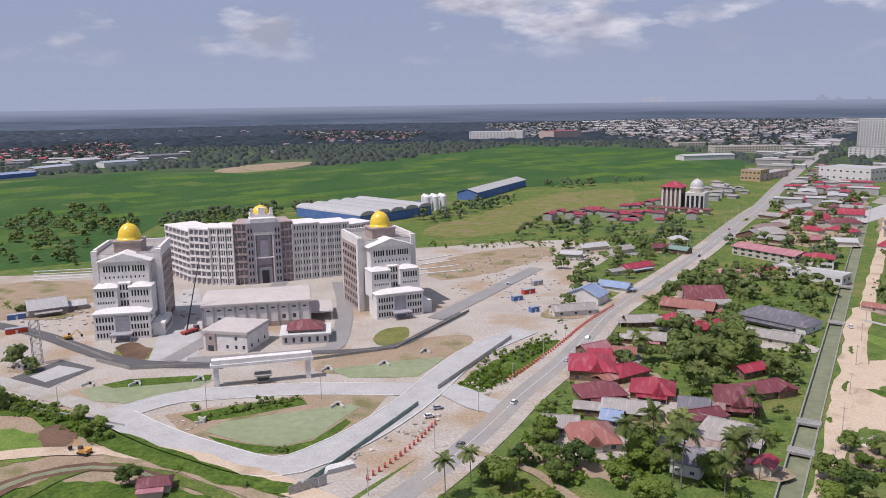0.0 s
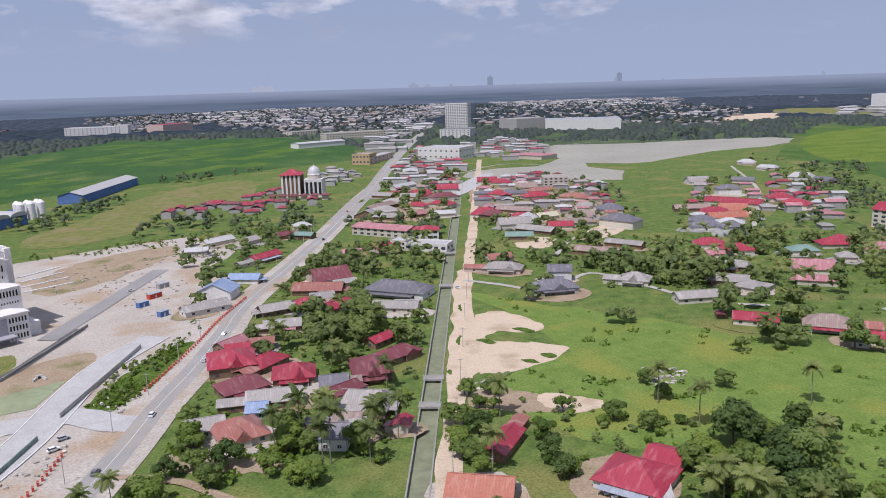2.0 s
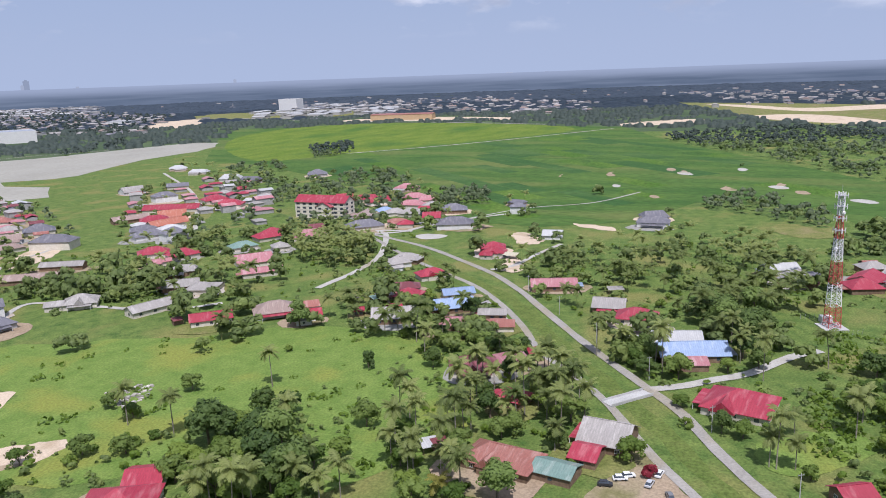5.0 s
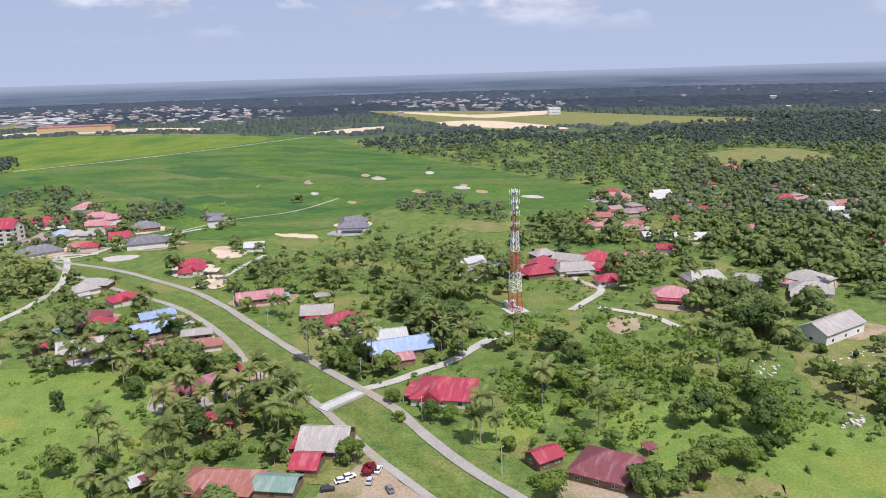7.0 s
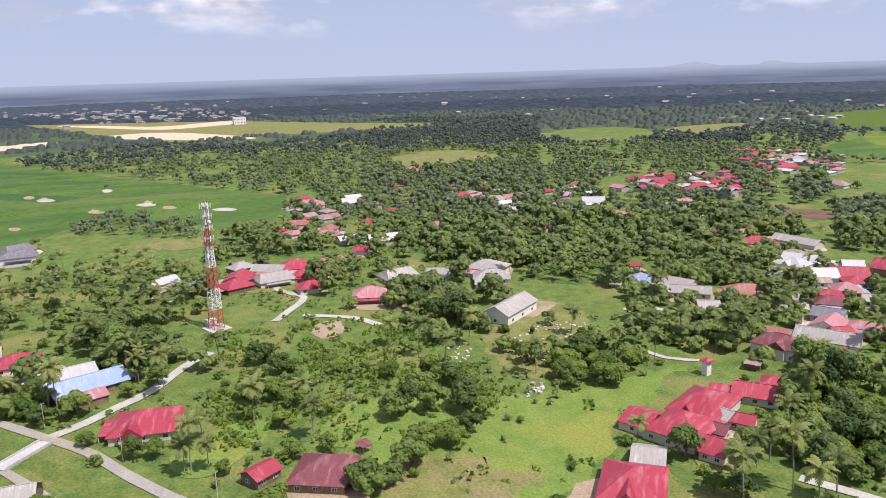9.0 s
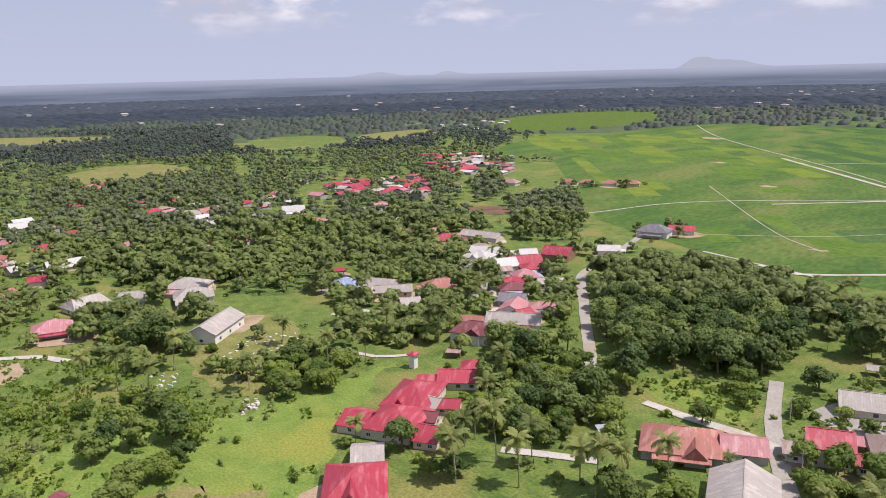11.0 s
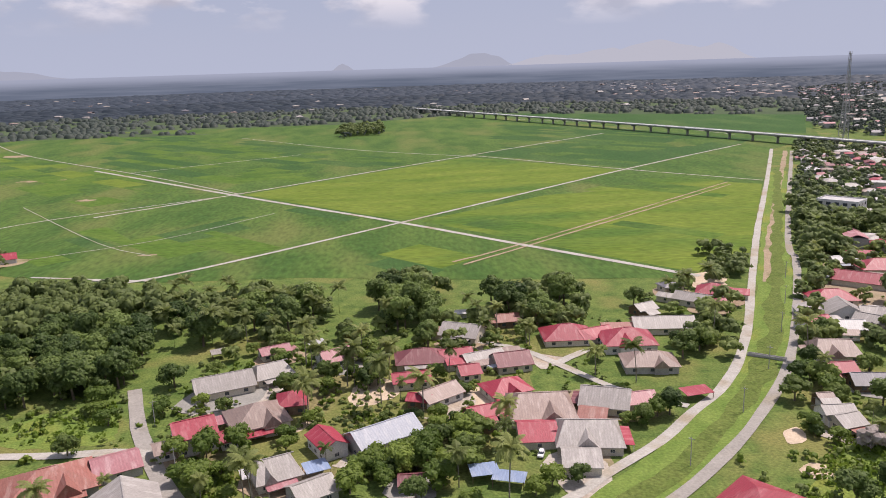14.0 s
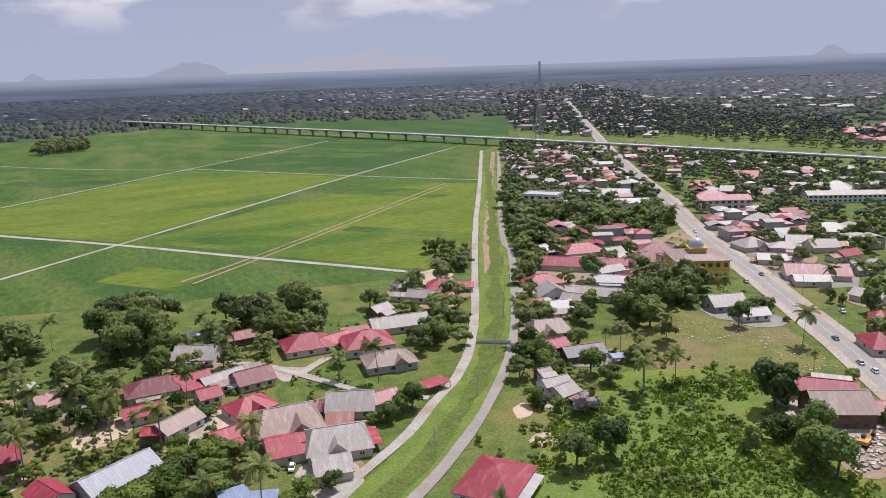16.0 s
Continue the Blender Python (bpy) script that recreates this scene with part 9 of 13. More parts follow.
house(92.2, 237.5, -34.1, 16.7, 16.6, "grey", "wood", "half", porch='r')
house(73.9, 217.6, -33.7, 8.9, 10.6, "slate", "white", "gable", wing='b', eave=4.2)
house(82.7, 221.8, -8.6, 8.1, 8.2, "grey", "white", "hip")
house(166.6, 370.5, -50.3, 35.5, 16.6, "slate", "white", "hip", porch='f', eave=3.6)
house(152.0, 342.2, -38.0, 22.5, 9.4, "grey", "cream", "gable")
house(130.6, 398.4, -32.0, 27.1, 11.8, "rust", "wood", "gable", windows=False)
house(115.5, 373.3, -18.8, 13.3, 10.6, "red", "wood", "hip")
house(120.3, 357.8, 17.9, 14.4, 9.4, "red", "wood", "gable")
house(126.4, 381.0, -11.9, 12.3, 8.2, "grey", "wood", "gable")
house(98.5, 372.7, 3.8, 15.7, 9.4, "grey", "wood", "gable")
house(93.9, 343.6, -16.5, 16.6, 9.4, "grey", "wood", "gable", porch='f', porch_roof='pink')
house(66.3, 329.2, 30.1, 13.3, 8.2, "pink", "wood", "gable")
house(178.2, 475.2, -32.2, 15.6, 11.8, "pink", "cream", "hip", windows=False)
house(207.3, 481.3, 18.5, 20.6, 10.6, "red", "cream", "gable", windows=False)
house(250.9, 616.7, -131.8, 12.6, 21.2, "grey", "wood", "gable", windows=False)
house(260.2, 597.5, -48.9, 28.1, 10.6, "grey", "wood", "gable", windows=False)
house(283.1, 657.2, 21.5, 33.0, 10.6, "brown", "wood", "hip", windows=False)
house(309.8, 638.3, -54.0, 18.1, 10.6, "red", "cream", "hip", windows=False)
house(333.5, 632.8, -59.9, 23.5, 10.6, "red", "cream", "hip", windows=False)
house(356.5, 676.1, -5.4, 27.1, 13.0, "maroon", "cream", "hip", windows=False)
house(329.5, 697.5, -27.5, 17.3, 10.6, "grey", "cream", "gable", windows=False)
house(305.3, 582.0, -16.8, 22.0, 9.4, "white", "cream", "gable", windows=False)
house(291.3, 593.3, -4.7, 13.4, 9.4, "pink", "wood", "hip", windows=False)
house(311.7, 721.1, -57.3, 22.4, 10.6, "grey", "wood", "gable", windows=False)
house(359.8, 778.0, 28.0, 37.1, 10.6, "white", "cream", "gable", windows=False)
block("shop_row", 232.2, 535.6, -57.9, 49.7, 20.0, 6.0, "cream", "pink", "two-storey cream shop row with a pink-red roof", "building", style='gable', storeys=2, bays=8)
block("office_block", 220.1, 481.9, -52.2, 13.1, 14.0, 6.0, "cream", "white", "cream office block with flat roof", "building", storeys=2, bays=4)
block("villa", 251.1, 504.8, -26.6, 18.5, 16.0, 7.0, "white", "red", "white two-storey villa with a bright red roof", "house", style='hip', storeys=2, bays=4)
block("workshop", 233.6, 465.7, -47.4, 31.0, 14.0, 5.0, "white", "white", "long low white workshop with a flat roof", "building", bays=6, storeys=1)
house(80.9, 420.8, -123.9, 14.6, 18.8, "blue", "white", "gable", eave=5.0, windows=False)
house(102.1, 446.9, -34.6, 18.0, 9.4, "blue", "white", "gable", windows=False)
house(68.5, 396.0, 10.0, 23.4, 9.4, "grey", "white", "gable")
house(127.7, 500.3, 30.4, 23.9, 9.4, "red", "cream", "gable", windows=False)
house(132.2, 563.2, 30.4, 18.3, 9.4, "grey", "cream", "gable", windows=False)
house(164.0, 569.5, 7.6, 20.7, 9.4, "maroon", "wood", "hip", windows=False)
house(181.3, 585.3, -4.7, 13.4, 9.4, "white", "cream", "hip", storeys=2, windows=False)
house(113.5, 576.5, 23.1, 23.9, 9.4, "white", "cream", "gable", windows=False)
house(93.2, 547.7, -19.4, 14.9, 8.2, "white", "grey", "gable", windows=False)
house(175.1, 559.0, -47.9, 14.9, 8.2, "green", "wood", "gable", windows=False)

# ---- houses between the canal and the meadow ----
house(117.3, 186.8, -142.1, 18.6, 6.6, "red", "wood", "gable")
house(137.5, 149.9, -62.5, 18.7, 17.8, "red", "white", "hip", porch='f', porch_roof='steel', wing='b')
shed(136.9, 140.0, -35.6, 6.0, 7.0, "white")
house(96.7, 166.0, -38.9, 17.4, 13.0, "orange", "wood", "gable")
house(280.7, 231.5, -49.5, 18.6, 9.4, "red", "cream", "gable")
house(300.7, 209.2, -50.9, 20.2, 14.2, "brown", "white", "hip", porch='f', porch_roof='red')
house(297.9, 189.6, -54.8, 12.5, 8.2, "red", "white", "gable")
shed(274.4, 245.8, -35.6, 5.0, 5.0, "maroon", wall='wood')
house(239.0, 328.9, -15.8, 24.5, 14.2, "slate", "grey", "hip", porch='f')
house(256.9, 347.7, -32.3, 13.1, 10.6, "slate", "white", "gable", storeys=2, windows=False)
house(241.0, 382.0, -43.0, 22.4, 11.8, "grey", "pink", "hip", porch='f', windows=False)
house(314.6, 387.0, -59.0, 32.0, 9.4, "brown", "wood", "gable", windows=False)
house(345.6, 394.0, -64.8, 26.0, 8.2, "grey", "wood", "gable", windows=False)
house(286.0, 317.2, -51.1, 16.1, 13.0, "grey", "cream", "hip", porch='f', windows=False)
house(287.2, 273.1, -20.6, 22.5, 9.4, "grey", "cream", "gable")
house(389.3, 361.7, -44.4, 19.4, 13.0, "red", "cream", "hip", windows=False)
house(368.0, 339.2, -44.0, 14.7, 5.8, "pink", "cream", "gable", windows=False)
house(389.8, 338.7, -28.0, 18.0, 13.0, "red", "cream", "hip", windows=False)
house(353.2, 309.8, -52.1, 18.5, 10.6, "grey", "wood", "half", windows=False)
house(325.9, 286.5, -53.9, 18.7, 10.6, "grey", "wood", "gable", windows=False)
house(385.2, 280.8, -43.4, 21.3, 15.4, "pink", "cream", "gable", windows=False)
house(363.6, 259.8, -49.2, 22.7, 8.2, "pink", "cream", "gable", windows=False)
house(420.3, 313.9, -33.1, 17.4, 10.6, "green", "cream", "hip", windows=False)
house(451.7, 316.4, -31.8, 16.3, 13.0, "red", "cream", "hip", windows=False)
house(462.3, 286.8, -57.6, 22.7, 14.2, "pink", "cream", "hip", windows=False)
house(425.2, 287.4, -44.0, 10.6, 10.6, "grey", "cream", "hip", windows=False)
house(570.6, 436.2, -70.7, 24.1, 15.4, "red", "cream", "hip", windows=False)
house(539.3, 474.1, -67.5, 48.9, 13.0, "red", "cream", "gable", windows=False)
house(478.0, 426.5, -21.3, 31.3, 13.0, "orange", "cream", "gable", windows=False)
house(437.5, 409.2, -28.3, 23.2, 13.0, "slate", "white", "hip", windows=False)
house(436.9, 385.8, -22.7, 16.7, 13.0, "slate", "white", "hip", storeys=2, windows=False)
house(488.3, 474.2, -28.9, 29.0, 10.6, "brown", "wood", "gable", windows=False)
house(586.4, 523.7, -27.8, 22.0, 13.0, "slate", "white", "hip", storeys=2, windows=False)
house(409.0, 655.6, -59.7, 17.7, 13.0, "red", "cream", "hip", windows=False)
house(460.9, 731.9, -49.3, 21.6, 13.0, "red", "cream", "hip", windows=False)
house(429.2, 619.4, -6.1, 27.1, 13.0, "red", "cream", "hip", windows=False)
house(423.9, 650.2, -23.6, 27.4, 13.0, "slate", "cream", "hip", windows=False)
house(338.1, 548.2, -65.0, 24.0, 13.0, "maroon", "wood", "hip", windows=False)
house(329.8, 505.6, -18.9, 26.1, 15.4, "grey", "cream", "gable", windows=False)
house(352.4, 475.2, -31.3, 18.3, 10.6, "red", "cream", "gable", windows=False)
house(371.3, 478.2, -19.2, 26.9, 10.6, "brown", "cream", "hip", windows=False)
house(368.6, 517.1, -2.0, 18.4, 10.6, "cream", "cream", "gable", windows=False)
house(393.0, 453.1, -70.4, 28.9, 15.4, "slate", "cream", "hip", storeys=2, windows=False)
house(304.0, 459.6, -32.8, 19.0, 9.4, "green", "wood", "gable", windows=False)
house(327.5, 472.0, -65.6, 30.7, 10.6, "grey", "wood", "gable", windows=False)
house(367.3, 558.0, -59.9, 37.0, 10.6, "brown", "wood", "gable", windows=False)
house(455.9, 648.2, -8.5, 31.2, 10.6, "rust", "cream", "hip", windows=False)
house(452.8, 587.4, -62.1, 28.4, 13.0, "rust", "cream", "hip", windows=False)
block("apartment", 490.5, 672.1, -28.9, 26.3, 22.0, 12.0, "cream", "grey", "grey four-storey apartment block, unfinished", "building", storeys=4, bays=5)
block("school", 542.7, 320.9, -90.7, 46.2, 16.0, 13.0, "cream", "red", "four-storey cream school with a bright red roof", "building", style='gable', storeys=4, bays=8, rise=5)
block("school_wing", 547.4, 314.0, -6.3, 32.3, 14.0, 10.0, "cream", "red", "three-storey cream school wing with a red gable", "building", style='gable', storeys=3, bays=5, rise=4)
house(501.9, 264.3, -47.0, 26.7, 15.4, "slate", "cream", "hip", windows=False)
house(463.9, 319.3, -69.7, 15.7, 13.0, "red", "cream", "hip", windows=False)
house(558.8, 249.8, -91.2, 20.8, 13.0, "grey", "cream", "hip", windows=False)
house(544.8, 227.4, -70.6, 13.5, 13.0, "red", "cream", "gable", windows=False)
house(519.9, 198.7, -70.0, 26.4, 16.6, "slate", "white", "hip", eave=4.0, windows=False)
house(597.5, 267.8, -86.6, 21.4, 13.0, "pink", "cream", "hip", windows=False)
house(559.9, 265.9, -43.5, 15.6, 10.6, "grey", "cream", "hip", windows=False)
house(592.9, 246.1, -71.6, 17.1, 13.0, "grey", "cream", "hip", windows=False)
house(563.6, 276.8, -52.2, 15.0, 10.6, "blue", "cream", "hip", windows=False)
house(515.3, 236.5, -70.2, 11.1, 9.4, "red", "cream", "hip", windows=False)
house(635.4, 281.2, -72.6, 21.3, 13.0, "pink", "cream", "hip", windows=False)
house(413.5, 189.5, -91.0, 17.2, 10.6, "grey", "wood", "hip", windows=False)
house(382.3, 161.2, -46.3, 15.5, 10.6, "red", "cream", "hip", windows=False)
house(340.6, 156.4, -87.2, 12.7, 11.8, "red", "wood", "hip")
house(318.7, 154.0, -41.7, 5.2, 5.8, "red", "wood", "gable")
house(307.5, 149.2, -65.8, 19.5, 13.0, "grey", "wood", "gable", porch='r')
shed(331.8, 170.1, -38.8, 6.0, 6.0, "green", wall='wood')
shed(329.3, 181.0, -58.8, 4.0, 4.0, "brown", wall='wood')
house(310.4, 168.7, -66.0, 4.0, 4.6, "red", "wood", "gable")
house(329.3, 128.1, -55.7, 18.4, 11.8, "blue", "wood", "gable")
house(304.1, 117.4, -76.7, 14.3, 9.4, "pink", "wood", "gable", wing='r', wing_roof='grey')
house(322.2, 106.1, -76.2, 12.1, 7.0, "grey", "wood", "gable")
house(258.6, 93.2, -67.7, 17.3, 13.0, "maroon", "cream", "hip", porch='f')
house(268.8, 81.0, -56.9, 11.2, 10.6, "pink", "wood", "hip", porch='f')
house(278.6, 74.3, -64.7, 4.8, 7.0, "red", "wood", "hip")
house(235.2, 70.8, -103.9, 9.6, 9.4, "red", "wood", "hip", porch='l')
house(350.2, 133.5, -56.2, 15.4, 8.2, "blue", "cream", "gable")
shed(195.2, 85.1, -48.8, 6.0, 6.0, "white")
shed(196.0, 81.8, -48.8, 5.0, 6.0, "maroon", wall='wood')
shed(337.1, 114.8, -48.8, 5.0, 5.0, "grey")

# ---- houses by the grassy drain ----
house(216.0, 35.3, -96.5, 14.2, 15.4, "grey", "wood", "gable", wing='f', wing_roof='red', porch='l', porch_roof='red')
house(193.0, 61.5, -99.4, 20.9, 13.0, "rust", "wood", "hip", wing='r', wing_roof='green')
house(376.9, 90.6, -72.1, 22.7, 10.6, "pink", "wood", "gable", porch='r', porch_roof='blue')
house(348.1, 57.2, -86.5, 14.2, 11.8, "grey", "wood", "gable", porch='f', porch_roof='red')
house(334.8, 42.8, -88.3, 16.9, 13.0, "red", "cream", "hip")
shed(377.0, 59.1, -70.4, 8.0, 6.0, "grey")
house(309.5, 24.0, -75.4, 18.9, 10.6, "white", "wood", "gable")
house(296.2, 17.1, -71.5, 25.5, 13.0, "blue", "wood", "gable", wing='f', wing_roof='pink')
house(251.6, -1.3, -101.7, 20.5, 18.6, "red", "cream", "hip")
house(195.1, -45.1, -121.5, 15.7, 16.6, "maroon", "wood", "hip", porch='r', porch_roof='red')
house(202.2, -28.8, -59.4, 8.4, 7.0, "red", "wood", "gable")
shed(205.4, -60.1, -70.4, 4.0, 4.0, "maroon")
house(437.4, -18.1, -61.9, 17.3, 9.4, "white", "white", "gable", windows=False)
shed(429.3, -34.2, -80.4, 7.0, 6.0, "slate", wall='grey')
house(498.5, 120.4, -84.0, 12.4, 10.6, "white", "white", "gable", windows=False)
house(441.4, 143.5, -87.2, 13.8, 9.4, "red", "cream", "hip", windows=False)
shed(437.1, 131.6, -90.4, 9.0, 6.0, "cream")
house(553.3, 60.9, -88.7, 21.8, 13.0, "slate", "white", "hip", porch='f', eave=3.6, windows=False)
house(586.2, 169.9, -78.5, 11.5, 10.6, "slate", "white", "hip", storeys=2, windows=False)
house(410.4, -54.4, -71.8, 15.5, 13.0, "red", "wood", "hip", windows=False)
house(451.3, -63.8, -69.3, 13.9, 10.6, "grey", "wood", "hip", windows=False)
house(414.3, -75.6, -83.4, 19.3, 13.0, "grey", "cream", "half", porch='f', windows=False)
house(414.7, -96.6, -115.1, 18.8, 13.0, "red", "cream", "hip", porch='f', windows=False)
house(389.2, -90.1, -88.8, 14.5, 10.6, "red", "cream", "hip")
house(358.9, -113.0, -111.0, 17.3, 14.2, "pink", "cream", "hip", porch='f', porch_roof='red')
house(384.7, -137.8, -84.3, 18.7, 15.4, "grey", "cream", "half")
house(378.2, -157.2, -118.0, 13.3, 13.0, "grey", "cream", "half")
house(359.6, -181.8, -116.1, 18.9, 14.2, "grey", "white", "hip", wing='f')
house(301.3, -161.6, -56.9, 28.0, 13.0, "grey", "white", "gable", eave=4.5)
house(536.1, -118.5, -76.0, 19.4, 13.0, "pink", "cream", "hip", windows=False)
house(517.9, -132.2, -98.9, 17.3, 11.8, "pink", "cream", "hip", windows=False)
house(544.2, -172.8, -99.4, 13.4, 11.8, "red", "cream", "hip", windows=False)
house(482.7, -164.0, -98.4, 21.8, 13.0, "white", "cream", "gable", windows=False)
house(654.4, -153.9, -113.2, 27.2, 14.2, "pink", "cream", "hip", windows=False)
house(643.5, -192.0, -101.0, 20.6, 13.0, "white", "white", "gable", windows=False)
house(494.5, -141.8, -85.0, 13.8, 9.4, "white", "cream", "gable", windows=False)
house(457.5, -139.3, -115.8, 8.6, 8.2, "red", "cream", "gable", windows=False)
house(822.9, -314.9, -77.4, 20.3, 15.4, "rust", "cream", "hip", windows=False)
house(580.5, -225.8, -100.1, 6.8, 9.4, "rust", "wood", "hip", windows=False)
house(602.1, -285.2, -74.2, 22.7, 13.0, "pink", "cream", "gable", windows=False)
house(588.0, -303.9, -129.4, 14.7, 10.6, "grey", "cream", "gable", windows=False)
house(586.9, -317.9, -79.9, 20.6, 13.0, "rust", "cream", "gable", windows=False)
house(533.5, -284.6, -138.3, 15.7, 10.6, "white", "cream", "gable", windows=False)
house(688.7, -333.2, -124.3, 17.3, 10.6, "grey", "cream", "hip", windows=False)
house(436.2, -112.1, -68.1, 18.3, 10.6, "rust", "wood", "gable", windows=False)

# ---- houses and school round the southern lanes ----
house(150.1, -116.6, -131.7, 16.1, 20.2, "red", "cream", "hip", eave=3.6)
house(170.9, -150.9, -157.5, 16.7, 19.0, "red", "cream", "hip", eave=3.6)
house(180.0, -167.1, -154.3, 15.2, 22.6, "red", "cream", "hip", eave=4.0)
house(180.5, -190.0, -140.7, 14.2, 10.6, "red", "cream", "gable")
house(172.0, -167.5, -166.6, 7.0, 8.2, "grey", "cream", "gable")
house(167.0, -170.7, -146.6, 7.1, 7.0, "red", "cream", "gable")
house(156.1, -151.0, -155.3, 7.1, 10.6, "red", "cream", "gable")
house(183.6, -201.1, -139.4, 8.5, 9.4, "red", "white", "hip")
house(165.6, -159.2, -154.3, 6.6, 7.0, "maroon", "cream", "gable")
block("minaret", 205.2, -190.7, 10.0, 2.4, 2.4, 5.5, "white", "red", "small square white tower with a red pyramid roof", "tower", style="hip", rise=1.2)
house(207.9, -230.3, -159.2, 18.8, 13.0, "maroon", "white", "hip", eave=4.6)
house(207.2, -254.3, -149.9, 23.2, 11.8, "grey", "cream", "gable", porch='f', porch_roof='red')
house(228.2, -279.5, -153.1, 12.6, 10.6, "slate", "grey", "gable")
house(240.9, -295.3, -137.3, 13.1, 10.6, "maroon", "cream", "hip")
house(209.8, -263.9, -106.4, 7.6, 8.2, "red", "cream", "gable")
house(252.1, -318.5, -126.7, 12.4, 13.0, "pink", "white", "hip")
house(232.6, -315.8, -142.7, 12.5, 8.2, "grey", "cream", "gable")
house(189.3, -242.4, -119.5, 9.7, 10.6, "slate", "cream", "hip")
house(283.9, -317.4, -151.7, 18.9, 13.0, "grey", "white", "gable", storeys=1, windows=False)
house(277.0, -329.3, -122.3, 15.7, 13.0, "white", "white", "gable", windows=False)
house(292.2, -327.5, -164.5, 14.6, 13.0, "white", "white", "hip", storeys=2, windows=False)
house(314.2, -245.4, -137.6, 13.6, 13.0, "blue", "white", "hip")
house(312.7, -253.2, -93.0, 7.7, 9.4, "slate", "wood", "gable")
house(286.1, -252.7, -130.9, 19.7, 9.4, "grey", "cream", "gable")
house(261.6, -242.2, -119.1, 9.1, 10.6, "grey", "cream", "gable")
house(272.8, -275.8, -123.7, 19.3, 13.0, "rust", "cream", "hip")
house(255.3, -285.4, -146.2, 7.7, 8.2, "grey", "cream", "gable")
house(350.5, -361.3, -134.8, 18.6, 13.0, "red", "cream", "hip", windows=False)
house(339.8, -383.1, -171.1, 29.3, 10.6, "grey", "cream", "gable", windows=False)
house(305.0, -347.1, -156.8, 17.2, 13.0, "white", "cream", "gable", porch='f', porch_roof='red', windows=False)
house(266.0, -368.9, -164.8, 16.2, 14.2, "red", "wood", "gable", eave=4.0, windows=False)
house(271.3, -343.3, -125.3, 17.7, 13.0, "red", "cream", "gable", windows=False)
house(280.2, -357.3, -129.8, 9.9, 13.0, "white", "white", "gable", windows=False)
house(254.5, -462.0, -166.1, 20.4, 15.4, "slate", "white", "hip", porch='f', eave=4.0, windows=False)
house(243.6, -479.2, -153.5, 16.4, 10.6, "red", "white", "gable", windows=False)
house(250.1, -399.0, -147.6, 13.2, 9.4, "white", "white", "gable", windows=False)
house(443.1, -629.7, -155.2, 13.8, 10.6, "rust", "cream", "hip", windows=False)
house(425.8, -636.8, -155.2, 13.8, 10.6, "rust", "cream", "hip", windows=False)
house(404.6, -644.6, -155.3, 13.8, 10.6, "rust", "cream", "hip", windows=False)
house(386.5, -655.5, -155.2, 13.9, 10.6, "rust", "cream", "hip", windows=False)
house(491.3, -594.7, -168.6, 22.9, 13.0, "brown", "cream", "hip", windows=False)
shed(201.2, -209.1, -148.2, 6.0, 5.0, "brown", wall='wood')
shed(117.5, -189.7, -128.2, 7.0, 6.0, "steel", wall='wood')
house(97.3, -197.2, -153.1, 22.5, 17.8, "rust", "grey", "hip", porch='f', wing='r', wing_roof='pink')
house(70.7, -178.5, -247.7, 20.6, 16.5, "grey", "white", "gable", eave=3.8)
shed(63.9, -167.1, -158.2, 12.0, 5.0, "pink")
house(63.6, -218.8, -156.6, 11.6, 11.8, "red", "white", "gable", storeys=2)
house(46.8, -230.5, -156.9, 17.2, 16.6, "brown", "cream", "hip", porch='f', porch_roof='red', eave=3.6)
house(52.9, -218.8, -161.8, 6.0, 7.0, "red", "white", "gable")
shed(58.2, -230.7, -158.2, 6.0, 6.0, "pink")
shed(56.2, -232.8, -158.2, 4.0, 4.0, "white")
house(36.9, -242.0, -171.8, 9.0, 10.6, "red", "wood", "hip", eave=3.6)
house(63.5, -260.4, -158.2, 19.8, 13.0, "grey", "cream", "gable", porch='b')
house(48.1, -269.5, -152.0, 13.3, 11.8, "grey", "cream", "half")
house(50.0, -291.8, -154.2, 11.2, 7.0, "pink", "cream", "gable", eave=2.8)
shed(34.0, -298.7, -158.2, 7.0, 6.0, "white")
shed(72.3, -294.0, -158.2, 6.0, 5.0, "grey")
house(25.5, -281.7, -150.3, 11.7, 10.6, "pink", "white", "gable", wing='r', wing_roof='red')
house(22.9, -210.5, -241.3, 11.6, 7.8, "red", "white", "gable", eave=4.2)
house(6.5, -213.0, -148.9, 20.4, 11.8, "steel", "grey", "gable", eave=4.0)
house(36.7, -196.8, -156.3, 12.1, 13.0, "grey", "cream", "half", porch='f', porch_roof='pink')
shed(25.1, -197.5, -158.2, 7.0, 6.0, "blue")
shed(43.2, -195.8, -158.2, 5.0, 5.0, "white")
house(25.1, -185.3, -148.6, 10.7, 9.4, "grey", "grey", "gable")

# ---- houses by the southern drain ----
house(-7.4, -275.7, -178.2, 18.5, 13.0, "maroon", "cream", "hip")
house(-20.6, -277.2, -168.8, 11.9, 8.2, "red", "cream", "gable")
house(-3.1, -256.4, -173.9, 12.7, 8.2, "red", "cream", "gable")
house(-11.8, -241.8, -144.8, 14.4, 9.4, "brown", "white", "gable")
house(-5.7, -238.9, 160.8, 7.2, 5.8, "red", "wood", "gable")
house(-25.7, -302.5, 154.3, 15.7, 13.0, "grey", "cream", "gable", porch='f')
shed(-27.8, -329.0, -179.2, 7.0, 5.0, "white", wall='white')
house(-46.5, -316.2, -174.6, 9.4, 8.2, "rust", "wood", "gable")
house(-24.0, -260.5, -168.8, 7.0, 8.2, "red", "cream", "gable")
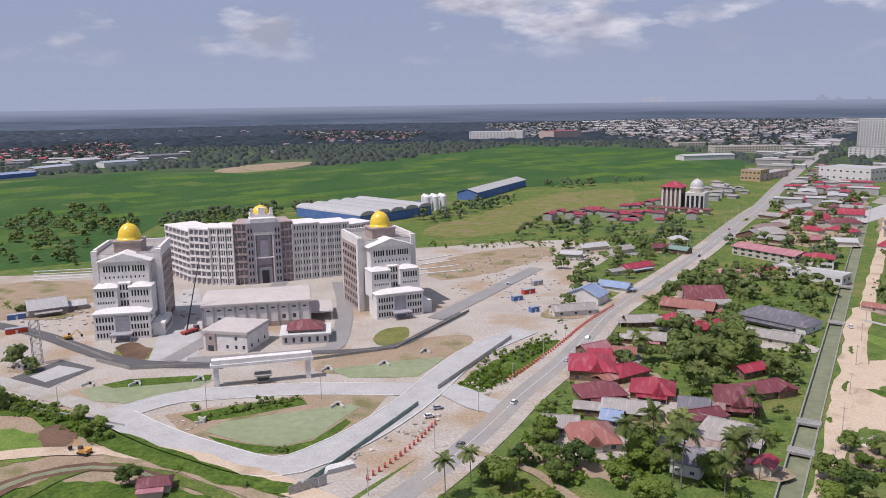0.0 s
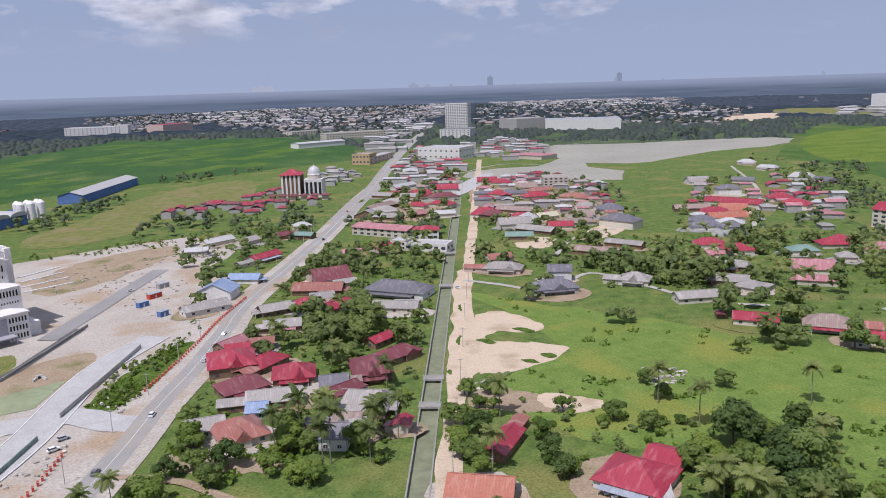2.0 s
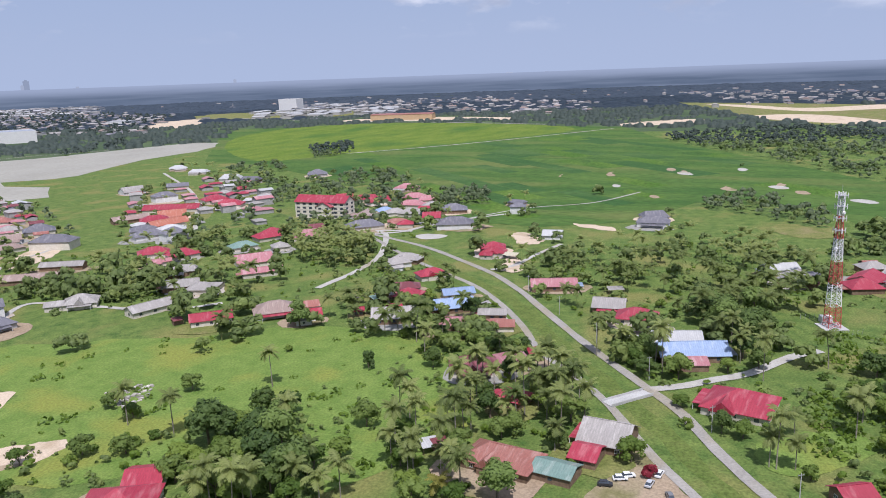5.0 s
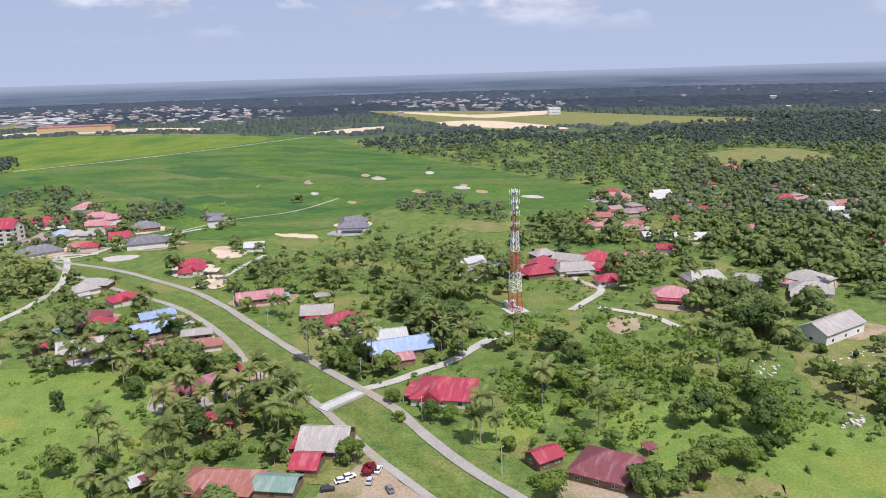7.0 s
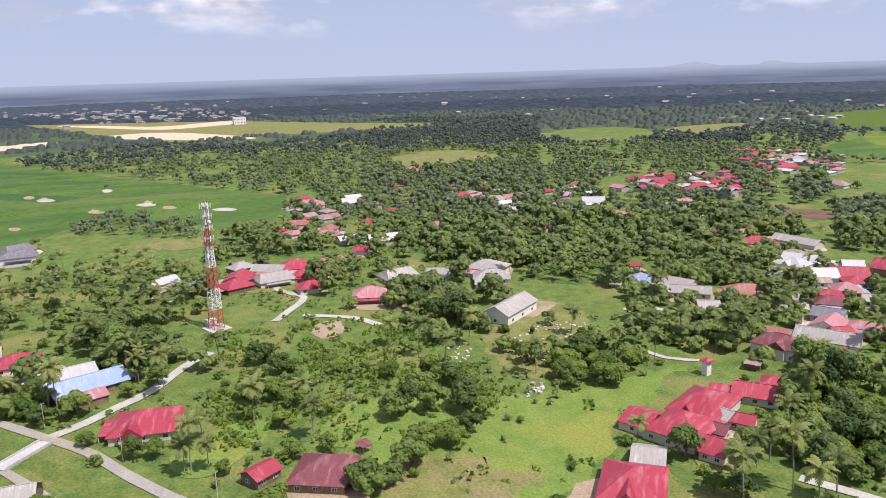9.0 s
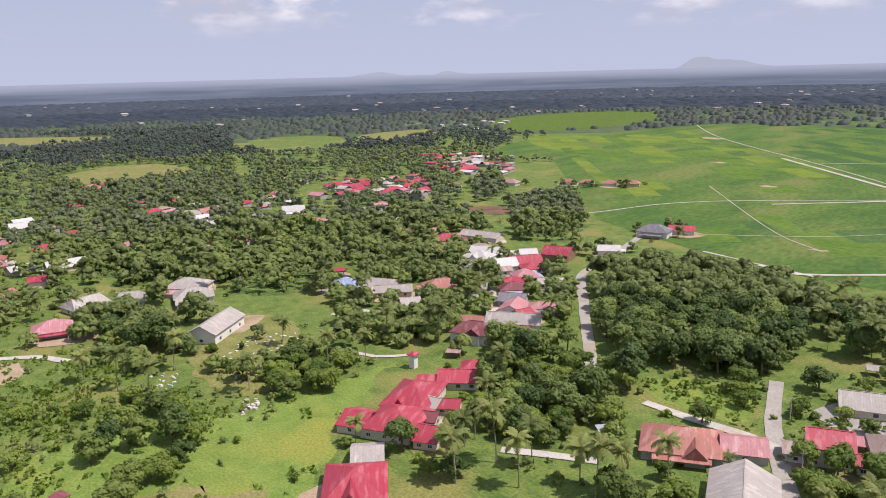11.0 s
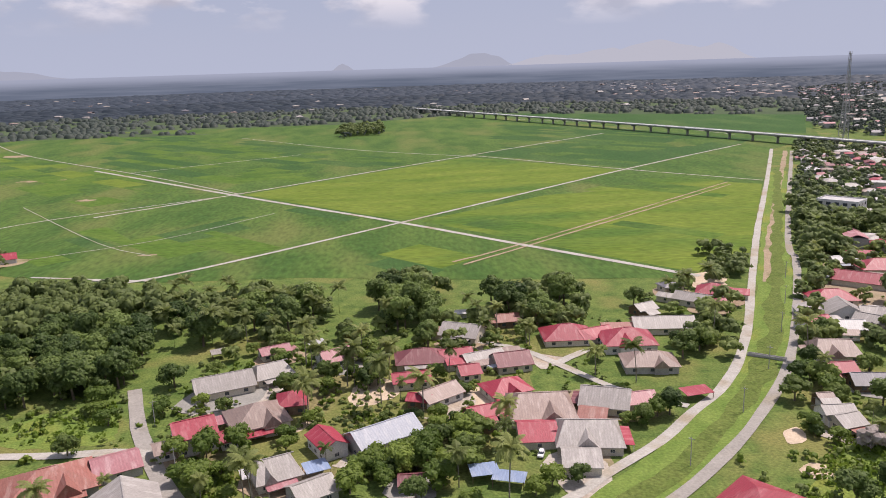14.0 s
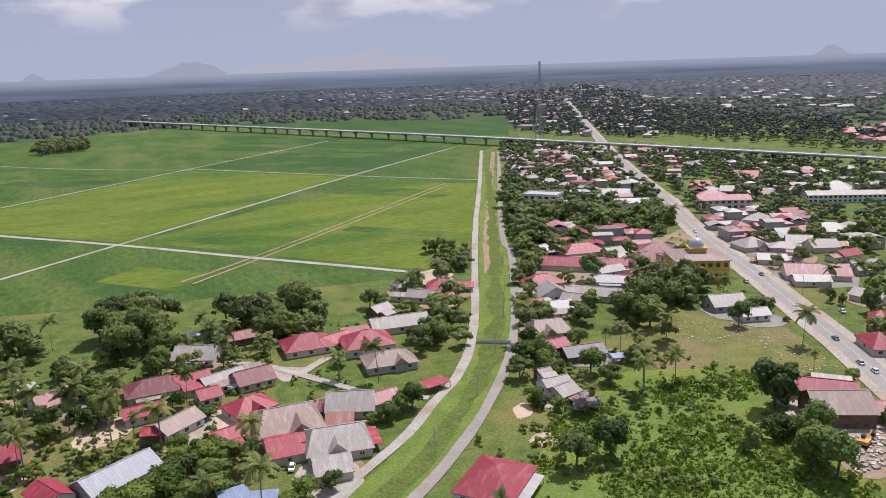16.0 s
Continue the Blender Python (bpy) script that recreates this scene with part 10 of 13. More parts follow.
house(-30.6, -273.9, -161.0, 15.2, 7.0, "grey", "cream", "gable")
house(-40.8, -268.2, -171.5, 12.8, 11.8, "maroon", "cream", "gable")
house(-35.2, -244.0, -162.3, 14.4, 11.8, "red", "cream", "hip")
house(-44.0, -227.7, 177.3, 20.0, 20.2, "brown", "cream", "half", porch='l', porch_roof='red', wing='f', wing_roof='red')
house(-25.5, -225.8, -164.9, 11.1, 8.2, "red", "wood", "gable")
house(-54.2, -206.8, 171.8, 18.6, 16.6, "grey", "cream", "half", porch='r', porch_roof='red', wing='f', wing_roof='grey')
house(-66.1, -230.2, 159.0, 15.0, 14.2, "grey", "cream", "gable", porch='l', porch_roof='maroon')
house(-74.3, -228.9, -172.5, 14.4, 8.2, "pink", "cream", "gable")
house(-67.4, -293.5, 178.2, 19.4, 15.4, "red", "cream", "hip")
house(-78.3, -292.1, -162.1, 13.6, 9.4, "red", "cream", "gable")
house(-89.3, -282.9, 175.8, 19.8, 16.6, "red", "white", "hip", eave=3.6)
house(-90.8, -260.9, 173.7, 18.9, 13.0, "brown", "grey", "hip")
shed(-97.5, -232.8, -169.2, 10.0, 6.0, "red")
house(-109.5, -299.6, 174.8, 24.6, 11.8, "grey", "cream", "gable", porch='r')
house(-149.5, -342.4, 154.2, 15.0, 13.0, "red", "cream", "hip")
house(-135.1, -332.0, 138.5, 15.1, 9.4, "grey", "cream", "gable")
house(-133.1, -355.4, -169.1, 9.9, 8.2, "slate", "cream", "hip")
house(-141.3, -323.3, -173.4, 10.2, 7.0, "red", "wood", "gable")
house(-108.6, -322.0, -157.1, 9.4, 8.2, "grey", "wood", "gable")
shed(-21.2, -190.1, -174.2, 8.0, 6.0, "blue")
shed(-27.5, -185.7, -199.2, 9.0, 5.0, "blue")
house(-1.3, -187.2, 177.7, 6.2, 5.8, "maroon", "grey", "gable", eave=2.6)
house(-132.7, -205.4, -167.3, 7.7, 8.2, "grey", "cream", "gable")

# ---- houses towards the second road ----
house(-85.7, -165.1, 130.7, 15.4, 20.2, "red", "white", "hip", porch='r', porch_roof='white')
house(-196.6, -324.4, 172.7, 19.1, 13.0, "red", "cream", "hip")
house(-190.2, -304.7, 78.6, 12.6, 15.6, "grey", "white", "gable")
house(-209.7, -292.3, 134.3, 19.2, 10.6, "grey", "cream", "gable")
house(-201.7, -301.2, 149.6, 9.2, 8.2, "grey", "cream", "gable")
house(-170.6, -291.5, -163.7, 12.4, 9.4, "red", "white", "gable")
house(-181.2, -285.6, 168.0, 12.0, 9.4, "white", "white", "gable")
house(-161.5, -261.6, 167.0, 15.5, 14.2, "brown", "cream", "half")
house(-153.6, -244.2, 179.6, 8.8, 8.2, "red", "blue", "gable")
house(-159.1, -232.8, 171.1, 15.5, 9.4, "slate", "wood", "gable", eave=2.8)
house(-133.0, -211.0, 177.9, 9.1, 9.4, "grey", "white", "gable")
house(-134.8, -221.2, 177.9, 4.3, 7.0, "brown", "wood", "gable")
shed(-168.3, -222.5, -193.7, 6.0, 4.0, "blue")
house(-230.5, -345.3, 139.2, 35.0, 13.0, "red", "cream", "gable", windows=False)
house(-238.4, -325.4, 178.9, 14.5, 9.4, "grey", "cream", "gable")
house(-239.5, -306.8, 158.5, 11.4, 15.4, "maroon", "cream", "hip")
house(-268.5, -332.8, -179.3, 21.8, 15.4, "maroon", "cream", "hip", windows=False)
house(-263.9, -356.3, 176.8, 9.9, 10.6, "grey", "cream", "gable", windows=False)
house(-250.8, -369.8, 169.6, 24.9, 15.4, "red", "cream", "hip", windows=False)
house(-238.3, -383.9, 176.4, 13.6, 9.4, "white", "cream", "gable", windows=False)
house(-195.4, -291.4, 130.6, 12.0, 8.2, "grey", "cream", "gable")
house(-227.2, -308.3, 142.1, 15.1, 9.4, "white", "cream", "gable")
house(-249.2, -253.1, 164.1, 15.4, 13.0, "grey", "grey", "gable")
house(-248.0, -235.6, 163.2, 12.1, 8.2, "white", "white", "gable", eave=2.8)
house(-324.0, -268.6, 145.2, 30.0, 15.4, "pink", "cream", "gable", wing='f', wing_roof='white', windows=False)
house(-208.6, -167.3, 134.6, 21.2, 10.6, "red", "white", "gable")
house(-198.5, -153.0, 151.9, 17.3, 15.4, "brown", "wood", "gable", eave=5.0)
house(-284.7, -203.3, 127.6, 7.5, 15.4, "red", "cream", "hip")
house(-261.2, -186.3, 150.9, 9.6, 15.4, "red", "cream", "hip")
house(-372.3, -322.2, 136.5, 13.7, 13.0, "grey", "cream", "gable", windows=False)
house(-327.6, -300.3, 139.3, 14.1, 9.4, "white", "cream", "gable", windows=False)
house(-343.2, -330.3, 170.2, 17.3, 15.4, "grey", "cream", "hip", windows=False)
house(-374.0, -307.6, 157.8, 14.9, 13.0, "grey", "cream", "gable", windows=False)
house(-368.9, -286.8, 175.5, 12.6, 9.4, "red", "cream", "gable", windows=False)
house(-352.5, -264.1, 168.4, 15.2, 13.0, "grey", "cream", "gable", windows=False)
block("mosque", -276.2, -302.3, 153.7, 26.8, 26.0, 11.0, "yellow", "brown", "yellow village mosque with a grey roof and pale dome", "mosque", style='hip', rise=3, storeys=2, bays=7)
roof_dome(-276.2, -302.3, 153.7)
block("white_house", -310.4, -509.5, 130.8, 27.2, 18.0, 12.0, "white", "white", "white three-storey house in the distant town", "building", storeys=3, bays=5)
block("shed_long", -367.0, -475.9, 155.5, 27.9, 14.0, 5.0, "white", "white", "long white hall in the distant town", "building", style='gable')
block("school_long", -516.6, -408.2, 150.2, 57.2, 14.0, 6.0, "white", "grey", "long pale school building", "building", style='gable', storeys=2, bays=16)
block("shop_block", -425.8, -440.7, 152.9, 37.2, 22.0, 7.0, "cream", "pink", "pink-roofed shop block in the distant town", "building", style='gable', storeys=2, bays=8)

# ---- more houses of the villages ----
cottage(144.6, 421.2, 1, 22.0, "maroon")
cottage(130.0, 364.6, 55, 12.2, "red")
cottage(78.6, 322.7, -14, 9.4, "rust")
cottage(72.4, 230.6, -42, 7.1, "slate")
cottage(96.2, 215.9, 51, 7.0, "red")
cottage(324.3, 270.6, -75, 14.7, "grey")
cottage(590.6, 468.2, -32, 22.0, "red")
cottage(490.7, 450.9, -47, 22.0, "red")
cottage(512.0, 450.9, -49, 22.0, "orange")
cottage(452.8, 428.1, -47, 19.2, "slate")
cottage(456.9, 405.0, -48, 20.9, "white")
cottage(623.5, 598.4, -26, 22.0, "grey")
cottage(780.0, 637.0, -76, 22.0, "white")
cottage(808.7, 693.8, -49, 22.0, "white")
cottage(664.3, 573.5, -49, 22.0, "slate")
cottage(730.3, 552.1, -78, 22.0, "white")
cottage(722.2, 519.7, -79, 22.0, "slate")
cottage(778.7, 467.3, -59, 22.0, "slate")
cottage(541.7, 283.4, 13, 22.0, "brown")
cottage(607.8, 305.3, -43, 18.6, "red")
cottage(432.5, 512.9, -40, 22.0, "slate")
cottage(429.0, 540.2, -38, 16.5, "grey")
cottage(398.1, 505.4, -38, 17.6, "brown")
cottage(353.3, 164.9, -65, 16.4, "maroon")
cottage(336.6, 167.9, -43, 7.0, "grey")
cottage(347.5, 709.8, -6, 21.5, "red")
cottage(389.0, 726.2, -28, 22.0, "red")
cottage(303.5, 675.2, -24, 22.0, "grey")
cottage(274.2, 635.2, -3, 22.0, "grey")
cottage(456.8, 756.6, -31, 22.0, "red")
cottage(340.3, 566.0, -56, 18.1, "red")
cottage(459.4, 679.8, -34, 22.0, "brown")
cottage(348.2, 517.0, 41, 21.3, "white")
cottage(252.9, 405.9, -12, 14.9, "rust")
cottage(688.0, 312.7, -91, 20.6, "pink")
cottage(623.3, 261.6, -67, 18.5, "pink")
cottage(573.2, 243.7, -67, 14.9, "red")
cottage(523.7, 247.2, -65, 13.9, "rust")
cottage(620.9, 322.5, -63, 19.1, "red")
cottage(625.1, 347.6, -61, 14.6, "red")
cottage(581.0, 223.2, -69, 22.0, "slate")
cottage(453.4, 148.0, -72, 14.8, "red")
cottage(577.7, 63.3, -64, 17.9, "slate")
cottage(622.3, 180.7, -99, 13.3, "slate")
cottage(307.7, 97.9, -72, 11.5, "rust")
cottage(417.7, -23.7, -18, 17.5, "grey")
cottage(426.4, -58.2, -23, 17.9, "red")
cottage(437.7, -77.9, -125, 18.5, "grey")
cottage(435.8, -92.5, -102, 18.5, "red")
cottage(677.5, -155.4, -103, 19.0, "red")
cottage(569.5, -124.6, -102, 16.0, "rust")
cottage(533.3, -138.8, -30, 15.1, "rust")
cottage(668.7, -198.2, -87, 14.3, "white")
cottage(378.9, -189.3, -142, 20.6, "grey")
cottage(616.8, -300.7, -41, 14.1, "white")
cottage(563.2, -298.6, -98, 13.1, "white")
cottage(626.7, -326.5, -118, 14.5, "grey")
cottage(842.2, -329.7, -91, 12.3, "red")
cottage(588.8, -227.8, -36, 8.6, "rust")
cottage(340.4, -260.0, -127, 7.4, "red")
cottage(384.0, -360.7, -133, 18.1, "maroon")
cottage(376.5, -372.7, -60, 14.6, "pink")
cottage(259.3, -336.2, -122, 14.8, "red")
cottage(210.2, -278.4, -143, 12.3, "pink")
cottage(621.0, -478.5, -108, 21.3, "red")
cottage(595.6, -479.1, -109, 20.8, "red")
cottage(601.9, -504.5, -155, 18.7, "red")
cottage(543.5, -488.0, -132, 19.9, "red")
cottage(553.7, -523.9, -133, 20.8, "red")
cottage(532.1, -364.7, -124, 17.6, "white")
cottage(621.8, -287.3, -115, 14.0, "red")
cottage(549.2, -289.0, -118, 10.6, "white")
cottage(639.1, -647.4, -160, 18.5, "red")
cottage(600.3, -655.7, -118, 18.1, "red")
cottage(650.1, -722.2, -118, 16.5, "grey")
cottage(317.1, -356.3, -163, 13.2, "brown")
cottage(303.1, -332.8, -163, 9.4, "white")
cottage(250.0, -306.8, -141, 11.1, "red")
cottage(219.0, -268.8, -66, 14.7, "pink")
cottage(302.0, -248.3, -129, 8.2, "grey")
cottage(298.7, -258.2, -156, 13.8, "grey")
cottage(435.0, -401.4, -133, 12.2, "grey")
cottage(573.3, -473.5, -130, 15.2, "red")
cottage(532.9, -469.0, -111, 16.9, "maroon")
cottage(566.7, -534.9, -133, 15.9, "red")
cottage(526.9, -553.1, -136, 10.4, "rust")
cottage(602.9, -639.5, -117, 17.9, "red")
cottage(653.5, -643.4, -115, 12.5, "maroon")
cottage(667.1, -723.4, -137, 16.7, "brown")
cottage(17.7, -293.2, -177, 7.4, "red")
cottage(-289.3, -347.5, 140, 22.0, "maroon")
cottage(-249.1, -333.4, 143, 11.6, "red")
cottage(-354.1, -315.2, 132, 16.4, "grey")
cottage(-419.6, -339.4, 129, 18.6, "white")
cottage(-403.3, -384.1, 209, 19.1, "grey")
cottage(-443.6, -470.2, 137, 22.0, "pink")
cottage(-477.8, -480.9, 135, 22.0, "grey")
cottage(-477.2, -520.1, 137, 19.3, "red")
cottage(-435.1, -374.9, 106, 15.8, "pink")
cottage(-371.9, -340.0, 107, 13.9, "steel")
cottage(-544.6, -535.2, 135, 20.8, "red")
cottage(-391.0, -525.3, 143, 22.0, "white")
cottage(-485.0, -457.8, 208, 18.2, "grey")
cottage(-311.8, -228.6, 101, 13.5, "grey")
cottage(-330.5, -501.4, 167, 16.5, "grey")
cottage(-363.3, -510.3, 120, 17.1, "grey")
cottage(-493.7, -749.5, 147, 22.0, "grey")
cottage(-484.1, -691.2, 220, 17.2, "white")
cottage(-552.7, -444.9, 129, 22.0, "white")
cottage(401.2, 191.1, -40, 14.0, "grey")
cottage(485.7, 296.7, -50, 14.0, "maroon")

# ---- far buildings ----
vaulted_sheds(-80.1, 781.3, -43.9, 99.5, 95.3, 5, 9.0)
silos(-9.0, 814.4, 20.0)
block("warehouse", 65.2, 972.4, 64.1, 165.0, 26.0, 9.0, "blue", "white", "blue warehouse with a white roof", "warehouse", style='gable', rise=4)
block("warehouse", -727.9, 1427.2, 68.9, 86.3, 40.0, 8.0, "cream", "steel", "pale green warehouse with a grey roof", "warehouse", style='gable')
block("warehouse", -721.2, 1298.4, 61.0, 64.2, 30.0, 7.0, "blue", "blue", "long blue shed in the distant town", "warehouse", style='gable')
block("warehouse", -642.7, 1755.8, 52.3, 121.1, 40.0, 7.0, "grey", "slate", "long grey shed in the distant town", "warehouse", style='gable')
block("warehouse", -635.5, 1515.5, 45.1, 66.2, 40.0, 10.0, "white", "steel", "white shed in the distant town", "warehouse", style='gable')
block("warehouse", -740.7, 1590.1, 53.3, 66.0, 40.0, 10.0, "white", "white", "white shed in the distant town", "warehouse", style='gable')
block("college", 174.9, 2535.0, -18.3, 159.6, 60.0, 22.0, "white", "white", "large white college building", "building", storeys=4, bays=14)
block("college_dome_block", 247.5, 2500.6, -18.3, 36.8, 40.0, 26.0, "white", "white", "white domed college block", "building")
block("factory", 383.9, 2513.7, 42.6, 138.8, 60.0, 22.0, "pink", "red", "red-pink factory building in the distant town", "building")
block("shop_terrace", 653.9, 1670.5, 2.0, 146.6, 40.0, 14.0, "cream", "grey", "long cream shop terrace", "building", storeys=3, bays=22)
block("shop_terrace", 504.2, 1481.2, 13.1, 107.6, 30.0, 9.0, "white", "white", "white-roofed workshops in the distant town", "building", style='gable')
block("shop_terrace", 610.2, 1902.5, 16.3, 94.8, 40.0, 10.0, "cream", "grey", "grey shop terrace in the distant town", "building", storeys=3, bays=12)
block("depot", 437.1, 1076.5, -43.7, 27.5, 30.0, 15.0, "orange", "grey", "orange commercial building in the distant town", "building", storeys=2, bays=5)
block("depot", 465.3, 1100.2, 46.0, 103.1, 20.0, 9.0, "pink", "white", "pink commercial building in the distant town", "building", storeys=2, bays=6)
block("mall", 566.5, 1058.6, -57.0, 72.4, 50.0, 18.0, "white", "white", "large white shopping hall", "building", storeys=2, bays=8)
block("hotel_podium", 827.0, 1488.6, -42.0, 67.2, 60.0, 18.0, "white", "slate", "banded white podium of a hotel", "building", storeys=4, bays=8)
block("hotel", 878.9, 1578.2, -43.5, 52.5, 36.0, 70.0, "white", "white", "tall pale hotel tower", "building", storeys=20, bays=10)
block("exhibition_hall", 1087.5, 1626.3, 5.3, 91.2, 70.0, 26.0, "grey", "grey", "grey exhibition hall in the distant town", "building")
block("exhibition_hall", 1178.4, 1503.3, -35.7, 175.9, 90.0, 24.0, "white", "steel", "long white exhibition hall", "building")
block("factory", 2581.3, 1643.0, -84.0, 74.3, 60.0, 40.0, "white", "white", "far white factory block", "building")
block("restaurant", 665.1, 964.9, -70.3, 57.5, 40.0, 6.0, "cream", "pink", "low hall with a pink roof", "building", style='hip')
block("long_hall", 1798.1, 1735.9, -73.0, 62.5, 60.0, 10.0, "white", "white", "far white hall in the distant town", "building", style='hip')
block("warehouse", 1859.2, 846.2, -78.2, 162.9, 50.0, 14.0, "orange", "rust", "long orange warehouse in the distant town", "warehouse", style='gable')
block("monument", 2022.7, -313.2, -91.2, 30.0, 30.0, 17.0, "white", "white", "far white tower-gate on a cleared platform", "building", storeys=2, bays=4)
landmark_mosque(251.3, 786.7)

# ---- town ----
town([(237.6, 4145.5), (1057.4, 4579.5), (2120.1, 4194.7), (1353.9, 2592.4), (814.4, 1806.3), (608.0, 1860.1), (568.0, 2909.8), (271.8, 2513.6)], 45.0, 1, -30.0, scale=2.0, mix='ggsssbs', keep=0.72)
town([(-697.0, 3420.7), (-48.2, 3158.6), (-108.4, 2433.7), (-375.4, 2332.8)], 48.0, 2, -10.0, scale=1.4, mix='grpgs', keep=0.72)
town([(-1232.3, 2167.3), (-1007.2, 2514.1), (-676.6, 1680.9), (-921.3, 1614.4)], 40.0, 3, 0.0, scale=1.3, mix='rrgp', keep=0.72)
town([(583.1, 1421.7), (1128.3, 2507.7), (2685.1, 5109.1), (2088.5, 3844.1), (829.8, 1659.5), (593.4, 1279.9), (521.1, 1236.7)], 44.0, 71, -30.0, True, 1.0, "ggwws", 0.85)
town([(491.9, 2668.4), (802.6, 4309.3), (1451.2, 4864.4), (1615.8, 4095.0), (893.6, 2275.7), (680.2, 2300.1)], 75.0, 72, -20.0, True, 1.4, "wwwgg", 0.70)
town([(3131.1, 5298.6), (4276.6, 5944.9), (3692.5, 3728.4), (2407.0, 2430.2), (2110.6, 2849.2), (2147.1, 3437.0)], 60.0, 73, -30.0, True, 1.2, "wggws", 0.70)
town([(2319.9, 1640.9), (3020.6, 1770.4), (2524.0, 1188.7), (2147.7, 993.4), (1902.7, 1305.6)], 70.0, 74, 0.0, True, 1.5, "wwwg", 0.70)
town([(700.7, 1244.7), (836.9, 1323.9), (792.6, 1106.5), (650.9, 923.9), (608.4, 980.5), (614.5, 1074.9)], 26.0, 75, -30.0, True, 0.5, "wggwr", 0.80)
town([(370.6, 821.2), (496.3, 998.8), (581.0, 1017.0), (520.1, 911.5), (402.5, 784.7), (317.4, 693.1)], 30.0, 76, -30.0, True, 0.6, "ggwwr", 0.80)
town([(-849.5, 1486.8), (-940.7, 1648.8), (-633.8, 1926.8), (-551.1, 1672.0)], 60.0, 77, 10.0, True, 1.0, "swg", 0.60)
town([(451.7, 994.3), (666.6, 1343.3), (568.7, 1014.1), (398.2, 719.3), (349.1, 706.0), (321.5, 727.0)], 19.0, 4, -30.0, mix='rrpggwwbm', keep=0.72)
town([(339.8, 1009.7), (395.3, 1038.9), (360.4, 910.1), (279.5, 792.4)], 22.0, 5, -30.0, mix='ggw', keep=0.72)
town([(100.6, 768.8), (179.3, 803.2), (282.8, 919.7), (287.1, 814.3), (236.9, 699.3), (155.6, 707.0), (101.4, 695.0)], 20.0, 6, -25.0, mix='rrrm', keep=0.72)
town([(2085.1, 3564.2), (2722.3, 3049.7), (2192.8, 1870.5), (1352.7, 1230.8), (1354.9, 1552.5), (1084.6, 1852.9)], 60.0, 7, -20.0, scale=1.8, mix='gggbss', keep=0.72)
town([(445.0, 746.5), (554.3, 809.4), (537.5, 635.5), (454.0, 535.6), (347.8, 513.7), (341.2, 581.1)], 17.0, 8, -30.0, mix='rrpggwbms', keep=0.72)
town([(751.1, 621.8), (682.4, 463.8), (504.7, 331.9), (476.1, 360.7), (573.9, 467.7)], 24.0, 9, -40.0, mix='rpggw', keep=0.504)
town([(2924.1, 1873.5), (2683.8, 1245.6), (2146.8, 994.5), (2199.9, 1369.6)], 60.0, 10, 0.0, scale=1.8, mix='gggs', keep=0.72)
town([(3038.5, 1620.3), (3479.5, 1235.6), (2641.0, 484.7), (1992.5, 364.5), (2045.5, 726.0), (2257.9, 1102.5)], 60.0, 11, 0.0, scale=1.5, mix='gggsb', keep=0.72)
town([(620.4, 608.3), (691.6, 522.1), (598.6, 413.0), (469.8, 357.2), (461.9, 449.9)], 22.0, 12, -40.0, mix='rpggw', keep=0.432)
town([(3531.7, 319.4), (3329.4, -322.5), (2358.5, -467.4), (2298.8, 10.6)], 60.0, 13, 0.0, scale=1.5, mix='gggsb', keep=0.72)
town([(708.6, -697.2), (687.6, -818.3), (511.2, -626.4), (549.1, -578.1)], 26.0, 14, 10.0, mix='rpggw', keep=0.504)
town([(646.4, -454.1), (620.1, -556.4), (534.7, -534.8), (509.6, -483.7), (559.0, -417.3)], 24.0, 15, 10.0, mix='rrpgw', keep=0.576)
town([(624.8, -387.0), (614.0, -431.5), (536.2, -371.1), (553.0, -348.0)], 24.0, 16, 10.0, mix='rgw', keep=0.576)
town([(1180.8, -1172.4), (1181.9, -1398.6), (1163.8, -1666.2), (1154.5, -1540.7), (1004.6, -1119.3)], 50.0, 17, 10.0, mix='gw', keep=0.432)
town([(-1369.0, -2567.5), (-2309.1, -3305.1), (-1414.8, -1684.1), (-736.1, -897.9), (-641.8, -1054.5), (-720.1, -1306.7)], 30.0, 18, -25.0, scale=1.2, mix='ggsssbmp', keep=0.42)
town([(-510.1, -926.5), (-595.2, -850.2), (-452.0, -590.1), (-383.0, -522.0), (-426.6, -657.7), (-402.3, -731.4)], 20.0, 19, -25.0, mix='ggwrpb', keep=0.72)
town([(-616.9, -830.7), (-665.9, -718.5), (-659.1, -479.1), (-554.4, -401.1), (-515.2, -445.4), (-441.7, -480.6), (-468.5, -577.7)], 22.0, 20, -25.0, mix='ggwrpbm', keep=0.576)
town([(-406.4, -473.1), (-449.6, -387.4), (-392.0, -336.5), (-346.8, -346.6), (-364.7, -395.7)], 14.0, 21, -25.0, mix='gwrpbm', keep=0.72)
town([(-433.7, -373.4), (-461.9, -332.2), (-395.3, -282.5), (-373.6, -312.2)], 20.0, 22, -25.0, mix='gwrpb', keep=0.504)
town([(-1352.2, -1798.9), (-2545.3, -1884.1), (-1490.9, -1098.7), (-1125.2, -1302.5)], 60.0, 23, -25.0, scale=1.6, mix='gggbss', keep=0.35)
town([(-1070.9, -4003.0), (-1682.3, -3154.4), (-1068.9, -2005.6), (-753.1, -2535.9)], 60.0, 24, -25.0, scale=1.6, mix='gssb', keep=0.35)
town([(-276.0, -453.8), (-321.7, -412.7), (-296.6, -343.7), (-281.8, -361.1), (-240.5, -395.5)], 17.0, 25, -25.0, mix='rrmpg', keep=0.72)
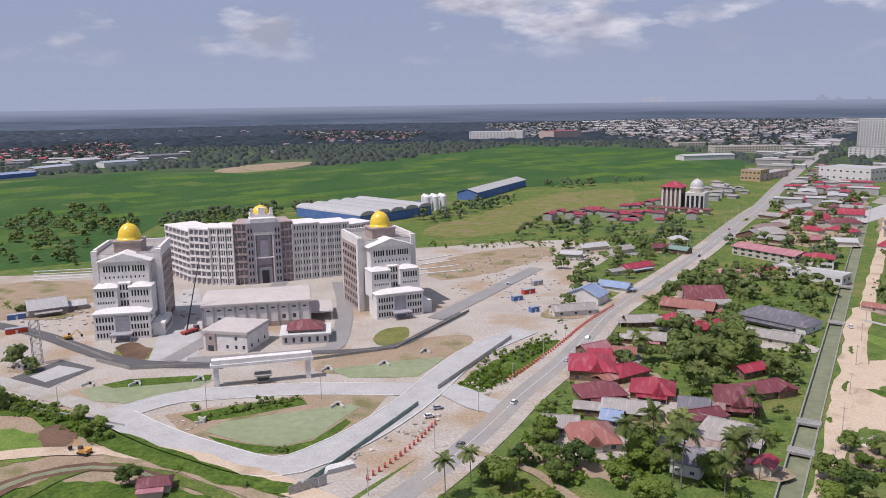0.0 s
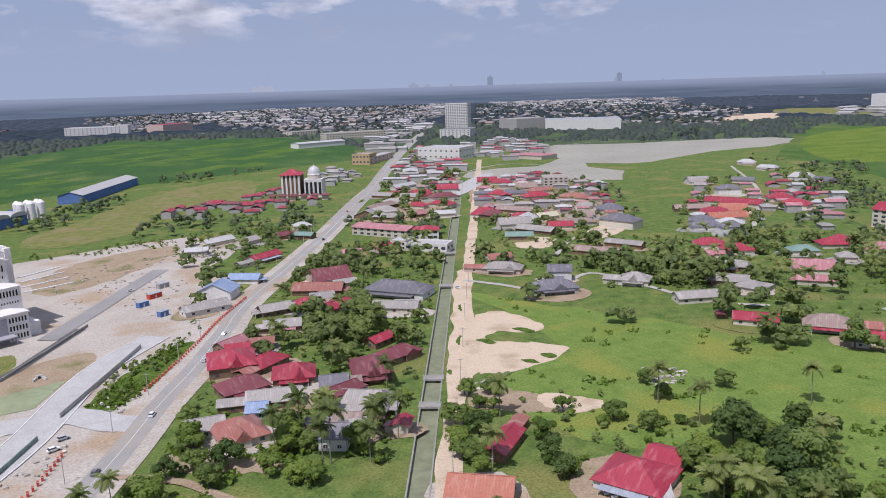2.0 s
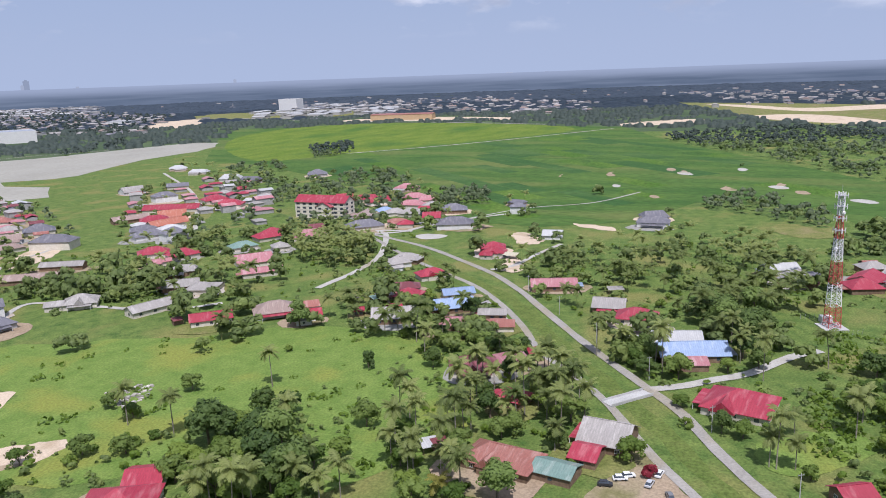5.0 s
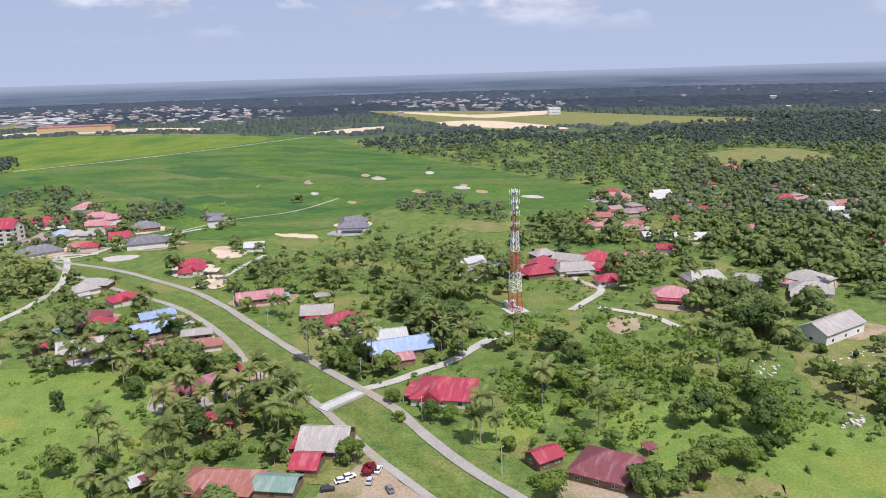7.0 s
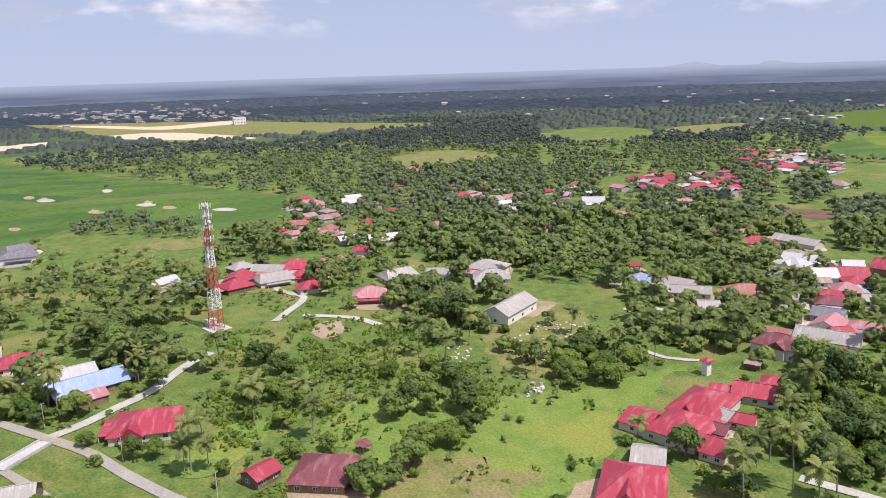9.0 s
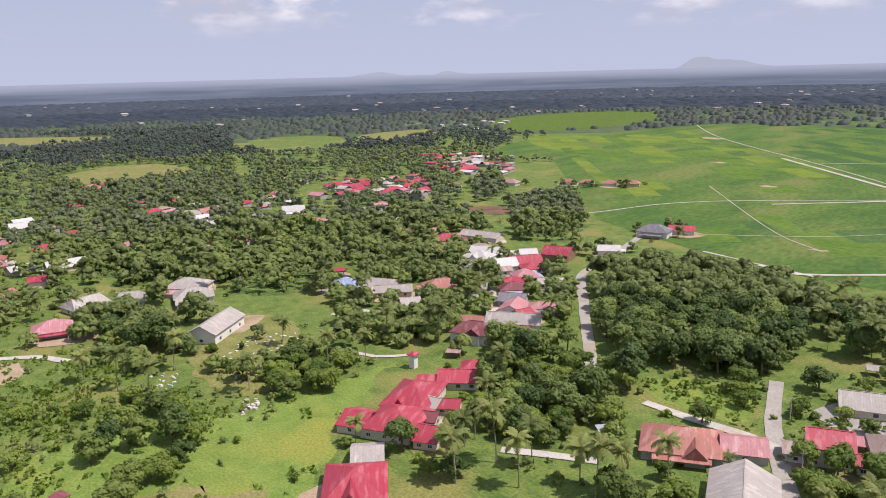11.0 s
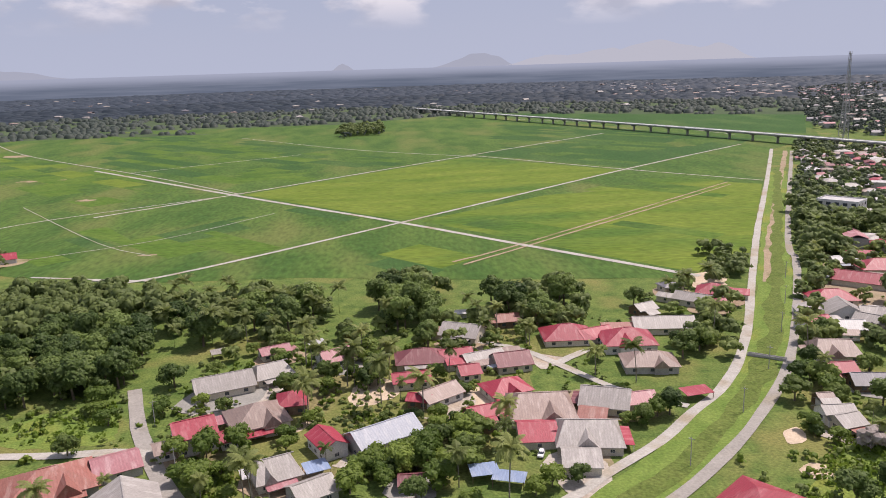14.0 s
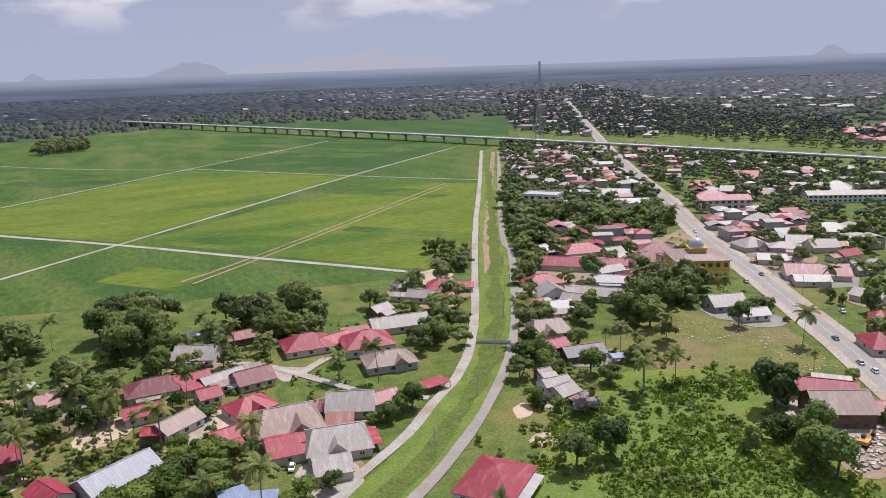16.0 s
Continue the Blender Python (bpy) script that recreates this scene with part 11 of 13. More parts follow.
town([(-1007.3, -818.9), (-1092.2, -801.7), (-887.5, -649.2), (-830.9, -673.7)], 30.0, 26, -25.0, scale=1.3, mix='rrp', keep=0.72)
town([(677.0, -532.8), (578.5, -570.5), (488.4, -485.0), (565.3, -441.7)], 14.0, 31, 10.0, mix='rrpgwm', keep=0.576)
town([(783.4, -759.8), (648.1, -792.1), (552.5, -672.8), (634.8, -627.8)], 17.0, 32, 10.0, mix='rrpgwm', keep=0.504)
town([(512.3, -398.5), (468.5, -419.8), (384.5, -393.2), (387.7, -344.2), (445.4, -343.9)], 18.0, 33, 10.0, mix='rpggw', keep=0.36)
town([(-1221, 1455), (-950, 1645), (-650, 1785), (-330, 1871), (-0, 1900), (-0, 4300), (-747, 4235), (-1471, 4041), (-2150, 3724), (-2764, 3294)], 105.0, 60, 40.0, scale=1.4, mix="gggsb", keep=0.07)
town([(-0, 1900), (330, 1871), (650, 1785), (950, 1645), (1221, 1455), (2764, 3294), (2150, 3724), (1471, 4041), (747, 4235), (-0, 4300)], 105.0, 61, 0.0, scale=1.4, mix="gggsb", keep=0.07)
town([(1221, 1455), (1455, 1221), (1645, 950), (1785, 650), (1871, 330), (4235, 747), (4041, 1471), (3724, 2150), (3294, 2764), (2764, 3294)], 105.0, 62, -40.0, scale=1.4, mix="gggsb", keep=0.07)
town([(1871, 330), (1900, 0), (1871, -330), (1785, -650), (1645, -950), (3724, -2150), (4041, -1471), (4235, -747), (4300, 0), (4235, 747)], 105.0, 63, -80.0, scale=1.4, mix="gggsb", keep=0.07)
town([(1645, -950), (1455, -1221), (1221, -1455), (950, -1645), (650, -1785), (1471, -4041), (2150, -3724), (2764, -3294), (3294, -2764), (3724, -2150)], 105.0, 64, -120.0, scale=1.4, mix="gggsb", keep=0.07)
town([(650, -1785), (330, -1871), (0, -1900), (-330, -1871), (-650, -1785), (-1471, -4041), (-747, -4235), (0, -4300), (747, -4235), (1471, -4041)], 105.0, 65, -160.0, scale=1.4, mix="gggsb", keep=0.07)
town([(-650, -1785), (-950, -1645), (-1221, -1455), (-1455, -1221), (-1645, -950), (-3724, -2150), (-3294, -2764), (-2764, -3294), (-2150, -3724), (-1471, -4041)], 105.0, 66, -200.0, scale=1.4, mix="gggsb", keep=0.07)
town([(-1645, -950), (-1785, -650), (-1871, -330), (-1900, -0), (-1871, 330), (-4235, 747), (-4300, -0), (-4235, -747), (-4041, -1471), (-3724, -2150)], 105.0, 67, -240.0, scale=1.4, mix="gggsb", keep=0.07)
town([(619.2, -114.5), (619.0, -215.7), (525.3, -187.6), (525.8, -105.2)], 19.0, 41, 20.0, mix='rrpgb', keep=0.324)
town([(838.4, -284.7), (745.3, -545.7), (598.6, -440.5), (651.8, -232.2)], 34.0, 42, 20.0, mix='rrpgb', keep=0.36)
town([(521.3, -202.9), (519.7, -291.6), (480.9, -356.2), (419.8, -312.4), (449.6, -190.1)], 26.0, 43, 20.0, mix='rgpgb', keep=0.252)
town([(781.0, -193.4), (667.1, -422.6), (527.0, -436.4), (467.6, -296.4), (605.2, -167.1)], 34.0, 44, 10.0, mix='rrpgb', keep=0.252)

town([(-476.0, -875.5), (-508.8, -831.1), (-517.8, -690.2), (-424.2, -529.0), (-371.6, -491.6), (-332.8, -532.0), (-369.1, -598.2), (-325.7, -583.7)], 15.0, 27, -25.0, mix="ggwwrpbm", keep=0.55)

# ---- things on the building site ----
headwall(-144.4, 298.7, 0)
headwall(-125.0, 297.9, 0)
headwall(-100.6, 302.2, 0)
headwall(-40.1, 272.1, 0)
headwall(-86.1, 259.1, -90)
headwall(-49.5, 312.4, 0)
headwall(-26.1, 318.6, 0)
headwall(-8.6, 334.9, 0)
ribbon("parking_strip", "kerb_white", 0.520, 1.6, [(-269.6, 495.5), (-228.9, 503.0)], "long low concrete strip of a new car park", "kerb", thick=0.5, straight=True)
ribbon("parking_strip", "kerb_white", 0.540, 1.6, [(-17.2, 542.8), (6.7, 562.1)], "long low concrete strip of a new car park", "kerb", thick=0.5, straight=True)
ribbon("parking_strip", "kerb_white", 0.524, 1.6, [(-274.1, 504.2), (-232.8, 512.0)], "long low concrete strip of a new car park", "kerb", thick=0.5, straight=True)
ribbon("parking_strip", "kerb_white", 0.544, 1.6, [(-16.7, 526.9), (8.8, 542.9)], "long low concrete strip of a new car park", "kerb", thick=0.5, straight=True)
ribbon("parking_strip", "kerb_white", 0.528, 1.6, [(-278.8, 513.2), (-236.9, 521.3)], "long low concrete strip of a new car park", "kerb", thick=0.5, straight=True)
ribbon("parking_strip", "kerb_white", 0.548, 1.6, [(-16.3, 511.8), (10.8, 524.9)], "long low concrete strip of a new car park", "kerb", thick=0.5, straight=True)
ribbon("parking_strip", "kerb_white", 0.532, 1.6, [(-283.7, 522.6), (-241.1, 530.9)], "long low concrete strip of a new car park", "kerb", thick=0.5, straight=True)
ribbon("parking_strip", "kerb_white", 0.552, 1.6, [(-15.9, 497.6), (12.7, 508.1)], "long low concrete strip of a new car park", "kerb", thick=0.5, straight=True)
patch("plaza", "concrete", 0.262, [(-131.5, 327.0), (-149.2, 402.2), (-160.6, 460.7), (-152.4, 467.6), (-129.4, 401.2), (-109.1, 326.0)], "pale paved plaza between the towers", "ground", 0)
stone_field([(-130.5, 333.2), (-147.2, 399.9), (-157.2, 453.3), (-150.1, 455.7), (-131.9, 401.3), (-112.6, 332.4)], 4.6, 51, "site_mauve", 1.6, "darker paving blocks laid over the plaza", "paving", 0.5)
slab_stack = thing("slab_stack", -33.0, 220.7, 0.1, 30, "stack of pale concrete slabs beside the road", "slabs")
for k in range(5):
    part("slab", Shape().box(-5 + 0.2 * k, -1.6, k * 0.32, 5 - 0.1 * k, 1.6, k * 0.32 + 0.28), "kerb_white", slab_stack)
pile_row = thing("sheet_pile_row", -40.4, 208.2, 0, 35, "row of grey steel sheet piles standing in earth", "sheet piles")
for k in range(9):
    part("sheet_pile", Shape().box(-6 + k * 1.35, -0.15 - 0.2 * (k % 2), -0.4, -4.75 + k * 1.35, 0.1 - 0.2 * (k % 2), 3.0 + 0.25 * (k % 3)), "steel_grey", pile_row)
cottage(-85.4, 209.5, 12, 9.0, "maroon")
gate_portal(-74.0, 299.2, 14.3, 36.4)
lattice_mast(-179.2, 325.3, 20.0, 3.6, 3.6, 1, "square grey steel scaffold stair tower", 2.5)
house(-219.5, 413.4, 32.1, 19.0, 15.4, "white", "grey", "gable", eave=4.0, windows=False)
house(-182.4, 319.7, 68.3, 4.9, 4.6, "grey", "grey", "gable", eave=2.6)
patch("pit_cover", "asphalt_dark", 0.224, [(-181.9, 307.5), (-171.2, 330.3), (-151.5, 318.9), (-160.8, 292.4)], "dark sheeting over a pit", "ground", 0)
patch("pit_slab", "concrete", 0.288, [(-174.4, 308.6), (-168.7, 322.6), (-154.9, 316.9), (-164.2, 301.5)], "concrete slab in the pit", "ground", 0)
wall_line([(-155.0, 328.0), (-135.2, 316.1), (-102.3, 319.7), (-102.0, 325.7)], 1.6, 0.3, "concrete_old", "low grey boundary wall")
wall_line([(-58.5, 325.3), (-22.5, 339.7), (-7.3, 365.8), (13.5, 402.7)], 1.4, 0.3, "concrete_old", "low grey boundary wall")
wall_line([(-189.9, 363.4), (-147.3, 327.7)], 1.2, 0.3, "concrete_old", "low grey boundary wall")
wall_line([(-192.7, 294.9), (-154.1, 273.0), (-113.4, 256.1)], 1.0, 0.3, "concrete", "low kerb wall of the site")
wall_line([(-2.8, 287.5), (10.3, 312.0), (31.9, 352.8)], 2.0, 0.3, "steel_grey", "grey sheet fence of the site")
wall_line([(-44.1, 206.0), (-27.7, 237.3), (-10.1, 271.5)], 1.8, 0.3, "roof_green", "green-grey sheet fence of the site")
excavator(-117.2, 233.9, 160.0, 1.0)
excavator(-183.3, 361.2, 30.0, 1.0)
excavator(-45.6, 414.2, 80.0, 1.1)
mobile_crane(-126.4, 369.8, 60.0, 34.0, 72.0)
container(41.7, 425.5, 30.0, 6.0, 3.0, 2.8, "wall_blue", "blue steel site cabin standing on bare ground")
container(49.9, 441.1, 30.0, 8.0, 3.0, 2.8, "hazard_red", "red steel site cabin standing on bare ground")
container(57.5, 462.3, 30.0, 7.0, 3.0, 2.8, "wall_grey", "grey steel site cabin standing on bare ground")
container(48.4, 400.8, 30.0, 5.0, 3.0, 2.8, "wall_blue", "small blue site cabin standing on bare ground")
container(-229.6, 400.9, 30.0, 9.0, 3.0, 2.8, "wall_blue", "blue site cabin beside the works standing on bare ground")
container(-215.1, 374.1, 30.0, 10.0, 3.0, 2.8, "hazard_red", "red site cabin beside the works standing on bare ground")
marker_row([(92.7, 409.0), (71.0, 374.8), (54.9, 344.6), (38.3, 315.9), (26.5, 297.7)], 2.6)
marker_row([(-3.6, 253.8), (-9.2, 240.1), (-15.9, 226.7), (-23.6, 213.9)], 2.6)
pole_row([(310.7, 767.7), (199.9, 574.7), (146.9, 488.7), (90.9, 400.8), (47.7, 313.3), (29.1, 280.3), (15.7, 253.1), (3.4, 230.1), (-7.0, 212.7), (-22.8, 188.7)], 33, -8.0)
pole_row([(-6.0, 281.6), (-32.9, 288.7), (-80.8, 284.5), (-113.3, 271.5), (-160.1, 284.6)], 45, 9.0, 10.0, True)
pole_row([(-416.4, -491.7), (-367.4, -412.5), (-334.0, -351.1), (-314.5, -309.5), (-287.0, -256.7), (-268.3, -221.3), (-253.6, -193.1), (-237.1, -164.7)], 38, 8.5, 10.0, True)
pole_row([(395.8, 127.9), (337.8, 84.9), (302.3, 60.6), (259.9, 28.8), (219.4, 4.2), (187.0, -17.1)], 40, 4.5)
pole_row([(-220.9, -401.1), (-162.6, -291.3), (-117.7, -224.3), (-82.2, -185.8), (-67.2, -172.6)], 42, -5.0)
pole_row([(96.2, -265.7), (74.6, -211.4), (52.8, -175.4)], 36, 4.0)
pole_row([(222.7, 402.3), (173.5, 321.7), (117.4, 228.0), (85.6, 175.0)], 36, 6.0)
stone_field([(-221.4, -255.1), (-234.0, -247.9), (-248.0, -214.8), (-233.3, -181.4), (-210.7, -176.3), (-225.6, -205.2), (-204.3, -231.6)], 3.0, 1, "grave", 0.5, "rows of small pale gravestones in grass", "graves")
stone_field([(268.4, -141.1), (286.8, -168.3), (273.8, -189.9), (248.7, -161.5), (241.9, -136.7)], 3.4, 2, "grave", 0.8, "scattered pale gravestones in grass", "graves")
stone_field([(274.9, -118.3), (274.0, -128.6), (252.9, -119.3), (253.5, -111.6)], 3.0, 3, "grave", 0.8, "pale gravestones among bushes", "graves")
stone_field([(224.2, -124.2), (229.6, -135.6), (217.6, -130.8), (216.8, -122.3)], 2.0, 4, "debris", 1.4, "heap of broken pale rubble", "rubble")
stone_field([(199.6, 216.9), (213.2, 205.3), (200.6, 196.1), (186.9, 200.2)], 2.2, 5, "debris", 1.2, "heap of broken pale rubble", "rubble")
stone_field([(136.5, 239.2), (146.1, 238.4), (140.1, 229.0), (132.5, 228.5)], 2.0, 6, "debris", 1.0, "builders rubble on sand", "rubble")
stone_field([(-190.3, -150.9), (-207.3, -144.0), (-184.3, -125.4), (-174.1, -127.4)], 1.6, 7, "debris", 1.1, "scrap and broken timber in a demolition yard", "rubble", keep=0.9)
patch("bare_yard", "earth", 0.132, [(-191.2, -154.8), (-212.2, -145.8), (-183.2, -119.4), (-170.3, -126.1)], "bare earth of a demolition yard", "yard", 1)
excavator(-190.4, -136.7, 200.0, 0.8)
stone_field([(-30.6, 265.8), (-5.9, 270.3), (0.3, 254.6), (-16.5, 236.9), (-33.1, 221.5)], 3.0, 8, "debris", 1.3, "stacks of building material beside the road", "rubble", keep=0.5)
stone_field([(2.8, 287.3), (14.5, 299.5), (17.9, 280.7), (6.8, 272.6)], 2.6, 9, "debris", 1.4, "stacks of building material beside the road", "rubble", keep=0.6)
stone_field([(57.1, 408.5), (71.3, 420.0), (66.5, 390.8), (56.9, 385.9)], 2.4, 10, "hazard_red", 1.2, "red barriers stacked on the ground", "rubble", keep=0.6)
stone_field([(-70.9, 415.6), (-46.2, 420.4), (-37.0, 356.1), (-53.4, 356.8)], 4.0, 21, "debris", 1.0, "stacked building material on the site", "rubble", keep=0.35)
stone_field([(-235.9, 406.9), (-199.8, 422.7), (-174.4, 372.1), (-201.3, 363.9)], 4.0, 22, "debris", 1.2, "stacked building material on the site", "rubble", keep=0.35)
stone_field([(-5.7, 526.2), (76.7, 584.3), (84.0, 519.9), (10.9, 417.2)], 5.0, 23, "debris", 1.1, "stacked building material on the site", "rubble", keep=0.3)
stone_field([(-161.6, 287.6), (-124.8, 264.0), (-84.6, 234.9), (-88.0, 229.0), (-125.4, 251.8), (-156.9, 270.4)], 3.5, 24, "debris", 0.7, "broken stones along the site bank", "rubble", keep=0.4)
stone_field([(-99.8, 263.2), (-85.9, 257.6), (-82.2, 239.1), (-94.7, 248.4)], 2.6, 25, "debris", 0.8, "broken concrete on the pond bank", "rubble", keep=0.5)
stone_field([(28.6, 505.3), (75.9, 468.8), (51.8, 391.6), (28.1, 392.9)], 4.5, 26, "debris", 1.0, "stored building material beside the cabins", "rubble", keep=0.35)
footbridge((-131.0, -267.1), (-142.4, -259.2))
footbridge((242.6, 40.3), (256.3, 28.5), 5.0)

# ---- cars ----
car(68.0, 351.0, 63.0, "white")
car(52.9, 319.0, 63.0, "silver")
car(184.2, 542.7, 63.0, "black")
car(284.5, 712.3, 63.0, "white")
car(247.1, 656.2, 63.0, "red")
car(25.7, 271.8, 63.0, "white")
car(4.8, 236.2, 63.0, "grey")
car(-89.8, 349.6, 20.0, "black")
car(40.1, 463.4, 20.0, "white")
car(76.2, 439.5, 20.0, "silver")
car(-5.7, 259.8, 20.0, "white")
car(-2.7, 267.5, 20.0, "silver")
car(-272.8, -229.3, -117.7, "black")
car(-256.4, -200.9, -117.7, "grey")
car(-242.8, -179.2, -117.7, "silver")
car(-303.9, -284.4, -117.7, "black")
car(-287.8, -223.4, -117.7, "white")
car(-347.0, -381.4, -117.7, "white")
car(-288.0, -279.0, -117.7, "silver")
car(-240.4, -171.5, -117.7, "white")
car(-39.0, -200.3, 70.0, "white")
car(-46.3, -199.0, 40.0, "black")
car(194.9, 28.5, -70.0, "white")
car(197.0, 26.7, -60.0, "white")
car(194.4, 20.6, -10.0, "silver")
car(200.5, 18.7, -10.0, "white")
car(190.7, 31.9, -80.0, "black")
car(189.6, 14.9, 20.0, "grey")
car(84.2, -204.2, 10.0, "white")
car(80.2, -203.5, 20.0, "red")
car(-29.5, -218.6, 20.0, "white")
car(-26.1, -219.0, 20.0, "black")
car(126.5, 150.5, 70.0, "silver")
car(127.5, 148.1, 60.0, "white")
car(198.6, 362.6, 80.0, "white")

# ---- single trees ----
tree("broad", 104.0, 207.6, 1.10)
tree("broad", 112.0, 209.0, 1.10)
tree("broad", 124.3, 190.8, 1.00)
tree("broad", 190.8, 204.3, 0.80)
tree("broad", 211.9, 186.5, 0.90)
tree("broad", 202.9, 147.7, 1.10)
tree("broad", 204.1, 141.0, 1.00)
tree("broad", 204.0, 110.8, 1.00)
tree("broad", 229.0, 266.5, 0.90)
tree("broad", 235.8, 264.1, 0.80)
tree("light", 105.4, 193.9, 0.90)
tree("light", 131.8, 187.3, 1.00)
tree("light", 181.7, 107.7, 1.00)
tree("light", 100.9, 167.3, 0.90)
tree("light", 103.4, 177.4, 0.80)
tree("light", 91.9, 178.5, 0.80)
tree("light", 186.0, 190.3, 0.80)
tree("column", 249.8, 133.2, 1.00)
tree("palm", 128.3, 206.8, 1.00)
tree("palm", 106.0, 175.4, 1.00)
tree("palm", 179.3, 167.3, 1.00)
tree("palm", 184.6, 129.0, 1.00)
tree("palm", 222.9, 159.2, 1.00)
tree("palm", 207.6, 96.9, 1.00)
tree("palm", 199.6, 91.3, 1.00)
tree("palm", 260.9, 210.7, 1.00)
tree("palm", 180.9, 187.8, 1.00)
tree("palm", 81.2, 183.3, 1.00)
tree("palm", 190.4, 94.0, 1.00)
tree("palm", 177.6, 82.6, 1.00)
tree("palm", 210.4, 101.6, 1.00)
tree("palm", 143.4, 129.9, 1.00)
tree("palm", 149.0, 116.0, 1.00)
tree("palm", 155.8, 99.7, 1.00)
tree("palm", 163.1, 97.8, 1.00)
tree("palm", 160.3, 109.8, 1.00)
tree("palm", 151.4, 120.6, 1.00)
tree("palm", 147.5, 128.3, 1.00)
tree("yellow_palm", 173.0, 72.3, 1.00)
tree("yellow_palm", 295.5, 184.6, 0.70)
tree("broad", 222.6, -74.7, 1.10)
tree("broad", 190.1, -69.1, 1.25)
tree("broad", 182.4, -53.9, 1.20)
tree("broad", 293.9, -45.8, 1.20)
tree("broad", 329.8, 108.4, 1.30)
tree("broad", 226.8, 9.7, 1.20)
tree("broad", 196.9, -11.7, 0.90)
tree("broad", 280.9, -50.4, 1.00)
tree("broad", 233.9, 22.8, 0.90)
tree("light", 198.5, -84.0, 1.10)
tree("light", 195.2, -85.9, 0.90)
tree("light", 283.0, 41.8, 1.00)
tree("light", 288.1, 31.3, 1.10)
tree("light", 199.3, -24.7, 0.90)
tree("light", 184.0, -28.8, 1.00)
tree("light", 206.0, 27.3, 1.00)
tree("column", 256.3, -140.1, 0.75)
tree("column", 274.4, -157.9, 0.50)
tree("column", 689.9, 125.7, 1.10)
tree("bush", 233.3, 14.4, 1.00)
tree("bush", 228.9, 11.5, 1.00)
tree("bush", 222.6, 6.9, 1.00)
tree("bush", 914.9, 6.4, 0.10)
tree("red_bush", 199.1, 21.0, 1.20)
tree("palm", 225.0, 40.0, 1.00)
tree("palm", 238.3, 53.2, 1.00)
tree("palm", 264.4, 84.9, 1.00)
tree("palm", 267.0, 116.8, 1.00)
tree("palm", 234.7, 61.8, 1.00)
tree("palm", 213.9, -11.2, 1.00)
tree("palm", 222.5, -48.9, 1.00)
tree("palm", 289.0, -99.1, 1.00)
tree("palm", 270.4, -103.7, 1.00)
tree("palm", 253.9, -107.7, 1.00)
tree("palm", 274.1, -127.6, 1.00)
tree("palm", 234.8, -136.6, 1.00)
tree("palm", 366.1, -0.9, 1.00)
tree("palm", 368.5, -23.5, 1.00)
tree("palm", 240.6, -33.7, 1.00)
tree("tall", -5.4, -331.2, 1.25)
tree("tall", 0.9, -315.0, 1.10)
tree("tall", -14.0, -326.6, 1.10)
tree("tall", -21.7, -359.9, 0.90)
tree("tall", 4.1, -352.3, 1.10)
tree("palm", 108.4, -188.3, 1.00)
tree("palm", 89.1, -173.8, 1.00)
tree("palm", 91.1, -197.9, 1.00)
tree("palm", 20.0, -210.4, 1.00)
tree("palm", 16.9, -257.4, 1.00)
tree("palm", 27.8, -345.2, 1.00)
tree("palm", 36.4, -334.3, 1.00)
tree("palm", 62.5, -303.2, 1.00)
tree("palm", 93.7, -309.0, 1.00)
tree("palm", 125.3, -161.6, 1.00)
tree("palm", 101.1, -157.5, 1.00)
tree("palm", 108.4, -161.0, 1.00)
tree("palm", -33.6, -289.1, 1.00)
tree("palm", 39.9, -181.3, 1.00)
tree("palm", 119.5, -148.4, 1.00)
tree("palm", 160.0, -156.6, 1.00)
tree("palm", 163.7, -142.2, 1.00)
tree("light", 59.4, -183.8, 1.30)
tree("light", 55.9, -191.5, 1.20)
tree("light", 40.4, -254.9, 0.90)
tree("light", 57.6, -260.1, 0.90)
tree("light", 67.6, -246.2, 0.80)
tree("light", 1.2, -197.4, 1.20)
tree("light", -5.8, -202.7, 1.20)
tree("light", 8.3, -197.9, 1.10)
tree("light", -18.7, -213.3, 1.20)
tree("light", 79.9, -242.2, 0.90)
tree("light", 82.4, -166.8, 1.20)
tree("broad", -40.1, -205.7, 1.00)
tree("broad", -46.0, -184.6, 0.70)
tree("broad", -131.5, -307.6, 1.10)
tree("broad", -112.3, -275.9, 1.10)
tree("broad", -164.4, -298.8, 1.10)
tree("broad", -128.1, -226.5, 1.10)
tree("broad", -134.8, -220.1, 1.10)
tree("broad", -164.5, -244.0, 1.00)
tree("broad", -182.5, -264.4, 1.10)
tree("palm", -42.3, -274.8, 1.00)
tree("palm", -59.1, -270.5, 1.00)
tree("palm", -69.7, -256.4, 1.00)
tree("palm", -82.0, -248.0, 1.00)
tree("palm", -86.6, -252.2, 1.00)
tree("palm", -30.3, -208.0, 1.00)
tree("palm", -53.9, -199.0, 1.00)
tree("palm", -156.6, -193.5, 1.00)
tree("tall", -74.9, -340.3, 1.00)
tree("tall", -55.3, -336.7, 0.80)
tree("tall", 9.4, -345.5, 1.10)
tree("bare", -131.9, -191.6, 1.10)
tree("bare", -136.4, -194.3, 1.00)
tree("tall", -239.6, -284.6, 1.10)
tree("tall", -243.7, -271.5, 1.00)
tree("tall", -195.2, -252.7, 1.00)
tree("tall", -203.4, -248.0, 1.10)
tree("tall", -167.7, -127.4, 1.00)
tree("tall", -167.4, -134.2, 1.00)
tree("tall", -110.4, -163.9, 0.90)
tree("tall", -122.5, -164.8, 0.90)
tree("column", -165.5, -238.6, 1.30)
tree("column", -162.5, -226.7, 1.00)
tree("column", -159.1, -149.3, 1.20)
tree("column", -295.9, -236.0, 0.80)
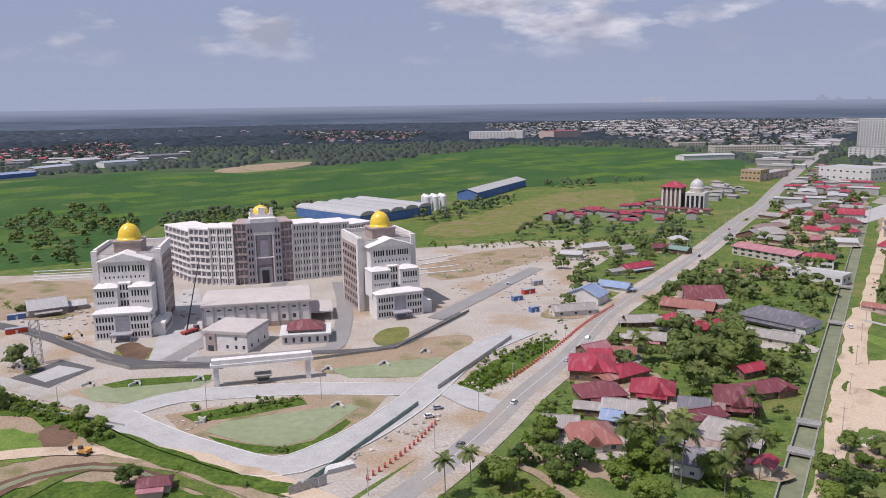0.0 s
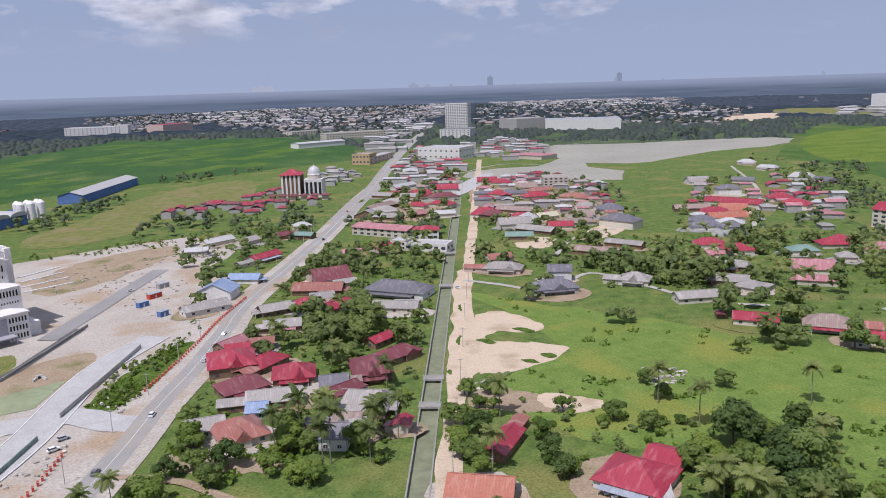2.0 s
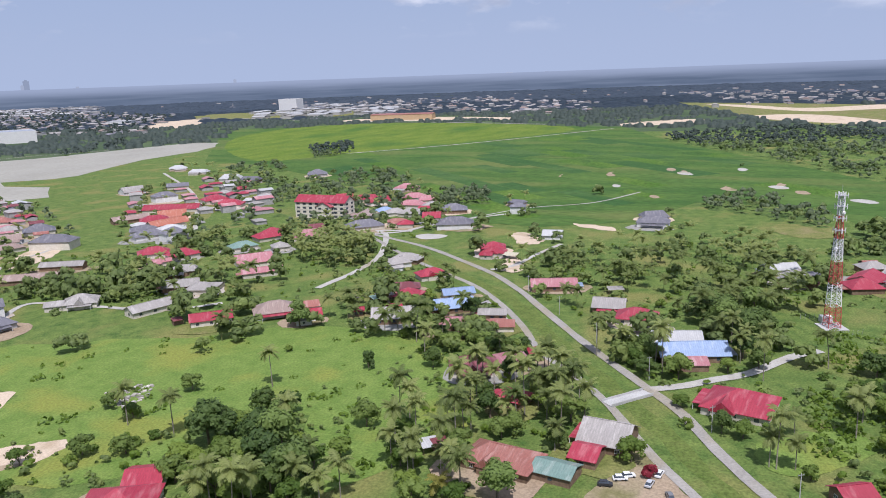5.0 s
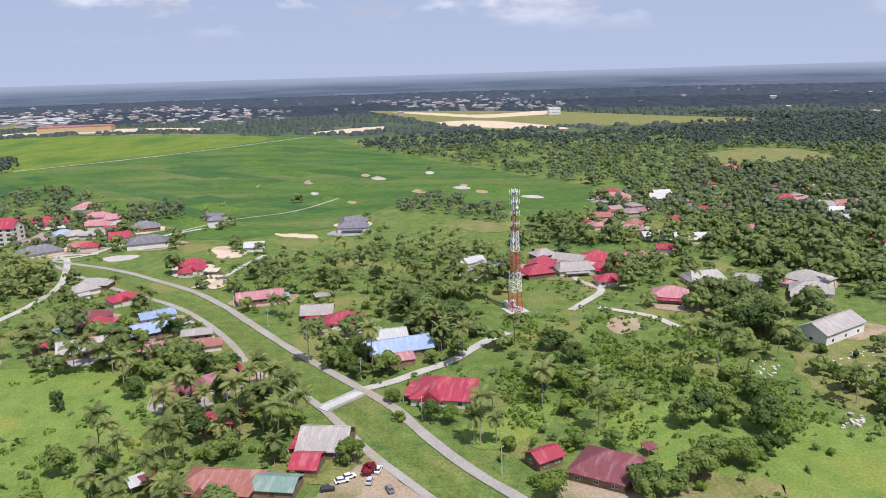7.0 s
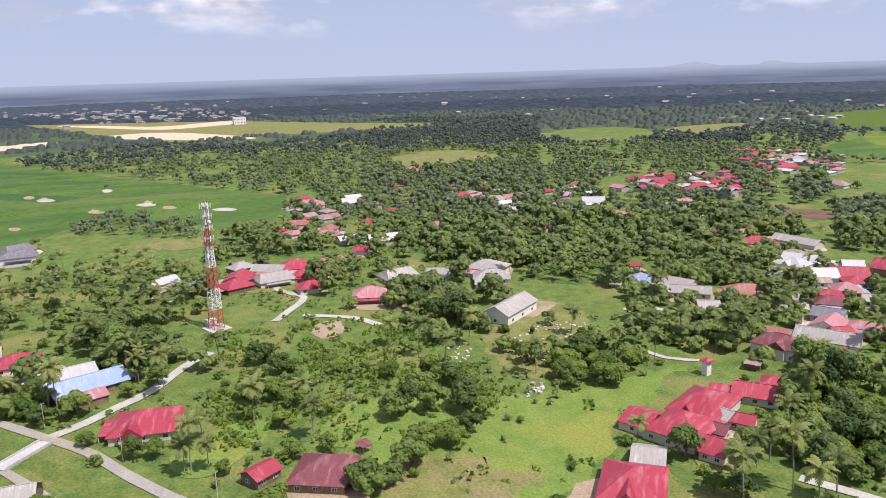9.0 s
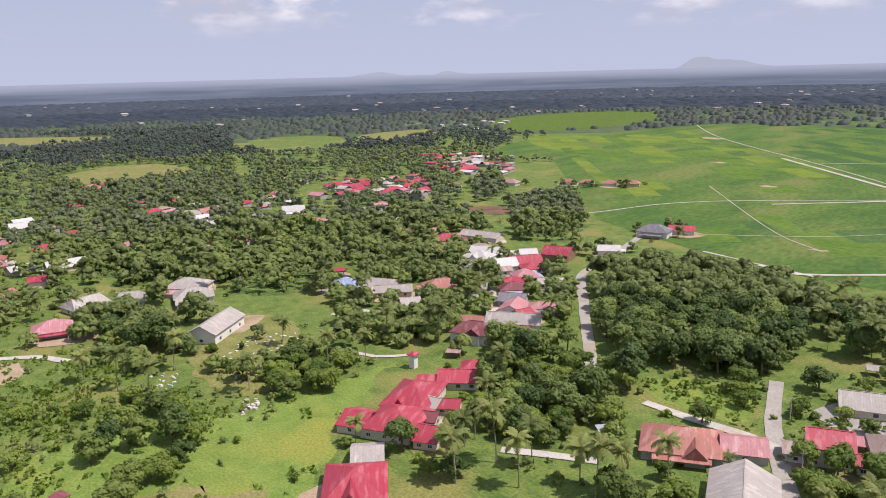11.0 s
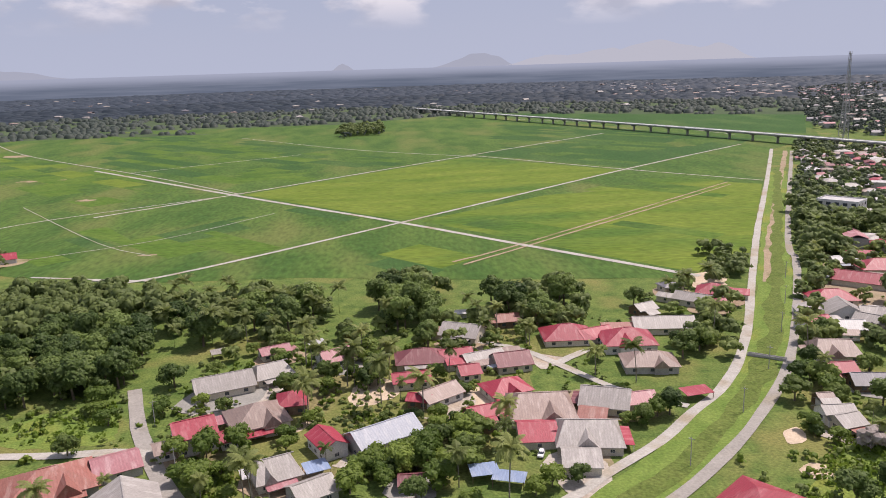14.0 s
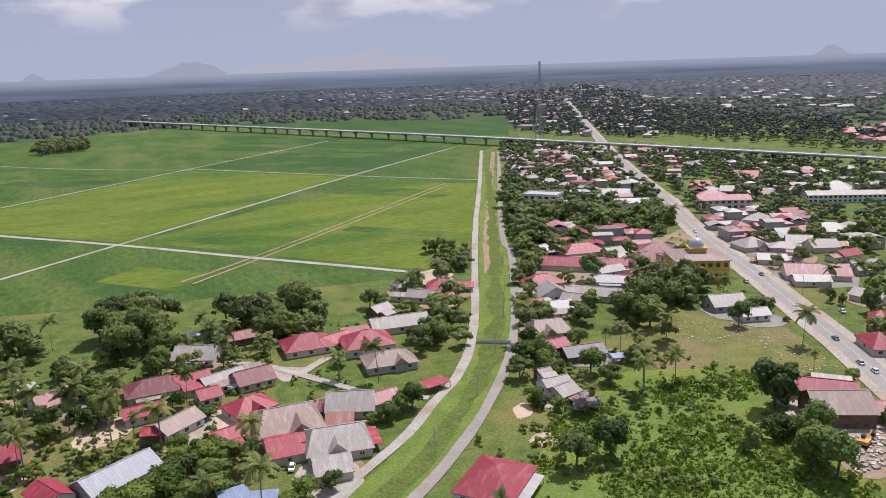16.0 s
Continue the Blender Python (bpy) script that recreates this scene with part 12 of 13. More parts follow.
tree("column", -296.6, -230.6, 0.80)
tree("column", -296.6, -216.5, 1.60)
tree("column", -290.4, -254.8, 0.90)
tree("palm", -173.1, -196.7, 1.00)
tree("palm", -160.7, -198.0, 1.00)
tree("palm", -241.4, -203.4, 0.70)
tree("palm", -214.4, -163.7, 0.80)
tree("palm", -219.9, -165.9, 0.80)
tree("palm", -222.1, -181.5, 0.70)
tree("palm", -284.8, -232.6, 0.70)
tree("broad", -286.8, -251.5, 0.80)
tree("broad", -258.4, -212.8, 0.80)

# ---- groves ----
grove([(88.4, -1303.9), (87.7, -1472.2), (19.1, -1526.8), (12.5, -1328.2)], 16.0, "t", 85, gap=0)
grove([(92.3, -1317.3), (88.1, -1498.1), (25.3, -1503.3), (20.5, -1333.7)], 16.0, "t", 86, gap=0)
grove([(15.0, 235.9), (37.3, 279.9), (40.7, 235.1), (39.6, 208.5), (26.5, 196.1), (-14.2, 197.2), (-1.7, 213.2)], 11.0, "bllup", 1, keep=0.9)
grove([(96.0, 309.8), (112.8, 348.9), (147.7, 356.3), (131.6, 315.5), (106.6, 299.0)], 9.0, "blllu", 2)
grove([(56.4, 247.9), (82.3, 256.6), (92.8, 217.6), (85.1, 194.4), (48.2, 195.5)], 13.0, "blpppu", 3)
grove([(130.0, 436.3), (212.8, 510.9), (233.3, 458.9), (201.1, 418.9), (151.4, 421.8)], 12.0, "bbtpp", 4)
grove([(35.9, 286.0), (59.2, 304.4), (42.5, 258.1)], 10.0, "bl", 5)
grove([(92.6, 332.8), (73.3, 350.8), (120.4, 339.8), (98.3, 309.7)], 12.0, "plb", 6, keep=0.6)
grove([(94.7, 425.1), (138.3, 464.9), (166.3, 577.3), (120.1, 605.6), (73.6, 502.3)], 14.0, "blp", 7, keep=0.5)
grove([(314.2, 675.3), (342.0, 641.8), (286.7, 535.1), (264.3, 547.3)], 14.0, "bl", 8, keep=0.4)
grove([(155.3, 314.5), (146.8, 347.3), (137.9, 281.9), (109.9, 277.1)], 13.0, "lpu", 9, keep=0.7)
grove([(423.8, 874.0), (492.4, 893.6), (423.6, 755.8), (367.8, 722.4)], 13.0, "bbl", 10, keep=0.8)
grove([(168.4, 157.1), (189.1, 156.3), (195.4, 134.8), (183.3, 116.7), (167.6, 109.6), (142.5, 122.7), (143.9, 140.4)], 8.0, "blltb", 11)
grove([(136.6, 208.9), (151.6, 199.5), (159.1, 187.1), (182.9, 173.3), (171.4, 159.9), (154.7, 182.0)], 11.0, "bluu", 12, keep=0.6)
grove([(145.9, 119.9), (172.5, 109.4), (164.8, 97.9), (130.9, 112.4)], 10.0, "pplb", 13)
grove([(229.9, 395.6), (232.5, 374.2), (269.9, 447.5), (249.1, 442.6)], 10.0, "bl", 14)
grove([(320.6, 398.6), (322.4, 350.0), (293.6, 300.4), (264.9, 310.3), (286.8, 362.4)], 9.0, "bltb", 15)
grove([(348.0, 372.2), (339.2, 313.3), (309.5, 285.8), (291.3, 302.5)], 9.0, "btpb", 16)
grove([(285.2, 344.2), (286.7, 306.7), (291.9, 285.7), (264.9, 310.3)], 10.0, "bu", 17)
grove([(338.2, 294.8), (373.0, 281.6), (307.5, 228.1), (299.2, 249.2)], 10.0, "blp", 18)
grove([(434.3, 288.9), (482.8, 266.7), (437.9, 220.6), (395.0, 207.3), (393.7, 243.0)], 9.0, "pppbl", 19, keep=0.9)
grove([(333.5, 204.8), (357.0, 183.8), (313.0, 155.3), (295.8, 165.4)], 11.0, "blpu", 20, keep=0.6)
grove([(290.5, 139.1), (333.5, 137.4), (309.6, 107.2), (277.3, 120.2)], 9.0, "blp", 21)
grove([(440.9, 396.3), (470.3, 366.6), (392.7, 305.4), (382.7, 338.7)], 11.0, "blp", 22, keep=0.7)
grove([(239.9, 99.0), (252.8, 72.4), (259.7, 47.0), (219.6, 35.9), (191.0, 43.5), (185.1, 74.8)], 9.0, "ppppb", 23)
grove([(287.2, 126.2), (313.3, 105.3), (279.5, 80.3), (264.7, 111.6)], 9.0, "lbb", 24)
grove([(202.0, 104.6), (211.5, 85.4), (178.1, 62.4), (148.8, 74.7)], 9.0, "pplb", 25)
grove([(447.6, 196.1), (385.3, 129.7), (343.6, 121.2), (390.1, 181.5)], 11.0, "blp", 26, keep=0.45)
grove([(420.9, 141.8), (465.7, 107.6), (406.9, 79.0), (374.4, 75.0), (389.9, 118.9)], 9.0, "blp", 27, keep=0.55)
grove([(443.2, 307.4), (467.6, 243.1), (397.2, 199.4), (380.4, 240.2)], 8.0, "pppb", 28, keep=0.6)
grove([(276.4, 227.0), (274.8, 199.4), (255.5, 194.9), (257.4, 208.8)], 9.0, "bp", 29)
grove([(317.0, 181.4), (309.7, 153.1), (301.0, 132.2), (285.2, 130.5), (280.6, 158.2)], 9.0, "bup", 30)
grove([(455.3, 107.9), (507.0, 20.3), (481.5, -38.5), (377.3, -35.6), (343.3, -0.7), (412.2, 73.5)], 9.5, "llppp", 31, keep=0.55)
grove([(359.3, 23.9), (360.7, -6.4), (310.0, -19.5), (284.4, -11.1), (285.2, -2.2), (337.0, 20.1)], 8.0, "bpt", 32)
grove([(289.5, 47.1), (300.6, 27.8), (280.5, 13.2), (264.3, 18.8), (270.7, 31.9)], 8.0, "blb", 33)
grove([(253.9, 16.3), (217.5, -11.4), (213.3, -19.7), (203.0, -17.0), (222.2, 0.7)], 9.0, "blp", 34, keep=0.7)
grove([(309.6, -24.2), (320.5, -64.8), (268.6, -58.7), (277.7, -86.7), (237.4, -74.7), (223.3, -38.4), (241.4, -22.4)], 9.5, "lluup", 35, keep=0.55)
grove([(280.0, -61.1), (264.1, -111.8), (225.1, -123.2), (222.1, -109.2), (249.6, -98.1), (246.9, -71.7)], 10.0, "blluu", 36, keep=0.45)
grove([(332.5, -105.6), (343.1, -169.8), (284.7, -146.7), (275.5, -112.0), (302.5, -98.8)], 8.0, "btlb", 37, keep=0.45)
grove([(349.2, -113.4), (364.8, -146.3), (327.1, -157.2), (299.1, -135.0)], 8.0, "tbl", 38)
grove([(190.5, -17.4), (192.5, -33.2), (178.1, -36.6), (174.2, -15.9)], 9.0, "lub", 39)
grove([(188.5, -47.9), (190.5, -63.8), (176.2, -68.0), (172.4, -45.4)], 8.0, "lb", 40, keep=0.45)
grove([(210.0, -66.5), (208.7, -84.6), (189.6, -77.4), (190.5, -63.8)], 8.0, "bb", 41, keep=0.45)
grove([(247.0, -139.6), (249.5, -173.1), (225.1, -177.1), (209.5, -160.0), (216.2, -138.1)], 7.5, "llb", 42)
grove([(268.5, -168.7), (247.4, -218.7), (212.2, -199.2), (218.0, -166.5)], 9.0, "blpu", 43)
grove([(328.7, -227.8), (292.6, -265.1), (246.8, -250.5), (212.9, -235.2), (221.5, -207.7), (260.9, -227.1)], 8.5, "blpb", 44)
grove([(272.7, -207.6), (250.9, -228.0), (233.9, -213.0), (249.0, -201.6)], 9.0, "bl", 45, keep=0.6)
grove([(198.5, -222.8), (184.9, -246.1), (174.6, -263.7), (117.5, -182.6), (124.0, -164.9), (152.3, -173.1)], 8.0, "bltlbp", 46, keep=0.6)
grove([(202.8, -239.6), (206.3, -259.6), (185.2, -234.3), (185.4, -222.8)], 8.0, "bl", 47)
grove([(199.6, -138.6), (178.8, -141.2), (165.7, -156.8), (160.2, -151.7), (171.9, -123.5)], 10.0, "plu", 48)
grove([(157.5, -149.2), (149.0, -171.7), (123.8, -148.2), (136.0, -125.9)], 10.0, "blpp", 49)
grove([(164.5, -103.2), (165.2, -114.8), (148.4, -103.2), (153.9, -93.1)], 9.0, "lu", 50)
grove([(189.2, -236.6), (159.6, -239.6), (137.3, -204.1), (172.2, -207.4), (194.4, -222.6)], 8.0, "bltb", 51, keep=0.6)
grove([(180.0, -204.9), (143.5, -206.8), (117.0, -178.0), (143.3, -162.2), (158.4, -175.6)], 8.0, "bltlp", 52, keep=0.6)
grove([(152.3, -235.9), (130.5, -231.4), (104.3, -189.7), (115.6, -182.1), (133.1, -200.9)], 7.5, "blt", 53, keep=0.6)
grove([(227.9, -348.3), (202.9, -380.6), (152.6, -394.4), (119.8, -356.5), (100.8, -291.5), (98.8, -258.7), (124.2, -257.0), (154.2, -247.6), (192.2, -296.4)], 7.2, "tttbb", 54, scale=(0.7, 1.1))
grove([(115.6, -182.1), (79.5, -167.8), (71.2, -149.3), (92.0, -142.1)], 9.0, "blpl", 55, keep=0.6)
grove([(107.1, -256.1), (92.8, -254.7), (84.6, -225.9), (99.1, -231.0)], 8.0, "lbu", 56)
grove([(123.7, -377.6), (65.6, -372.0), (30.2, -344.5), (32.3, -319.8), (59.7, -290.0), (77.7, -306.0), (105.7, -322.1)], 9.0, "pbbt", 57)
grove([(40.8, -283.0), (8.2, -287.2), (3.4, -261.7), (20.5, -246.6), (34.8, -256.7)], 8.5, "blp", 58)
grove([(70.8, -208.6), (47.7, -216.2), (48.4, -190.7), (59.4, -183.8)], 8.0, "llu", 59)
grove([(15.7, -198.5), (-8.8, -231.0), (-24.6, -218.6), (-17.7, -195.2), (17.7, -177.7)], 8.0, "lbl", 60)
grove([(-18.3, -327.9), (-51.0, -345.1), (-60.4, -327.2), (-38.4, -301.8)], 12.0, "bpu", 61, keep=0.6)
grove([(319.2, -241.0), (278.4, -245.1), (220.3, -226.9), (205.4, -207.5), (215.8, -198.7), (273.6, -203.8)], 9.0, "bl", 62)
grove([(393.7, -301.7), (348.3, -340.7), (271.4, -313.0), (220.6, -254.9), (254.8, -244.4), (318.4, -258.9)], 8.5, "blbp", 63, keep=0.8)
grove([(255.6, -340.5), (227.3, -325.6), (184.6, -265.9), (196.5, -262.2)], 9.0, "blu", 64)
grove([(3.8, -392.1), (-14.1, -398.2), (-14.2, -308.1), (9.3, -314.2)], 8.0, "tbt", 65)
grove([(-39.6, -359.4), (-89.7, -355.4), (-79.0, -313.6), (-55.6, -297.3), (-39.2, -316.3)], 8.5, "btb", 66)
grove([(-1.4, -218.4), (-22.6, -221.1), (-22.7, -196.1), (-6.1, -184.8), (5.7, -193.2)], 8.5, "lbl", 67)
grove([(-6.4, -190.5), (-43.0, -185.3), (-42.5, -171.2), (-13.5, -170.0)], 9.0, "lup", 68)
grove([(-114.8, -312.1), (-150.3, -319.6), (-126.7, -265.7), (-104.5, -259.1)], 8.5, "bl", 69)
grove([(-71.1, -217.8), (-87.8, -226.9), (-89.8, -221.9), (-68.0, -202.8)], 8.0, "bl", 70)
grove([(-178.7, -428.9), (-199.3, -422.5), (-181.4, -373.4), (-152.9, -358.6)], 9.0, "bb", 71)
grove([(-202.4, -367.2), (-214.9, -363.6), (-136.6, -219.7), (-130.4, -230.9)], 9.0, "blp", 72)
grove([(-320.4, -601.8), (-331.6, -567.3), (-250.4, -406.7), (-223.6, -400.3)], 10.0, "bt", 74)
grove([(-148.8, -262.8), (-153.4, -252.6), (-136.3, -216.8), (-130.9, -231.4)], 8.0, "bl", 75)
grove([(-195.8, -184.4), (-202.1, -155.7), (-170.3, -126.1), (-149.1, -121.8), (-174.8, -157.0)], 7.5, "tbbl", 77, keep=0.3)
grove([(-235.5, -310.2), (-289.2, -303.8), (-260.1, -272.5), (-234.5, -266.6), (-190.7, -239.3), (-193.2, -253.8)], 8.5, "tbb", 78)
grove([(-256.2, -466.8), (-286.4, -471.0), (-306.6, -457.7), (-287.6, -403.3), (-246.3, -391.9), (-205.6, -368.6)], 10.0, "btb", 80)
grove([(-328.3, -597.3), (-337.8, -520.7), (-366.5, -470.8), (-317.9, -426.4), (-293.2, -466.5), (-256.2, -466.8)], 12.0, "bt", 81)
grove([(-500.5, -654.0), (-419.4, -531.8), (-362.1, -420.9), (-330.5, -418.1)], 12.0, "bt", 82, keep=0.5)
grove([(-315.1, -302.0), (-352.2, -252.9), (-298.9, -210.8), (-294.5, -231.8)], 16.0, "blp", 83, keep=0.5)
grove([(-445.1, 711.5), (-347.3, 550.1), (-262.3, 544.1), (-290.4, 749.3), (-436.1, 920.6)], 11.0, "bl", 84, keep=0.3)
grove([(54.7, 351.7), (130.0, 436.3), (159.3, 408.9), (176.9, 354.9), (117.4, 245.8), (90.2, 207.1), (54.4, 208.1), (33.3, 248.7)], 13.0, "lpu", 201, keep=0.40)
grove([(12.9, 231.8), (38.1, 285.9), (54.5, 257.6), (67.2, 218.4), (63.6, 195.0), (-4.8, 196.9)], 11.0, "bllu", 202, keep=0.6)
grove([(275.6, 441.9), (441.4, 334.2), (422.6, 276.9), (301.5, 233.5), (298.5, 279.6), (263.4, 328.1)], 14.0, "lppu", 203, keep=0.35)
grove([(222.9, 278.0), (254.0, 227.4), (278.1, 185.6), (287.3, 141.8), (258.1, 166.8), (209.2, 245.5)], 16.0, "uul", 204, keep=0.12)
grove([(360.4, 188.0), (410.7, 131.8), (285.0, 68.7), (238.9, 68.3), (252.1, 110.8)], 13.0, "lppu", 205, keep=0.40)
grove([(372.3, 101.1), (409.9, 54.5), (344.4, 9.9), (272.5, -12.6), (264.1, 16.8), (317.9, 63.3)], 12.0, "lppu", 206, keep=0.35)
grove([(450.9, -35.9), (407.7, -162.8), (342.6, -174.8), (329.7, -132.8), (352.0, -87.2), (404.7, -87.6)], 12.0, "lpp", 207, keep=0.35)
grove([(294.4, -285.2), (246.3, -343.2), (171.6, -242.1), (166.0, -199.5), (217.9, -215.2)], 11.0, "lpu", 208, keep=0.40)
grove([(94.3, -279.4), (45.8, -315.7), (-50.1, -337.6), (-36.9, -207.4), (39.9, -181.3), (68.7, -213.4)], 13.0, "blpu", 209, keep=0.42)
grove([(9.3, -314.2), (-81.0, -321.2), (-135.5, -323.7), (-112.6, -257.1), (-63.6, -211.5), (-31.5, -190.9), (5.6, -199.4)], 13.0, "blpu", 210, keep=0.4)
grove([(-209.4, -365.2), (-272.9, -324.3), (-174.3, -201.6), (-126.3, -208.8)], 13.0, "blpu", 211, keep=0.45)
grove([(-236.5, -416.3), (-308.6, -352.9), (-289.2, -303.8), (-202.4, -266.1), (-150.8, -261.6)], 12.0, "blp", 212, keep=0.45)

# ---- woods further off ----
woodland("woodland", [(-423.3, 893.0), (-393.3, 1004.0), (-283.4, 730.7), (-275.3, 611.8), (-263.4, 564.8), (-310.3, 528.2), (-333.8, 569.9), (-303.7, 614.0)], 10.0, 100, MID, keep=0.35)
woodland("woodland", [(-284.6, 748.8), (-220.2, 870.5), (-150.2, 914.9), (-130.7, 792.5), (-197.7, 778.7), (-249.1, 694.1)], 11.0, 101, MID)
woodland("woodland", [(-130.2, 1250.9), (-20.0, 1233.3), (-1.9, 1056.8), (-66.8, 1104.8)], 12.0, 102, MID, keep=0.7)
woodland("woodland", [(26.2, 951.7), (87.2, 1008.8), (191.6, 1199.4), (309.8, 1180.5), (318.3, 1089.7), (159.9, 999.1), (76.8, 888.3)], 13.0, 103, MID, keep=0.7)
woodland("woodland", [(-24.9, 781.7), (29.3, 842.8), (112.6, 972.1), (115.9, 940.5), (37.4, 755.3), (-11.6, 658.0)], 11.0, 104, MID, keep=0.8)
woodland("woodland", [(24.3, 702.2), (88.2, 713.4), (116.6, 693.6), (236.4, 682.5), (181.1, 613.6), (55.2, 637.8)], 12.0, 105, MID, keep=0.6)
woodland("woodland", [(978.7, 1092.2), (1276.4, 1217.7), (1040.0, 991.9), (898.4, 988.2)], 16.0, 106, MID, keep=0.6)
woodland("woodland", [(276.2, 562.6), (277.6, 526.9), (198.6, 387.6), (196.1, 427.0)], 10.0, 107, MID, keep=0.8)
woodland("woodland", [(589.3, 1248.1), (694.5, 1254.6), (604.7, 1057.9), (468.0, 977.1)], 16.0, 108, MID, keep=0.5)
woodland("woodland", [(827.3, 630.1), (898.0, 595.3), (696.5, 447.6), (835.3, 428.6), (780.4, 351.3), (707.4, 321.4), (596.4, 393.3), (653.6, 496.9)], 9.5, 109, MID + MID_PALM, free=True, keep=0.55)
woodland("woodland", [(1058.2, 655.2), (1188.7, 640.3), (1026.8, 548.0), (958.2, 576.3)], 10.0, 110, MID, free=True)
woodland("woodland", [(302.9, 535.6), (315.5, 458.2), (380.0, 457.8), (404.7, 432.8), (356.9, 417.4), (287.5, 418.0)], 12.0, 111, MID, keep=0.35)
woodland("woodland", [(438.0, 744.2), (510.1, 595.7), (421.8, 451.0), (380.0, 457.8), (309.5, 529.0)], 14.0, 112, MID, keep=0.45)
woodland("woodland", [(446.9, 390.3), (596.4, 393.3), (707.4, 321.4), (535.8, 241.2), (477.8, 271.7), (425.9, 322.2)], 11.0, 113, MID + MID_PALM, keep=0.55)
woodland("woodland", [(201.9, 685.7), (267.0, 696.4), (319.1, 674.9), (235.1, 509.4), (136.5, 435.9), (118.2, 499.3)], 12.0, 114, MID, keep=0.4)
woodland("woodland", [(437.9, 996.2), (547.0, 981.2), (376.3, 669.5), (299.8, 676.6)], 14.0, 115, MID, keep=0.35)
woodland("woodland", [(656.0, 286.9), (690.6, 233.6), (617.4, 203.8), (591.1, 238.4)], 9.0, 116, MID_PALM, free=True)
woodland("woodland", [(716.1, 438.5), (669.2, 258.1), (573.3, 201.7), (500.1, 214.8), (526.2, 280.1)], 10.0, 117, MID + MID_PALM, keep=0.55)
woodland("woodland", [(644.4, 39.0), (683.0, 5.6), (642.1, -51.8), (565.6, -53.9), (597.5, -3.5)], 9.0, 118, MID + MID_PALM, free=True)
woodland("woodland", [(1206.8, 148.1), (1395.2, 68.7), (1465.3, -98.6), (1346.3, -228.1), (1442.7, -613.4), (1449.4, -848.0), (795.2, -470.2), (711.3, -279.5), (739.6, -147.5), (909.2, -60.5), (1093.4, 54.9)], 13.0, 119, MID, keep=1.05)
woodland("woodland", [(730.6, -189.2), (747.4, -293.4), (795.2, -470.2), (376.3, -228.2), (379.2, -204.2), (446.5, -177.7), (482.6, -147.8), (473.0, -98.5), (480.5, -45.6), (552.2, -69.1), (588.8, -126.6)], 10.0, 120, MID + MID_TALL, keep=1.05)
woodland("woodland", [(552.2, -69.1), (553.6, -127.4), (471.6, -108.9), (477.5, -66.9)], 8.5, 121, MID_PALM)
woodland("woodland", [(597.9, -191.6), (560.9, -388.2), (509.3, -457.9), (382.7, -421.4), (335.0, -394.2), (335.0, -337.6), (364.6, -320.1), (348.4, -241.4), (412.6, -165.1), (475.7, -151.0)], 9.5, 122, MID + MID_TALL, keep=1.05)
woodland("woodland", [(383.7, -210.3), (352.1, -259.6), (319.3, -242.8), (344.6, -202.4)], 9.0, 123, MID + MID_PALM)
woodland("woodland", [(364.6, -320.1), (354.4, -395.9), (283.4, -343.7), (297.7, -277.3)], 9.5, 124, MID, keep=1.10)
woodland("woodland", [(900.1, -291.8), (726.1, -502.3), (560.9, -388.2), (597.9, -191.6)], 11.0, 125, MID, keep=1.05)
woodland("woodland", [(1087.8, -642.0), (938.3, -933.1), (618.0, -633.2), (655.5, -587.9), (671.2, -422.5)], 13.0, 126, MID, keep=1.00)
woodland("woodland", [(539.5, -590.4), (544.6, -650.4), (439.9, -527.5), (445.8, -495.6)], 9.0, 127, MID_PALM)
woodland("woodland", [(425.6, -523.4), (406.2, -597.6), (310.7, -461.0), (323.8, -411.1)], 9.0, 128, MID_TALL)
woodland("woodland", [(1892.7, -621.2), (1622.2, -958.1), (767.3, -452.5), (960.0, -311.7)], 15.0, 129, MID, keep=1.00)
woodland("woodland", [(437.9, -537.3), (394.7, -576.4), (329.4, -486.2), (272.3, -405.7), (315.9, -394.2), (376.4, -453.0)], 9.0, 130, MID_TALL + MID)
woodland("woodland", [(731.0, -576.8), (595.6, -643.5), (431.8, -461.7), (341.9, -404.2), (359.2, -351.9), (405.5, -311.3)], 11.0, 131, MID, keep=0.70)
woodland("woodland", [(552.8, -612.0), (581.6, -689.8), (453.3, -533.9), (463.7, -517.4)], 9.0, 132, MID_PALM)
woodland("woodland", [(1071.8, -854.9), (1057.5, -1141.3), (793.3, -1105.9), (571.6, -792.5), (629.6, -681.2), (772.0, -610.3)], 14.0, 133, MID, keep=0.90)
woodland("woodland", [(92.1, -1395.2), (17.2, -1526.7), (12.5, -1328.2), (80.1, -1283.2)], 14.0, 134, MID_TALL, free=True)
woodland("woodland", [(-324.2, -600.2), (-390.4, -516.8), (-336.8, -414.0), (-238.6, -379.6), (-215.9, -393.7)], 11.0, 135, MID, keep=0.55)
woodland("woodland", [(-517.3, -939.6), (-629.5, -457.0), (-432.8, -310.5), (-383.0, -383.7), (-426.9, -565.4), (-361.7, -657.8)], 14.0, 136, MID, keep=0.45)
woodland("woodland", [(-600.2, -575.4), (-602.3, -436.8), (-432.8, -310.5), (-386.4, -340.1)], 12.0, 137, MID, keep=0.6)
woodland("woodland", [(-1036.0, -1598.2), (-1294.8, -1403.8), (-1146.7, -911.9), (-846.9, -686.8), (-787.2, -909.4), (-757.8, -1083.2)], 16.0, 138, MID, keep=0.8)
woodland("woodland", [(-330.3, -595.8), (-425.3, -509.4), (-350.9, -404.8), (-324.8, -410.7), (-276.0, -453.8), (-257.8, -465.7)], 8.5, 160, MID + MID_PALM, keep=0.8)
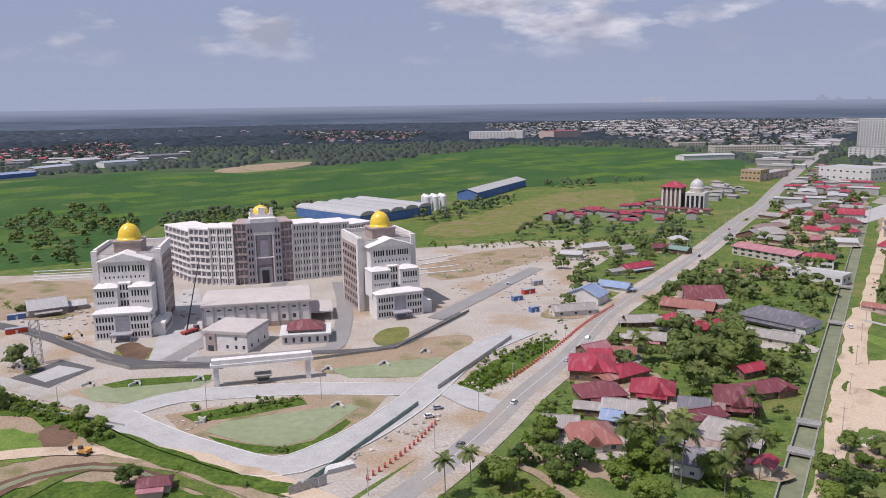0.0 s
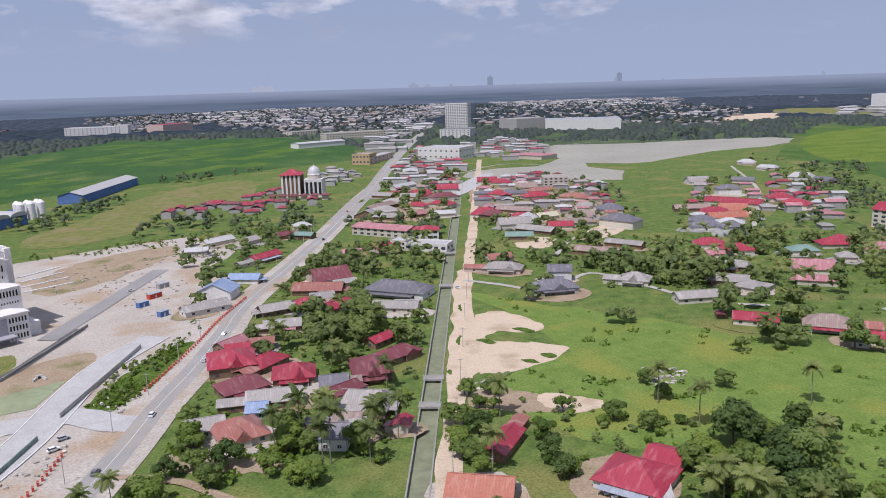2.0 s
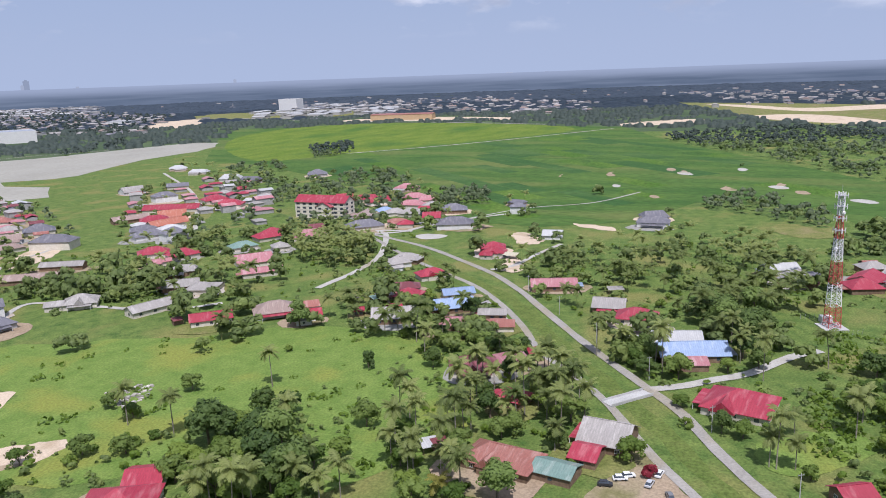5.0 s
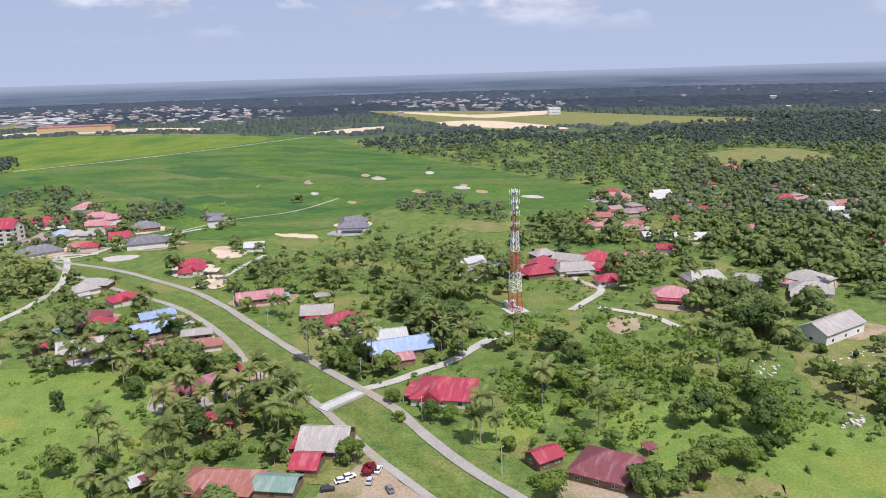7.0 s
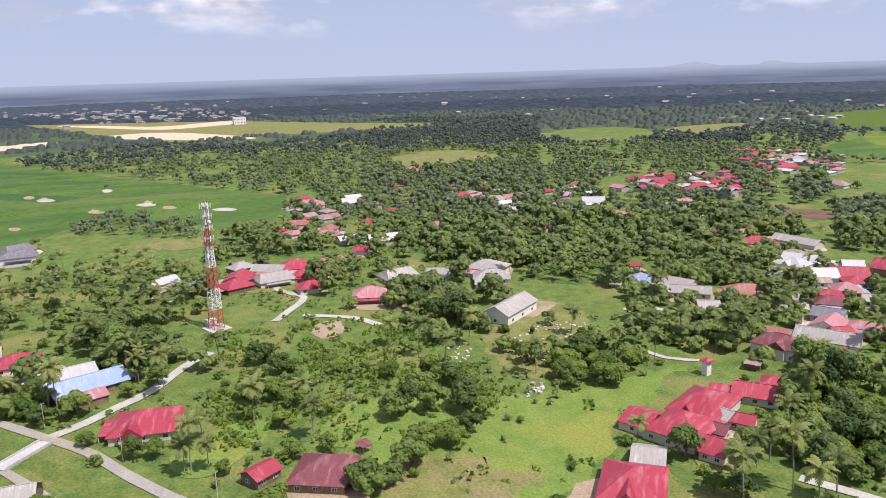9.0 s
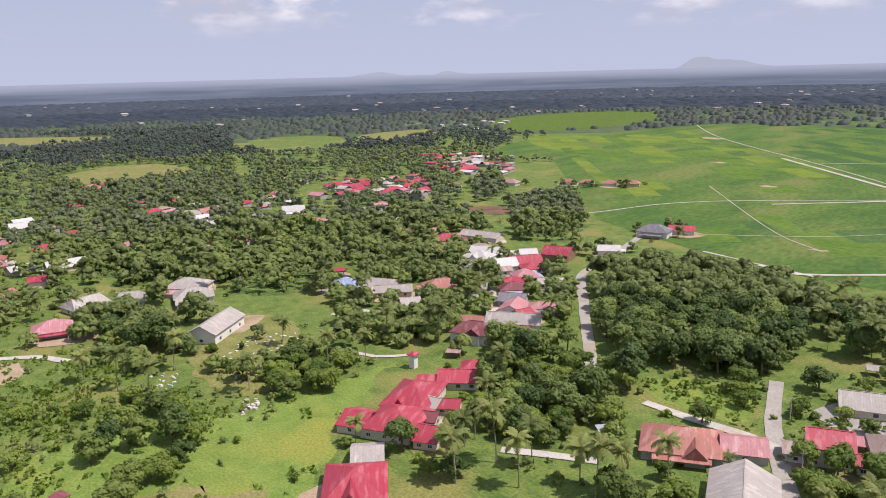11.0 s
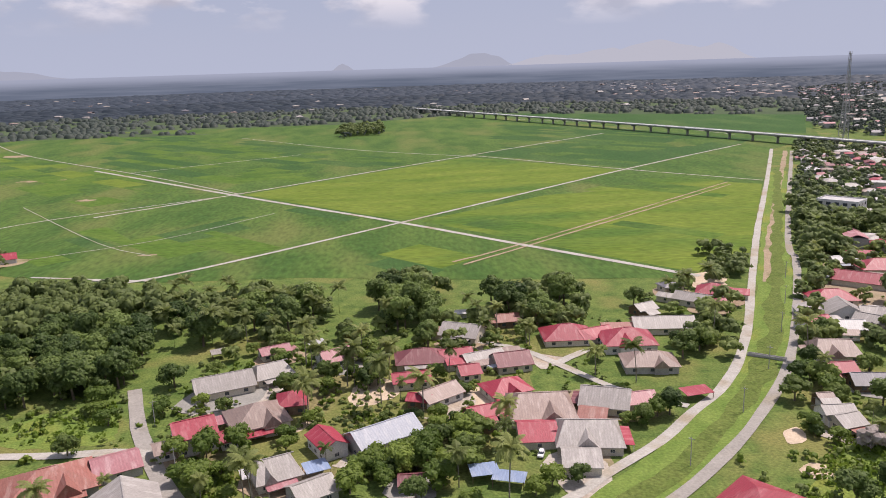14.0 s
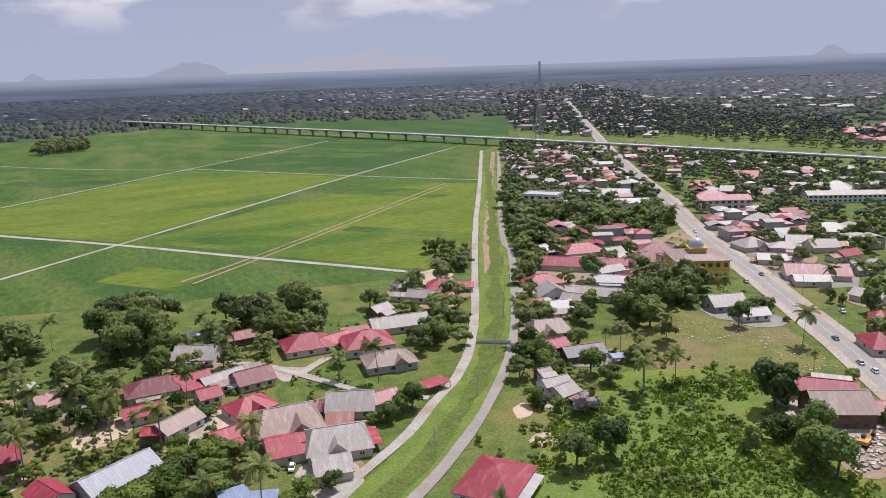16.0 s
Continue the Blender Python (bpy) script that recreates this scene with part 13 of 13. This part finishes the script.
woodland("woodland", [(-257.8, -465.7), (-276.0, -453.8), (-174.3, -282.1), (-160.1, -290.2)], 8.5, 161, MID, keep=0.8)
woodland("woodland", [(-501.1, -511.1), (-589.6, -427.3), (-461.9, -332.2), (-436.8, -371.4), (-401.7, -424.9)], 9.5, 162, MID, keep=0.75)
woodland("woodland", [(-407.1, -368.0), (-454.2, -326.5), (-373.6, -266.4), (-352.3, -309.2)], 9.0, 163, MID, keep=0.5)
woodland("woodland", [(-539.4, -971.2), (-622.3, -825.8), (-727.4, -530.0), (-629.5, -457.0), (-547.8, -589.8), (-519.4, -698.8), (-393.8, -709.7)], 11.0, 164, MID, keep=0.6)
woodland("woodland", [(-1088.2, -1973.1), (-1159.1, -1256.0), (-1092.2, -801.7), (-801.9, -585.5), (-758.5, -876.1), (-612.5, -1111.9)], 15.0, 165, MID, keep=0.8)
woodland("woodland", [(-279.6, -323.6), (-271.5, -288.8), (-236.1, -246.7), (-220.8, -269.6), (-242.8, -305.9)], 8.5, 166, MID, keep=0.8)
grove([(-173.2, 284.5), (-143.3, 273.2), (-126.6, 259.0), (-105.1, 245.1), (-79.8, 229.1), (-57.8, 216.7), (-44.1, 210.3), (-43.8, 204.3), (-65.1, 210.9), (-91.0, 224.7), (-119.8, 243.8), (-136.4, 258.4), (-167.3, 274.0)], 5.0, "uuul", 170, scale=(0.5, 0.9))
grove([(124.5, 235.1), (140.1, 229.0), (125.0, 198.3), (98.9, 164.3), (88.3, 172.9)], 7.0, "ulub", 171, scale=(0.6, 1.0), keep=0.7)
grove([(315.0, 77.4), (294.9, 49.3), (249.6, 38.1), (248.1, 54.9), (256.4, 65.9)], 7.0, "ppbp", 172)
grove([(252.1, 65.0), (246.0, 54.5), (212.5, 36.5), (221.1, 58.9)], 8.0, "pbl", 173)
grove([(15.8, 267.3), (33.3, 274.0), (44.4, 243.9), (44.9, 207.9), (12.0, 234.4)], 8.0, "blptb", 174, keep=0.9)
grove([(49.9, 345.1), (130.3, 360.0), (160.4, 333.3), (82.0, 178.0), (24.8, 224.2)], 13.0, "blpu", 175, keep=0.6)
grove([(247.1, -90.0), (232.9, -104.4), (202.3, -103.8), (191.0, -92.3), (214.3, -76.0)], 8.0, "btl", 176, keep=0.45)
grove([(327.1, -124.4), (316.5, -147.2), (264.2, -151.6), (236.6, -121.7), (279.2, -115.5)], 11.0, "blu", 177, keep=0.45)
grove([(313.6, 47.3), (305.5, 31.7), (274.9, 24.8), (265.4, 42.4)], 8.0, "pbl", 178)
woodland("woodland", [(237.6, 4145.5), (1057.4, 4579.5), (2120.1, 4194.7), (1353.9, 2592.4), (814.4, 1806.3), (608.0, 1860.1), (568.0, 2909.8), (271.8, 2513.6)], 26.0, 150, MID, keep=0.7, scale=(1.0, 1.8))
woodland("woodland", [(2085.1, 3564.2), (2722.3, 3049.7), (2192.8, 1870.5), (1352.7, 1230.8), (1354.9, 1552.5), (1084.6, 1852.9)], 30.0, 151, MID, keep=0.7, scale=(1.0, 1.8))
woodland("woodland", [(-1369.0, -2567.5), (-2309.1, -3305.1), (-1414.8, -1684.1), (-736.1, -897.9), (-641.8, -1054.5), (-720.1, -1306.7)], 20.0, 152, MID, keep=1.2)
woodland("woodland", [(-616.9, -830.7), (-665.9, -718.5), (-659.1, -479.1), (-554.4, -401.1), (-441.7, -480.6), (-468.5, -577.7)], 15.0, 153, MID, keep=0.5)
woodland("woodland", [(-697.0, 3420.7), (-48.2, 3158.6), (-108.4, 2433.7), (-375.4, 2332.8)], 28.0, 154, MID, keep=0.8, scale=(1.0, 1.8))
woodland("woodland", [(-1232.3, 2167.3), (-1007.2, 2514.1), (-676.6, 1680.9), (-921.3, 1614.4)], 26.0, 155, MID, keep=0.8, scale=(1.0, 1.8))
woodland("woodland", [(445.0, 746.5), (554.3, 809.4), (537.5, 635.5), (454.0, 535.6), (347.8, 513.7), (341.2, 581.1)], 13.0, 156, MID, keep=0.5)

woodland("woodland", [(-530.6, -991.1), (-541.3, -884.9), (-539.2, -710.3), (-493.1, -563.1), (-314.8, -354.1), (-298.9, -387.8), (-299.4, -457.1), (-257.5, -434.7), (-241.8, -440.2)], 8.0, 167, MID + MID_PALM, keep=0.85)

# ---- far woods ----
woodland("far_woods", [(-1478, 1762), (-2989, 3562), (-2375, 4114), (-1590, 4370), (-787, 2161)], 44.0, 300, HUMPS, "far_haze_stuff", "forest on the plain with blue haze in its colour", scale=(2.0, 3.9), keep=1.0, squash=0.30)
woodland("far_woods", [(-964, 1149), (-1478, 1762), (-787, 2161), (-513, 1410)], 31.0, 340, HUMPS, "far_haze_stuff", "forest on the plain with blue haze in its colour", scale=(1.0, 1.8), keep=1.0, squash=0.5)
woodland("far_woods", [(-787, 2161), (-1590, 4370), (-825, 4678), (-0, 4650), (-0, 2300)], 44.0, 301, HUMPS, "far_haze_stuff", "forest on the plain with blue haze in its colour", scale=(2.0, 3.9), keep=1.0, squash=0.30)
woodland("far_woods", [(-513, 1410), (-787, 2161), (-0, 2300), (-0, 1500)], 31.0, 341, HUMPS, "far_haze_stuff", "forest on the plain with blue haze in its colour", scale=(1.0, 1.8), keep=1.0, squash=0.5)
woodland("far_woods", [(-0, 2300), (-0, 4650), (825, 4678), (1590, 4370), (787, 2161)], 44.0, 302, HUMPS, "far_haze_stuff", "forest on the plain with blue haze in its colour", scale=(2.0, 3.9), keep=1.0, squash=0.30)
woodland("far_woods", [(-0, 1500), (-0, 2300), (787, 2161), (513, 1410)], 31.0, 342, HUMPS, "far_haze_stuff", "forest on the plain with blue haze in its colour", scale=(1.0, 1.8), keep=1.0, squash=0.5)
woodland("far_woods", [(787, 2161), (1590, 4370), (2375, 4114), (2989, 3562), (1478, 1762)], 44.0, 303, HUMPS, "far_haze_stuff", "forest on the plain with blue haze in its colour", scale=(2.0, 3.9), keep=1.0, squash=0.30)
woodland("far_woods", [(513, 1410), (787, 2161), (1478, 1762), (964, 1149)], 31.0, 343, HUMPS, "far_haze_stuff", "forest on the plain with blue haze in its colour", scale=(1.0, 1.8), keep=1.0, squash=0.5)
woodland("far_woods", [(1478, 1762), (2989, 3562), (3639, 3053), (4027, 2325), (1992, 1150)], 44.0, 304, HUMPS, "far_haze_stuff", "forest on the plain with blue haze in its colour", scale=(2.0, 3.9), keep=1.0, squash=0.30)
woodland("far_woods", [(964, 1149), (1478, 1762), (1992, 1150), (1299, 750)], 31.0, 344, HUMPS, "far_haze_stuff", "forest on the plain with blue haze in its colour", scale=(1.0, 1.8), keep=1.0, squash=0.5)
woodland("far_woods", [(1992, 1150), (4027, 2325), (4464, 1625), (4579, 807), (2265, 399)], 44.0, 305, HUMPS, "far_haze_stuff", "forest on the plain with blue haze in its colour", scale=(2.0, 3.9), keep=1.0, squash=0.30)
woodland("far_woods", [(1299, 750), (1992, 1150), (2265, 399), (1477, 260)], 31.0, 345, HUMPS, "far_haze_stuff", "forest on the plain with blue haze in its colour", scale=(1.0, 1.8), keep=1.0, squash=0.5)
woodland("far_woods", [(2265, 399), (4579, 807), (4750, 0), (4579, -807), (2265, -399)], 44.0, 306, HUMPS, "far_haze_stuff", "forest on the plain with blue haze in its colour", scale=(2.0, 3.9), keep=1.0, squash=0.30)
woodland("far_woods", [(1477, 260), (2265, 399), (2265, -399), (1477, -260)], 31.0, 346, HUMPS, "far_haze_stuff", "forest on the plain with blue haze in its colour", scale=(1.0, 1.8), keep=1.0, squash=0.5)
woodland("far_woods", [(2265, -399), (4579, -807), (4464, -1625), (4027, -2325), (1992, -1150)], 44.0, 307, HUMPS, "far_haze_stuff", "forest on the plain with blue haze in its colour", scale=(2.0, 3.9), keep=1.0, squash=0.30)
woodland("far_woods", [(1477, -260), (2265, -399), (1992, -1150), (1299, -750)], 31.0, 347, HUMPS, "far_haze_stuff", "forest on the plain with blue haze in its colour", scale=(1.0, 1.8), keep=1.0, squash=0.5)
woodland("far_woods", [(1992, -1150), (4027, -2325), (3639, -3053), (2989, -3562), (1478, -1762)], 44.0, 308, HUMPS, "far_haze_stuff", "forest on the plain with blue haze in its colour", scale=(2.0, 3.9), keep=1.0, squash=0.30)
woodland("far_woods", [(1299, -750), (1992, -1150), (1478, -1762), (964, -1149)], 31.0, 348, HUMPS, "far_haze_stuff", "forest on the plain with blue haze in its colour", scale=(1.0, 1.8), keep=1.0, squash=0.5)
woodland("far_woods", [(1478, -1762), (2989, -3562), (2375, -4114), (1590, -4370), (787, -2161)], 44.0, 309, HUMPS, "far_haze_stuff", "forest on the plain with blue haze in its colour", scale=(2.0, 3.9), keep=1.0, squash=0.30)
woodland("far_woods", [(964, -1149), (1478, -1762), (787, -2161), (513, -1410)], 31.0, 349, HUMPS, "far_haze_stuff", "forest on the plain with blue haze in its colour", scale=(1.0, 1.8), keep=1.0, squash=0.5)
woodland("far_woods", [(787, -2161), (1590, -4370), (825, -4678), (0, -4650), (0, -2300)], 44.0, 310, HUMPS, "far_haze_stuff", "forest on the plain with blue haze in its colour", scale=(2.0, 3.9), keep=1.0, squash=0.30)
woodland("far_woods", [(513, -1410), (787, -2161), (0, -2300), (0, -1500)], 31.0, 350, HUMPS, "far_haze_stuff", "forest on the plain with blue haze in its colour", scale=(1.0, 1.8), keep=1.0, squash=0.5)
woodland("far_woods", [(0, -2300), (0, -4650), (-825, -4678), (-1590, -4370), (-787, -2161)], 44.0, 311, HUMPS, "far_haze_stuff", "forest on the plain with blue haze in its colour", scale=(2.0, 3.9), keep=1.0, squash=0.30)
woodland("far_woods", [(0, -1500), (0, -2300), (-787, -2161), (-513, -1410)], 31.0, 351, HUMPS, "far_haze_stuff", "forest on the plain with blue haze in its colour", scale=(1.0, 1.8), keep=1.0, squash=0.5)
woodland("far_woods", [(-787, -2161), (-1590, -4370), (-2375, -4114), (-2989, -3562), (-1478, -1762)], 44.0, 312, HUMPS, "far_haze_stuff", "forest on the plain with blue haze in its colour", scale=(2.0, 3.9), keep=1.0, squash=0.30)
woodland("far_woods", [(-513, -1410), (-787, -2161), (-1478, -1762), (-964, -1149)], 31.0, 352, HUMPS, "far_haze_stuff", "forest on the plain with blue haze in its colour", scale=(1.0, 1.8), keep=1.0, squash=0.5)
woodland("far_woods", [(-1478, -1762), (-2989, -3562), (-3639, -3053), (-4027, -2325), (-1992, -1150)], 44.0, 313, HUMPS, "far_haze_stuff", "forest on the plain with blue haze in its colour", scale=(2.0, 3.9), keep=1.0, squash=0.30)
woodland("far_woods", [(-964, -1149), (-1478, -1762), (-1992, -1150), (-1299, -750)], 31.0, 353, HUMPS, "far_haze_stuff", "forest on the plain with blue haze in its colour", scale=(1.0, 1.8), keep=1.0, squash=0.5)
woodland("far_woods", [(-1992, -1150), (-4027, -2325), (-4464, -1625), (-4579, -807), (-2265, -399)], 44.0, 314, HUMPS, "far_haze_stuff", "forest on the plain with blue haze in its colour", scale=(2.0, 3.9), keep=1.0, squash=0.30)
woodland("far_woods", [(-1299, -750), (-1992, -1150), (-2265, -399), (-1477, -260)], 31.0, 354, HUMPS, "far_haze_stuff", "forest on the plain with blue haze in its colour", scale=(1.0, 1.8), keep=1.0, squash=0.5)
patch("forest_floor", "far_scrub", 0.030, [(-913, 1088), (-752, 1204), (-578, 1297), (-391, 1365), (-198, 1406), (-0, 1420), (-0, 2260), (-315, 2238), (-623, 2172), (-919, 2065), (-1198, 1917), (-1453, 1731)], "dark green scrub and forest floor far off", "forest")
patch("forest_floor", "far_haze_ground", 0.050, [(-1446, 1724), (-1192, 1908), (-915, 2055), (-620, 2163), (-313, 2228), (-0, 2250), (-0, 4880), (-679, 4833), (-1345, 4691), (-1985, 4458), (-2586, 4138), (-3137, 3738)], "far forest floor, haze and shade in its dark colour", "forest")
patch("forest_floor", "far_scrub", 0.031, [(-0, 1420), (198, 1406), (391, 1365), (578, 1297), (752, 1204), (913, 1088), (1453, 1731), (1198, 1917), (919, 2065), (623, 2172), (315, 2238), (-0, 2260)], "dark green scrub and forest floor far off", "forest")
patch("forest_floor", "far_haze_ground", 0.051, [(-0, 2250), (313, 2228), (620, 2163), (915, 2055), (1192, 1908), (1446, 1724), (3137, 3738), (2586, 4138), (1985, 4458), (1345, 4691), (679, 4833), (-0, 4880)], "far forest floor, haze and shade in its dark colour", "forest")
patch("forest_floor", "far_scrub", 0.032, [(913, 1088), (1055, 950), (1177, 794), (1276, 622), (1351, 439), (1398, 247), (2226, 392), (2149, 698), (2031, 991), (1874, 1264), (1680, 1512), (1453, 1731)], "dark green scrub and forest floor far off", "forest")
patch("forest_floor", "far_haze_ground", 0.052, [(1446, 1724), (1672, 1506), (1865, 1258), (2022, 986), (2140, 695), (2216, 391), (4806, 847), (4641, 1508), (4386, 2139), (4046, 2729), (3627, 3265), (3137, 3738)], "far forest floor, haze and shade in its dark colour", "forest")
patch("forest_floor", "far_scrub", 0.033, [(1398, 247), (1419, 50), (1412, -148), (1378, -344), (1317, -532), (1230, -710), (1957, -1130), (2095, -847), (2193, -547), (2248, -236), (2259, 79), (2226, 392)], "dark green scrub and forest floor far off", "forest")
patch("forest_floor", "far_haze_ground", 0.053, [(2216, 391), (2249, 79), (2238, -235), (2183, -544), (2086, -843), (1949, -1125), (4226, -2440), (4525, -1828), (4735, -1181), (4853, -510), (4877, 170), (4806, 847)], "far forest floor, haze and shade in its dark colour", "forest")
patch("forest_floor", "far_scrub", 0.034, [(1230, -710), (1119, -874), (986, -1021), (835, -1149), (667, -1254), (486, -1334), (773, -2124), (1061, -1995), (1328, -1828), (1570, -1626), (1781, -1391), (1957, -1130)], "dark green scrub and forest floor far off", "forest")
patch("forest_floor", "far_haze_ground", 0.054, [(1949, -1125), (1773, -1385), (1563, -1619), (1323, -1820), (1056, -1987), (770, -2114), (1669, -4586), (2291, -4309), (2868, -3948), (3390, -3510), (3845, -3004), (4226, -2440)], "far forest floor, haze and shade in its dark colour", "forest")
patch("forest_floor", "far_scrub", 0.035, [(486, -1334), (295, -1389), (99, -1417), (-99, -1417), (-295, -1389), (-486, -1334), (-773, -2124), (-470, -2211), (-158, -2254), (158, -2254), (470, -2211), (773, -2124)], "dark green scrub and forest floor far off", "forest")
patch("forest_floor", "far_haze_ground", 0.055, [(770, -2114), (468, -2201), (157, -2245), (-157, -2245), (-468, -2201), (-770, -2114), (-1669, -4586), (-1015, -4773), (-340, -4868), (340, -4868), (1015, -4773), (1669, -4586)], "far forest floor, haze and shade in its dark colour", "forest")
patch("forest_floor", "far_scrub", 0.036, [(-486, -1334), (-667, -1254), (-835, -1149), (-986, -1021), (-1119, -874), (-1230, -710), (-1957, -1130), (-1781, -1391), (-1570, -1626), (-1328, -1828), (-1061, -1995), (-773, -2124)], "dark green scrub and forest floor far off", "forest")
patch("forest_floor", "far_haze_ground", 0.056, [(-770, -2114), (-1056, -1987), (-1323, -1820), (-1563, -1619), (-1773, -1385), (-1949, -1125), (-4226, -2440), (-3845, -3004), (-3390, -3510), (-2868, -3948), (-2291, -4309), (-1669, -4586)], "far forest floor, haze and shade in its dark colour", "forest")
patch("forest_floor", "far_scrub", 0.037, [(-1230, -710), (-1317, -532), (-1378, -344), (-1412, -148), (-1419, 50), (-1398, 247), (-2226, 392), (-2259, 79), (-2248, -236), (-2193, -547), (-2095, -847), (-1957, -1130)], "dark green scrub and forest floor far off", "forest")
patch("forest_floor", "far_haze_ground", 0.057, [(-1949, -1125), (-2086, -843), (-2183, -544), (-2238, -235), (-2249, 79), (-2216, 391), (-4806, 847), (-4877, 170), (-4853, -510), (-4735, -1181), (-4525, -1828), (-4226, -2440)], "far forest floor, haze and shade in its dark colour", "forest")
tufts([(200.8, 352.8), (261.0, 226.8), (293.5, 182.2), (290.5, 139.1), (272.8, 110.6), (202.7, 74.2), (165.1, 104.5), (206.5, 136.3), (199.2, 172.5), (165.5, 154.3), (140.9, 179.8), (127.7, 232.5), (187.1, 245.3)], 3.4, 401, keep=0.07)
tufts([(234.5, -59.2), (245.3, -87.3), (216.9, -126.9), (218.0, -166.5), (216.5, -191.9), (187.1, -143.1), (160.1, -111.3), (155.3, -90.5), (173.7, -56.9), (206.3, -61.6)], 3.2, 402, keep=0.08)
tufts([(340.6, -26.8), (332.2, -108.1), (225.2, -121.5), (205.2, -85.0), (214.5, -54.1), (224.6, -20.8)], 3.4, 403, keep=0.9)
tufts([(-137.1, -210.8), (-206.8, -189.9), (-170.7, -116.5), (-148.8, -108.7), (-78.2, -144.6)], 2.6, 404, keep=1.3)
tufts([(471.2, 231.4), (387.3, 145.9), (350.0, 106.3), (294.8, 70.7), (261.2, 45.3), (215.6, 14.5), (188.5, -2.0), (171.8, -12.8), (172.6, -0.1), (216.4, 24.9), (285.9, 75.5), (371.1, 134.7)], 3.0, 405, keep=0.6)
tufts([(-374.7, -735.2), (-180.4, -350.7), (-139.8, -275.5), (-111.7, -235.5), (-85.5, -206.3), (-50.9, -169.4), (-66.7, -171.3), (-93.9, -200.5), (-132.1, -246.4), (-189.2, -348.2), (-382.3, -731.9)], 3.0, 406, keep=0.6)
tufts([(-225.5, 296.2), (-175.3, 288.1), (-110.4, 253.6), (-52.6, 214.7), (-43.7, 203.7), (-56.9, 204.7), (-108.8, 235.7), (-168.6, 276.3), (-212.6, 278.0)], 2.4, 407, keep=1.2)
tufts([(17.6, 313.2), (40.8, 347.9), (60.0, 351.4), (42.4, 319.4), (13.5, 280.9), (2.8, 287.3)], 2.4, 408, keep=1.0)
tufts([(12.9, 231.8), (33.3, 248.7), (56.2, 230.4), (63.6, 195.0), (-4.8, 196.9)], 2.6, 409, keep=1.0)
tufts([(135.7, -241.1), (98.9, -252.8), (83.1, -221.7), (119.6, -219.3)], 3.0, 410)
tufts([(70.8, -208.6), (23.0, -236.8), (-4.0, -237.3), (-7.1, -197.2), (38.7, -176.0), (59.4, -183.8)], 3.0, 411)
thicket([(51.8, 391.6), (147.6, 497.2), (202.2, 383.6), (139.4, 276.0), (96.7, 206.8), (58.4, 204.6), (18.5, 212.6), (17.8, 249.2), (53.4, 311.6)], 5.0, 401, 0.80)
thicket([(354.0, 420.2), (446.8, 390.2), (575.9, 259.9), (358.2, 158.1), (270.0, 202.7), (279.3, 281.6), (290.0, 339.6)], 7.0, 402, 0.80)
thicket([(458.8, 246.3), (423.3, 167.9), (355.9, 121.5), (292.1, 76.9), (246.4, 43.1), (191.4, 44.3), (193.4, 75.8), (297.1, 133.1), (329.1, 181.2)], 5.0, 403, 0.80)
thicket([(433.0, 145.4), (495.8, 64.6), (503.7, -123.7), (400.2, -221.2), (298.5, -139.5), (244.6, -100.1), (224.5, -20.8), (265.1, 29.2), (351.6, 79.9)], 6.0, 404, 0.80)
thicket([(171.7, -242.2), (85.6, -282.1), (-54.3, -338.9), (-38.4, -210.8), (53.9, -176.5), (140.6, -147.1), (182.0, -204.3)], 5.0, 405, 0.80)
thicket([(59.6, -320.6), (-92.6, -324.2), (-77.9, -235.1), (-30.0, -191.5), (51.3, -220.3)], 5.0, 406, 0.80)
thicket([(-137.0, -269.9), (-192.0, -216.8), (-214.6, -173.2), (-154.9, -131.5), (-95.8, -157.0), (-88.9, -194.1)], 4.6, 407, 0.55, (0.5, 1.3))
thicket([(-204.3, -417.2), (-366.8, -451.7), (-358.2, -319.5), (-270.3, -238.2), (-206.1, -269.3), (-143.4, -282.5)], 8.0, 408, 0.80)
thicket([(294.7, -49.9), (282.0, -194.1), (234.5, -247.9), (211.2, -182.9), (212.9, -135.3), (175.6, -75.6), (210.9, -4.9), (236.0, -32.8)], 6.0, 409, 0.60)
thicket([(146.2, 247.5), (187.1, 179.2), (268.3, 119.5), (194.6, 61.5), (120.0, 159.9)], 5.0, 410, 0.50)
thicket([(-173.2, 284.5), (-143.3, 273.2), (-126.6, 259.0), (-105.1, 245.1), (-79.8, 229.1), (-57.8, 216.7), (-44.1, 210.3), (-43.8, 204.3), (-65.1, 210.9), (-91.0, 224.7), (-119.8, 243.8), (-136.4, 258.4), (-167.3, 274.0)], 2.6, 411, 1.10)
thicket([(-96.2, 270.9), (-53.8, 280.5), (-52.0, 276.4), (-86.7, 260.1)], 3.0, 412, 0.90)
thicket([(-42.6, 237.8), (-34.8, 258.3), (-34.1, 260.8), (-30.1, 260.6), (-41.6, 231.5), (-66.0, 234.3), (-81.6, 243.4), (-53.2, 234.7)], 3.0, 413, 0.90)
thicket([(-15.5, 616.4), (184.9, 626.7), (168.2, 554.4), (84.0, 519.8), (76.7, 584.2), (-10.6, 591.0)], 5.0, 414, 0.90)
thicket([(2.8, 287.2), (13.1, 320.7), (62.3, 365.2), (57.3, 351.5), (18.3, 286.6), (9.0, 275.2)], 4.0, 415, 0.80)
thicket([(455.8, 800.3), (496.9, 580.3), (287.6, 341.8), (224.7, 400.4)], 7.0, 420, 0.80)
thicket([(103.9, 383.3), (254.3, 614.5), (509.8, 924.4), (214.4, 410.0), (166.7, 327.7)], 7.0, 421, 0.80)
plant()
